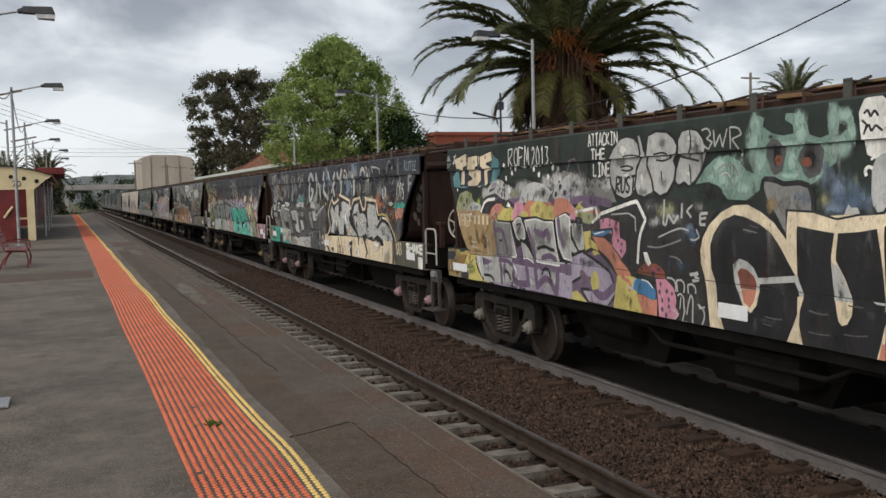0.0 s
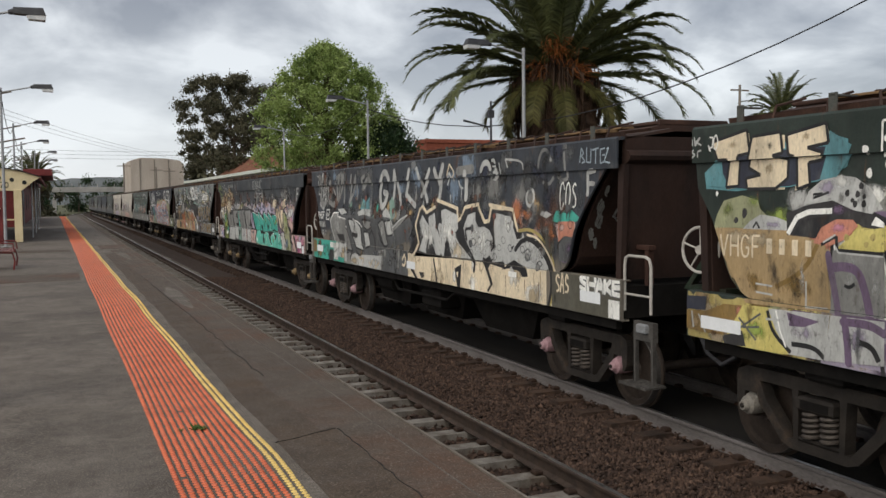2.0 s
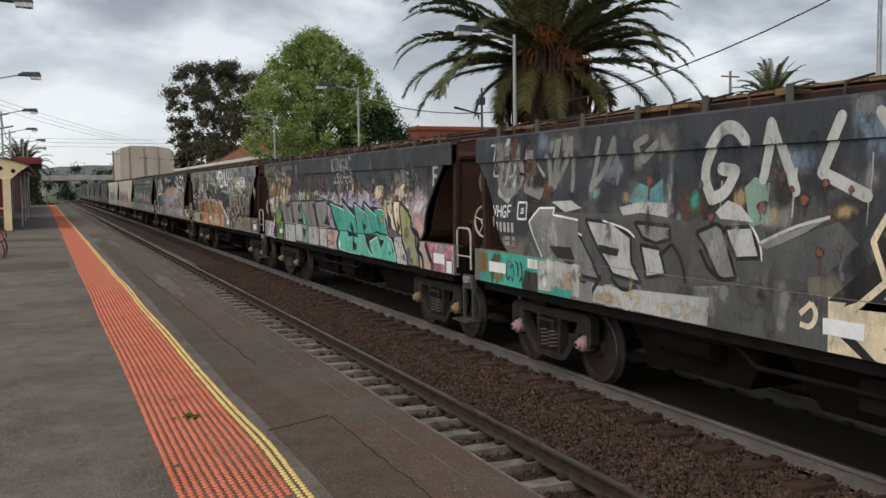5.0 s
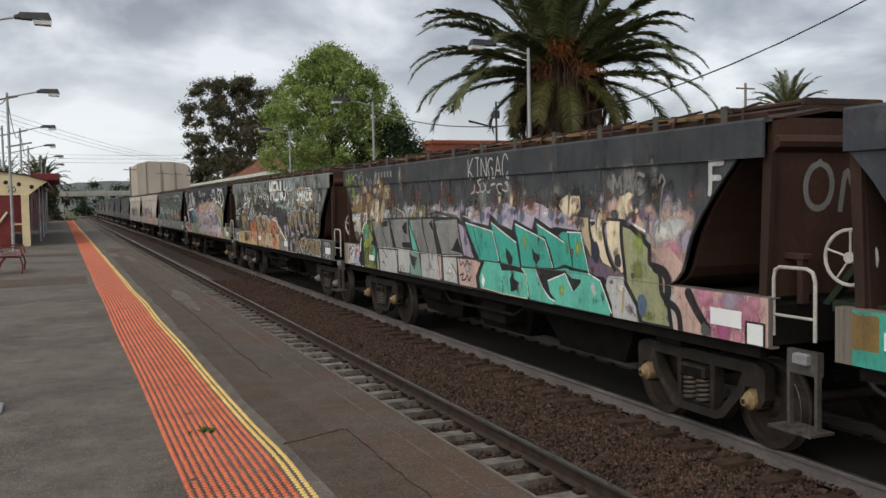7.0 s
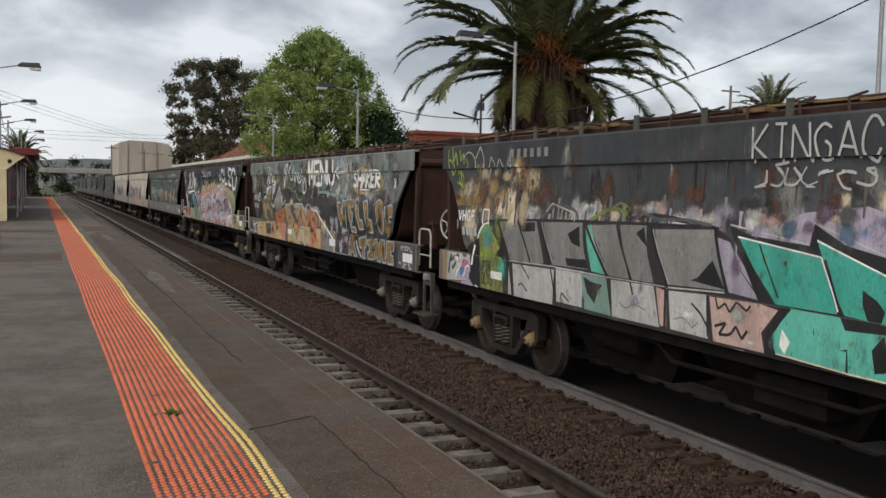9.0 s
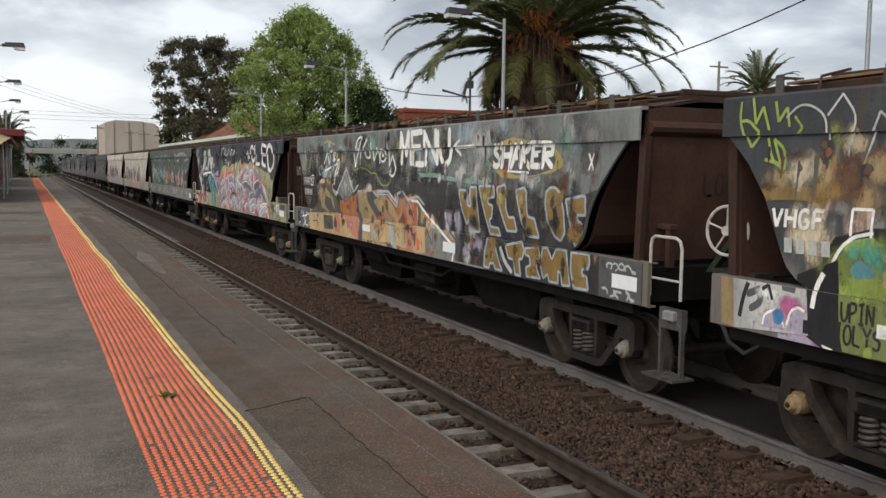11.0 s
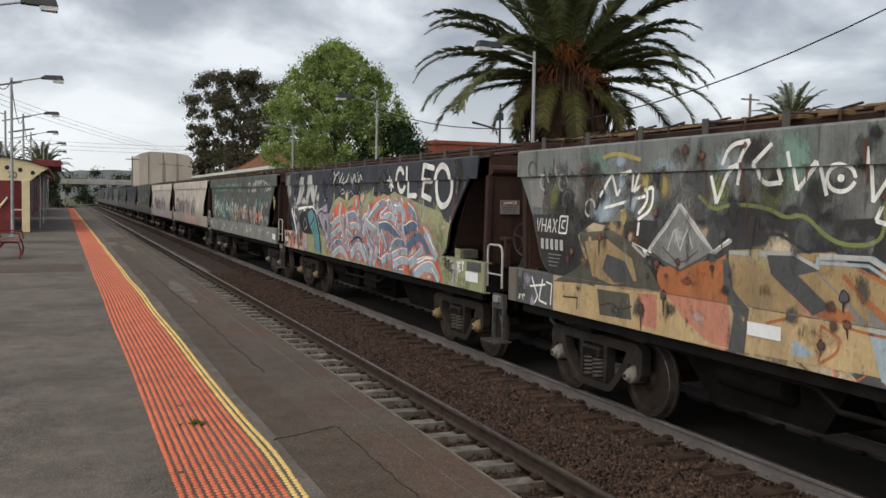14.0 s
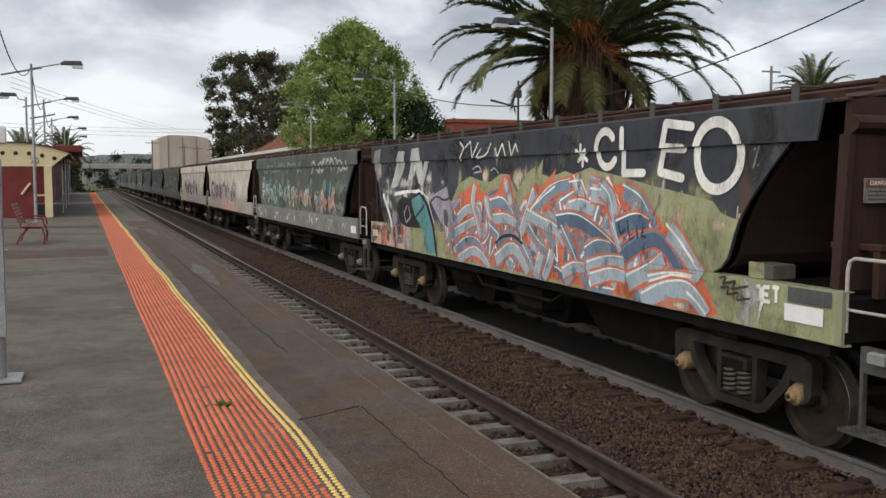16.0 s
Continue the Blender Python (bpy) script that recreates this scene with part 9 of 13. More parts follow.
m.fill([(3.48, 2.22), (4.43, 2.27), (4.47, 1.92), (4.55, 1.69), (3.69, 1.68), (3.56, 1.97)], "grey")
m.fill([(4.5, 2.22), (4.63, 2.24), (4.78, 1.91), (4.97, 1.66), (4.63, 1.68), (4.55, 1.96)], "mint")
m.fill([(4.63, 2.23), (5.14, 2.26), (5.29, 1.92), (5.43, 1.66), (5.01, 1.66), (4.78, 1.98)], "grey")
m.fill([(5.23, 2.26), (5.73, 2.28), (5.76, 1.95), (5.87, 1.66), (5.47, 1.66), (5.32, 1.95)], "grey")
m.fill([(5.89, 2.24), (6.83, 2.28), (6.91, 1.98), (7, 1.7), (6.12, 1.67), (5.94, 2)], "grey")
m.fill([(6.89, 2.21), (7.08, 2.17), (7.22, 1.91), (7.48, 1.66), (7.06, 1.69), (6.97, 1.93)], "lilac")
m.mist(7.16, 1.95, 0.12, 0.2, "violet", 0.8)
m.mist(6.36, 2, 0.2, 0.2, "silver", 0.6)
m.mist(3.94, 1.99, 0.15, 0.16, "silver", 0.5)
m.mist(4.96, 1.99, 0.1, 0.16, "silver", 0.5)
m.fill([(6.49, 1.75), (7, 1.71), (6.83, 1.98), (6.6, 1.79)], "black")
m.fill([(4.03, 1.79), (4.51, 1.81), (4.55, 1.7), (4.07, 1.7)], "black")
m.fill([(5.55, 2.18), (5.69, 2.26), (5.76, 2.04), (5.66, 2.1)], "black")
m.fill([(2.85, 2.19), (3.26, 2.21), (3.26, 2.09), (2.92, 2.07)], "black")
m.fill([(4.1, 2.1), (4.37, 2.21), (4.39, 1.95), (4.19, 1.99)], "black")
m.fill([(1.72, 1.39), (2.51, 1.61), (2.6, 1.17), (1.81, 1.15)], "silver")
m.mist(2.03, 1.42, 0.15, 0.1, "moss", 0.8)
m.mist(2.37, 1.26, 0.12, 0.08, "white", 0.8)
m.fill([(2.61, 1.61), (3.76, 1.62), (3.74, 1.17), (2.68, 1.16)], "silver")
m.fill([(3.8, 1.66), (4.44, 1.66), (4.47, 1.22), (3.84, 1.22)], "silver")
m.fill([(4.41, 1.63), (4.99, 1.63), (5.08, 1.2), (4.51, 1.21)], "seafoam")
m.mist(4.78, 1.47, 0.14, 0.1, "lime", 0.9)
m.fill([(4.46, 1.6), (4.66, 1.55), (4.89, 1.54), (4.79, 1.45), (4.73, 1.3), (4.56, 1.41)], "black")
m.fill([(5.06, 1.62), (5.88, 1.63), (6, 1.2), (5.11, 1.2)], "silver")
m.fill([(5.92, 1.62), (6.11, 1.63), (6.12, 1.22), (6.01, 1.22)], "blush")
m.fill([(6.14, 1.61), (6.75, 1.63), (6.79, 1.2), (6.19, 1.21)], "silver")
m.mist(5.58, 1.42, 0.25, 0.12, "lilac", 0.7)
m.mist(6.47, 1.4, 0.2, 0.12, "white", 0.7)
m.fill([(6.79, 1.62), (7.49, 1.63), (7.72, 1.6), (7.52, 1.37), (7.57, 1.19), (6.87, 1.19)], "blush")
m.mist(7.2, 1.49, 0.2, 0.12, "silver", 0.9)
m.mist(7.38, 1.25, 0.14, 0.06, "white", 0.9)
m.zig([(2.83, 1.65), (3.11, 1.44)], 0.025, "black")
m.zig([(2.49, 1.64), (2.63, 1.16)], 0.03, "black")
m.zig([(3.65, 1.68), (3.82, 1.2)], 0.03, "black")
m.zig([(4.97, 1.66), (5.1, 1.2)], 0.03, "black")
m.zig([(5.43, 1.66), (5.5, 1.49)], 0.03, "black")
m.zig([(5.93, 1.65), (6.09, 1.62), (6.09, 1.2)], 0.045, "black")
m.zig([(6.75, 1.64), (6.78, 1.22)], 0.02, "black")
m.zig([(6.52, 1.52), (6.67, 1.43), (6.81, 1.28)], 0.025, "black")
m.zig([(2.16, 2.2), (3.28, 2.24), (4.43, 2.27), (5.75, 2.29), (6.84, 2.3)], 0.035, "black")
m.zig([(2.51, 1.64), (3.7, 1.66), (4.97, 1.64), (6.12, 1.64), (7, 1.68)], 0.016, "silver")
m.stroke([(6.88, 1.62), (6.92, 1.51), (7.02, 1.58), (7.09, 1.5), (7.18, 1.61), (7.32, 1.54), (7.37, 1.6)], 0.024, "black")
m.stroke([(6.88, 1.34), (7.04, 1.39), (6.95, 1.27), (7.11, 1.28), (7.18, 1.38), (7.27, 1.27), (7.34, 1.36)], 0.03, "black")
m.stroke([(2.8, 1.32), (2.89, 1.37), (3.05, 1.26)], 0.022, "black")
m.stroke([(3.94, 1.25), (3.96, 1.35), (4.15, 1.25)], 0.022, "black")
m.stroke([(5.23, 1.39), (5.38, 1.31), (5.51, 1.4), (5.75, 1.35)], 0.016, "grey")
m.stroke([(6.24, 1.32), (6.41, 1.37), (6.54, 1.27), (6.63, 1.34)], 0.016, "grey")
m.zig([(3.52, 2.36), (3.66, 2.47), (4.23, 2.36), (4.23, 2.26)], 0.022, "silver")
m.zig([(4.61, 2.29), (5.2, 2.51), (5.4, 2.45), (5.29, 2.34)], 0.03, "moss")
m.zig([(5.44, 2.31), (5.65, 2.4), (5.92, 2.35), (6.42, 2.36), (6.78, 2.32)], 0.035, "smoke")
m.mist(4.57, 2.42, 0.14, 0.08, "aqua", 0.7)
m.mist(5.76, 2.46, 0.2, 0.1, "silver", 0.7)
m.fill([(7.05, 2.33), (7.35, 2.25), (8.07, 2.2), (8.1, 2.39), (8.45, 2.23), (8.88, 2.15), (8.92, 2.31), (9.51, 2.17), (9.57, 2.35), (10.04, 2.2), (10.18, 2.22), (10.84, 2.18), (10.93, 1.95), (10.99, 1.66), (11.3, 1.62), (11.41, 1.48), (11.52, 1.2), (11.44, 1.16), (10.07, 1.16), (9.39, 1.19), (7.63, 1.19), (7.57, 1.38), (7.78, 1.66), (7.46, 1.65), (7.26, 1.99)], "black")
m.fill([(7.2, 2.22), (7.69, 2.16), (8.21, 2.1), (8.31, 1.86), (8.39, 1.65), (7.85, 1.65), (7.68, 1.65), (7.42, 1.93)], "teal")
m.fill([(8.15, 2.26), (8.49, 2.14), (9, 1.98), (9.07, 1.64), (9.11, 1.61), (8.46, 1.65), (8.41, 1.73), (8.25, 2.04)], "teal")
m.fill([(8.98, 2.24), (9.41, 2.13), (9.87, 2.04), (9.97, 1.84), (10.06, 1.66), (9.13, 1.63), (9.09, 1.94), (9.02, 2.06)], "teal")
m.fill([(9.64, 2.26), (9.9, 2.17), (10.39, 2.02), (10.19, 2.07), (10.36, 2.16), (10.49, 2.16), (10.82, 2.15), (10.91, 1.92), (10.97, 1.68), (10.61, 1.7), (10.38, 1.73), (10.11, 1.66), (10.01, 1.91), (9.89, 2.08), (9.69, 2.09)], "teal")
m.fill([(7.85, 1.64), (8.42, 1.63), (8.48, 1.53), (8.89, 1.55), (9.06, 1.54), (9.25, 1.53), (9.31, 1.37), (9.36, 1.22), (9.31, 1.18), (8.53, 1.17), (8.51, 1.38), (8.33, 1.33), (8.16, 1.42), (8.12, 1.61), (7.94, 1.6)], "mint")
m.fill([(7.71, 1.21), (7.65, 1.35), (7.77, 1.51), (7.89, 1.64), (8.14, 1.62), (8.14, 1.45), (8.33, 1.35), (8.5, 1.36), (8.5, 1.18)], "mint")
m.fill([(9.14, 1.61), (9.56, 1.62), (9.65, 1.49), (9.81, 1.33), (9.97, 1.26), (10.11, 1.22), (10.09, 1.17), (9.39, 1.18), (9.34, 1.38), (9.28, 1.53), (9.17, 1.57)], "mint")
m.fill([(9.92, 1.48), (10.39, 1.61), (10.5, 1.55), (10.58, 1.41), (10.77, 1.52), (10.8, 1.56), (10.57, 1.56), (10.38, 1.65), (10.11, 1.64), (10.38, 1.68), (10.95, 1.65), (11.23, 1.58), (11.35, 1.44), (11.49, 1.23), (11.46, 1.17), (10.11, 1.18), (10.13, 1.24), (9.98, 1.32)], "mint")
m.mist(7.91, 1.9, 0.2, 0.2, "teal", 0.6)
m.mist(8.63, 1.76, 0.2, 0.1, "mint", 0.7)
m.mist(9.25, 2.02, 0.14, 0.2, "lime", 0.8)
m.mist(10.75, 1.98, 0.14, 0.2, "lime", 0.8)
m.mist(7.56, 2.06, 0.08, 0.12, "lime", 0.6)
m.mist(8.54, 1.43, 0.1, 0.14, "lime", 0.7)
m.mist(10.32, 1.38, 0.12, 0.14, "lime", 1.0)
m.mist(10.46, 1.95, 0.08, 0.16, "moss", 0.6)
m.mist(9.72, 1.81, 0.25, 0.08, "mint", 0.7)
m.mist(11.14, 1.32, 0.3, 0.1, "teal", 0.6)
m.fill([(8.64, 1.88), (8.78, 1.81), (8.86, 1.73), (8.82, 1.62), (8.69, 1.64), (8.64, 1.76)], "black")
m.fill([(9.48, 1.94), (9.55, 1.85), (9.7, 1.82), (9.7, 1.76), (9.58, 1.68), (9.5, 1.75)], "black")
m.fill([(8.79, 1.23), (8.75, 1.41), (8.86, 1.54), (8.9, 1.43), (9.06, 1.39), (9, 1.28)], "black")
m.fill([(9.74, 1.59), (9.89, 1.57), (9.96, 1.29), (9.81, 1.39), (9.72, 1.53)], "black")
m.fill([(10.45, 1.56), (10.57, 1.55), (10.8, 1.55), (10.78, 1.51), (10.61, 1.39), (10.51, 1.5)], "black")
m.fill([(10.38, 1.72), (10.95, 1.67), (10.93, 1.65), (10.51, 1.66)], "black")
m.zig([(8.24, 2.09), (8.41, 1.65)], 0.05, "black")
m.zig([(9.03, 2.07), (9.11, 1.61)], 0.05, "black")
m.zig([(9.87, 2.04), (10.09, 1.64)], 0.05, "black")
m.zig([(10.51, 2.16), (10.59, 1.71)], 0.025, "black")
m.zig([(7.47, 2.18), (7.71, 1.71)], 0.02, "black")
m.zig([(10.09, 2.17), (10.39, 2.02)], 0.03, "black")
m.zig([(7.18, 2.23), (8.21, 2.11), (8.33, 1.83), (8.39, 1.67)], 0.016, "white")
m.zig([(8.15, 2.25), (9, 1.97)], 0.016, "white")
m.zig([(8.98, 2.24), (9.87, 2.04), (10.06, 1.67)], 0.016, "white")
m.zig([(9.64, 2.25), (10.19, 2.09), (10.4, 2.02)], 0.018, "white")
m.zig([(10.49, 2.16), (10.83, 2.16), (10.98, 1.67)], 0.016, "white")
m.zig([(9.14, 1.61), (9.28, 1.52), (9.35, 1.22)], 0.018, "cream")
m.zig([(9.56, 1.62), (9.76, 1.38), (9.97, 1.24), (10.11, 1.22)], 0.018, "white")
m.zig([(9.92, 1.48), (10.39, 1.61), (10.58, 1.39)], 0.018, "white")
m.zig([(10.97, 1.65), (11.25, 1.58), (11.35, 1.44), (11.51, 1.2)], 0.018, "white")
m.zig([(7.05, 2.34), (8.06, 2.21)], 0.016, "silver")
m.zig([(8.09, 2.4), (8.85, 2.17)], 0.016, "silver")
m.zig([(9.57, 2.36), (10.06, 2.21)], 0.016, "silver")
m.zig([(7.71, 1.21), (8.53, 1.18), (9.31, 1.18)], 0.014, "cream")
m.fill([(7.78, 1.44), (7.88, 1.34), (7.82, 1.22), (7.75, 1.29)], "white")
m.fill([(11.03, 1.5), (11.1, 1.55), (11.17, 1.41), (11.1, 1.37)], "silver")
m.zig([(7.11, 1.15), (7.38, 1.15)], 0.02, "silver")
m.fill([(10.72, 2.36), (10.98, 2.37), (11.07, 2.13), (11.06, 1.86), (10.95, 2.01), (10.86, 2.19), (10.75, 2.21)], "beige")
m.fill([(11.04, 2.26), (11.07, 2.29), (11.29, 2.3), (11.42, 2.03), (11.53, 1.76), (11.32, 1.81), (11.17, 2.03)], "cream")
m.fill([(11.42, 2.32), (11.79, 2.32), (11.82, 2.05), (11.86, 1.76), (11.73, 1.71), (11.56, 1.84), (11.46, 2.03)], "cream")
m.fill([(11.85, 1.84), (11.88, 2.08), (11.96, 2.24), (12.24, 2.15), (12.26, 1.65), (11.92, 1.67)], "olive")
m.mist(12.04, 1.98, 0.2, 0.2, "lime", 0.6)
m.mist(10.89, 2.25, 0.05, 0.05, "aqua", 0.5)
m.mist(11.61, 2.18, 0.08, 0.14, "tan", 0.7)
m.mist(11.28, 2.12, 0.1, 0.14, "olive", 0.6)
m.zig([(10.75, 2.21), (10.74, 2.38), (11.02, 2.36)], 0.03, "black")
m.zig([(11.01, 2.36), (11.07, 2.1), (11.14, 2.03)], 0.05, "black")
m.stroke([(11.07, 2.26), (11.14, 2.3), (11.34, 2.29), (11.38, 2.11), (11.46, 1.85), (11.6, 1.72)], 0.05, "black")
m.zig([(11.4, 2.34), (11.79, 2.33), (12.24, 2.15)], 0.035, "black")
m.fill([(11.79, 2.32), (11.94, 2.27), (11.86, 2.08), (11.83, 1.83), (11.8, 2.05)], "black")
m.zig([(11.85, 1.84), (11.89, 1.74), (11.94, 1.67)], 0.03, "black")
m.fill([(10.99, 1.87), (11.36, 1.76), (11.43, 1.67), (11.53, 1.69), (11.73, 1.69), (11.92, 1.67), (11.96, 1.62), (11.48, 1.54), (11.33, 1.63), (11.07, 1.67)], "violet")
m.blob(11.17, 1.93, 0.09, 0.14, "navy", 0.12, 14)
m.blob(11.66, 1.85, 0.07, 0.08, "navy", 0.12, 14)
m.mist(11.63, 1.93, 0.08, 0.14, "drab", 0.7)
m.blob(12, 1.9, 0.03, 0.04, "moss", 0.12, 14)
m.blob(12.04, 1.82, 0.03, 0.04, "moss", 0.12, 14)
m.fill([(11.43, 1.65), (11.94, 1.67), (11.98, 1.53), (12.05, 1.16), (11.54, 1.15), (11.52, 1.29), (11.38, 1.53)], "silver")
m.mist(11.72, 1.51, 0.2, 0.1, "white", 0.9)
m.mist(11.86, 1.31, 0.2, 0.1, "lilac", 0.7)
m.mist(11.51, 1.58, 0.12, 0.06, "violet", 0.8)
m.stroke([(11.76, 1.54), (11.76, 1.39), (11.74, 1.23)], 0.04, "tan")
m.stroke([(11.89, 1.32), (12.02, 1.22)], 0.018, "smoke")
m.fill([(11.92, 1.66), (12.26, 1.65), (12.3, 1.15), (12.05, 1.16), (11.99, 1.48)], "moss")
m.mist(12.14, 1.61, 0.2, 0.08, "lime", 0.8)
m.blob(12.02, 1.49, 0.08, 0.08, "smoke", 0.12, 14)
m.blob(12.17, 1.35, 0.09, 0.14, "denim", 0.12, 14)
m.letter([(11.74, 2.3), (11.95, 2.26), (12.32, 2.04), (12.3, 1.86), (12.48, 1.77), (12.52, 1.54), (12.65, 1.39), (12.7, 1.15), (12.13, 1.15), (12.04, 1.36), (11.81, 1.6)], "olive", "black", 0.07)
m.mist(12.1, 2.08, 0.2, 0.2, "lime", 0.8)
m.mist(12.07, 1.75, 0.25, 0.2, "moss", 0.8)
m.mist(12.29, 1.25, 0.2, 0.12, "moss", 0.8)
m.blob(12.15, 1.37, 0.09, 0.13, "denim", 0.12, 14)
m.fill([(12.34, 2.02), (12.69, 2.05), (12.93, 1.87), (13.04, 1.62), (12.76, 1.65), (12.65, 1.8)], "blush")
m.stroke([(12.4, 1.81), (12.61, 1.77), (12.65, 1.59), (12.61, 1.46)], 0.12, "black")
m.stroke([(12.63, 1.45), (12.83, 1.38), (12.86, 1.15)], 0.09, "black")
m.mist(12.58, 2.22, 0.3, 0.2, "white", 0.9)
m.mist(12.82, 2.29, 0.3, 0.2, "silver", 0.9)
m.mist(12.98, 2.14, 0.2, 0.2, "lilac", 0.9)
m.mist(12.6, 2.47, 0.25, 0.2, "cream", 0.8)
m.mist(12.58, 2.62, 0.25, 0.1, "violet", 0.7)
m.mist(13.03, 2.59, 0.1, 0.12, "brick", 0.7)
m.mist(11.71, 2.48, 0.2, 0.22, "cream", 1)
m.stroke([(12.41, 2.28), (12.51, 2.38), (12.58, 2.27), (12.65, 2.36)], 0.035, "silver")
m.stroke([(12.72, 2.34), (12.79, 2.19), (12.88, 2.29)], 0.05, "silver")
m.blob(13.03, 2.11, 0.12, 0.13, "lilac", 0.12, 14)
m.fill([(1.05, 1.3), (1.1, 1.75), (1.35, 1.85), (1.5, 2.1), (1.9, 2.2), (2.1, 2.2), (2.5, 1.637), (2.5, 1.16), (1.4, 1.16)], "black").fill([(1.52, 1.9), (1.64, 2.08), (1.88, 2.13), (2.25, 1.78), (2.28, 1.637), (1.52, 1.637)], "lime").fill([(1.5, 1.631), (2.3, 1.631), (2.36, 1.17), (1.62, 1.17)], "moss").haze(1.5, 2.3, 1.2, 2.1, ["lime", "moss", "mint"], 14, 0.22).blob(1.78, 1.85, 0.12, 0.07, "aqua", 0.2).blob(2.05, 1.8, 0.08, 0.08, "mustard", 0.2).fill([(2.1, 1.68), (2.2, 1.8), (2.35, 1.76), (2.3, 1.66)], "black").stroke([(1.4, 1.3), (1.42, 1.8), (1.62, 2.1), (1.88, 2.16)], 0.03, "white")
m.fill([(0.14, 1.64), (0.31, 1.65), (0.34, 1.17), (0.17, 1.18)], "tan")
m.fill([(0.31, 1.65), (0.97, 1.66), (1.21, 1.65), (1.25, 1.24), (0.34, 1.17)], "silver")
m.stroke([(0.41, 1.28), (0.45, 1.47), (0.51, 1.61)], 0.05, "black")
m.stroke([(0.52, 1.51), (0.66, 1.57), (0.68, 1.45), (0.56, 1.38)], 0.07, "smoke")
m.mist(0.76, 1.54, 0.25, 0.12, "white", 0.9)
m.stroke([(0.69, 1.57), (0.77, 1.62), (0.82, 1.49)], 0.035, "black")
m.fill([(0.91, 1.67), (1.1, 1.67), (1.08, 1.58), (0.94, 1.59)], "smoke")
m.mist(1.04, 1.45, 0.3, 0.14, "magenta", 0.9)
m.mist(0.84, 1.34, 0.3, 0.12, "pink", 0.9)
m.fill([(0.68, 1.23), (0.72, 1.35), (0.83, 1.4), (0.94, 1.38), (0.99, 1.24)], "lilac")
m.fill([(1, 1.24), (1.03, 1.39), (1.1, 1.46), (1.2, 1.44), (1.23, 1.23)], "lilac")
m.stroke([(0.71, 1.25), (0.73, 1.35), (0.83, 1.4), (0.92, 1.38), (0.97, 1.26)], 0.025, "white")
m.stroke([(1, 1.29), (1.04, 1.42), (1.12, 1.47), (1.2, 1.44)], 0.025, "white")
m.blob(0.9, 1.35, 0.07, 0.07, "blue", 0.12, 14)
m.fill([(1.21, 1.64), (1.31, 1.7), (1.4, 1.86), (1.54, 1.92), (1.58, 1.2), (1.4, 1.24), (1.3, 1.41)], "black")
m.stroke([(1.28, 1.48), (1.31, 1.66), (1.39, 1.79)], 0.05, "white")
m.fill([(1.4, 1.19), (1.52, 1.17), (1.51, 1.15), (1.43, 1.15)], "white")
m.fill([(1.19, 1.37), (1.39, 1.37), (1.4, 1.26), (1.19, 1.25)], "black")
m.stroke([(0.34, 3.27), (0.32, 3.07), (0.45, 2.85), (0.58, 2.98), (0.44, 3.1), (0.34, 3.09)], 0.03, "lime")
m.stroke([(0.49, 3.3), (0.53, 3.06), (0.62, 3.21), (0.7, 3)], 0.03, "lime")
m.stroke([(0.77, 3.25), (0.81, 3.07), (0.91, 3.19), (0.94, 3.02)], 0.03, "lime")
m.stroke([(1, 3.11), (1.09, 3.01), (1.03, 2.95)], 0.025, "lime")
m.stroke([(0.66, 2.93), (0.71, 2.73), (0.87, 2.65), (0.87, 2.83), (0.73, 2.92), (0.82, 2.7), (0.62, 2.74)], 0.03, "lime")
m.stroke([(0.76, 2.62), (0.91, 2.56)], 0.03, "lime")
m.stroke([(0.58, 2.42), (0.92, 2.45), (1.31, 2.44)], 0.12, "gold")
m.mist(0.84, 2.55, 0.35, 0.18, "tan", 0.9)
m.mist(1.09, 2.65, 0.35, 0.25, "cream", 0.9)
m.mist(0.71, 2.5, 0.2, 0.1, "rust", 0.8)
m.mist(1.47, 2.52, 0.3, 0.2, "beige", 0.9)
m.mist(1.01, 2.78, 0.25, 0.1, "rust", 0.7)
m.word("LUPIN", 1.5, 1.42, 1.92, 1.58, 0.024, "black", jit=0.05).word("JOLYS", 1.52, 1.24, 2.0, 1.40, 0.024, "black", jit=0.05).board(1.95, 1.34, 2.31, 1.45, "white")
m.word("VHGF", 0.77, 2.15, 1.4, 2.31, 0.035, "white", jit=0.0, gap=0.3).zig([(1.66, 2.12), (1.66, 2.34), (1.86, 2.34), (1.86, 2.12)], 0.026, "white").stroke([(0.9, 3.1), (1.08, 3.23), (1.34, 3.12), (1.36, 2.9)], 0.02, "silver").stroke([(1.36, 3.1), (1.51, 3.27), (1.68, 3.06), (1.55, 2.85), (1.58, 2.52)], 0.02, "silver").stroke([(1.72, 2.7), (1.88, 3.11), (2.02, 3.0), (2.0, 2.86), (2.15, 3.08), (2.31, 2.92)], 0.02, "silver")
for k in range(4):
    m.board(0.95 + 0.14 * k, 1.93, 1.04 + 0.14 * k, 2.06, "silver")
m.haze(1.7, 3.2, 2.3, 2.95, ["beige", "tan", "rust", "beige", "cream"], 26, 0.24).haze(1.0, 1.6, 2.45, 2.75, ["tan", "rust", "gold"], 8, 0.2).blots(1.0, 3.2, 2.4, 2.9, 14, 0.05)
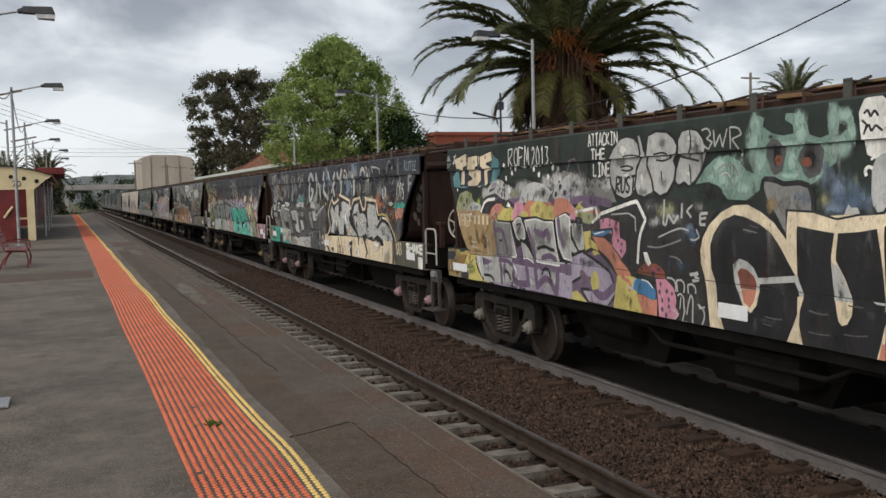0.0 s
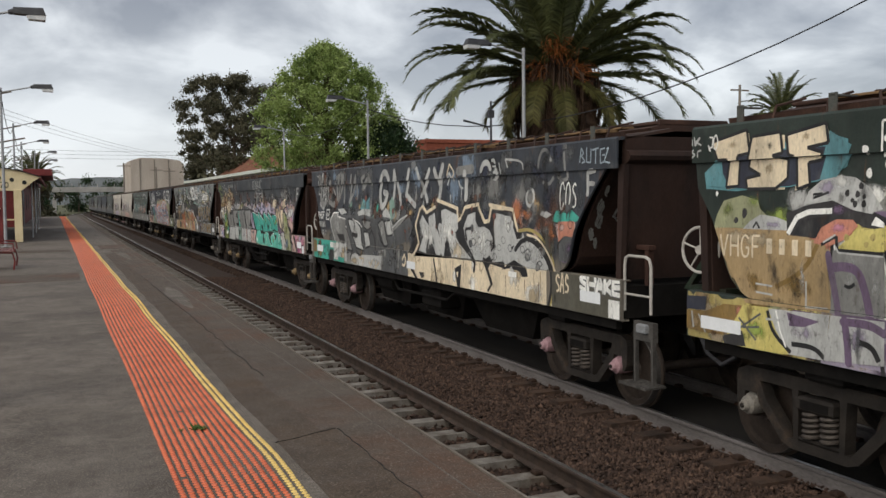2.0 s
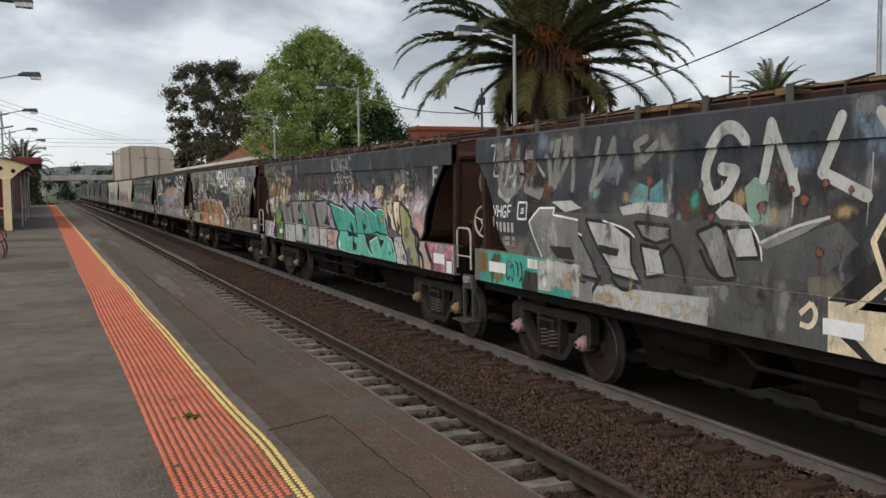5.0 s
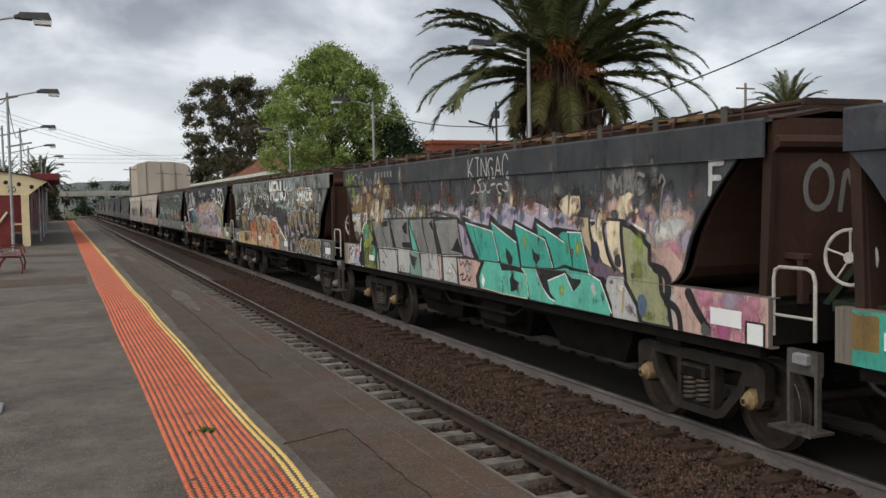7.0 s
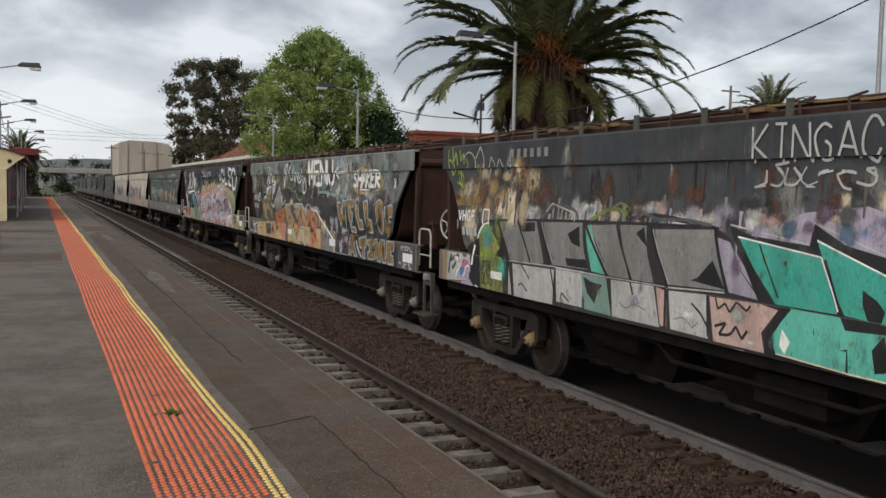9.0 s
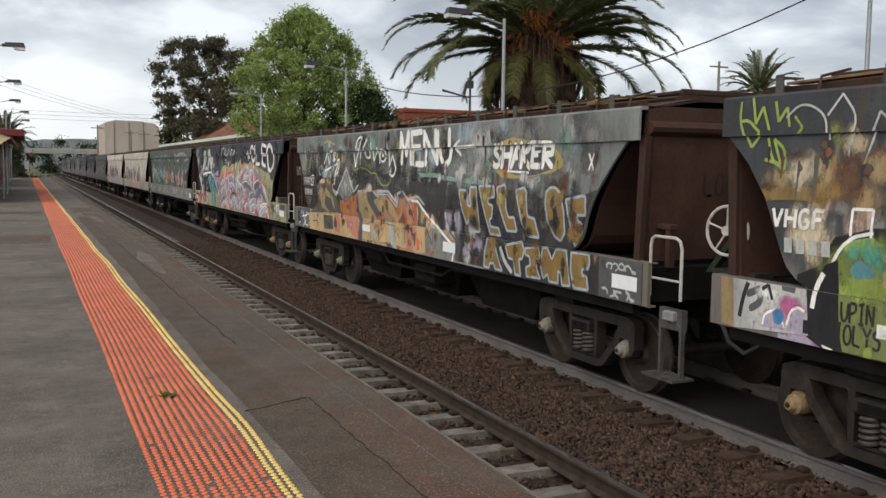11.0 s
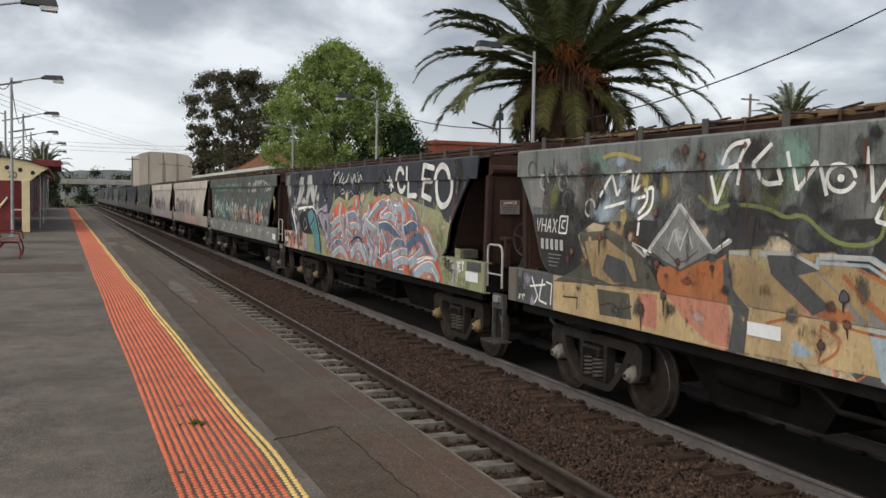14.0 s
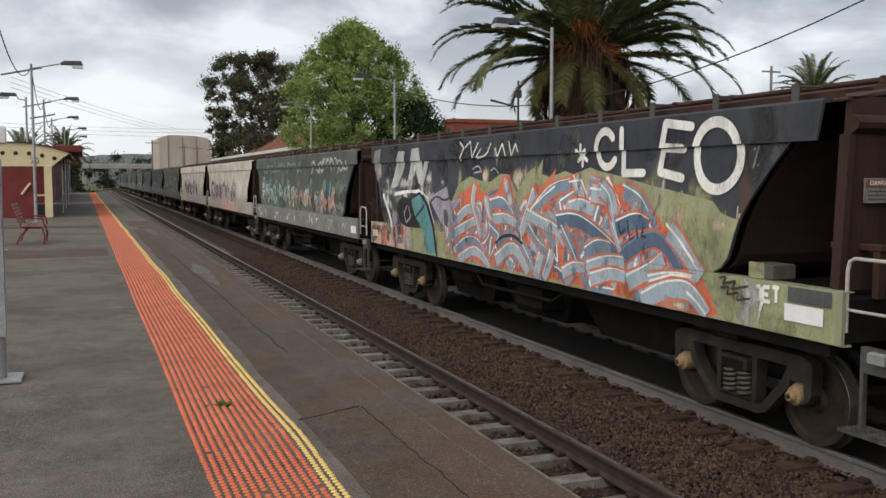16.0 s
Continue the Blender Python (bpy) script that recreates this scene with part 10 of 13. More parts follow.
# turquoise letters, then yellow and olive ones
m.zig([(2.16, 2.19), (2.37, 1.89), (2.51, 1.64)], 0.045, "black")
m.zig([(2.78, 2.21), (2.97, 1.93), (3.12, 1.66)], 0.03, "black")
m.zig([(3.37, 2.23), (3.54, 1.93), (3.68, 1.68)], 0.05, "black")
m.zig([(4.48, 2.27), (4.74, 1.94), (4.97, 1.65)], 0.045, "black")
m.zig([(5.18, 2.26), (5.31, 1.95), (5.44, 1.66)], 0.035, "black")
m.zig([(5.8, 2.29), (5.94, 2), (6.1, 1.65)], 0.055, "black")
m.zig([(6.85, 2.3), (6.94, 1.98), (7.03, 1.68)], 0.04, "black")
m.zig([(3.44, 2.22), (3.59, 1.93), (3.73, 1.7)], 0.014, "silver")
m.zig([(5.86, 2.24), (5.98, 1.97), (6.14, 1.67)], 0.014, "silver")
m.zig([(4.56, 2.23), (4.79, 1.93), (5, 1.68)], 0.014, "silver")
m.blots(7.6, 12.0, 1.3, 2.2, 10, 0.03)
m.haze(7.3, 12.3, 2.28, 2.6, ["lilac", "cream", "denim", "rust", "violet", "blush", "soot", "smoke"], 70, 0.13).haze(7.2, 12.4, 2.45, 2.65, ["soot", "rust", "smoke"], 26, 0.14)
m.runs(0.6, 13.0, 2.55, 3.0, 46, ["smoke", "soot", "rust", "drab"], 0.035)
m.stroke([(13.0, 1.58), (13.12, 1.42), (13.3, 1.25)], 0.13, "black", 0.3).blob(13.28, 1.22, 0.08, 0.07, "smoke", 0.2)
m.board(13.36, 1.30, 13.83, 1.47).board(13.88, 1.155, 14.16, 1.39, "black").board(13.91, 1.17, 14.13, 1.37)
m.word("KINGAC", 7.3, 2.92, 8.8, 3.25, 0.026, "silver", jit=0.08).scribble(7.3, 2.66, 8.7, 2.9, 0.02, "silver", 7).word("MAC", 11.5, 2.64, 12.2, 2.86, 0.045, "grey", jit=0.08).word("F", 13.3, 2.62, 13.55, 2.93, 0.06, "silver", jit=0)
for k in range(6):
    m.board(2.5 + 0.19 * k, 3.08, 2.6 + 0.19 * k, 3.2, "grey")
m.stroke([(12.45, 2.75), (12.5, 2.85), (12.57, 2.76), (12.5, 2.7), (12.5, 2.2)], 0.03, "grey").haze(12.2, 12.9, 2.35, 2.65, ["violet", "lilac", "blush"], 7, 0.14)
m.weather(1, 13.5, 56, 2.4).done("grey, turquoise and yellow-green letters with black outlines")

# grey-green wagon: gold letters, orange peak, white words
m = Mural(WAGONS[3], 104)
m.haze(0.4, 13.2, 2.5, 3.28, ["grey", "steelblue", "silver", "grey", "smoke", "grey", "seafoam"], 110, 0.36).haze(1.0, 9.4, 2.2, 2.6, ["soot", "black", "smoke", "soot", "grey"], 60, 0.4)
m.area(0.5, 1.64, 9.0, 2.45, "soot", 0.1).haze(0.8, 9.0, 2.2, 2.6, ["soot", "smoke"], 30, 0.3)
m.area(1.12, 1.15, 9.4, 1.631, "beige", 0.0).haze(1.2, 8.8, 1.2, 1.6, ["cream", "beige", "tan", "cream"], 34, 0.34)
m.area(0.02, 1.15, 1.12, 1.631, "smoke", 0.0).haze(0.1, 1.0, 1.2, 1.6, ["smoke", "grey", "lilac"], 8, 0.2).stroke([(0.5, 1.56), (0.68, 1.3), (0.6, 1.2)], 0.028, "white").stroke([(0.45, 1.42), (0.9, 1.48)], 0.028, "white").stroke([(0.82, 1.55), (0.72, 1.25), (0.95, 1.22)], 0.028, "white").stroke([(0.92, 1.52), (1.08, 1.5), (1.05, 1.22)], 0.025, "white").scribble(0.06, 1.2, 0.3, 1.3, 0.02, "white", 3)
# yellow and slate shapes towards the rear
m.fill([(1.75, 2.2), (2.1, 2.36), (2.5, 2.32), (3.1, 2.06), (3.0, 1.8), (2.7, 1.637), (2.0, 1.637), (1.9, 1.95)], "beige").fill([(2.3, 2.0), (2.6, 2.04), (3.1, 1.75), (3.15, 1.637), (2.55, 1.637)], "smoke").haze(1.8, 3.0, 1.7, 2.3, ["beige", "tan", "soot", "gold", "rust"], 18, 0.22)
m.fill([(2.15, 1.56), (3.0, 1.52), (3.12, 1.35), (2.95, 1.2), (2.2, 1.24)], "olive").haze(2.2, 3.0, 1.25, 1.5, ["soot", "moss"], 6, 0.12).scribble(2.3, 1.32, 2.95, 1.42, 0.03, "soot", 4).fill([(2.0, 1.631), (2.15, 1.631), (2.3, 1.16), (2.15, 1.16)], "smoke").fill([(2.95, 1.6), (3.3, 1.58), (3.25, 1.4), (2.98, 1.4)], "salmon").scribble(2.98, 1.42, 3.25, 1.58, 0.03, "orange", 2)
m.fill([(3.4, 1.98), (3.9, 1.8), (4.62, 2.12), (4.6, 1.637), (3.5, 1.637)], "orange").fill([(3.5, 1.631), (4.6, 1.631), (4.6, 1.16), (4.3, 1.16), (4.1, 1.4)], "salmon").haze(3.4, 4.7, 1.2, 1.95, ["orange", "salmon", "tan", "beige"], 18, 0.2)
for u, z in ((3.6, 1.8), (3.75, 1.62), (3.9, 1.75), (4.05, 1.82), (4.15, 1.62), (3.65, 1.45), (4.1, 1.4)):
    m.blob(u, z, 0.12, 0.085, "vermilion", 0.15, 12).blob(u, z, 0.07, 0.05, "salmon", 0.15, 10)
m.fill([(3.34, 2.08), (3.89, 2.60), (4.46, 2.12), (3.9, 1.88)], "grey").haze(3.5, 4.3, 2.0, 2.4, ["silver", "beige", "grey"], 10, 0.14).scribble(3.65, 2.25, 4.1, 2.42, 0.025, "rust", 4).stroke([(3.89, 2.6), (3.9, 1.9)], 0.02, "smoke")
# orange and yellow wedges up to the peak, edged in white and slate
m.fill([(4.65, 2.16), (5.1, 2.2), (5.6, 2.05), (6.0, 1.637), (4.9, 1.637)], "mustard").fill([(5.5, 2.18), (6.0, 2.22), (6.6, 1.9), (7.0, 1.637), (5.9, 1.637)], "tan").fill([(6.3, 1.95), (6.7, 2.1), (7.0, 1.9), (6.9, 1.637), (6.4, 1.637)], "grey").fill([(6.9, 1.637), (6.75, 2.0), (7.5, 2.18), (7.7, 2.1), (7.55, 1.637)], "orange").fill([(7.6, 2.1), (8.4, 1.7), (8.6, 1.637), (7.5, 1.637)], "beige")
m.fill([(5.2, 1.85), (5.6, 2.0), (6.3, 1.637), (5.6, 1.637)], "salmon").fill([(7.0, 1.631), (7.5, 1.631), (7.3, 1.16), (7.0, 1.16)], "salmon").fill([(5.6, 1.631), (6.1, 1.631), (6.6, 1.16), (6.3, 1.16)], "smoke")
m.fill([(8.2, 1.631), (8.8, 1.631), (9.36, 1.4), (9.2, 1.16), (8.0, 1.16)], "grey").haze(4.6, 8.4, 1.2, 2.15, ["tan", "beige", "orange", "beige", "smoke", "mustard", "cream", "cream"], 56, 0.2)
for pts in ([(4.7, 2.1), (4.95, 1.8), (5.35, 1.2)], [(5.5, 2.15), (5.9, 1.85), (6.35, 1.3)], [(6.6, 2.0), (6.55, 1.7), (6.8, 1.2)], [(7.5, 2.1), (7.2, 1.75), (7.45, 1.25)], [(7.1, 2.1), (7.4, 1.7), (7.9, 1.2)], [(8.0, 1.95), (7.9, 1.6), (8.2, 1.25)]):
    m.stroke(pts, m.r.uniform(0.05, 0.13), m.r.choice(("smoke", "grey", "soot")), 0.3)
for k in range(18):
    u, z = m.r.uniform(4.8, 8.2), m.r.uniform(1.25, 2.0)
    m.stroke([(u, z), (u + m.r.uniform(0.1, 0.4), z - m.r.uniform(0.1, 0.35)), (u + m.r.uniform(0.2, 0.5), z - m.r.uniform(0, 0.2))], 0.025, m.r.choice(("orange", "vermilion", "soot", "gold")), 0.5)
m.zig([(4.76, 2.36), (5.35, 2.34), (5.7, 2.2), (6.2, 2.33), (6.6, 2.27), (7.0, 2.22), (7.75, 2.27), (8.55, 1.92), (9.42, 1.48)], 0.03, "soot")
m.fill([(3.41, 2.08), (3.8, 2.59), (4.38, 2.13), (3.81, 1.86)], "grey")
m.mist(3.88, 2.15, 0.2, 0.2, "silver", 0.9)
m.zig([(2.97, 2.14), (3.32, 2.05), (3.8, 2.6), (4.42, 2.12), (4.66, 2.26)], 0.05, "white")
m.zig([(3.41, 2.05), (3.81, 1.85), (4.35, 2.1)], 0.03, "smoke")
m.stroke([(3.65, 2.14), (3.66, 2.28), (3.79, 2.14)], 0.03, "white")
m.stroke([(3.85, 2.35), (3.92, 2.08), (4, 2.32)], 0.03, "white")
m.stroke([(3.76, 2), (3.87, 2.15), (3.97, 1.98)], 0.03, "smoke")
m.fill([(3.62, 1.75), (4.63, 2.08), (4.7, 1.6), (3.68, 1.63)], "orange")
m.fill([(3.71, 1.57), (4.66, 1.57), (4.68, 1.15), (4.47, 1.15), (4.21, 1.41)], "salmon")
m.mist(4.19, 1.82, 0.3, 0.12, "vermilion", 0.9)
m.fill([(4.7, 2.04), (4.97, 2.07), (5.32, 1.77), (5.5, 1.43), (5.25, 1.53), (4.81, 1.85)], "tan")
m.fill([(4.63, 1.92), (4.78, 1.74), (4.92, 1.36), (4.79, 1.15), (4.63, 1.16)], "smoke")
m.fill([(1.9, 1.99), (2.24, 2.21), (2.73, 2.13), (2.8, 1.79), (3.4, 1.62), (2.65, 1.61), (2.06, 1.66)], "tan")
m.fill([(2.57, 1.95), (2.97, 1.98), (3.25, 1.68), (2.99, 1.63), (2.67, 1.71)], "smoke")
m.fill([(6.12, 2.07), (6.44, 1.98), (6.68, 1.78), (6.96, 1.6), (6.64, 1.61), (6.27, 1.85)], "orange")
m.fill([(6.26, 2.08), (6.51, 2.02), (6.8, 1.8), (6.74, 1.72), (6.51, 1.83)], "tan")
m.fill([(5.72, 2.12), (6.1, 1.85), (6.43, 1.61), (6.23, 1.59), (5.89, 1.83)], "grey")
m.fill([(6.97, 2.07), (7.11, 2.14), (7.13, 1.84), (7.04, 1.69), (6.85, 1.65), (6.74, 1.73), (6.94, 1.79)], "orange")
m.fill([(7.21, 1.92), (7.46, 1.99), (7.73, 2.04), (7.85, 1.66), (7.72, 1.59), (7.32, 1.64), (7.21, 1.79)], "salmon")
m.stroke([(7.3, 1.9), (7.53, 1.63)], 0.06, "orange")
m.stroke([(7.47, 1.97), (7.69, 1.63)], 0.06, "orange")
m.stroke([(7.38, 1.93), (7.59, 1.61)], 0.04, "brick")
m.fill([(7.11, 1.69), (7.32, 1.95), (7.25, 1.64)], "brick")
m.mist(7.71, 1.94, 0.2, 0.15, "vermilion", 0.8)
m.mist(4.92, 1.36, 0.3, 0.1, "salmon", 0.6)
m.fill([(6.47, 1.59), (6.64, 1.57), (6.83, 1.16), (6.66, 1.16)], "steelblue")
m.fill([(7.3, 1.59), (7.48, 1.58), (7.52, 1.27), (7.39, 1.26)], "salmon")
m.fill([(7.59, 1.49), (7.73, 1.48), (7.86, 1.27), (7.67, 1.26)], "salmon")
m.stroke([(5.43, 1.55), (5.29, 1.44), (5.56, 1.49), (5.82, 1.54)], 0.05, "orange")
m.stroke([(5.96, 1.49), (6.18, 1.6), (5.88, 1.24)], 0.05, "orange")
m.stroke([(7.02, 1.41), (7.21, 1.23)], 0.06, "orange")
m.zig([(4.68, 2.14), (5.54, 2.16), (5.8, 2.05), (5.83, 2.17), (6.41, 2.19), (6.86, 1.98), (6.88, 2.16), (7.12, 2.21), (7.38, 2.06), (7.83, 2.14)], 0.045, "steelblue")
m.stroke([(4.1, 2.7), (4.38, 2.54), (4.6, 2.62), (5.15, 2.59), (5.37, 2.49), (5.61, 2.54), (5.88, 2.35), (6.11, 2.28), (6.45, 2.31), (6.5, 2.49), (6.45, 2.68)], 0.038, "moss")
m.fill([(1.81, 2.23), (2.54, 2.28), (3.18, 2.1), (3.37, 1.84), (3.55, 1.66), (1.13, 1.55), (1.62, 1.72), (2, 1.91)], "drab")
m.fill([(1.94, 2.12), (2.45, 2.17), (2.98, 1.97), (3.07, 1.72), (2.56, 1.63), (2.1, 1.7)], "tan")
m.fill([(2.45, 1.99), (2.83, 1.93), (3.02, 1.69), (2.6, 1.66), (2.33, 1.8)], "smoke")
m.fill([(1.13, 1.55), (3.56, 1.62), (4.43, 1.62), (6.95, 1.63), (8.11, 1.63), (8.13, 1.2), (7.79, 1.18), (6.45, 1.24), (3.58, 1.15), (1.14, 1.15)], "sand")
m.mist(2.57, 1.37, 0.5, 0.14, "beige", 0.9)
m.mist(5.85, 1.46, 0.5, 0.14, "sand", 0.8)
m.mist(6.71, 1.49, 0.5, 0.14, "beige", 0.8)
m.fill([(1.13, 1.55), (2.98, 1.59), (3, 1.21), (1.14, 1.15)], "sand")
m.fill([(2.23, 1.55), (2.93, 1.56), (2.99, 1.26), (2.3, 1.24)], "drab")
m.stroke([(2.29, 1.35), (2.57, 1.42), (2.73, 1.34), (2.99, 1.42)], 0.02, "soot")
m.stroke([(1.39, 1.37), (1.76, 1.39), (1.75, 1.24)], 0.025, "soot")
m.fill([(3.08, 1.58), (3.47, 1.6), (3.48, 1.22), (3.15, 1.23)], "salmon")
m.fill([(3.47, 1.9), (4.59, 2.08), (4.58, 1.79), (4.46, 1.65), (3.56, 1.62)], "orange")
m.mist(4, 1.79, 0.3, 0.08, "brick", 0.9)
m.mist(4.26, 1.9, 0.2, 0.06, "vermilion", 0.8)
m.fill([(3.65, 1.62), (4.66, 1.62), (4.72, 1.19), (4.36, 1.21), (3.93, 1.41)], "salmon")
m.mist(4.19, 1.44, 0.2, 0.1, "blush", 0.7)
m.fill([(4.66, 2.15), (4.89, 2.12), (5.32, 1.93), (5.58, 1.75), (5.71, 1.64), (4.88, 1.64), (4.66, 1.84)], "tan")
m.fill([(4.57, 2.06), (4.66, 2.08), (4.73, 1.76), (4.96, 1.61), (4.91, 1.17), (4.68, 1.19), (4.74, 1.54), (4.58, 1.79)], "smoke")
m.mist(5.17, 1.8, 0.2, 0.12, "gold", 0.8)
m.fill([(5.32, 2.02), (5.49, 2.11), (5.84, 2.01), (6.08, 1.84), (6.25, 1.66), (5.83, 1.64), (5.58, 1.87)], "orange")
m.fill([(5.49, 2.07), (5.78, 2.05), (6.08, 1.84), (6.17, 1.73), (5.96, 1.75), (5.65, 1.92)], "tan")
m.fill([(5.18, 2.18), (5.58, 2.16), (5.84, 2.05), (5.59, 1.99), (5.96, 1.75), (5.77, 1.65), (5.25, 1.97)], "smoke")
m.fill([(6.08, 2.05), (6.23, 2.11), (6.59, 1.99), (6.85, 1.76), (7.04, 1.82), (7.04, 2.11), (6.95, 2.09), (7.12, 2.13), (7.07, 1.78), (6.9, 1.64), (6.74, 1.64), (6.42, 1.83)], "tan")
m.stroke([(6.11, 2.03), (6.42, 1.79), (6.74, 1.64)], 0.045, "orange")
m.stroke([(6.26, 2.1), (6.64, 1.96), (6.87, 1.76)], 0.03, "orange")
m.fill([(7.14, 1.67), (7.28, 1.96), (7.8, 2.07), (7.78, 1.89), (7.74, 1.64), (7.24, 1.6)], "orange")
m.fill([(7.28, 1.94), (7.68, 2.03), (7.63, 1.68), (7.33, 1.62)], "salmon")
m.stroke([(7.42, 1.99), (7.63, 1.71)], 0.04, "brick")
m.stroke([(7.55, 2), (7.72, 1.79)], 0.05, "orange")
m.stroke([(7.33, 1.88), (7.5, 1.65)], 0.03, "tan")
m.fill([(6.85, 1.65), (7.19, 1.86), (7.16, 1.66)], "brick")
m.mist(7.76, 2.01, 0.14, 0.08, "vermilion", 0.8)
m.fill([(7.8, 2.05), (8.11, 1.95), (8.11, 1.64), (7.77, 1.63), (7.84, 1.86)], "smoke")
m.fill([(7.96, 1.94), (8.11, 1.89), (8.11, 1.67), (7.92, 1.71)], "tan")
m.fill([(6.37, 1.62), (6.57, 1.62), (6.69, 1.2), (6.53, 1.21)], "steelblue")
m.fill([(5.53, 1.42), (5.79, 1.33), (5.73, 1.27), (5.54, 1.26)], "steelblue")
m.stroke([(5.86, 1.26), (5.87, 1.58), (6.09, 1.49), (6.07, 1.37), (5.86, 1.24)], 0.03, "orange")
m.stroke([(5.19, 1.51), (5.64, 1.64)], 0.03, "orange")
m.stroke([(6.08, 1.64), (6.21, 1.58), (6.75, 1.57)], 0.025, "orange")
m.fill([(7.29, 1.57), (7.75, 1.62), (7.8, 1.41), (7.57, 1.34), (7.62, 1.19), (7.31, 1.2)], "salmon")
m.mist(7.44, 1.32, 0.14, 0.1, "orange", 0.7)
m.fill([(7.73, 1.46), (7.9, 1.39), (7.87, 1.23), (7.77, 1.21)], "vermilion")
m.fill([(7.61, 1.48), (7.73, 1.53), (7.7, 1.33), (7.64, 1.25)], "smoke")
m.stroke([(7.13, 1.55), (7.54, 1.57), (7.54, 1.47)], 0.018, "smoke")
m.stroke([(7.2, 1.56), (7.19, 1.31), (7.26, 1.31)], 0.018, "smoke")
m.stroke([(1.52, 2), (1.86, 2.28)], 0.02, "soot")
m.zig([(2.98, 2.14), (3.23, 2.01), (3.8, 2.59), (4.43, 2.12), (4.69, 2.26)], 0.035, "silver")
m.fill([(3.33, 2.08), (3.81, 2.52), (4.39, 2.14), (3.88, 1.92)], "grey")
m.mist(3.87, 2.25, 0.2, 0.2, "silver", 0.8)
m.zig([(3.28, 2.06), (3.88, 1.9), (4.39, 2.11)], 0.025, "smoke")
m.stroke([(3.66, 2.1), (3.76, 2.34), (3.88, 2.11), (3.98, 2.35), (4.09, 2.15)], 0.02, "silver")
m.stroke([(3.56, 2.14), (3.88, 1.95), (4.18, 2.13)], 0.018, "smoke")
m.zig([(4.66, 2.14), (5.52, 2.18), (5.84, 2.07)], 0.035, "silver")
m.zig([(5.84, 2.18), (6.37, 2.19), (6.85, 1.99), (6.87, 2.16), (7.11, 2.21), (7.37, 2.08), (7.84, 2.14), (8.11, 2.01)], 0.04, "silver")
m.zig([(5.84, 2.12), (6.37, 2.13), (6.82, 1.92), (6.95, 2.1)], 0.03, "steelblue")
m.fill([(0.31, 2.9), (0.73, 2.95), (0.78, 2.52), (0.43, 2.54)], "grey")
m.haze(1.5, 8.6, 1.2, 2.2, ["tan", "soot", "rust", "beige", "smoke", "drab"], 26, 0.13).haze(1.0, 7.5, 2.45, 3.25, ["drab", "smoke", "soot", "moss"], 40, 0.22)
m.word("VHAX", 0.62, 2.2, 1.22, 2.38, 0.022, "white", jit=0.0, gap=0.3).stroke([(1.27, 2.2), (1.27, 2.42), (1.47, 2.42), (1.47, 2.2), (1.27, 2.2)], 0.024, "white").stroke([(1.4, 2.26), (1.33, 2.28), (1.34, 2.36), (1.42, 2.36)], 0.02, "white")
for k in range(5):
    m.board(0.8 + 0.13 * k, 1.97, 0.88 + 0.13 * k, 2.11, "silver")
for k in range(4):
    m.board(1.0, 1.9 - 0.05 * k, 1.35 - 0.04 * k, 1.915 - 0.05 * k, "grey")
# white tags above
m.stroke([(2.19, 2.68), (2.46, 2.95), (2.58, 2.69), (2.7, 2.85)], 0.042, "white")
m.stroke([(2.63, 2.93), (2.91, 2.98), (2.89, 2.74)], 0.038, "white")
m.stroke([(3.03, 2.96), (2.92, 2.74), (3.15, 2.85), (3.22, 2.63), (3.05, 2.49)], 0.042, "white")
m.stroke([(2.31, 2.54), (2.71, 2.61), (3.16, 2.69)], 0.038, "white")
m.stroke([(2.71, 2.53), (2.78, 2.36)], 0.038, "white")
m.stroke([(3.13, 2.76), (3.3, 2.79), (3.31, 2.54), (3.05, 2.42)], 0.042, "white")
m.stroke([(3.08, 2.39), (3.08, 2.24)], 0.04, "white")
m.stroke([(4.3, 2.9), (4.4, 2.62), (4.55, 2.95), (4.75, 3.0)], 0.045, "white").stroke([(4.5, 3.0), (4.62, 3.2), (4.9, 3.22), (4.75, 3.05), (4.7, 2.8)], 0.045, "white").stroke([(5.2, 3.18), (4.95, 3.0), (5.05, 2.8), (5.3, 2.82), (5.25, 2.95)], 0.045, "white").stroke([(5.4, 3.1), (5.5, 2.75), (5.75, 3.0), (5.85, 2.7)], 0.042, "white").stroke([(6.0 + 0.16 * math.cos(a), 2.85 + 0.12 * math.sin(a)) for a in [q * 0.6 for q in range(11)]], 0.038, "white").blob(6.0, 2.85, 0.04, 0.035, "white", 0.1, 8).stroke([(6.3, 3.1), (6.35, 2.65), (6.5, 2.85), (6.7, 2.6), (6.6, 2.45), (6.4, 2.5), (6.45, 2.62)], 0.038, "white")
m.stroke([(2.3, 3.15), (2.6, 3.2), (3.1, 3.1)], 0.05, "mustard").haze(2.0, 3.6, 2.4, 3.0, ["mustard", "soot", "steelblue"], 8, 0.2)
for k in range(10):
    u, z = m.r.uniform(0.4, 2.2), m.r.uniform(2.5, 3.1)
    m.stroke([(u + 0.12 * math.cos(a), z + 0.11 * math.sin(a)) for a in [q * 0.8 for q in range(7)]], 0.03, m.r.choice(("smoke", "silver", "rust", "grey")))
m.word("MENU", 6.9, 2.7, 9.15, 3.22, 0.105, "white", jit=0.03, gap=0.2).word("<", 9.2, 2.82, 9.5, 3.06, 0.05, "white")
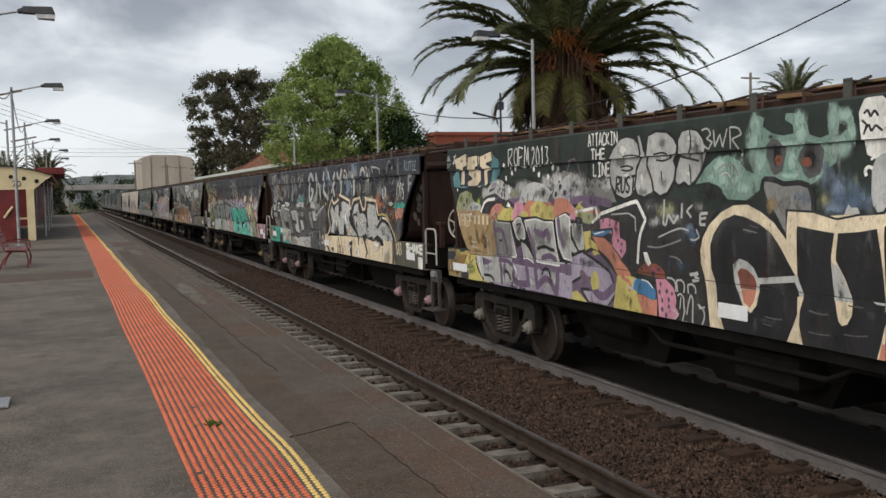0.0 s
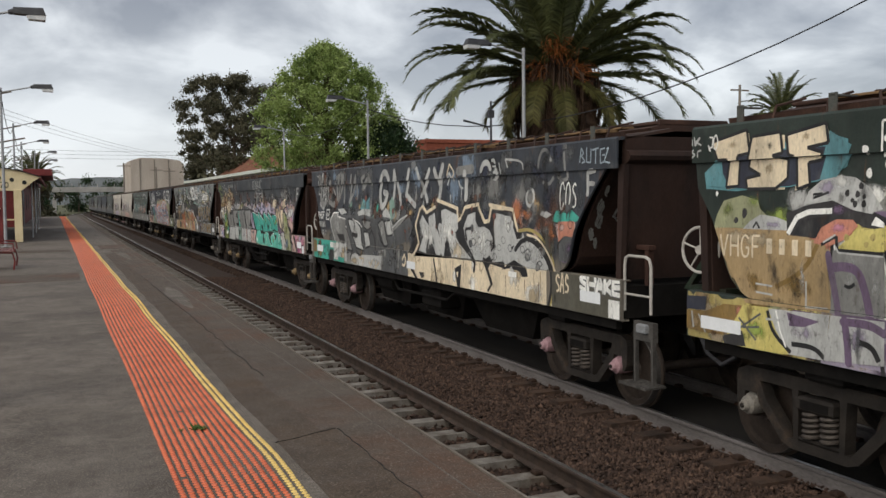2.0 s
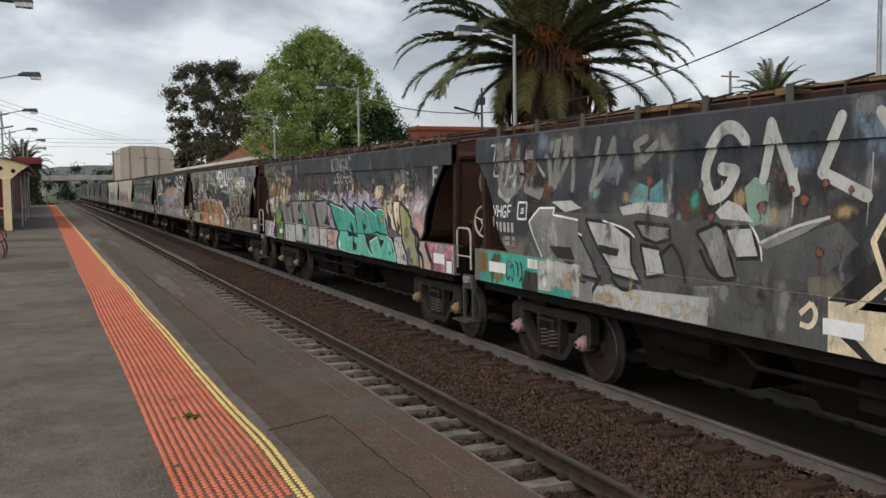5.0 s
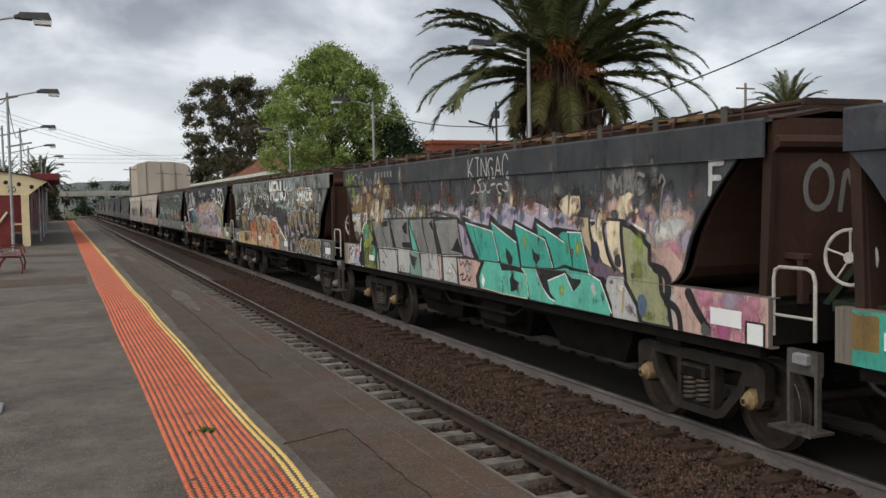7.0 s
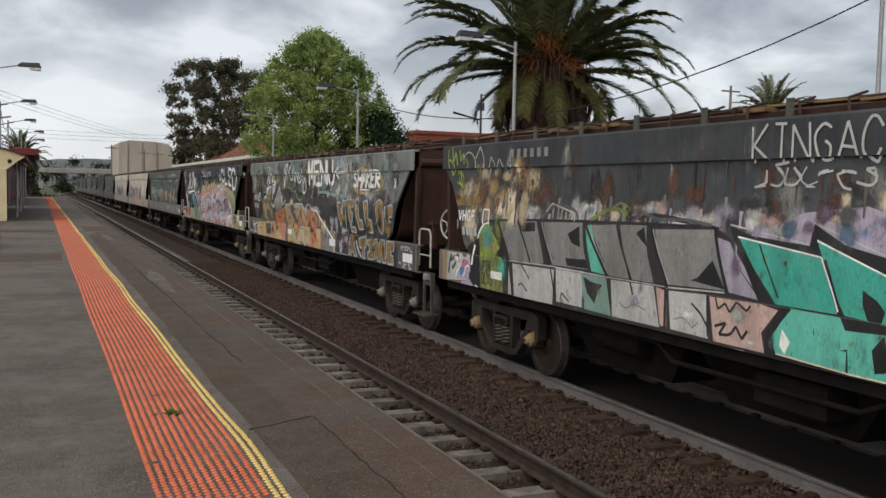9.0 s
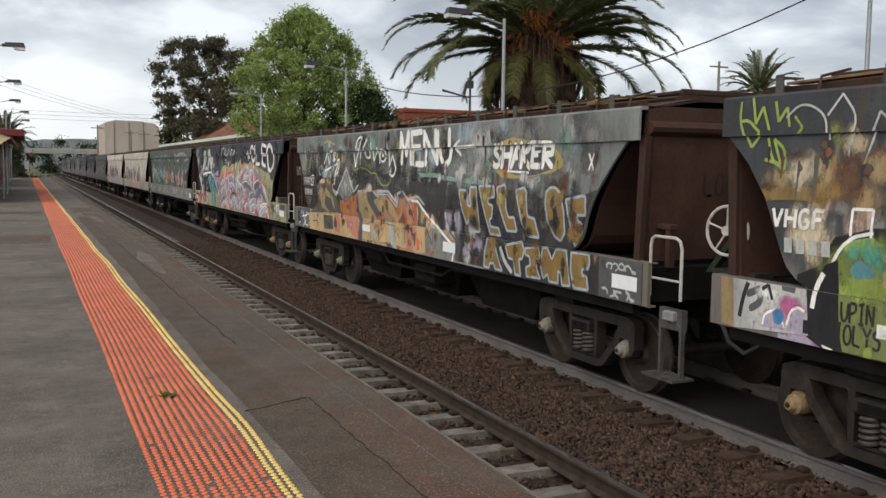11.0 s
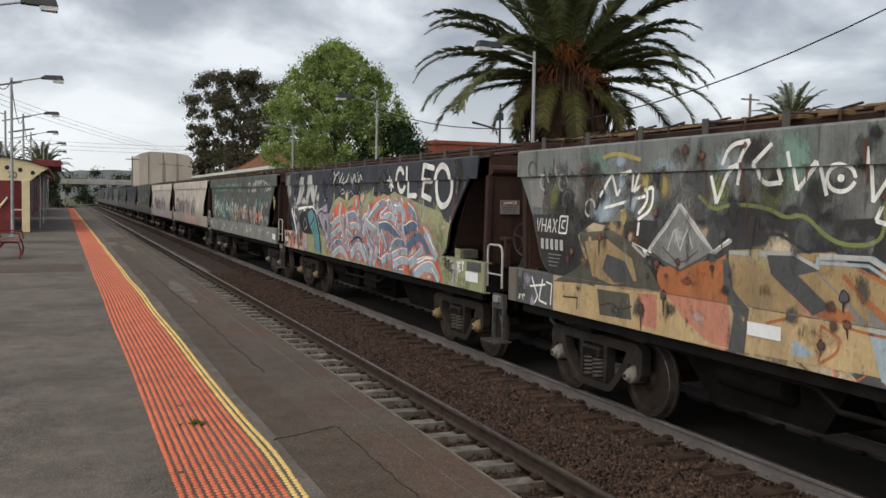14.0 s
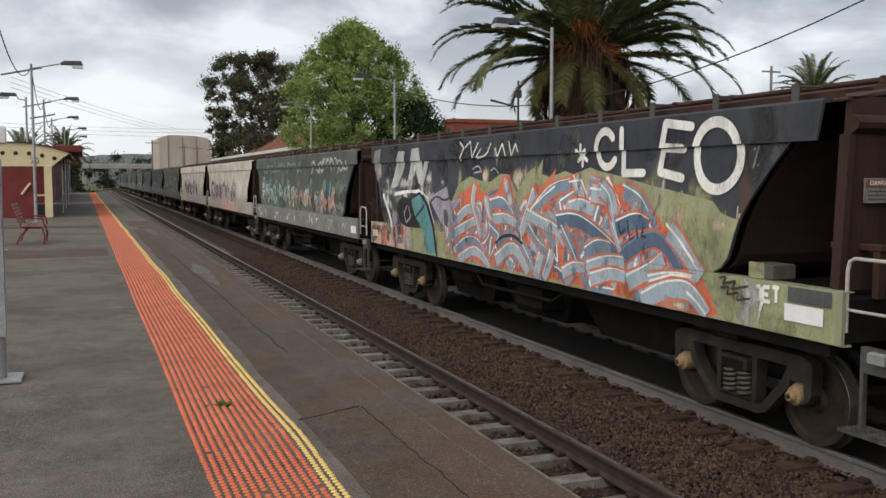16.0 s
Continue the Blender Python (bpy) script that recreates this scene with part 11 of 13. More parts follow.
m.area(8.9, 1.62, 13.3, 2.36, "soot", 0.12).area(9.4, 1.15, 13.4, 1.631, "soot", 0.0).haze(9.2, 13.0, 1.3, 2.4, ["soot", "smoke", "navy", "smoke"], 30, 0.36).haze(8.8, 10.2, 1.3, 2.2, ["lilac", "grey", "smoke", "silver"], 16, 0.24)
m.stroke([(7.9, 2.5), (8.4, 2.52), (9.0, 2.46), (10.4, 2.42)], 0.07, "seafoam").haze(7.5, 10.4, 2.4, 2.6, ["seafoam", "silver", "soot", "grey"], 18, 0.18)
m.blob(11.4, 2.76, 1.0, 0.27, "mustard", 0.12).blob(11.4, 2.76, 0.93, 0.22, "smoke", 0.12).word("SHAKER", 10.5, 2.66, 12.2, 2.96, 0.085, "white", "smoke", 0.015, jit=0.05, gap=0.12, skew=0.2).stroke([(10.9, 2.6), (11.6, 2.58)], 0.03, "white")
m.haze(10.2, 12.6, 2.35, 2.6, ["brick", "smoke", "silver", "rust"], 12, 0.2)
m.letter([(9.47, 2.3), (9.71, 2.3), (9.82, 2.07), (9.91, 2.06), (9.85, 2.35), (10.07, 2.35), (10.15, 2.02), (10.21, 1.7), (10.01, 1.69), (9.96, 1.87), (9.84, 1.86), (9.76, 1.79), (9.61, 1.99)], "gold", "steelblue", 0.035)
m.letter([(10.15, 2.37), (10.63, 2.38), (10.67, 2.23), (10.48, 2.2), (10.49, 2.12), (10.63, 2.1), (10.6, 1.93), (10.52, 1.89), (10.55, 1.8), (10.8, 1.79), (10.86, 1.69), (10.54, 1.69), (10.43, 1.88), (10.29, 2.15)], "gold", "steelblue", 0.035)
m.letter([(10.72, 2.36), (10.96, 2.41), (11.02, 2.3), (11.04, 2.07), (11.11, 1.96), (11.27, 1.97), (11.34, 1.78), (11.05, 1.77), (10.9, 2)], "gold", "steelblue", 0.035)
m.letter([(11.3, 2.34), (11.52, 2.38), (11.59, 2.32), (11.65, 2), (11.83, 1.98), (11.94, 1.74), (11.65, 1.74), (11.48, 1.92), (11.4, 2.12)], "gold", "steelblue", 0.035)
m.letter([(12.1, 2.34), (12.2, 2.4), (12.31, 2.4), (12.46, 2.33), (12.56, 2.11), (12.58, 1.85), (12.48, 1.74), (12.34, 1.78), (12.16, 1.98), (12.11, 2.16)], "gold", "steelblue", 0.035)
m.letter([(12.6, 2.26), (12.98, 2.32), (13.03, 2.3), (13.06, 2.09), (12.86, 2.08), (12.88, 2.01), (12.97, 1.99), (12.99, 1.8), (13.02, 1.71), (12.81, 1.71), (12.72, 1.92), (12.65, 2.12)], "gold", "steelblue", 0.035)
m.letter([(10.45, 1.61), (10.65, 1.62), (10.81, 1.34), (10.93, 1.2), (10.72, 1.2), (10.67, 1.28), (10.54, 1.27), (10.53, 1.2), (10.36, 1.2), (10.37, 1.41)], "gold", "steelblue", 0.035)
m.letter([(11.01, 1.57), (11.48, 1.65), (11.56, 1.54), (11.5, 1.42), (11.41, 1.41), (11.47, 1.19), (11.31, 1.19), (11.25, 1.39), (11.11, 1.4)], "gold", "steelblue", 0.035)
m.letter([(11.57, 1.57), (11.94, 1.61), (11.98, 1.48), (11.87, 1.44), (11.91, 1.31), (12, 1.21), (11.63, 1.2), (11.61, 1.32), (11.73, 1.36), (11.7, 1.47), (11.59, 1.49)], "gold", "steelblue", 0.03)
m.letter([(12.04, 1.62), (12.16, 1.63), (12.28, 1.49), (12.38, 1.63), (12.62, 1.63), (12.67, 1.42), (12.72, 1.2), (12.54, 1.19), (12.5, 1.33), (12.44, 1.36), (12.44, 1.2), (12.22, 1.2), (12.18, 1.29), (12.07, 1.22), (12, 1.38)], "gold", "steelblue", 0.03)
m.letter([(12.74, 1.62), (13.13, 1.63), (13.15, 1.53), (13.11, 1.45), (12.99, 1.44), (12.99, 1.37), (13.09, 1.36), (13.13, 1.2), (12.81, 1.19), (12.73, 1.4)], "gold", "steelblue", 0.035)
m.mist(9.61, 2.19, 0.2, 0.15, "mustard", 0.9)
m.mist(10.36, 2.22, 0.25, 0.2, "mustard", 0.9)
m.mist(10.89, 2.22, 0.2, 0.25, "mustard", 0.9)
m.mist(11.48, 2.21, 0.2, 0.2, "mustard", 0.9)
m.mist(12.26, 2.25, 0.25, 0.2, "mustard", 0.8)
m.mist(10.01, 1.82, 0.4, 0.16, "soot", 0.9)
m.mist(11.65, 1.8, 0.3, 0.12, "soot", 0.7)
m.mist(12.3, 1.86, 0.3, 0.15, "soot", 0.7)
m.mist(12.81, 2.03, 0.3, 0.3, "rust", 0.6)
m.mist(11.32, 1.52, 0.2, 0.12, "rust", 0.7)
m.fill([(12.29, 2.13), (12.37, 2.16), (12.42, 2.05), (12.43, 1.89), (12.34, 1.91)], "black")
m.fill([(10.56, 1.45), (10.64, 1.46), (10.66, 1.36), (10.54, 1.34)], "soot")
m.haze(9.6, 13.0, 1.2, 2.3, ["gold", "soot", "soot", "rust", "drab"], 44, 0.13)
m.zig([(7.56, 2.06), (7.84, 2.06), (8.17, 1.87), (9.33, 1.39), (9.24, 1.17)], 0.05, "white").stroke([(9.29, 1.15), (9.71, 1.15), (9.98, 1.15), (10.32, 1.15)], 0.08, "grey").stroke([(10.87, 1.51), (11.01, 1.33), (11.2, 1.22)], 0.07, "silver")
m.word("X", 13.02, 2.62, 13.16, 2.82, 0.03, "white", jit=0).board(8.89, 1.30, 9.36, 1.46).board(4.95, 1.37, 5.4, 1.5).area(13.35, 1.15, 14.18, 1.631, "smoke", 0.0).board(13.62, 1.30, 14.1, 1.46).scribble(13.5, 1.48, 14.1, 1.6, 0.025, "silver", 5).scribble(13.4, 1.17, 14.1, 1.3, 0.025, "silver", 5)
m.runs(1, 13, 2.5, 3.2, 50, ["rust", "soot", "smoke"], 0.04).blots(0.8, 13, 2.1, 3.2, 26, 0.05).blots(1.5, 9, 1.3, 2.0, 20, 0.05).weather(0.6, 13.5, 60).done("gold, orange and white graffiti words")

# navy wagon: white word and a red-edged blue mural
m = Mural(WAGONS[4], 105)
m.haze(1.0, 13.5, 2.7, 3.25, ["smoke", "navy", "navy", "soot"], 40, 0.3).area(0.02, 1.15, 14.18, 1.631, "olive", 0.0)
m.haze(10.0, 13.0, 1.7, 2.5, ["olive", "beige", "lime", "olive"], 22, 0.36).runs(11.5, 13.0, 2.0, 2.5, 16, ["moss", "olive", "silver"], 0.03).haze(4.3, 8.6, 2.3, 2.7, ["olive", "silver", "cream"], 16, 0.22)
m.haze(0.8, 4.0, 2.1, 2.6, ["silver", "grey", "white", "smoke"], 26, 0.3)
m.area(0.02, 1.15, 2.8, 1.631, "blush", 0.0).haze(0.2, 2.8, 1.2, 1.58, ["salmon", "silver", "aqua", "red", "grey", "rust"], 24, 0.24).haze(1.0, 2.7, 1.65, 2.1, ["smoke", "navy", "silver", "lilac"], 14, 0.26).board(0.2, 1.32, 0.6, 1.47, "cream")
m.fill([(5.07, 1.64), (5.14, 2.26), (5.37, 2.52), (5.86, 2.65), (6.31, 2.58), (6.72, 2.56), (7.09, 2.69), (7.39, 2.68), (7.74, 2.4), (8.07, 2.71), (8.26, 2.77), (8.37, 2.73), (8.56, 2.91), (8.51, 2.68), (8.8, 2.63), (9.2, 2.72), (9.44, 2.67), (9.88, 2.76), (10.1, 2.71), (10.64, 2.64), (11.26, 2.54), (11.82, 2.47), (12.45, 2.38), (12.6, 2.26), (12.92, 2.19), (12.97, 2.14), (12.82, 1.94), (12.8, 1.79), (12.92, 1.66), (11.86, 1.63), (9.28, 1.63)], "olive")
m.mist(11.87, 2.16, 0.7, 0.3, "beige", 0.7)
m.mist(12.17, 1.87, 0.6, 0.4, "olive", 0.9)
m.mist(6.32, 2.49, 0.5, 0.2, "lime", 0.5)
m.mist(8.4, 2.42, 0.5, 0.3, "beige", 0.6)
m.mist(12.64, 2.13, 0.25, 0.15, "cream", 0.7)
m.mist(12.56, 1.43, 0.6, 0.2, "olive", 0.9)
m.fill([(5.09, 1.22), (5.15, 2.16), (5.48, 2.36), (5.84, 2.46), (6.12, 2.58), (6.46, 2.38), (6.71, 2.4), (7.09, 2.47), (7.18, 2.67), (7.45, 2.67), (7.55, 2.48), (7.88, 2.01), (8.05, 2.32), (8.31, 2.54), (8.56, 2.5), (8.95, 2.76), (8.86, 2.55), (9.26, 2.65), (9.61, 2.68), (9.79, 2.5), (10.12, 2.56), (10.35, 2.47), (10.65, 2.57), (10.97, 2.5), (11.25, 2.38), (11.43, 2.23), (11.62, 2.07), (11.77, 2.05), (11.95, 1.9), (12.12, 1.68), (12.34, 1.52), (12.57, 1.22), (12.43, 1.16), (11.67, 1.18), (9.29, 1.2)], "vermilion")
m.mist(6.36, 1.46, 0.7, 0.35, "salmon", 0.9)
m.mist(9.13, 2.12, 0.8, 0.4, "red", 0.7)
m.mist(10.58, 1.9, 0.5, 0.5, "salmon", 0.8)
m.mist(11.54, 1.83, 0.5, 0.4, "red", 0.7)
m.mist(11.09, 1.26, 0.7, 0.2, "orange", 0.9)
m.mist(8.25, 1.34, 0.8, 0.25, "salmon", 0.9)
up = lambda u: 2.42 + 0.10 * math.sin(u * 2.1) + (0.12 if 8.3 < u < 10.3 else 0) - max(0, u - 10.8) * 0.62
m.wild(5.0, 1.2, 11.9, 2.5, 80, 0.20, "vermilion", ["slateblue", "steelblue", "steelblue", "denim", "sky"], ["white", "sky"], up, 0.026)
m.haze(5.0, 11.8, 1.25, 2.3, ["slateblue", "steelblue", "salmon", "denim"], 36, 0.18)
m.ribbon([(5.4, 1.91), (5.86, 2.12), (6.34, 2.08), (6.42, 1.91)], 0.17, "steelblue", "white")
m.ribbon([(5.24, 1.66), (5.83, 1.83), (6.38, 1.95)], 0.16, "slateblue", "white")
m.ribbon([(6.13, 2.5), (6.05, 2.24), (6.28, 1.94), (6.39, 1.65)], 0.15, "steelblue", "white")
m.ribbon([(5.3, 1.36), (5.82, 1.58), (6.36, 1.55), (6.69, 1.19)], 0.17, "slateblue", "white")
m.ribbon([(5.41, 1.19), (6.07, 1.44), (6.5, 1.33), (6.78, 1.15)], 0.16, "sky", "white")
m.ribbon([(6.6, 2.31), (6.76, 2.05), (6.96, 1.86), (7.12, 1.76)], 0.15, "steelblue", "white")
m.ribbon([(6.8, 2.2), (7.26, 2.28), (7.61, 2.1), (7.83, 1.89)], 0.18, "slateblue", "white")
m.ribbon([(6.93, 1.97), (7.4, 2.02), (7.76, 1.93)], 0.16, "steelblue", "white")
m.ribbon([(7.32, 2.58), (7.44, 2.41), (7.6, 2.22)], 0.13, "sky", "white")
m.ribbon([(6.78, 1.85), (7.16, 1.69), (7.04, 1.49), (7.3, 1.29)], 0.17, "slateblue", "white")
m.ribbon([(7, 1.32), (7.54, 1.58), (7.86, 1.51), (8.17, 1.22)], 0.19, "steelblue", "white")
m.ribbon([(7.93, 1.65), (8.25, 1.39), (8.47, 1.18)], 0.15, "sky", "white")
m.ribbon([(8.36, 2.44), (8.19, 2.12), (7.94, 1.81)], 0.18, "steelblue", "white")
m.ribbon([(8.23, 2.04), (8.57, 2.29), (8.91, 2.48), (9.42, 2.54)], 0.20, "slateblue", "white")
m.ribbon([(8.15, 2.1), (8.62, 1.99), (9.06, 1.92), (9.3, 1.73)], 0.18, "steelblue", "white")
m.ribbon([(8.64, 1.62), (8.5, 1.4), (8.43, 1.18)], 0.17, "sky", "white")
m.ribbon([(8.92, 1.59), (8.82, 1.39), (8.68, 1.19)], 0.17, "steelblue", "white")
m.ribbon([(8.22, 1.91), (8.49, 1.67), (8.78, 1.57)], 0.15, "slateblue", "white")
m.ribbon([(9.53, 2.62), (9.72, 2.37), (9.84, 2.13)], 0.18, "steelblue", "white")
m.ribbon([(9.38, 2.22), (9.71, 2.29), (10.07, 2.2)], 0.18, "sky", "white")
m.ribbon([(9.07, 2.03), (9.58, 2.09), (10.04, 1.97), (10.44, 1.8), (10.72, 1.66)], 0.2, "denim", "white")
m.ribbon([(9.25, 1.93), (9.43, 1.74), (9.62, 1.52), (9.9, 1.25)], 0.18, "slateblue", "white")
m.ribbon([(9.22, 1.32), (9.5, 1.44), (9.83, 1.45)], 0.16, "steelblue", "white")
m.ribbon([(9.97, 2.43), (10.34, 2.41), (10.59, 2.3), (10.54, 2.06), (10.73, 1.75)], 0.2, "steelblue", "white")
m.ribbon([(9.82, 1.64), (10.14, 1.78), (10.47, 1.75)], 0.18, "slateblue", "white")
m.ribbon([(9.89, 1.46), (10.39, 1.59), (10.78, 1.59)], 0.18, "steelblue", "white")
m.ribbon([(9.98, 1.32), (10.48, 1.45), (10.81, 1.42)], 0.17, "sky", "white")
m.ribbon([(10.21, 2.5), (10.48, 2.37), (10.59, 2.12)], 0.2, "steelblue", "white")
m.ribbon([(10.74, 2.47), (11.15, 2.35), (11.34, 2.16)], 0.2, "slateblue", "white")
m.ribbon([(10.61, 2.01), (11.06, 2.14), (11.32, 2.06)], 0.22, "denim", "white")
m.ribbon([(10.75, 1.69), (11.13, 1.88), (11.5, 1.95), (11.75, 1.78), (11.93, 1.59)], 0.2, "denim", "sky")
m.ribbon([(10.87, 1.38), (11.29, 1.53), (11.6, 1.71)], 0.2, "steelblue", "white")
m.ribbon([(11.72, 2.04), (11.93, 1.9), (12.12, 1.71), (12.29, 1.57)], 0.22, "slateblue", "white")
m.ribbon([(11.3, 1.41), (11.74, 1.5), (12.19, 1.5)], 0.2, "steelblue", "white")
m.ribbon([(11.16, 1.18), (11.57, 1.36), (12.02, 1.43), (12.24, 1.32), (12.4, 1.18)], 0.22, "slateblue", "white")
m.fill([(11.53, 1.17), (11.71, 1.3), (11.94, 1.27), (12.15, 1.19), (11.8, 1.16)], "salmon")
m.mist(11.88, 1.22, 0.25, 0.08, "cream", 0.8)
m.zig([(11.71, 2.08), (11.93, 1.93), (12.16, 1.72)], 0.03, "white")
m.zig([(9.35, 2.57), (9.68, 2.6), (9.86, 2.41)], 0.028, "white")
m.zig([(8.26, 2.16), (8.62, 2.36), (8.97, 2.51)], 0.028, "white")
m.zig([(11.32, 1.43), (11.76, 1.55), (12.12, 1.56)], 0.03, "white")
m.zig([(12.04, 1.39), (12.24, 1.29), (12.38, 1.19)], 0.03, "white")
m.stroke([(10.67, 2.07), (10.71, 1.94), (10.82, 2.01)], 0.035, "navy")
m.stroke([(10.87, 2.12), (10.91, 1.88), (11.01, 1.92)], 0.03, "navy")
m.stroke([(11.07, 2.06), (11.08, 1.91)], 0.03, "navy")
m.stroke([(11.21, 2.05), (11.16, 1.94), (11.27, 1.94)], 0.03, "navy")
m.stroke([(7, 1.59), (7.25, 1.72), (7.66, 1.76), (7.97, 1.64)], 0.05, "soot")
m.fill([(2.1, 3.18), (2.54, 3.16), (2.36, 2.8), (1.98, 2.45), (1.53, 2.38), (1.76, 2.75)], "silver")
m.fill([(2.96, 3.2), (3.36, 3.21), (3.46, 2.9), (3.56, 2.53), (3.31, 2.51), (3.06, 2.79), (2.83, 2.5), (2.61, 2.55)], "silver")
m.fill([(3.59, 2.94), (3.84, 2.94), (3.66, 2.66), (3.58, 2.46), (3.38, 2.48)], "silver")
m.fill([(0.41, 3.22), (0.92, 3.26), (0.72, 2.82), (0.53, 2.44), (0.24, 2.54)], "grey")
m.mist(2.48, 2.51, 0.9, 0.16, "silver", 1.0)
m.mist(1.47, 2.33, 0.6, 0.14, "silver", 0.9)
m.mist(3.03, 2.8, 0.4, 0.3, "white", 0.7)
m.mist(0.63, 2.82, 0.5, 0.5, "silver", 0.7)
m.stroke([(1.09, 2.25), (1.41, 1.96), (1.61, 1.63)], 0.11, "white")
m.stroke([(1.87, 2.3), (2.87, 2.37), (3.61, 2.33)], 0.06, "white")
m.fill([(2.05, 2.12), (2.4, 2.25), (2.91, 2.22), (3.24, 2), (3.39, 1.65), (2.65, 1.63), (2.14, 1.72)], "black")
m.stroke([(2.7, 2.07), (2.46, 1.9), (2.57, 1.72), (2.88, 1.85), (2.77, 2.05)], 0.03, "silver")
m.fill([(2.88, 2.21), (3.42, 2.31), (3.83, 2.1), (4.09, 1.7), (4.28, 1.2), (3.79, 1.21), (3.52, 1.68), (3.15, 1.86)], "aqua")
m.mist(3.67, 1.81, 0.4, 0.3, "mint", 0.7)
m.zig([(2.88, 2.21), (3.41, 2.33), (3.87, 2.12), (4.15, 1.71), (4.34, 1.19)], 0.06, "black")
m.zig([(3.15, 1.84), (3.51, 2), (3.71, 2.1)], 0.05, "black")
m.zig([(1.88, 2.26), (3.33, 2.39), (3.88, 2.25), (4.22, 1.77)], 0.03, "white")
m.fill([(4.01, 2.25), (4.29, 2.34), (4.84, 2.47), (4.99, 2.27), (5.12, 2.2), (5.03, 1.77), (4.64, 1.77), (4.26, 2.03)], "lilac")
m.stroke([(4.08, 2.19), (4.36, 2.3), (4.73, 2.21), (5.05, 2.27)], 0.045, "soot")
m.blob(4.83, 1.91, 0.12, 0.16, "smoke", 0.12, 14)
m.mist(4.86, 1.35, 0.3, 0.25, "beige", 0.9)
m.stroke([(5.5, 3.24), (5.68, 3.14), (5.44, 2.92)], 0.035, "white")
m.stroke([(5.73, 3.14), (5.98, 3.24), (6.03, 2.96), (6.31, 3.21)], 0.03, "white")
m.stroke([(6.41, 3.1), (6.19, 2.95), (6.64, 2.98), (6.82, 3.18)], 0.03, "white")
m.stroke([(6.99, 3.1), (7.05, 2.94), (7.25, 3.16), (7.37, 2.96)], 0.03, "white")
m.stroke([(7.49, 3.19), (7.58, 2.96), (7.73, 3.14), (7.81, 3.01)], 0.03, "white")
m.stroke([(5.99, 2.77), (6.23, 2.84), (6.38, 2.73), (6.04, 2.71)], 0.025, "silver")
m.stroke([(6.74, 2.73), (6.87, 2.8), (7.05, 2.69)], 0.025, "silver")
m.word("*", 9.55, 2.78, 9.85, 3.05, 0.055, "white", jit=0).glyph("C", 10.1, 2.76, 10.52, 3.2, 0.10, "white").glyph("L", 10.7, 2.68, 11.18, 3.2, 0.10, "white").zig([(12.09, 3.17), (11.61, 3.23), (11.46, 2.69)], 0.10, "white").zig([(11.56, 2.96), (11.92, 2.94)], 0.10, "white").zig([(11.46, 2.69), (11.89, 2.62)], 0.10, "white").word("%", 13.02, 2.72, 13.14, 2.94, 0.025, "grey")
m.stroke([(12.5 + 0.36 * math.cos(a), 2.85 + 0.35 * math.sin(a)) for a in [2 * math.pi * q / 20 for q in range(21)]], 0.115, "white")
m.board(13.56, 1.30, 14.05, 1.46).area(13.6, 1.48, 14.14, 1.62, "smoke", 0.0).word("OET", 13.12, 1.44, 13.5, 1.58, 0.04, "white", jit=0.08).stroke([(13.25, 1.44), (13.2, 1.25)], 0.05, "white", 0.8).haze(12.6, 13.6, 1.2, 1.6, ["olive", "silver", "beige"], 8, 0.2)
m.stroke([(12.6, 1.6), (12.7, 1.62), (12.65, 1.54), (12.85, 1.59), (12.8, 1.5), (13.05, 1.56)], 0.025, "soot").stroke([(12.62, 1.5), (12.75, 1.52), (12.72, 1.44), (12.9, 1.48), (12.88, 1.40), (13.08, 1.44)], 0.025, "soot")
m.weather(0.8, 13.4, 40).done("large white word over a red-edged blue mural")

# wagons further back
m = Mural(WAGONS[5], 106)
m.haze(1.0, 13.2, 1.7, 2.6, ["grey", "silver", "smoke", "aqua", "seafoam", "moss"], 90, 0.34).wild(1.4, 1.7, 7.0, 2.4, 34, 0.12, "smoke", ["seafoam", "aqua", "silver", "olive"], ["white"], edge=0.03)
m.wild(7.0, 1.7, 12.6, 2.4, 30, 0.1, "grey", ["blush", "silver", "grey", "salmon"], [], edge=0.02).scribble(1.5, 2.75, 8.0, 3.15, 0.05, "seafoam", 16).scribble(9, 2.7, 13.2, 3.2, 0.06, "silver", 10)
m.area(0.02, 1.15, 14.15, 1.631, "grey", 0.0).wild(0.5, 1.2, 13.5, 1.58, 46, 0.06, "smoke", ["silver", "white", "grey", "moss"], [], edge=0.015).board(13.6, 1.28, 14.05, 1.46)
m.done("faded pale tags and letters")
for i, seed in ((6, 107), (7, 108)):
    m = Mural(WAGONS[i], seed)
    m.haze(1.5, 10.0, 1.66, 2.4, ["grey", "smoke", "lilac", "silver", "violet"], 50, 0.34).wild(3.0, 1.7, 9.5, 2.4, 30, 0.08, "smoke", ["grey", "violet", "brick", "silver"], [], edge=0.02)
    m.runs(1, 13, 2.4, 3.2, 50, ["rust", "tan", "beige"], 0.03).area(5.0, 1.15, 10.0, 1.58, "blush" if i == 6 else "lilac", 0.02).wild(4, 1.2, 12, 1.58, 16, 0.06, "grey", ["salmon", "silver", "orange"], [], edge=0.01)
    m.done("grey and rusty tags on dirty white paint")
for i in range(8, WAGON_N):
    m = Mural(WAGONS[i], 110 + i)
    m.haze(1.0, 13.0, 1.66, 2.7, ["smoke", "grey", "soot", "rust"], 26, 0.5).wild(1.5, 1.7, 12, 2.4, 16, 0.1, "soot", ["grey", "silver", "smoke"], [], edge=0.03).area(0.05, 1.15, 14.1, 1.631, "smoke", 0.0)
    m.done("faded grey tags")


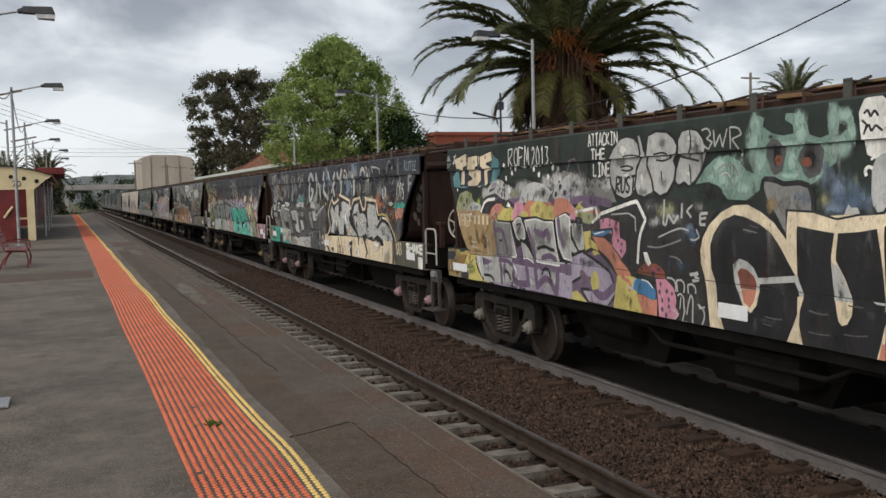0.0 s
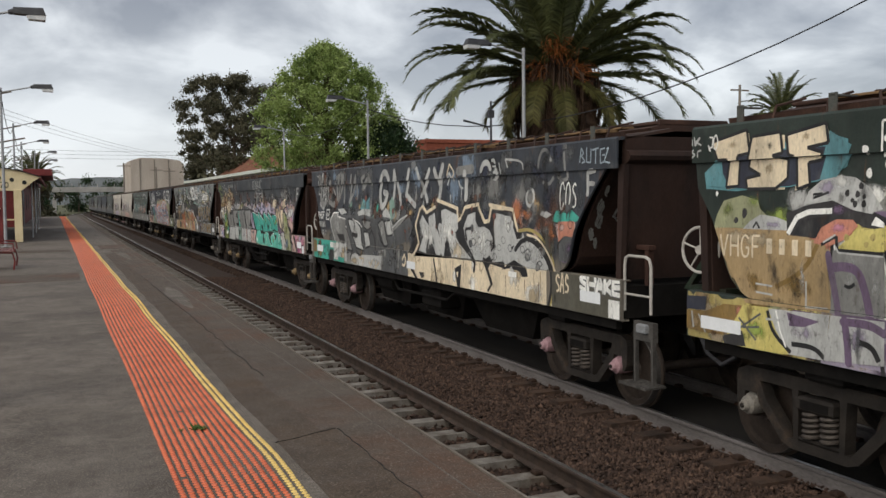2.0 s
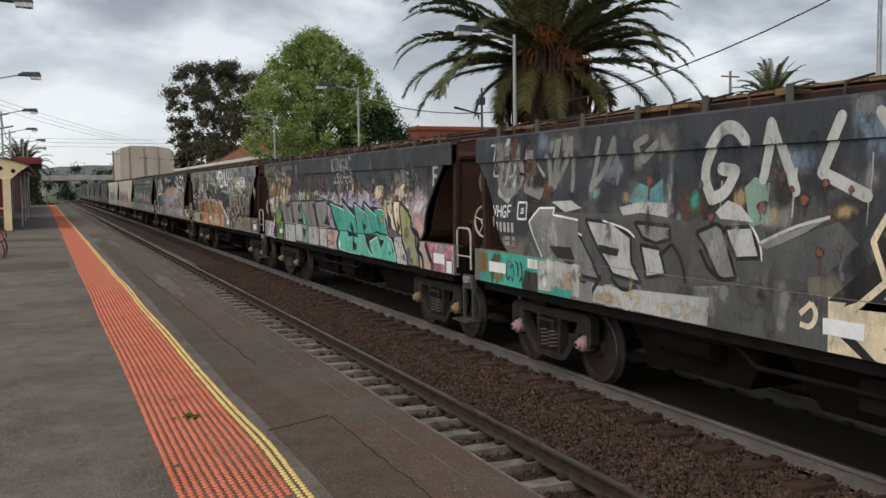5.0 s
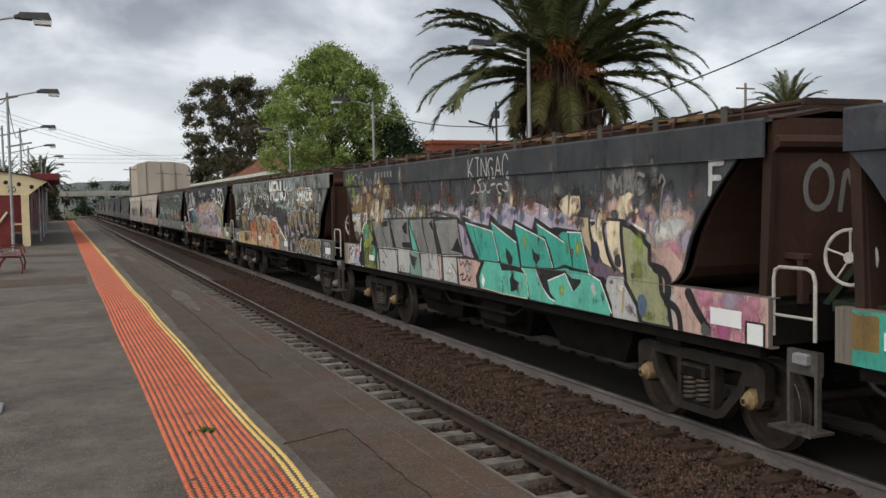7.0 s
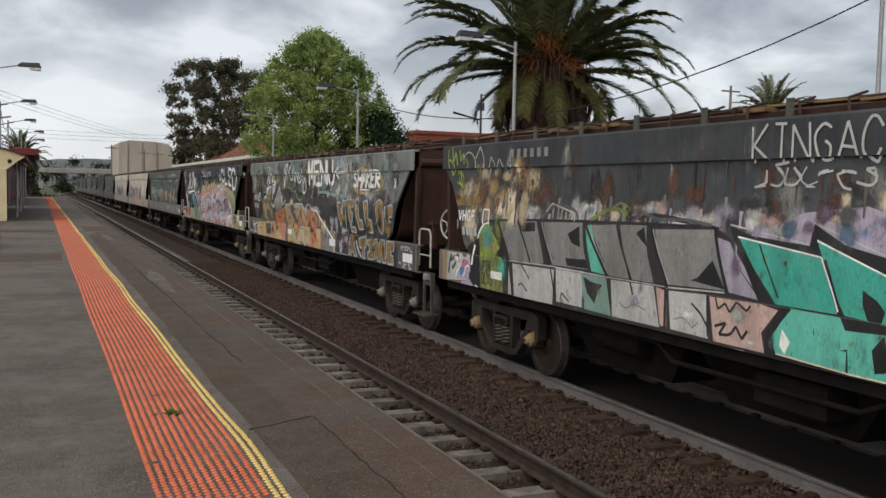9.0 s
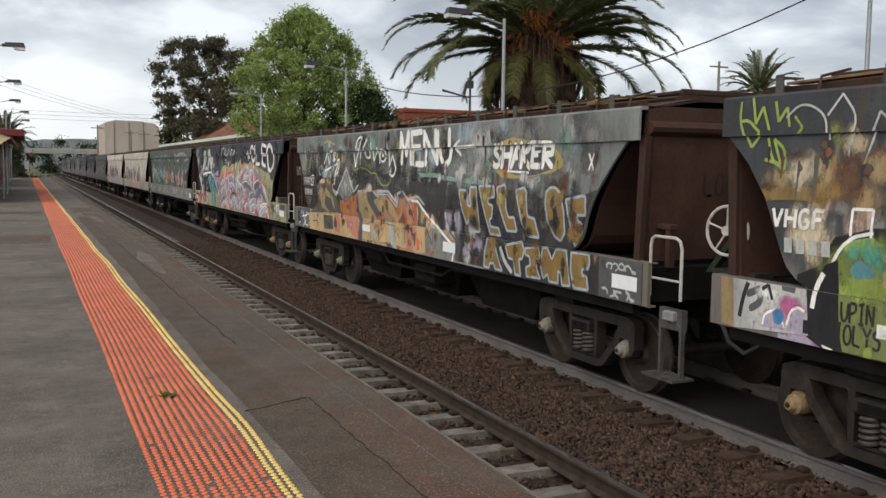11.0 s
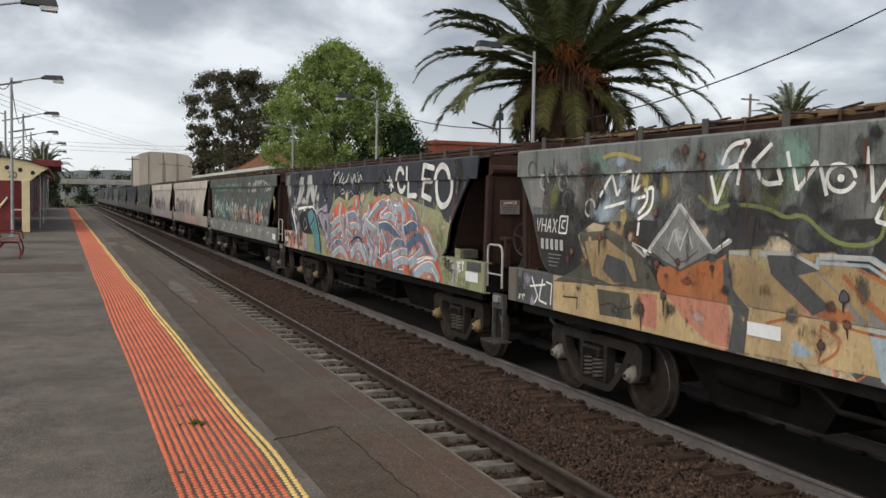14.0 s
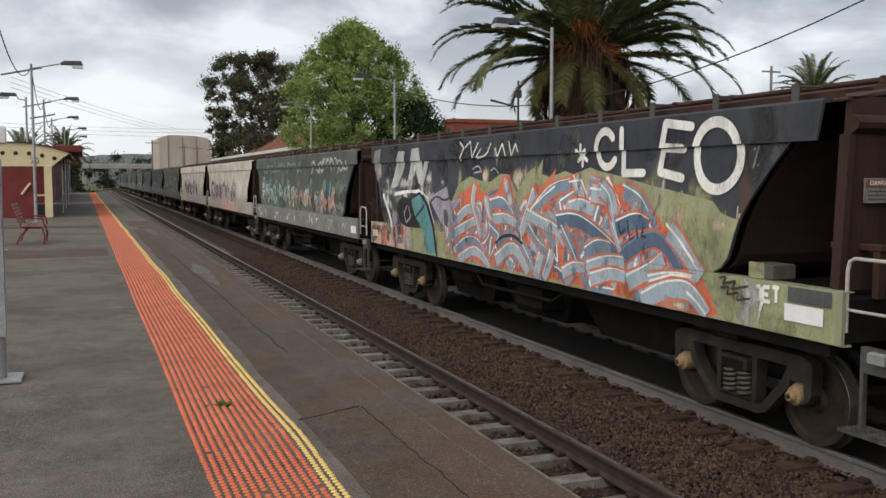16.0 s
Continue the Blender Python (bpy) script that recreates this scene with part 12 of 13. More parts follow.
def text_mesh(body, size, depth=0.004):
    c = bpy.data.curves.new("lettering", "FONT")
    c.body, c.size, c.extrude, c.align_x, c.align_y = body, size, depth, "CENTER", "CENTER"
    ob = new("lettering_source", c)
    me = bpy.data.meshes.new_from_object(ob.evaluated_get(bpy.context.evaluated_depsgraph_get()))
    bpy.data.objects.remove(ob)
    bpy.data.curves.remove(c)
    return me


def end_paint(wagon, text, x0, x1, z0, z1, w, col, name, label, y=0.085):
    """Strokes on the flat front end of a wagon."""
    s = Shape()
    n = len(text)
    for i, ch in enumerate(text):
        a, b = x0 + (x1 - x0) * (i + 0.12) / n, x0 + (x1 - x0) * (i + 0.88) / n
        for q, line in enumerate(GLYPHS[ch]):
            pts = [(a + (b - a) * p, z0 + (z1 - z0) * r_) for p, r_ in line]
            for _ in range(2 if len(pts) > 2 else 0):
                cut = [pts[0]]
                for p, q_ in zip(pts, pts[1:]):
                    cut += [(p[0] * 0.75 + q_[0] * 0.25, p[1] * 0.75 + q_[1] * 0.25), (p[0] * 0.25 + q_[0] * 0.75, p[1] * 0.25 + q_[1] * 0.75)]
                pts = cut + [pts[-1]]
            for (xa, za), (xb, zb) in zip(pts, pts[1:]):
                d = Vector((xb - xa, zb - za))
                if d.length == 0:
                    continue
                t = d.normalized() * w / 2
                k = 0.0003 * (i + q)
                f = lambda z: 0.10 + (3.0 - z) * 0.0725 - 0.004 - k
                s.add([(xa - t.x - t.y, f(za), za - t.y + t.x), (xa - t.x + t.y, f(za), za - t.y - t.x), (xb + t.x + t.y, f(zb), zb + t.y - t.x), (xb + t.x - t.y, f(zb), zb + t.y + t.x)], [(0, 1, 2, 3)])
    part(name, s, SPRAY[col], wagon, label)


def slope_tag(i, x, z, size, turns, seed):
    """A thin looping tag on the sheet that slopes in under a wagon's front end."""
    s, r = Shape(), random.Random(seed)
    at = lambda q: curve_in(q, END_IN[i][1]) + 0.012
    pts = []
    for k in range(turns * 7):
        a = k * 0.9
        pts.append((x + 0.22 * size * k / 7 + size * 0.45 * math.cos(a) * r.uniform(0.5, 1.1), z + size * math.sin(a) * r.uniform(0.5, 1.1) - 0.02 * k / 7))
    for (xa, za), (xb, zb) in zip(pts, pts[1:]):
        t = Vector((xb - xa, zb - za)).normalized() * 0.008
        s.add([(xa - t.x - t.y, at(za), za - t.y + t.x), (xa - t.x + t.y, at(za), za - t.y - t.x), (xb + t.x + t.y, at(zb), zb + t.y - t.x), (xb + t.x - t.y, at(zb), zb + t.y + t.x)], [(0, 1, 2, 3)])
    part("tag", s, SPRAY["grey"], WAGONS[i], "thin grey tag on the dark slope sheet")


for x, z, size, turns, seed in ((-1.2, 2.72, 0.05, 3, 1), (-1.2, 2.52, 0.08, 4, 2), (-1.15, 2.33, 0.09, 3, 3), (-1.2, 2.18, 0.06, 4, 4), (-0.9, 2.42, 0.11, 2, 5), (-1.1, 2.05, 0.05, 3, 6)):
    slope_tag(1, x, z, size, turns, seed)
end_paint(WAGONS[2], "OMC", -0.95, 0.45, 2.45, 2.9, 0.06, "grey", "tag", "grey sprayed tag on the rusty end")
end_paint(WAGONS[3], "LOOT", -0.5, 0.15, 2.35, 2.6, 0.022, "black", "tag", "black sprayed tag on the rusty end")
plate = part("warning_plate", Shape().box(-1.12, -0.78, 0.10, 0.115, 2.40, 2.62), SPRAY["grey"], WAGONS[4], "faded warning plate with a red heading")
part("heading", Shape().box(-1.11, -0.79, 0.094, 0.099, 2.54, 2.61), SPRAY["brick"], plate)
for k in range(3):
    part("text_bar", Shape().box(-1.08, -0.84, 0.094, 0.099, 2.43 + 0.035 * k, 2.44 + 0.035 * k), SPRAY["smoke"], plate)
s = text_mesh("DANGER", 0.06, 0.001)
s.materials.append(SPRAY["white"])
part("word", s, None, plate, "white word DANGER", at=pose(-0.95, 0.091, 2.575, 90, 0, 0))


# ---- lamps, wires and poles ----
def lamp_post(x, y, toward, height=5.70, arm=1.3, group="platform lamps"):
    """A steel post with a long arm to the right (+1) or left (-1) and a flood head."""
    p = thing("lamp_post", "tall galvanised platform lamp post with a dark floodlight head", "lamp post", pose(x, y, 0), group)
    part("base_plate", Shape().box(-0.17, 0.17, -0.17, 0.17, 0, 0.025, bevel=0.006), GALV, p)
    part("pole", Shape().tube([(0, 0, 0.02), (0, 0, 1.6), (0, 0, height)], [0.06, 0.055, 0.045], 12), GALV, p, smooth=True)
    d = toward
    part("arm", Shape().tube([(0, 0, height - 0.16), (d * 0.3, 0, height - 0.10), (d * arm * 0.8, 0, height + 0.06)], 0.026, 8), GALV, p, smooth=True)
    if group == "platform lamps":
        part("crossarm", Shape().tube([(-1.0, 0, height - 0.42), (0.36, 0, height - 0.12)], 0.035, 6), WOOD_POLE, p)
        if y > 30:
            part("lower_crossarm", Shape().tube([(-0.1, 0, height - 1.95), (0.75, 0, height - 1.78)], 0.03, 6), WOOD_POLE, p)
    h = Shape()
    h.tube([(d * arm * 0.76, 0, height + 0.05), (d * arm * 0.86, 0, height + 0.075)], [0.05, 0.075], 10)
    part("neck", h, LAMP_DARK, p)
    h = Shape()
    xa, xb = d * arm * 0.84, d * (arm * 0.84 + 0.66)
    h.add([(xa, -0.12, height + 0.02), (xa, 0.12, height + 0.02), (xb, 0.17, height + 0.0), (xb, -0.17, height + 0.0),
           (xa, -0.07, height + 0.16), (xa, 0.07, height + 0.16), (xb - d * 0.06, 0.11, height + 0.17), (xb - d * 0.06, -0.11, height + 0.17)],
          [(0, 1, 2, 3), (4, 5, 6, 7), (0, 1, 5, 4), (1, 2, 6, 5), (2, 3, 7, 6), (3, 0, 4, 7)])
    hd = part("lamp_head", h, LAMP_DARK, p)
    part("diffuser", Shape().add([(xa + d * 0.26, -0.12, height + 0.0), (xa + d * 0.26, 0.12, height + 0.0), (xb, 0.16, height - 0.005), (xb, -0.16, height - 0.005),
                                  (xa + d * 0.30, -0.11, height - 0.09), (xa + d * 0.30, 0.11, height - 0.09), (xb - d * 0.02, 0.15, height - 0.10), (xb - d * 0.02, -0.15, height - 0.10)],
                                 [(4, 5, 6, 7), (0, 1, 5, 4), (1, 2, 6, 5), (2, 3, 7, 6), (3, 0, 4, 7)]), LAMP_GLASS, hd)
    return p


LEFT_POSTS = [(-0.68, 8.0), (-1.85, 22.5), (-1.75, 36.8), (-1.98, 53.0), (-2.12, 69.0), (-1.62, 84.0), (-1.56, 100.0)]
for x, y in LEFT_POSTS:
    post = lamp_post(x, y, 1, 5.545 if y < 10 else 5.70, 1.37 if y < 10 else 1.3)
    if y < 10:
        part("junction_box", Shape().box(0.02, 0.11, -0.08, 0.05, 1.86, 2.0, bevel=0.012), LAMP_GLASS, post, "small pale junction box")
        cover = Shape().box(-0.066, 0.066, -0.08, 0.05, 0.35, 1.75, bevel=0.01)
        for k in range(9):
            cover.box(-0.06, 0.06, -0.09, -0.075, 1.22 + 0.046 * k, 1.245 + 0.046 * k)
        part("cover", cover, GALV, post, "louvred steel cover")
for x, y in ((16.6, 14.8), (12.0, 22.9), (12.1, 37.1), (12.2, 53.0)):
    lamp_post(x, y, -1, 6.1 if y < 20 else 5.70, group="lamps of the opposite platform")


def wire(a, b, sag, r=0.012, label="black overhead cable sagging between posts"):
    a, b = Vector(a), Vector(b)
    pts = [a.lerp(b, k / 16) - Vector((0, 0, sag * 4 * (k / 16) * (1 - k / 16))) for k in range(17)]
    ob = part("cable", Shape().tube(pts, r, 5), WIRE)
    return tagged(ob, label, "cable", "overhead cables")


for (x0, y0), (x1, y1) in zip(LEFT_POSTS, LEFT_POSTS[1:]):
    wire((x0, y0, 5.6), (x1, y1, 5.6), 0.9, 0.016)
wire((16.6, 14.8, 6.0), (12.1, 37.1, 5.35), 1.65, 0.018)
wire((12.1, 37.1, 5.55), (12.2, 53.0, 5.55), 0.7, 0.016)
for k in range(3):
    wire((-30, 150 + 6 * k, 9.4 + 0.9 * k), (60, 215, 12.5 + 0.8 * k), 1.5, 0.022)
    wire((-4, 60, 6.9 + 0.3 * k), (24, 165, 8.6 + 0.3 * k), 1.0, 0.011)


def stobie(x, y, h, bars=1, label="weathered timber power pole with crossarm"):
    p = thing("power_pole", label, "power pole", pose(x, y, -1.44), "power poles")
    part("pole", Shape().tube([(0, 0, 0), (0, 0, h)], [0.15, 0.10], 10), WOOD_POLE, p, smooth=True)
    for k in range(bars):
        part("crossarm", Shape().box(-0.9, 0.9, -0.06, 0.06, h - 0.5 - 0.8 * k, h - 0.38 - 0.8 * k), WOOD_POLE, p)
    return p


stobie(51.0, 60.0, 11.9)
stobie(8.94, 140, 8.53)
stobie(13.99, 146, 8.15)
stobie(15.90, 146, 8.00)
lamp_post(-2.45, 46.0, -1, 5.25, 0.5, "street lamps")


mast = thing("signal_mast", "thin dark mast with a side arm and small fittings", "mast", pose(11.52, 24.0, -0.05))
part("pole", Shape().tube([(0, 0, 0), (0, 0, 4.4)], [0.045, 0.03], 8), LAMP_DARK, mast)
part("arm", Shape().tube([(0, 0, 3.65), (-0.7, 0, 3.8), (-0.86, 0, 3.83)], [0.018, 0.03, 0.035], 6), LAMP_DARK, mast)
part("fitting", Shape().box(-0.08, 0.08, -0.06, 0.06, 3.92, 4.14), LAMP_DARK, mast)


# ---- shelter and buildings by the platform ----
def shelter():
    b = thing("station_shelter", "cream and maroon timber station shelter with curved awning", "shelter", pose(0, 0, 0))
    Y0, Y1, X1 = 41.0, 62.0, -1.45
    arc = [(-7.0, 2.45), (-5.5, 2.82), (-4.2, 2.98), (-3.0, 3.03), (-2.1, 2.99), (-1.4, 2.87), (-0.87, 2.70), (-0.6, 2.60)]
    s = Shape().sweep(arc + [(-0.85, 2.45), (-1.29, 2.08), (-7.0, 2.06)], Y0 - 0.06, Y0 + 0.06)
    gab = part("gable", s, CREAM, b, "cream boarded gable with round vent holes")
    for x, z in ((-4.1, 2.6), (-3.6, 2.6), (-3.1, 2.6), (-2.62, 2.6), (-2.13, 2.59), (-1.65, 2.51), (-1.19, 2.40)):
        part("vent_hole", Shape().lathe([(-0.01, 0.085), (0.012, 0.085)], (x, Y0 - 0.065, z), "y", 16), BLACK_PAINT, gab)
    part("corner_post", Shape().box(-1.60, -1.31, Y0 - 0.12, Y0 + 0.16, 0, 2.12, bevel=0.02), CREAM, b)
    part("end_wall", Shape().box(-7.0, -2.02, Y0 - 0.04, Y0 + 0.08, 0.0, 2.06), MAROON, b, "maroon end wall")
    part("back_wall", Shape().box(-7.0, -6.85, Y0 + 0.08, Y1, 0, 2.9), MAROON, b)
    part("rear_wall", Shape().box(-4.2, -4.05, Y0 + 0.1, Y1, 0, 3.0), MAROON, b)
    roof = arc + [(x, z + 0.04) for x, z in arc[::-1]]
    part("roof", Shape().sweep(roof, Y0 - 0.15, Y1), BLACK_PAINT, b, "curved dark sheet roof")
    part("fascia", Shape().box(-0.66, -0.58, Y0 + 0.1, Y1, 2.50, 2.64), MAROON, b)
    part("canopy", Shape().box(-1.5, -0.17, 50, 62, 2.90, 3.24, bevel=0.03), MAROON, b, "flat maroon canopy edge")
    for y in (46.0, 53.0, 60.0):
        part("post", Shape().tube([(-1.05, y, 0), (-1.05, y, 2.72)], 0.035, 8), LAMP_GLASS, b, "pale painted post")
    part("rail", Shape().box(-2.02, -1.6, Y0 - 0.03, Y0 + 0.03, 0.88, 0.94), CREAM, b)
    part("brace", Shape().tube([(-2.45, Y0 - 0.1, 0.95), (-2.12, Y0 - 0.1, 1.4)], 0.05, 6), CREAM, b)
    return b


SHELTER = shelter()


me = text_mesh("70", 0.34)
me.materials.append(BLACK_PAINT)
part("numerals", me, None, SHELTER, "black painted numerals 70", at=pose(-1.93, 40.93, 2.29, 90, 0, 0))


def bench(x, y, rz):
    b = thing("platform_bench", "red slatted platform bench with curved iron legs", "bench", pose(x, y, 0, 0, 0, rz))
    for k in range(6):
        part("seat_slat", Shape().box(-0.9, 0.9, -0.22 + 0.085 * k, -0.155 + 0.085 * k, 0.43, 0.455, bevel=0.006), BENCH_RED, b)
    for k in range(6):
        zz = 0.5 + 0.085 * k
        part("back_slat", Shape().box(-0.9, 0.9, -0.02, 0.005, 0, 0.062, bevel=0.006), BENCH_RED, b, at=pose(0, 0.29 + 0.028 * k, zz, -18))
    for x_ in (-0.8, 0.8):
        s = Shape().tube([(x_, -0.22, 0), (x_, -0.25, 0.2), (x_, -0.2, 0.4), (x_, 0.25, 0.42), (x_, 0.33, 0.6), (x_, 0.45, 1.0)], 0.022, 6)
        s.tube([(x_, 0.12, 0.42), (x_, 0.3, 0.2), (x_, 0.38, 0)], 0.022, 6)
        s.tube([(x_, -0.25, 0.42), (x_, -0.22, 0.62), (x_, 0.1, 0.64), (x_, 0.33, 0.62)], 0.018, 6)
        part("leg", s, MAROON, b, smooth=True)
    return b


bench(-1.22, 25.0, 90)


def block(name, label, category, x0, x1, y0, y1, z1, wall, roof, gable=0.0, over=0.4, z0=-1.44):
    b = thing(name, label, category, pose(0, 0, 0))
    part("wall", Shape().box(x0, x1, y0, y1, z0, z1), wall, b)
    if gable:
        cy = (y0 + y1) / 2
        part("roof", Shape().sweep([(y0 - over, z1 - 0.1), (cy, z1 + gable), (y1 + over, z1 - 0.1)], x0 - over, x1 + over, axis="x"), roof, b)
    else:
        part("roof", Shape().box(x0 - over, x1 + over, y0 - over, y1 + over, z1, z1 + 0.25), roof, b)
    return b


# waiting room further along the platform
w = block("waiting_room", "maroon brick waiting room with a low roof", "building", -6.0, -2.3, 66, 98, 3.0, MAROON, MAROON, 0, 0.9, 0.0)
for y in (70, 76, 82, 88):
    part("window", Shape().box(-2.32, -2.28, y, y + 1.4, 1.0, 2.2), BLACK_PAINT, w)
block("brick_hall", "long orange brick hall behind the trees", "building", 24.6, 48.0, 62, 64, 5.6, BRICK_ORANGE, BRICK_ORANGE, 0, 0.1)
h = thing("house", "brick house with a brown tiled hip roof", "building", pose(0, 0, 0))
part("wall", Shape().box(14.8, 27.0, 81, 90, -1.44, 3.8), BRICK_ORANGE, h)
part("roof", Shape().add([(14.1, 80.3, 3.8), (27.7, 80.3, 3.8), (27.7, 90.7, 3.8), (14.1, 90.7, 3.8), (18.2, 85.5, 6.5), (23.4, 85.5, 6.5)], [(0, 1, 5, 4), (1, 2, 5), (2, 3, 4, 5), (3, 0, 4), (0, 3, 2, 1)]), ROOF_TILE, h)
part("fascia", Shape().box(14.0, 27.8, 80.2, 80.28, 3.62, 3.84), PALE_METAL, h)
c = thing("verandah", "pale green metal verandah roof of the station building", "verandah", pose(0, 0, 0))
part("roof", Shape().sweep([(12.4, 3.4), (12.4, 3.58), (17.0, 3.95), (17.0, 3.75)], 58, 100), PALE_METAL, c)
part("gutter", Shape().box(12.3, 12.42, 58, 100, 3.4, 3.62), PALE_METAL, c)
for y in (65, 72, 79, 86, 93, 99):
    part("post", Shape().box(12.9, 13.02, y, y + 0.12, 0, 3.6), PALE_METAL, c)
part("wall", Shape().box(15.5, 17.0, 65, 99, 0, 3.7), CREAM, c)

silo = thing("grain_silo", "cream concrete grain silo block with vertical seams", "silo", pose(0, 0, 0))
s = Shape().sweep([(10.6, -1.44), (10.6, 7.85), (12.1, 8.3), (16.0, 8.2), (18.0, 7.85), (18.5, 7.3), (18.5, -1.44)], 150, 166)
part("body", s, SILO, silo)
for x in (11.95, 14.1, 16.2):
    part("seam", Shape().box(x - 0.05, x + 0.05, 149.9, 150.0, -1.4, 8.0), WOOD_POLE, silo)
br = thing("road_bridge", "concrete road bridge over the railway", "bridge", pose(0, 0, 0))
part("deck", Shape().box(-30, 24, 236, 246, 3.95, 4.5), CONCRETE, br)
part("parapet", Shape().box(-30, 24, 235.9, 236.1, 4.5, 5.1), CONCRETE, br)
for k in range(28):
    part("baluster", Shape().box(-29 + 1.9 * k, -28.9 + 1.9 * k, 235.95, 236.05, 5.1, 5.9), CONCRETE, br)
for x in (-1.0, 11.5):
    part("pier", Shape().box(x, x + 0.9, 237, 245, -1.44, 3.4), CONCRETE, br)


# ---- trees ----
def leaves(shape, blobs, n, size, seed, flat=0.6, loose=0.85):
    """Leaf-clump blades strewn through and over lumps of the crown."""
    r = np.random.default_rng(seed)
    blobs = np.array(blobs, float)
    wts = blobs[:, 3] ** 2
    idx = r.choice(len(blobs), n, p=wts / wts.sum())
    d = r.normal(size=(n, 3))
    d /= np.linalg.norm(d, axis=1)[:, None]
    rad = blobs[idx, 3] * np.minimum(1.9, np.abs(r.normal(0.0, loose, n)) + 0.1)
    c = blobs[idx, :3] + d * rad[:, None] * np.array([1, 1, 0.85])
    a = r.normal(size=(n, 3))
    a /= np.linalg.norm(a, axis=1)[:, None]
    b = np.cross(a, r.normal(size=(n, 3)))
    b /= np.linalg.norm(b, axis=1)[:, None]
    sz = size * r.uniform(0.5, 1.4, n)[:, None]
    v = np.stack([c - a * sz, c + b * sz * flat, c + a * sz, c - b * sz * flat], 1)
    k = len(shape.v)
    shape.v += v.reshape(-1, 3).tolist()
    shape.f += (np.arange(n)[:, None] * 4 + np.arange(4)[None] + k).tolist()
    shape.m += [0] * n


def raw_mesh(name, shape, material):
    me = bpy.data.meshes.new(name)
    me.from_pydata(shape.v, [], shape.f)
    me.materials.append(material)
    return me


def tree(x, y, base, height, crown_w, crown_base, material, label, seed, n=14000, size=0.2, top=0.5, lumps=46, lump=(0.07, 0.14), loose=0.85):
    t = thing("tree", label, "tree", pose(x, y, base))
    r = random.Random(seed)
    tr = Shape().tube([(0, 0, 0), (0.1, 0, height * 0.25), (0, 0.1, height * 0.5), (0.1, 0, height * 0.85)], [0.30, 0.22, 0.12, 0.03], 9)
    blobs = []
    for k in range(lumps):
        f = r.random()
        z = crown_base + (height - crown_base) * f
        # widest at a third of the crown, narrowing to the top
        wd = crown_w / 2 * (math.sin(math.pi * min(1, (f + 0.18) / 1.15)) ** top) * 0.86
        a, q = r.uniform(0, 6.28), math.sqrt(r.random()) * 1.1
        px, py = wd * q * math.cos(a), wd * q * math.sin(a)
        br_ = crown_w * r.uniform(*lump)
        blobs.append((px, py, min(z, height - br_), br_))
        if k % (2 if lumps < 100 else 7) == 0:
            z0 = max(height * 0.18, z - abs(px) * 0.9 - 1.2)
            tr.tube([(0.05, 0.05, z0), (px * 0.5, py * 0.5, (z0 + z) / 2), (px, py, z)], [0.07, 0.04, 0.015], 5)
    part("trunk", tr, TRUNK, t, smooth=True)
    s = Shape()
    leaves(s, blobs, n, size, seed, 0.6, loose)
    part("crown", raw_mesh("crown", s, material), None, t)
    return t


tree(16.0, 57.5, -1.44, 12.9, 10.2, 2.0, LEAF_GREEN, "tall tree with bright green spring leaves", 21, 135000, 0.075, 0.58, 900, (0.022, 0.05), 0.8)
tree(15.9, 90.0, -1.44, 15.0, 12.6, 6.2, LEAF_DARK, "dark spreading evergreen tree with gaps in its crown", 22, 80000, 0.10, 0.28, 210, (0.03, 0.066), 0.55)
tree(19.4, 55.5, -1.44, 8.0, 6.2, 0.5, LEAF_BUSH, "dense dark green shrub tree", 23, 34000, 0.085, 0.6, 160, (0.05, 0.11))
tree(16.0, 100.0, -1.44, 9.0, 7.0, 2.0, LEAF_DARK, "dark evergreen tree behind the verandah", 24, 8000, 0.25, 0.5, 30)


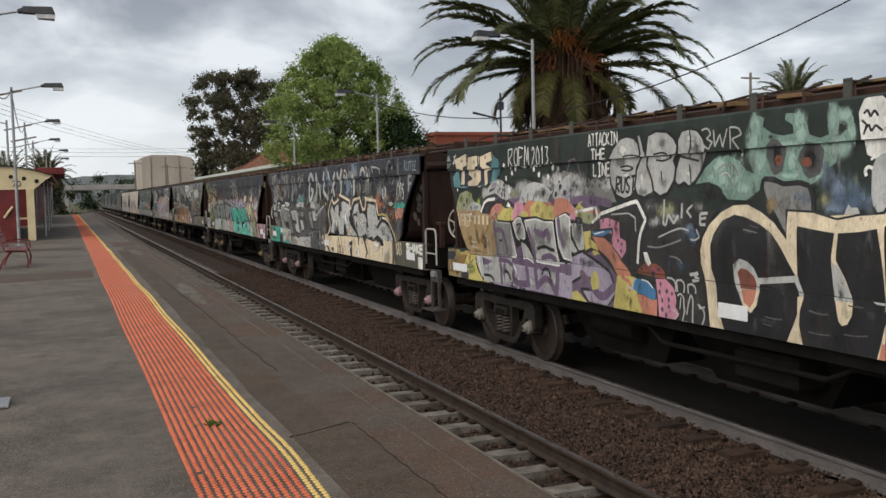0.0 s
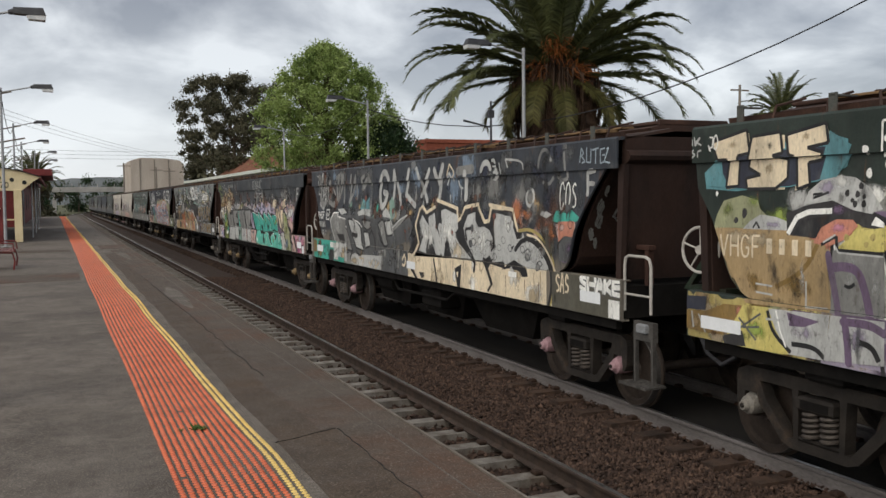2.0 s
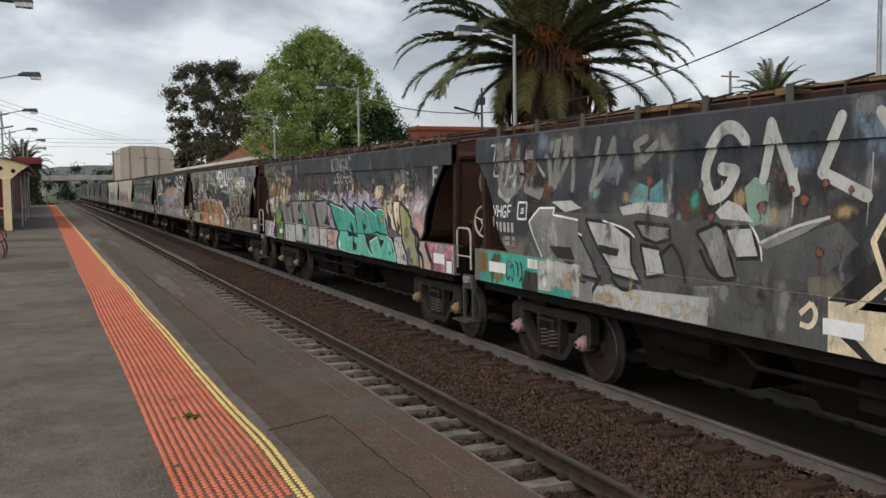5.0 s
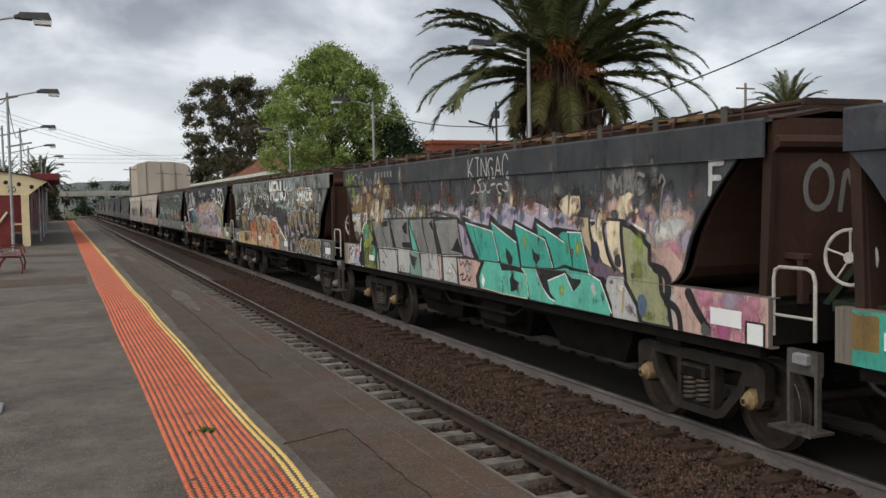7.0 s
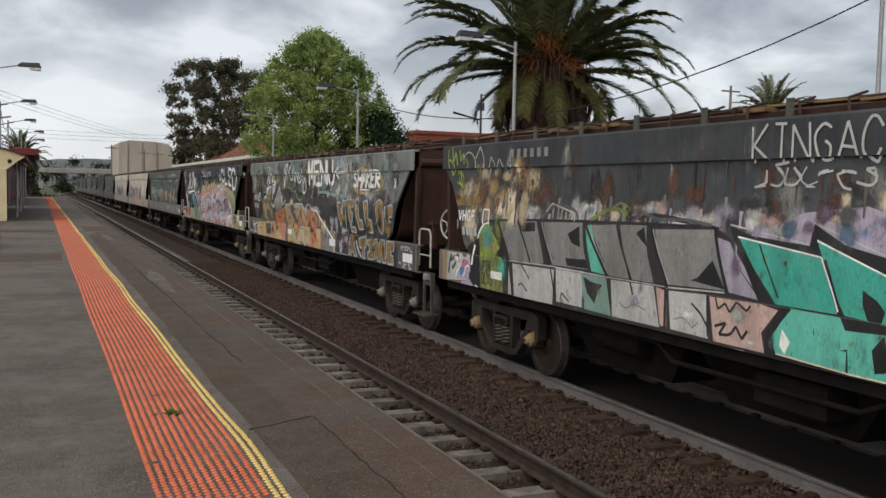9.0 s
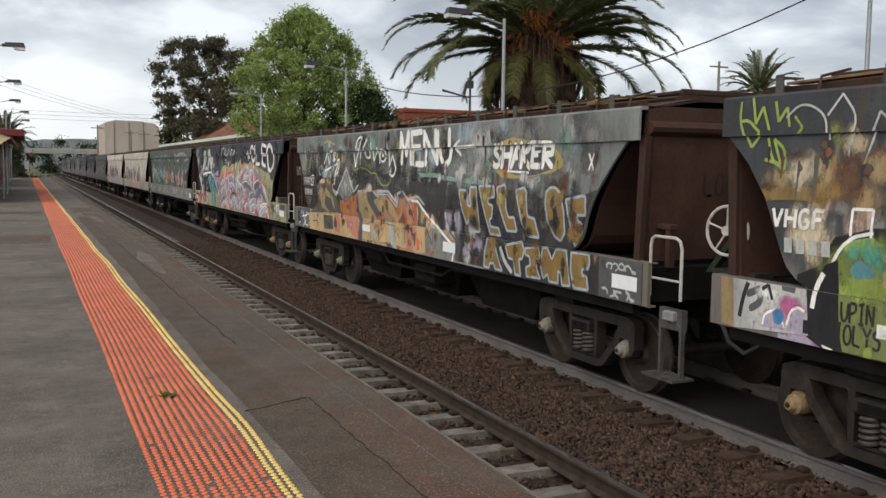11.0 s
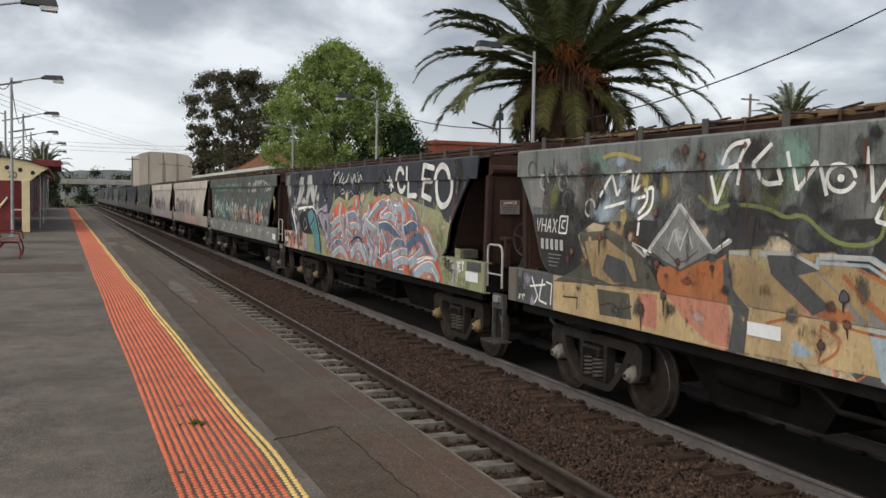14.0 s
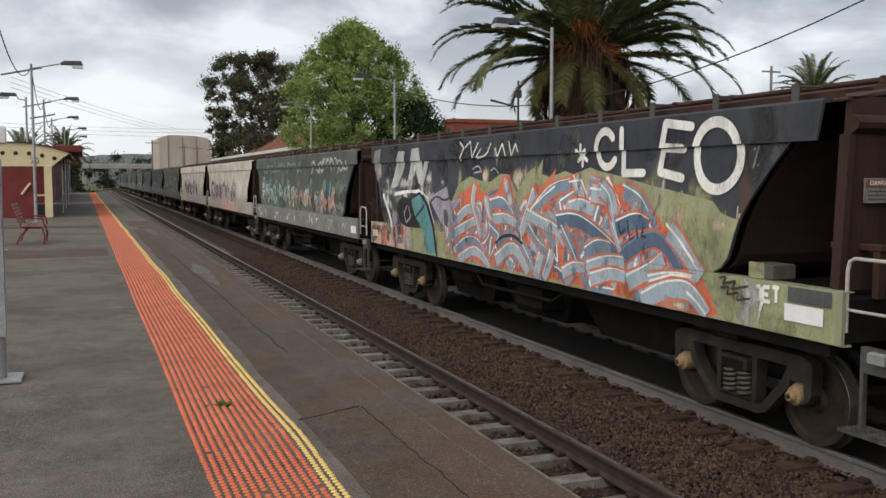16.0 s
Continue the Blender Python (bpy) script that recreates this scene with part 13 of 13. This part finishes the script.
def palm(x, y, base, trunk_h, frond, n, seed, label, detail=92, skirt=True):
    t = thing("palm_tree", label, "palm tree", pose(x, y, base))
    r = random.Random(seed)
    s = Shape()
    ring = []
    k = 0
    z = 0.0
    while z < trunk_h:
        ring.append((z, 0.42 + 0.04 * (k % 2) + (0.22 * max(0, z - trunk_h + 1.6) / 1.6)))
        z += 0.14
        k += 1
    s.lathe(ring, (0, 0, 0), "z", 14)
    part("trunk", s, TRUNK, t)
    crowns = {"live": Shape(), "old": Shape(), "dead": Shape()}
    top = Vector((0, 0, trunk_h))
    STALKS = (-2.05, -1.35, -2.75, 1.0)
    for i in range(n):
        f = i / n
        a = i * 2.39996 + r.uniform(-0.2, 0.2)
        # the fruit stalks push their way out between the lower fronds
        if skirt and 0.42 < f < 0.8 and min(abs((a - q + math.pi) % (2 * math.pi) - math.pi) for q in STALKS[:1]) < 0.45:
            continue
        elev = radians(85 - 88 * (f / 0.8) ** 0.82 + r.uniform(-7, 7)) if f < 0.80 else radians(-12 - 260 * (f - 0.8) + r.uniform(-8, 8))
        kind = "live" if f < 0.80 else ("old" if f < 0.94 else "dead")
        ln = frond * r.uniform(0.86, 1.08) * (1.0 if kind == "live" else 0.5)
        droop = (0.65 + 0.75 * min(f, 0.6) / 0.6) * r.uniform(0.85, 1.15)
        out = Vector((math.cos(a), math.sin(a), 0))
        p, e, pts = top + out * (0.25 if kind == "live" else 0.7) + Vector((0, 0, 0.25 - 0.5 * f)), elev, []
        seg = 14
        for q in range(seg + 1):
            pts.append(p.copy())
            p = p + (out * math.cos(e) + Vector((0, 0, math.sin(e)))) * (ln / seg)
            e -= droop * (0.12 + 2.6 * (q / seg) ** 2) / seg * 1.25
        sh = crowns[kind]
        sh.tube(pts, [0.05 - 0.045 * q / seg for q in range(seg + 1)], 4)
        for q in range(detail):
            u = 0.12 + 0.88 * q / detail
            fi = u * seg
            j = min(seg - 1, int(fi))
            c = pts[j].lerp(pts[j + 1], fi - j)
            tan = (pts[j + 1] - pts[j]).normalized()
            sd = tan.cross(Vector((0, 0, 1)))
            sd = sd.normalized() if sd.length > 0.05 else Vector((-out.y, out.x, 0))
            up = sd.cross(tan)
            ll = frond * (0.118 if skirt else 0.15) * (math.sin(math.pi * (0.12 + 0.82 * u)) ** 0.6) * r.uniform(0.85, 1.1)
            for sgn in (-1, 1):
                d = (tan * 0.75 + sd * sgn * 0.8 + up * r.uniform(0.05, 0.4)).normalized()
                tip = c + d * ll - Vector((0, 0, ll * 0.22))
                wv = tan * (0.026 if detail > 40 else 0.075) * frond / 4.5
                sh.add([c - wv, c + wv, c + d * ll * 0.5 + wv * 0.8, tip, c + d * ll * 0.5 - wv * 0.8], [(0, 1, 2, 3, 4)])
    part("fronds", raw_mesh("fronds", crowns["live"], PALM_LEAF), None, t)
    part("old_fronds", raw_mesh("old_fronds", crowns["old"], PALM_YELLOW), None, t, "yellowing hanging fronds")
    part("dead_fronds", raw_mesh("dead_fronds", crowns["dead"], PALM_DEAD), None, t, "brown dead hanging fronds")
    if skirt:
        hang = Shape()
        for k in range(1100):
            a, q = r.uniform(0, 6.28), r.uniform(0.4, 1.55)
            o = Vector((math.cos(a), math.sin(a), 0))
            p0 = top + o * q * 0.5 + Vector((0, 0, r.uniform(-0.5, 0.6)))
            p1 = top + o * q + Vector((0, 0, r.uniform(-1.3, 0.3) - 0.35 * max(0.0, q - 1.0)))
            p2 = p1 + o * r.uniform(-0.15, 0.1) + Vector((0, 0, -r.uniform(0.4, 1.7)))
            hang.tube([p0, p1, p2], [0.035, 0.028, 0.01], 3)
        part("dead_skirt", hang, PALM_DEAD, t, "brown skirt of dead hanging leaf stems")
        for k in range(4):
            a = STALKS[k]
            s = Shape()
            for q in range((170, 70, 60, 40)[k]):
                b = a + r.gauss(0, 0.24)
                o = Vector((math.cos(b), math.sin(b), 0))
                l_ = r.uniform(0.5, 1.25)
                p0 = top + o * 0.75 + Vector((0, 0, 0.75 - 0.75 * (k > 0)))
                p1 = p0 + o * l_ * 0.4 + Vector((r.uniform(-0.2, 0.2), r.uniform(-0.2, 0.2), r.uniform(-0.3, 0.35)))
                p2 = p1 + o * l_ * 0.2 + Vector((r.uniform(-0.2, 0.2), r.uniform(-0.2, 0.2), r.uniform(-0.5, 0.1)))
                s.tube([p0, p1, p2], [0.014, 0.010, 0.006], 3)
            part("fruit_stalk", s, PALM_FRUIT, t, "orange fruit stalks")
    return t


palm(15.5, 27.3, -1.44, 7.15, 5.2, 92, 31, "large date palm with orange fruit stalks and dead skirt")
palm(65.2, 70.7, -1.44, 11.0, 4.1, 54, 32, "small distant palm tree", 24, False)
palm(-2.2, 108.0, -1.44, 5.6, 3.1, 60, 33, "palm tree beyond the end of the platform buildings", 26, False)
palm(-6.5, 114.0, -1.44, 4.8, 4.2, 50, 34, "palm tree beyond the end of the platform buildings", 24, False)

for k, (x, y, h_, w_) in enumerate(((-1.6, 116, 5.4, 6.0), (-4.5, 124, 5.6, 9.0), (-8, 150, 6, 9), (-5, 190, 5, 8), (-4, 226, 4.6, 8.0), (-13, 215, 6, 10), (14, 225, 4.5, 8), (22, 232, 6, 9), (27, 210, 7, 10), (40, 190, 8, 12), (-8, 285, 10.5, 14), (6, 300, 11, 16), (-20, 290, 10, 14), (18, 290, 10, 14))):
    tree(x, y, -1.44, h_, w_, 0.4, LEAF_BUSH if k % 2 else LEAF_DARK, "dark bushy tree by the railway", 60 + k, 3500, 0.3, 0.4, 22)

# far hills with trees and roofs along the skyline
s = Shape()
n = 160
for k in range(n + 1):
    x = -900 + 1900 * k / n
    z = 25 + 7 * noise.noise((x * 0.006, 0.3, 0)) + 2.2 * noise.noise((x * 0.05, 4.3, 0))
    s.v += [(x, 1000, -2), (x, 1000 + 30, z), (x, 1300, z - 3)]
for k in range(n):
    for j in range(2):
        s.f.append((3 * k + j, 3 * k + 3 + j, 3 * k + 4 + j, 3 * k + 1 + j))
        s.m.append(0)
tagged(part("backdrop", s, HILL), "hazy wooded hills on the skyline", "hills", kind="structure")


# ---- movement ----
def motions():
    for i, w in enumerate(WAGONS):
        y = FIRST + PITCH * i + NUDGE.get(i, 0)
        rows = []
        for t in (0.0, 2.0, 4.0, 6.0, 8.0, 10.0, 12.0, 14.0, 16.0):
            a, b = y - SPEED * t, y - SPEED * t + L
            rows.append((t, pose(TRACKS[1] + bend(a), a, RAIL_Z, 0, 0, -math.degrees(math.atan2(bend(b) - bend(a), L)))))
        walk(w, rows)
    step = 0.2
    turn = math.degrees(SPEED * step / 0.46)
    for ws, dy in WHEELSETS:
        walk(ws, [(k * step, pose(0, dy, 0.46, turn * k % 360)) for k in range(81)])


motions()
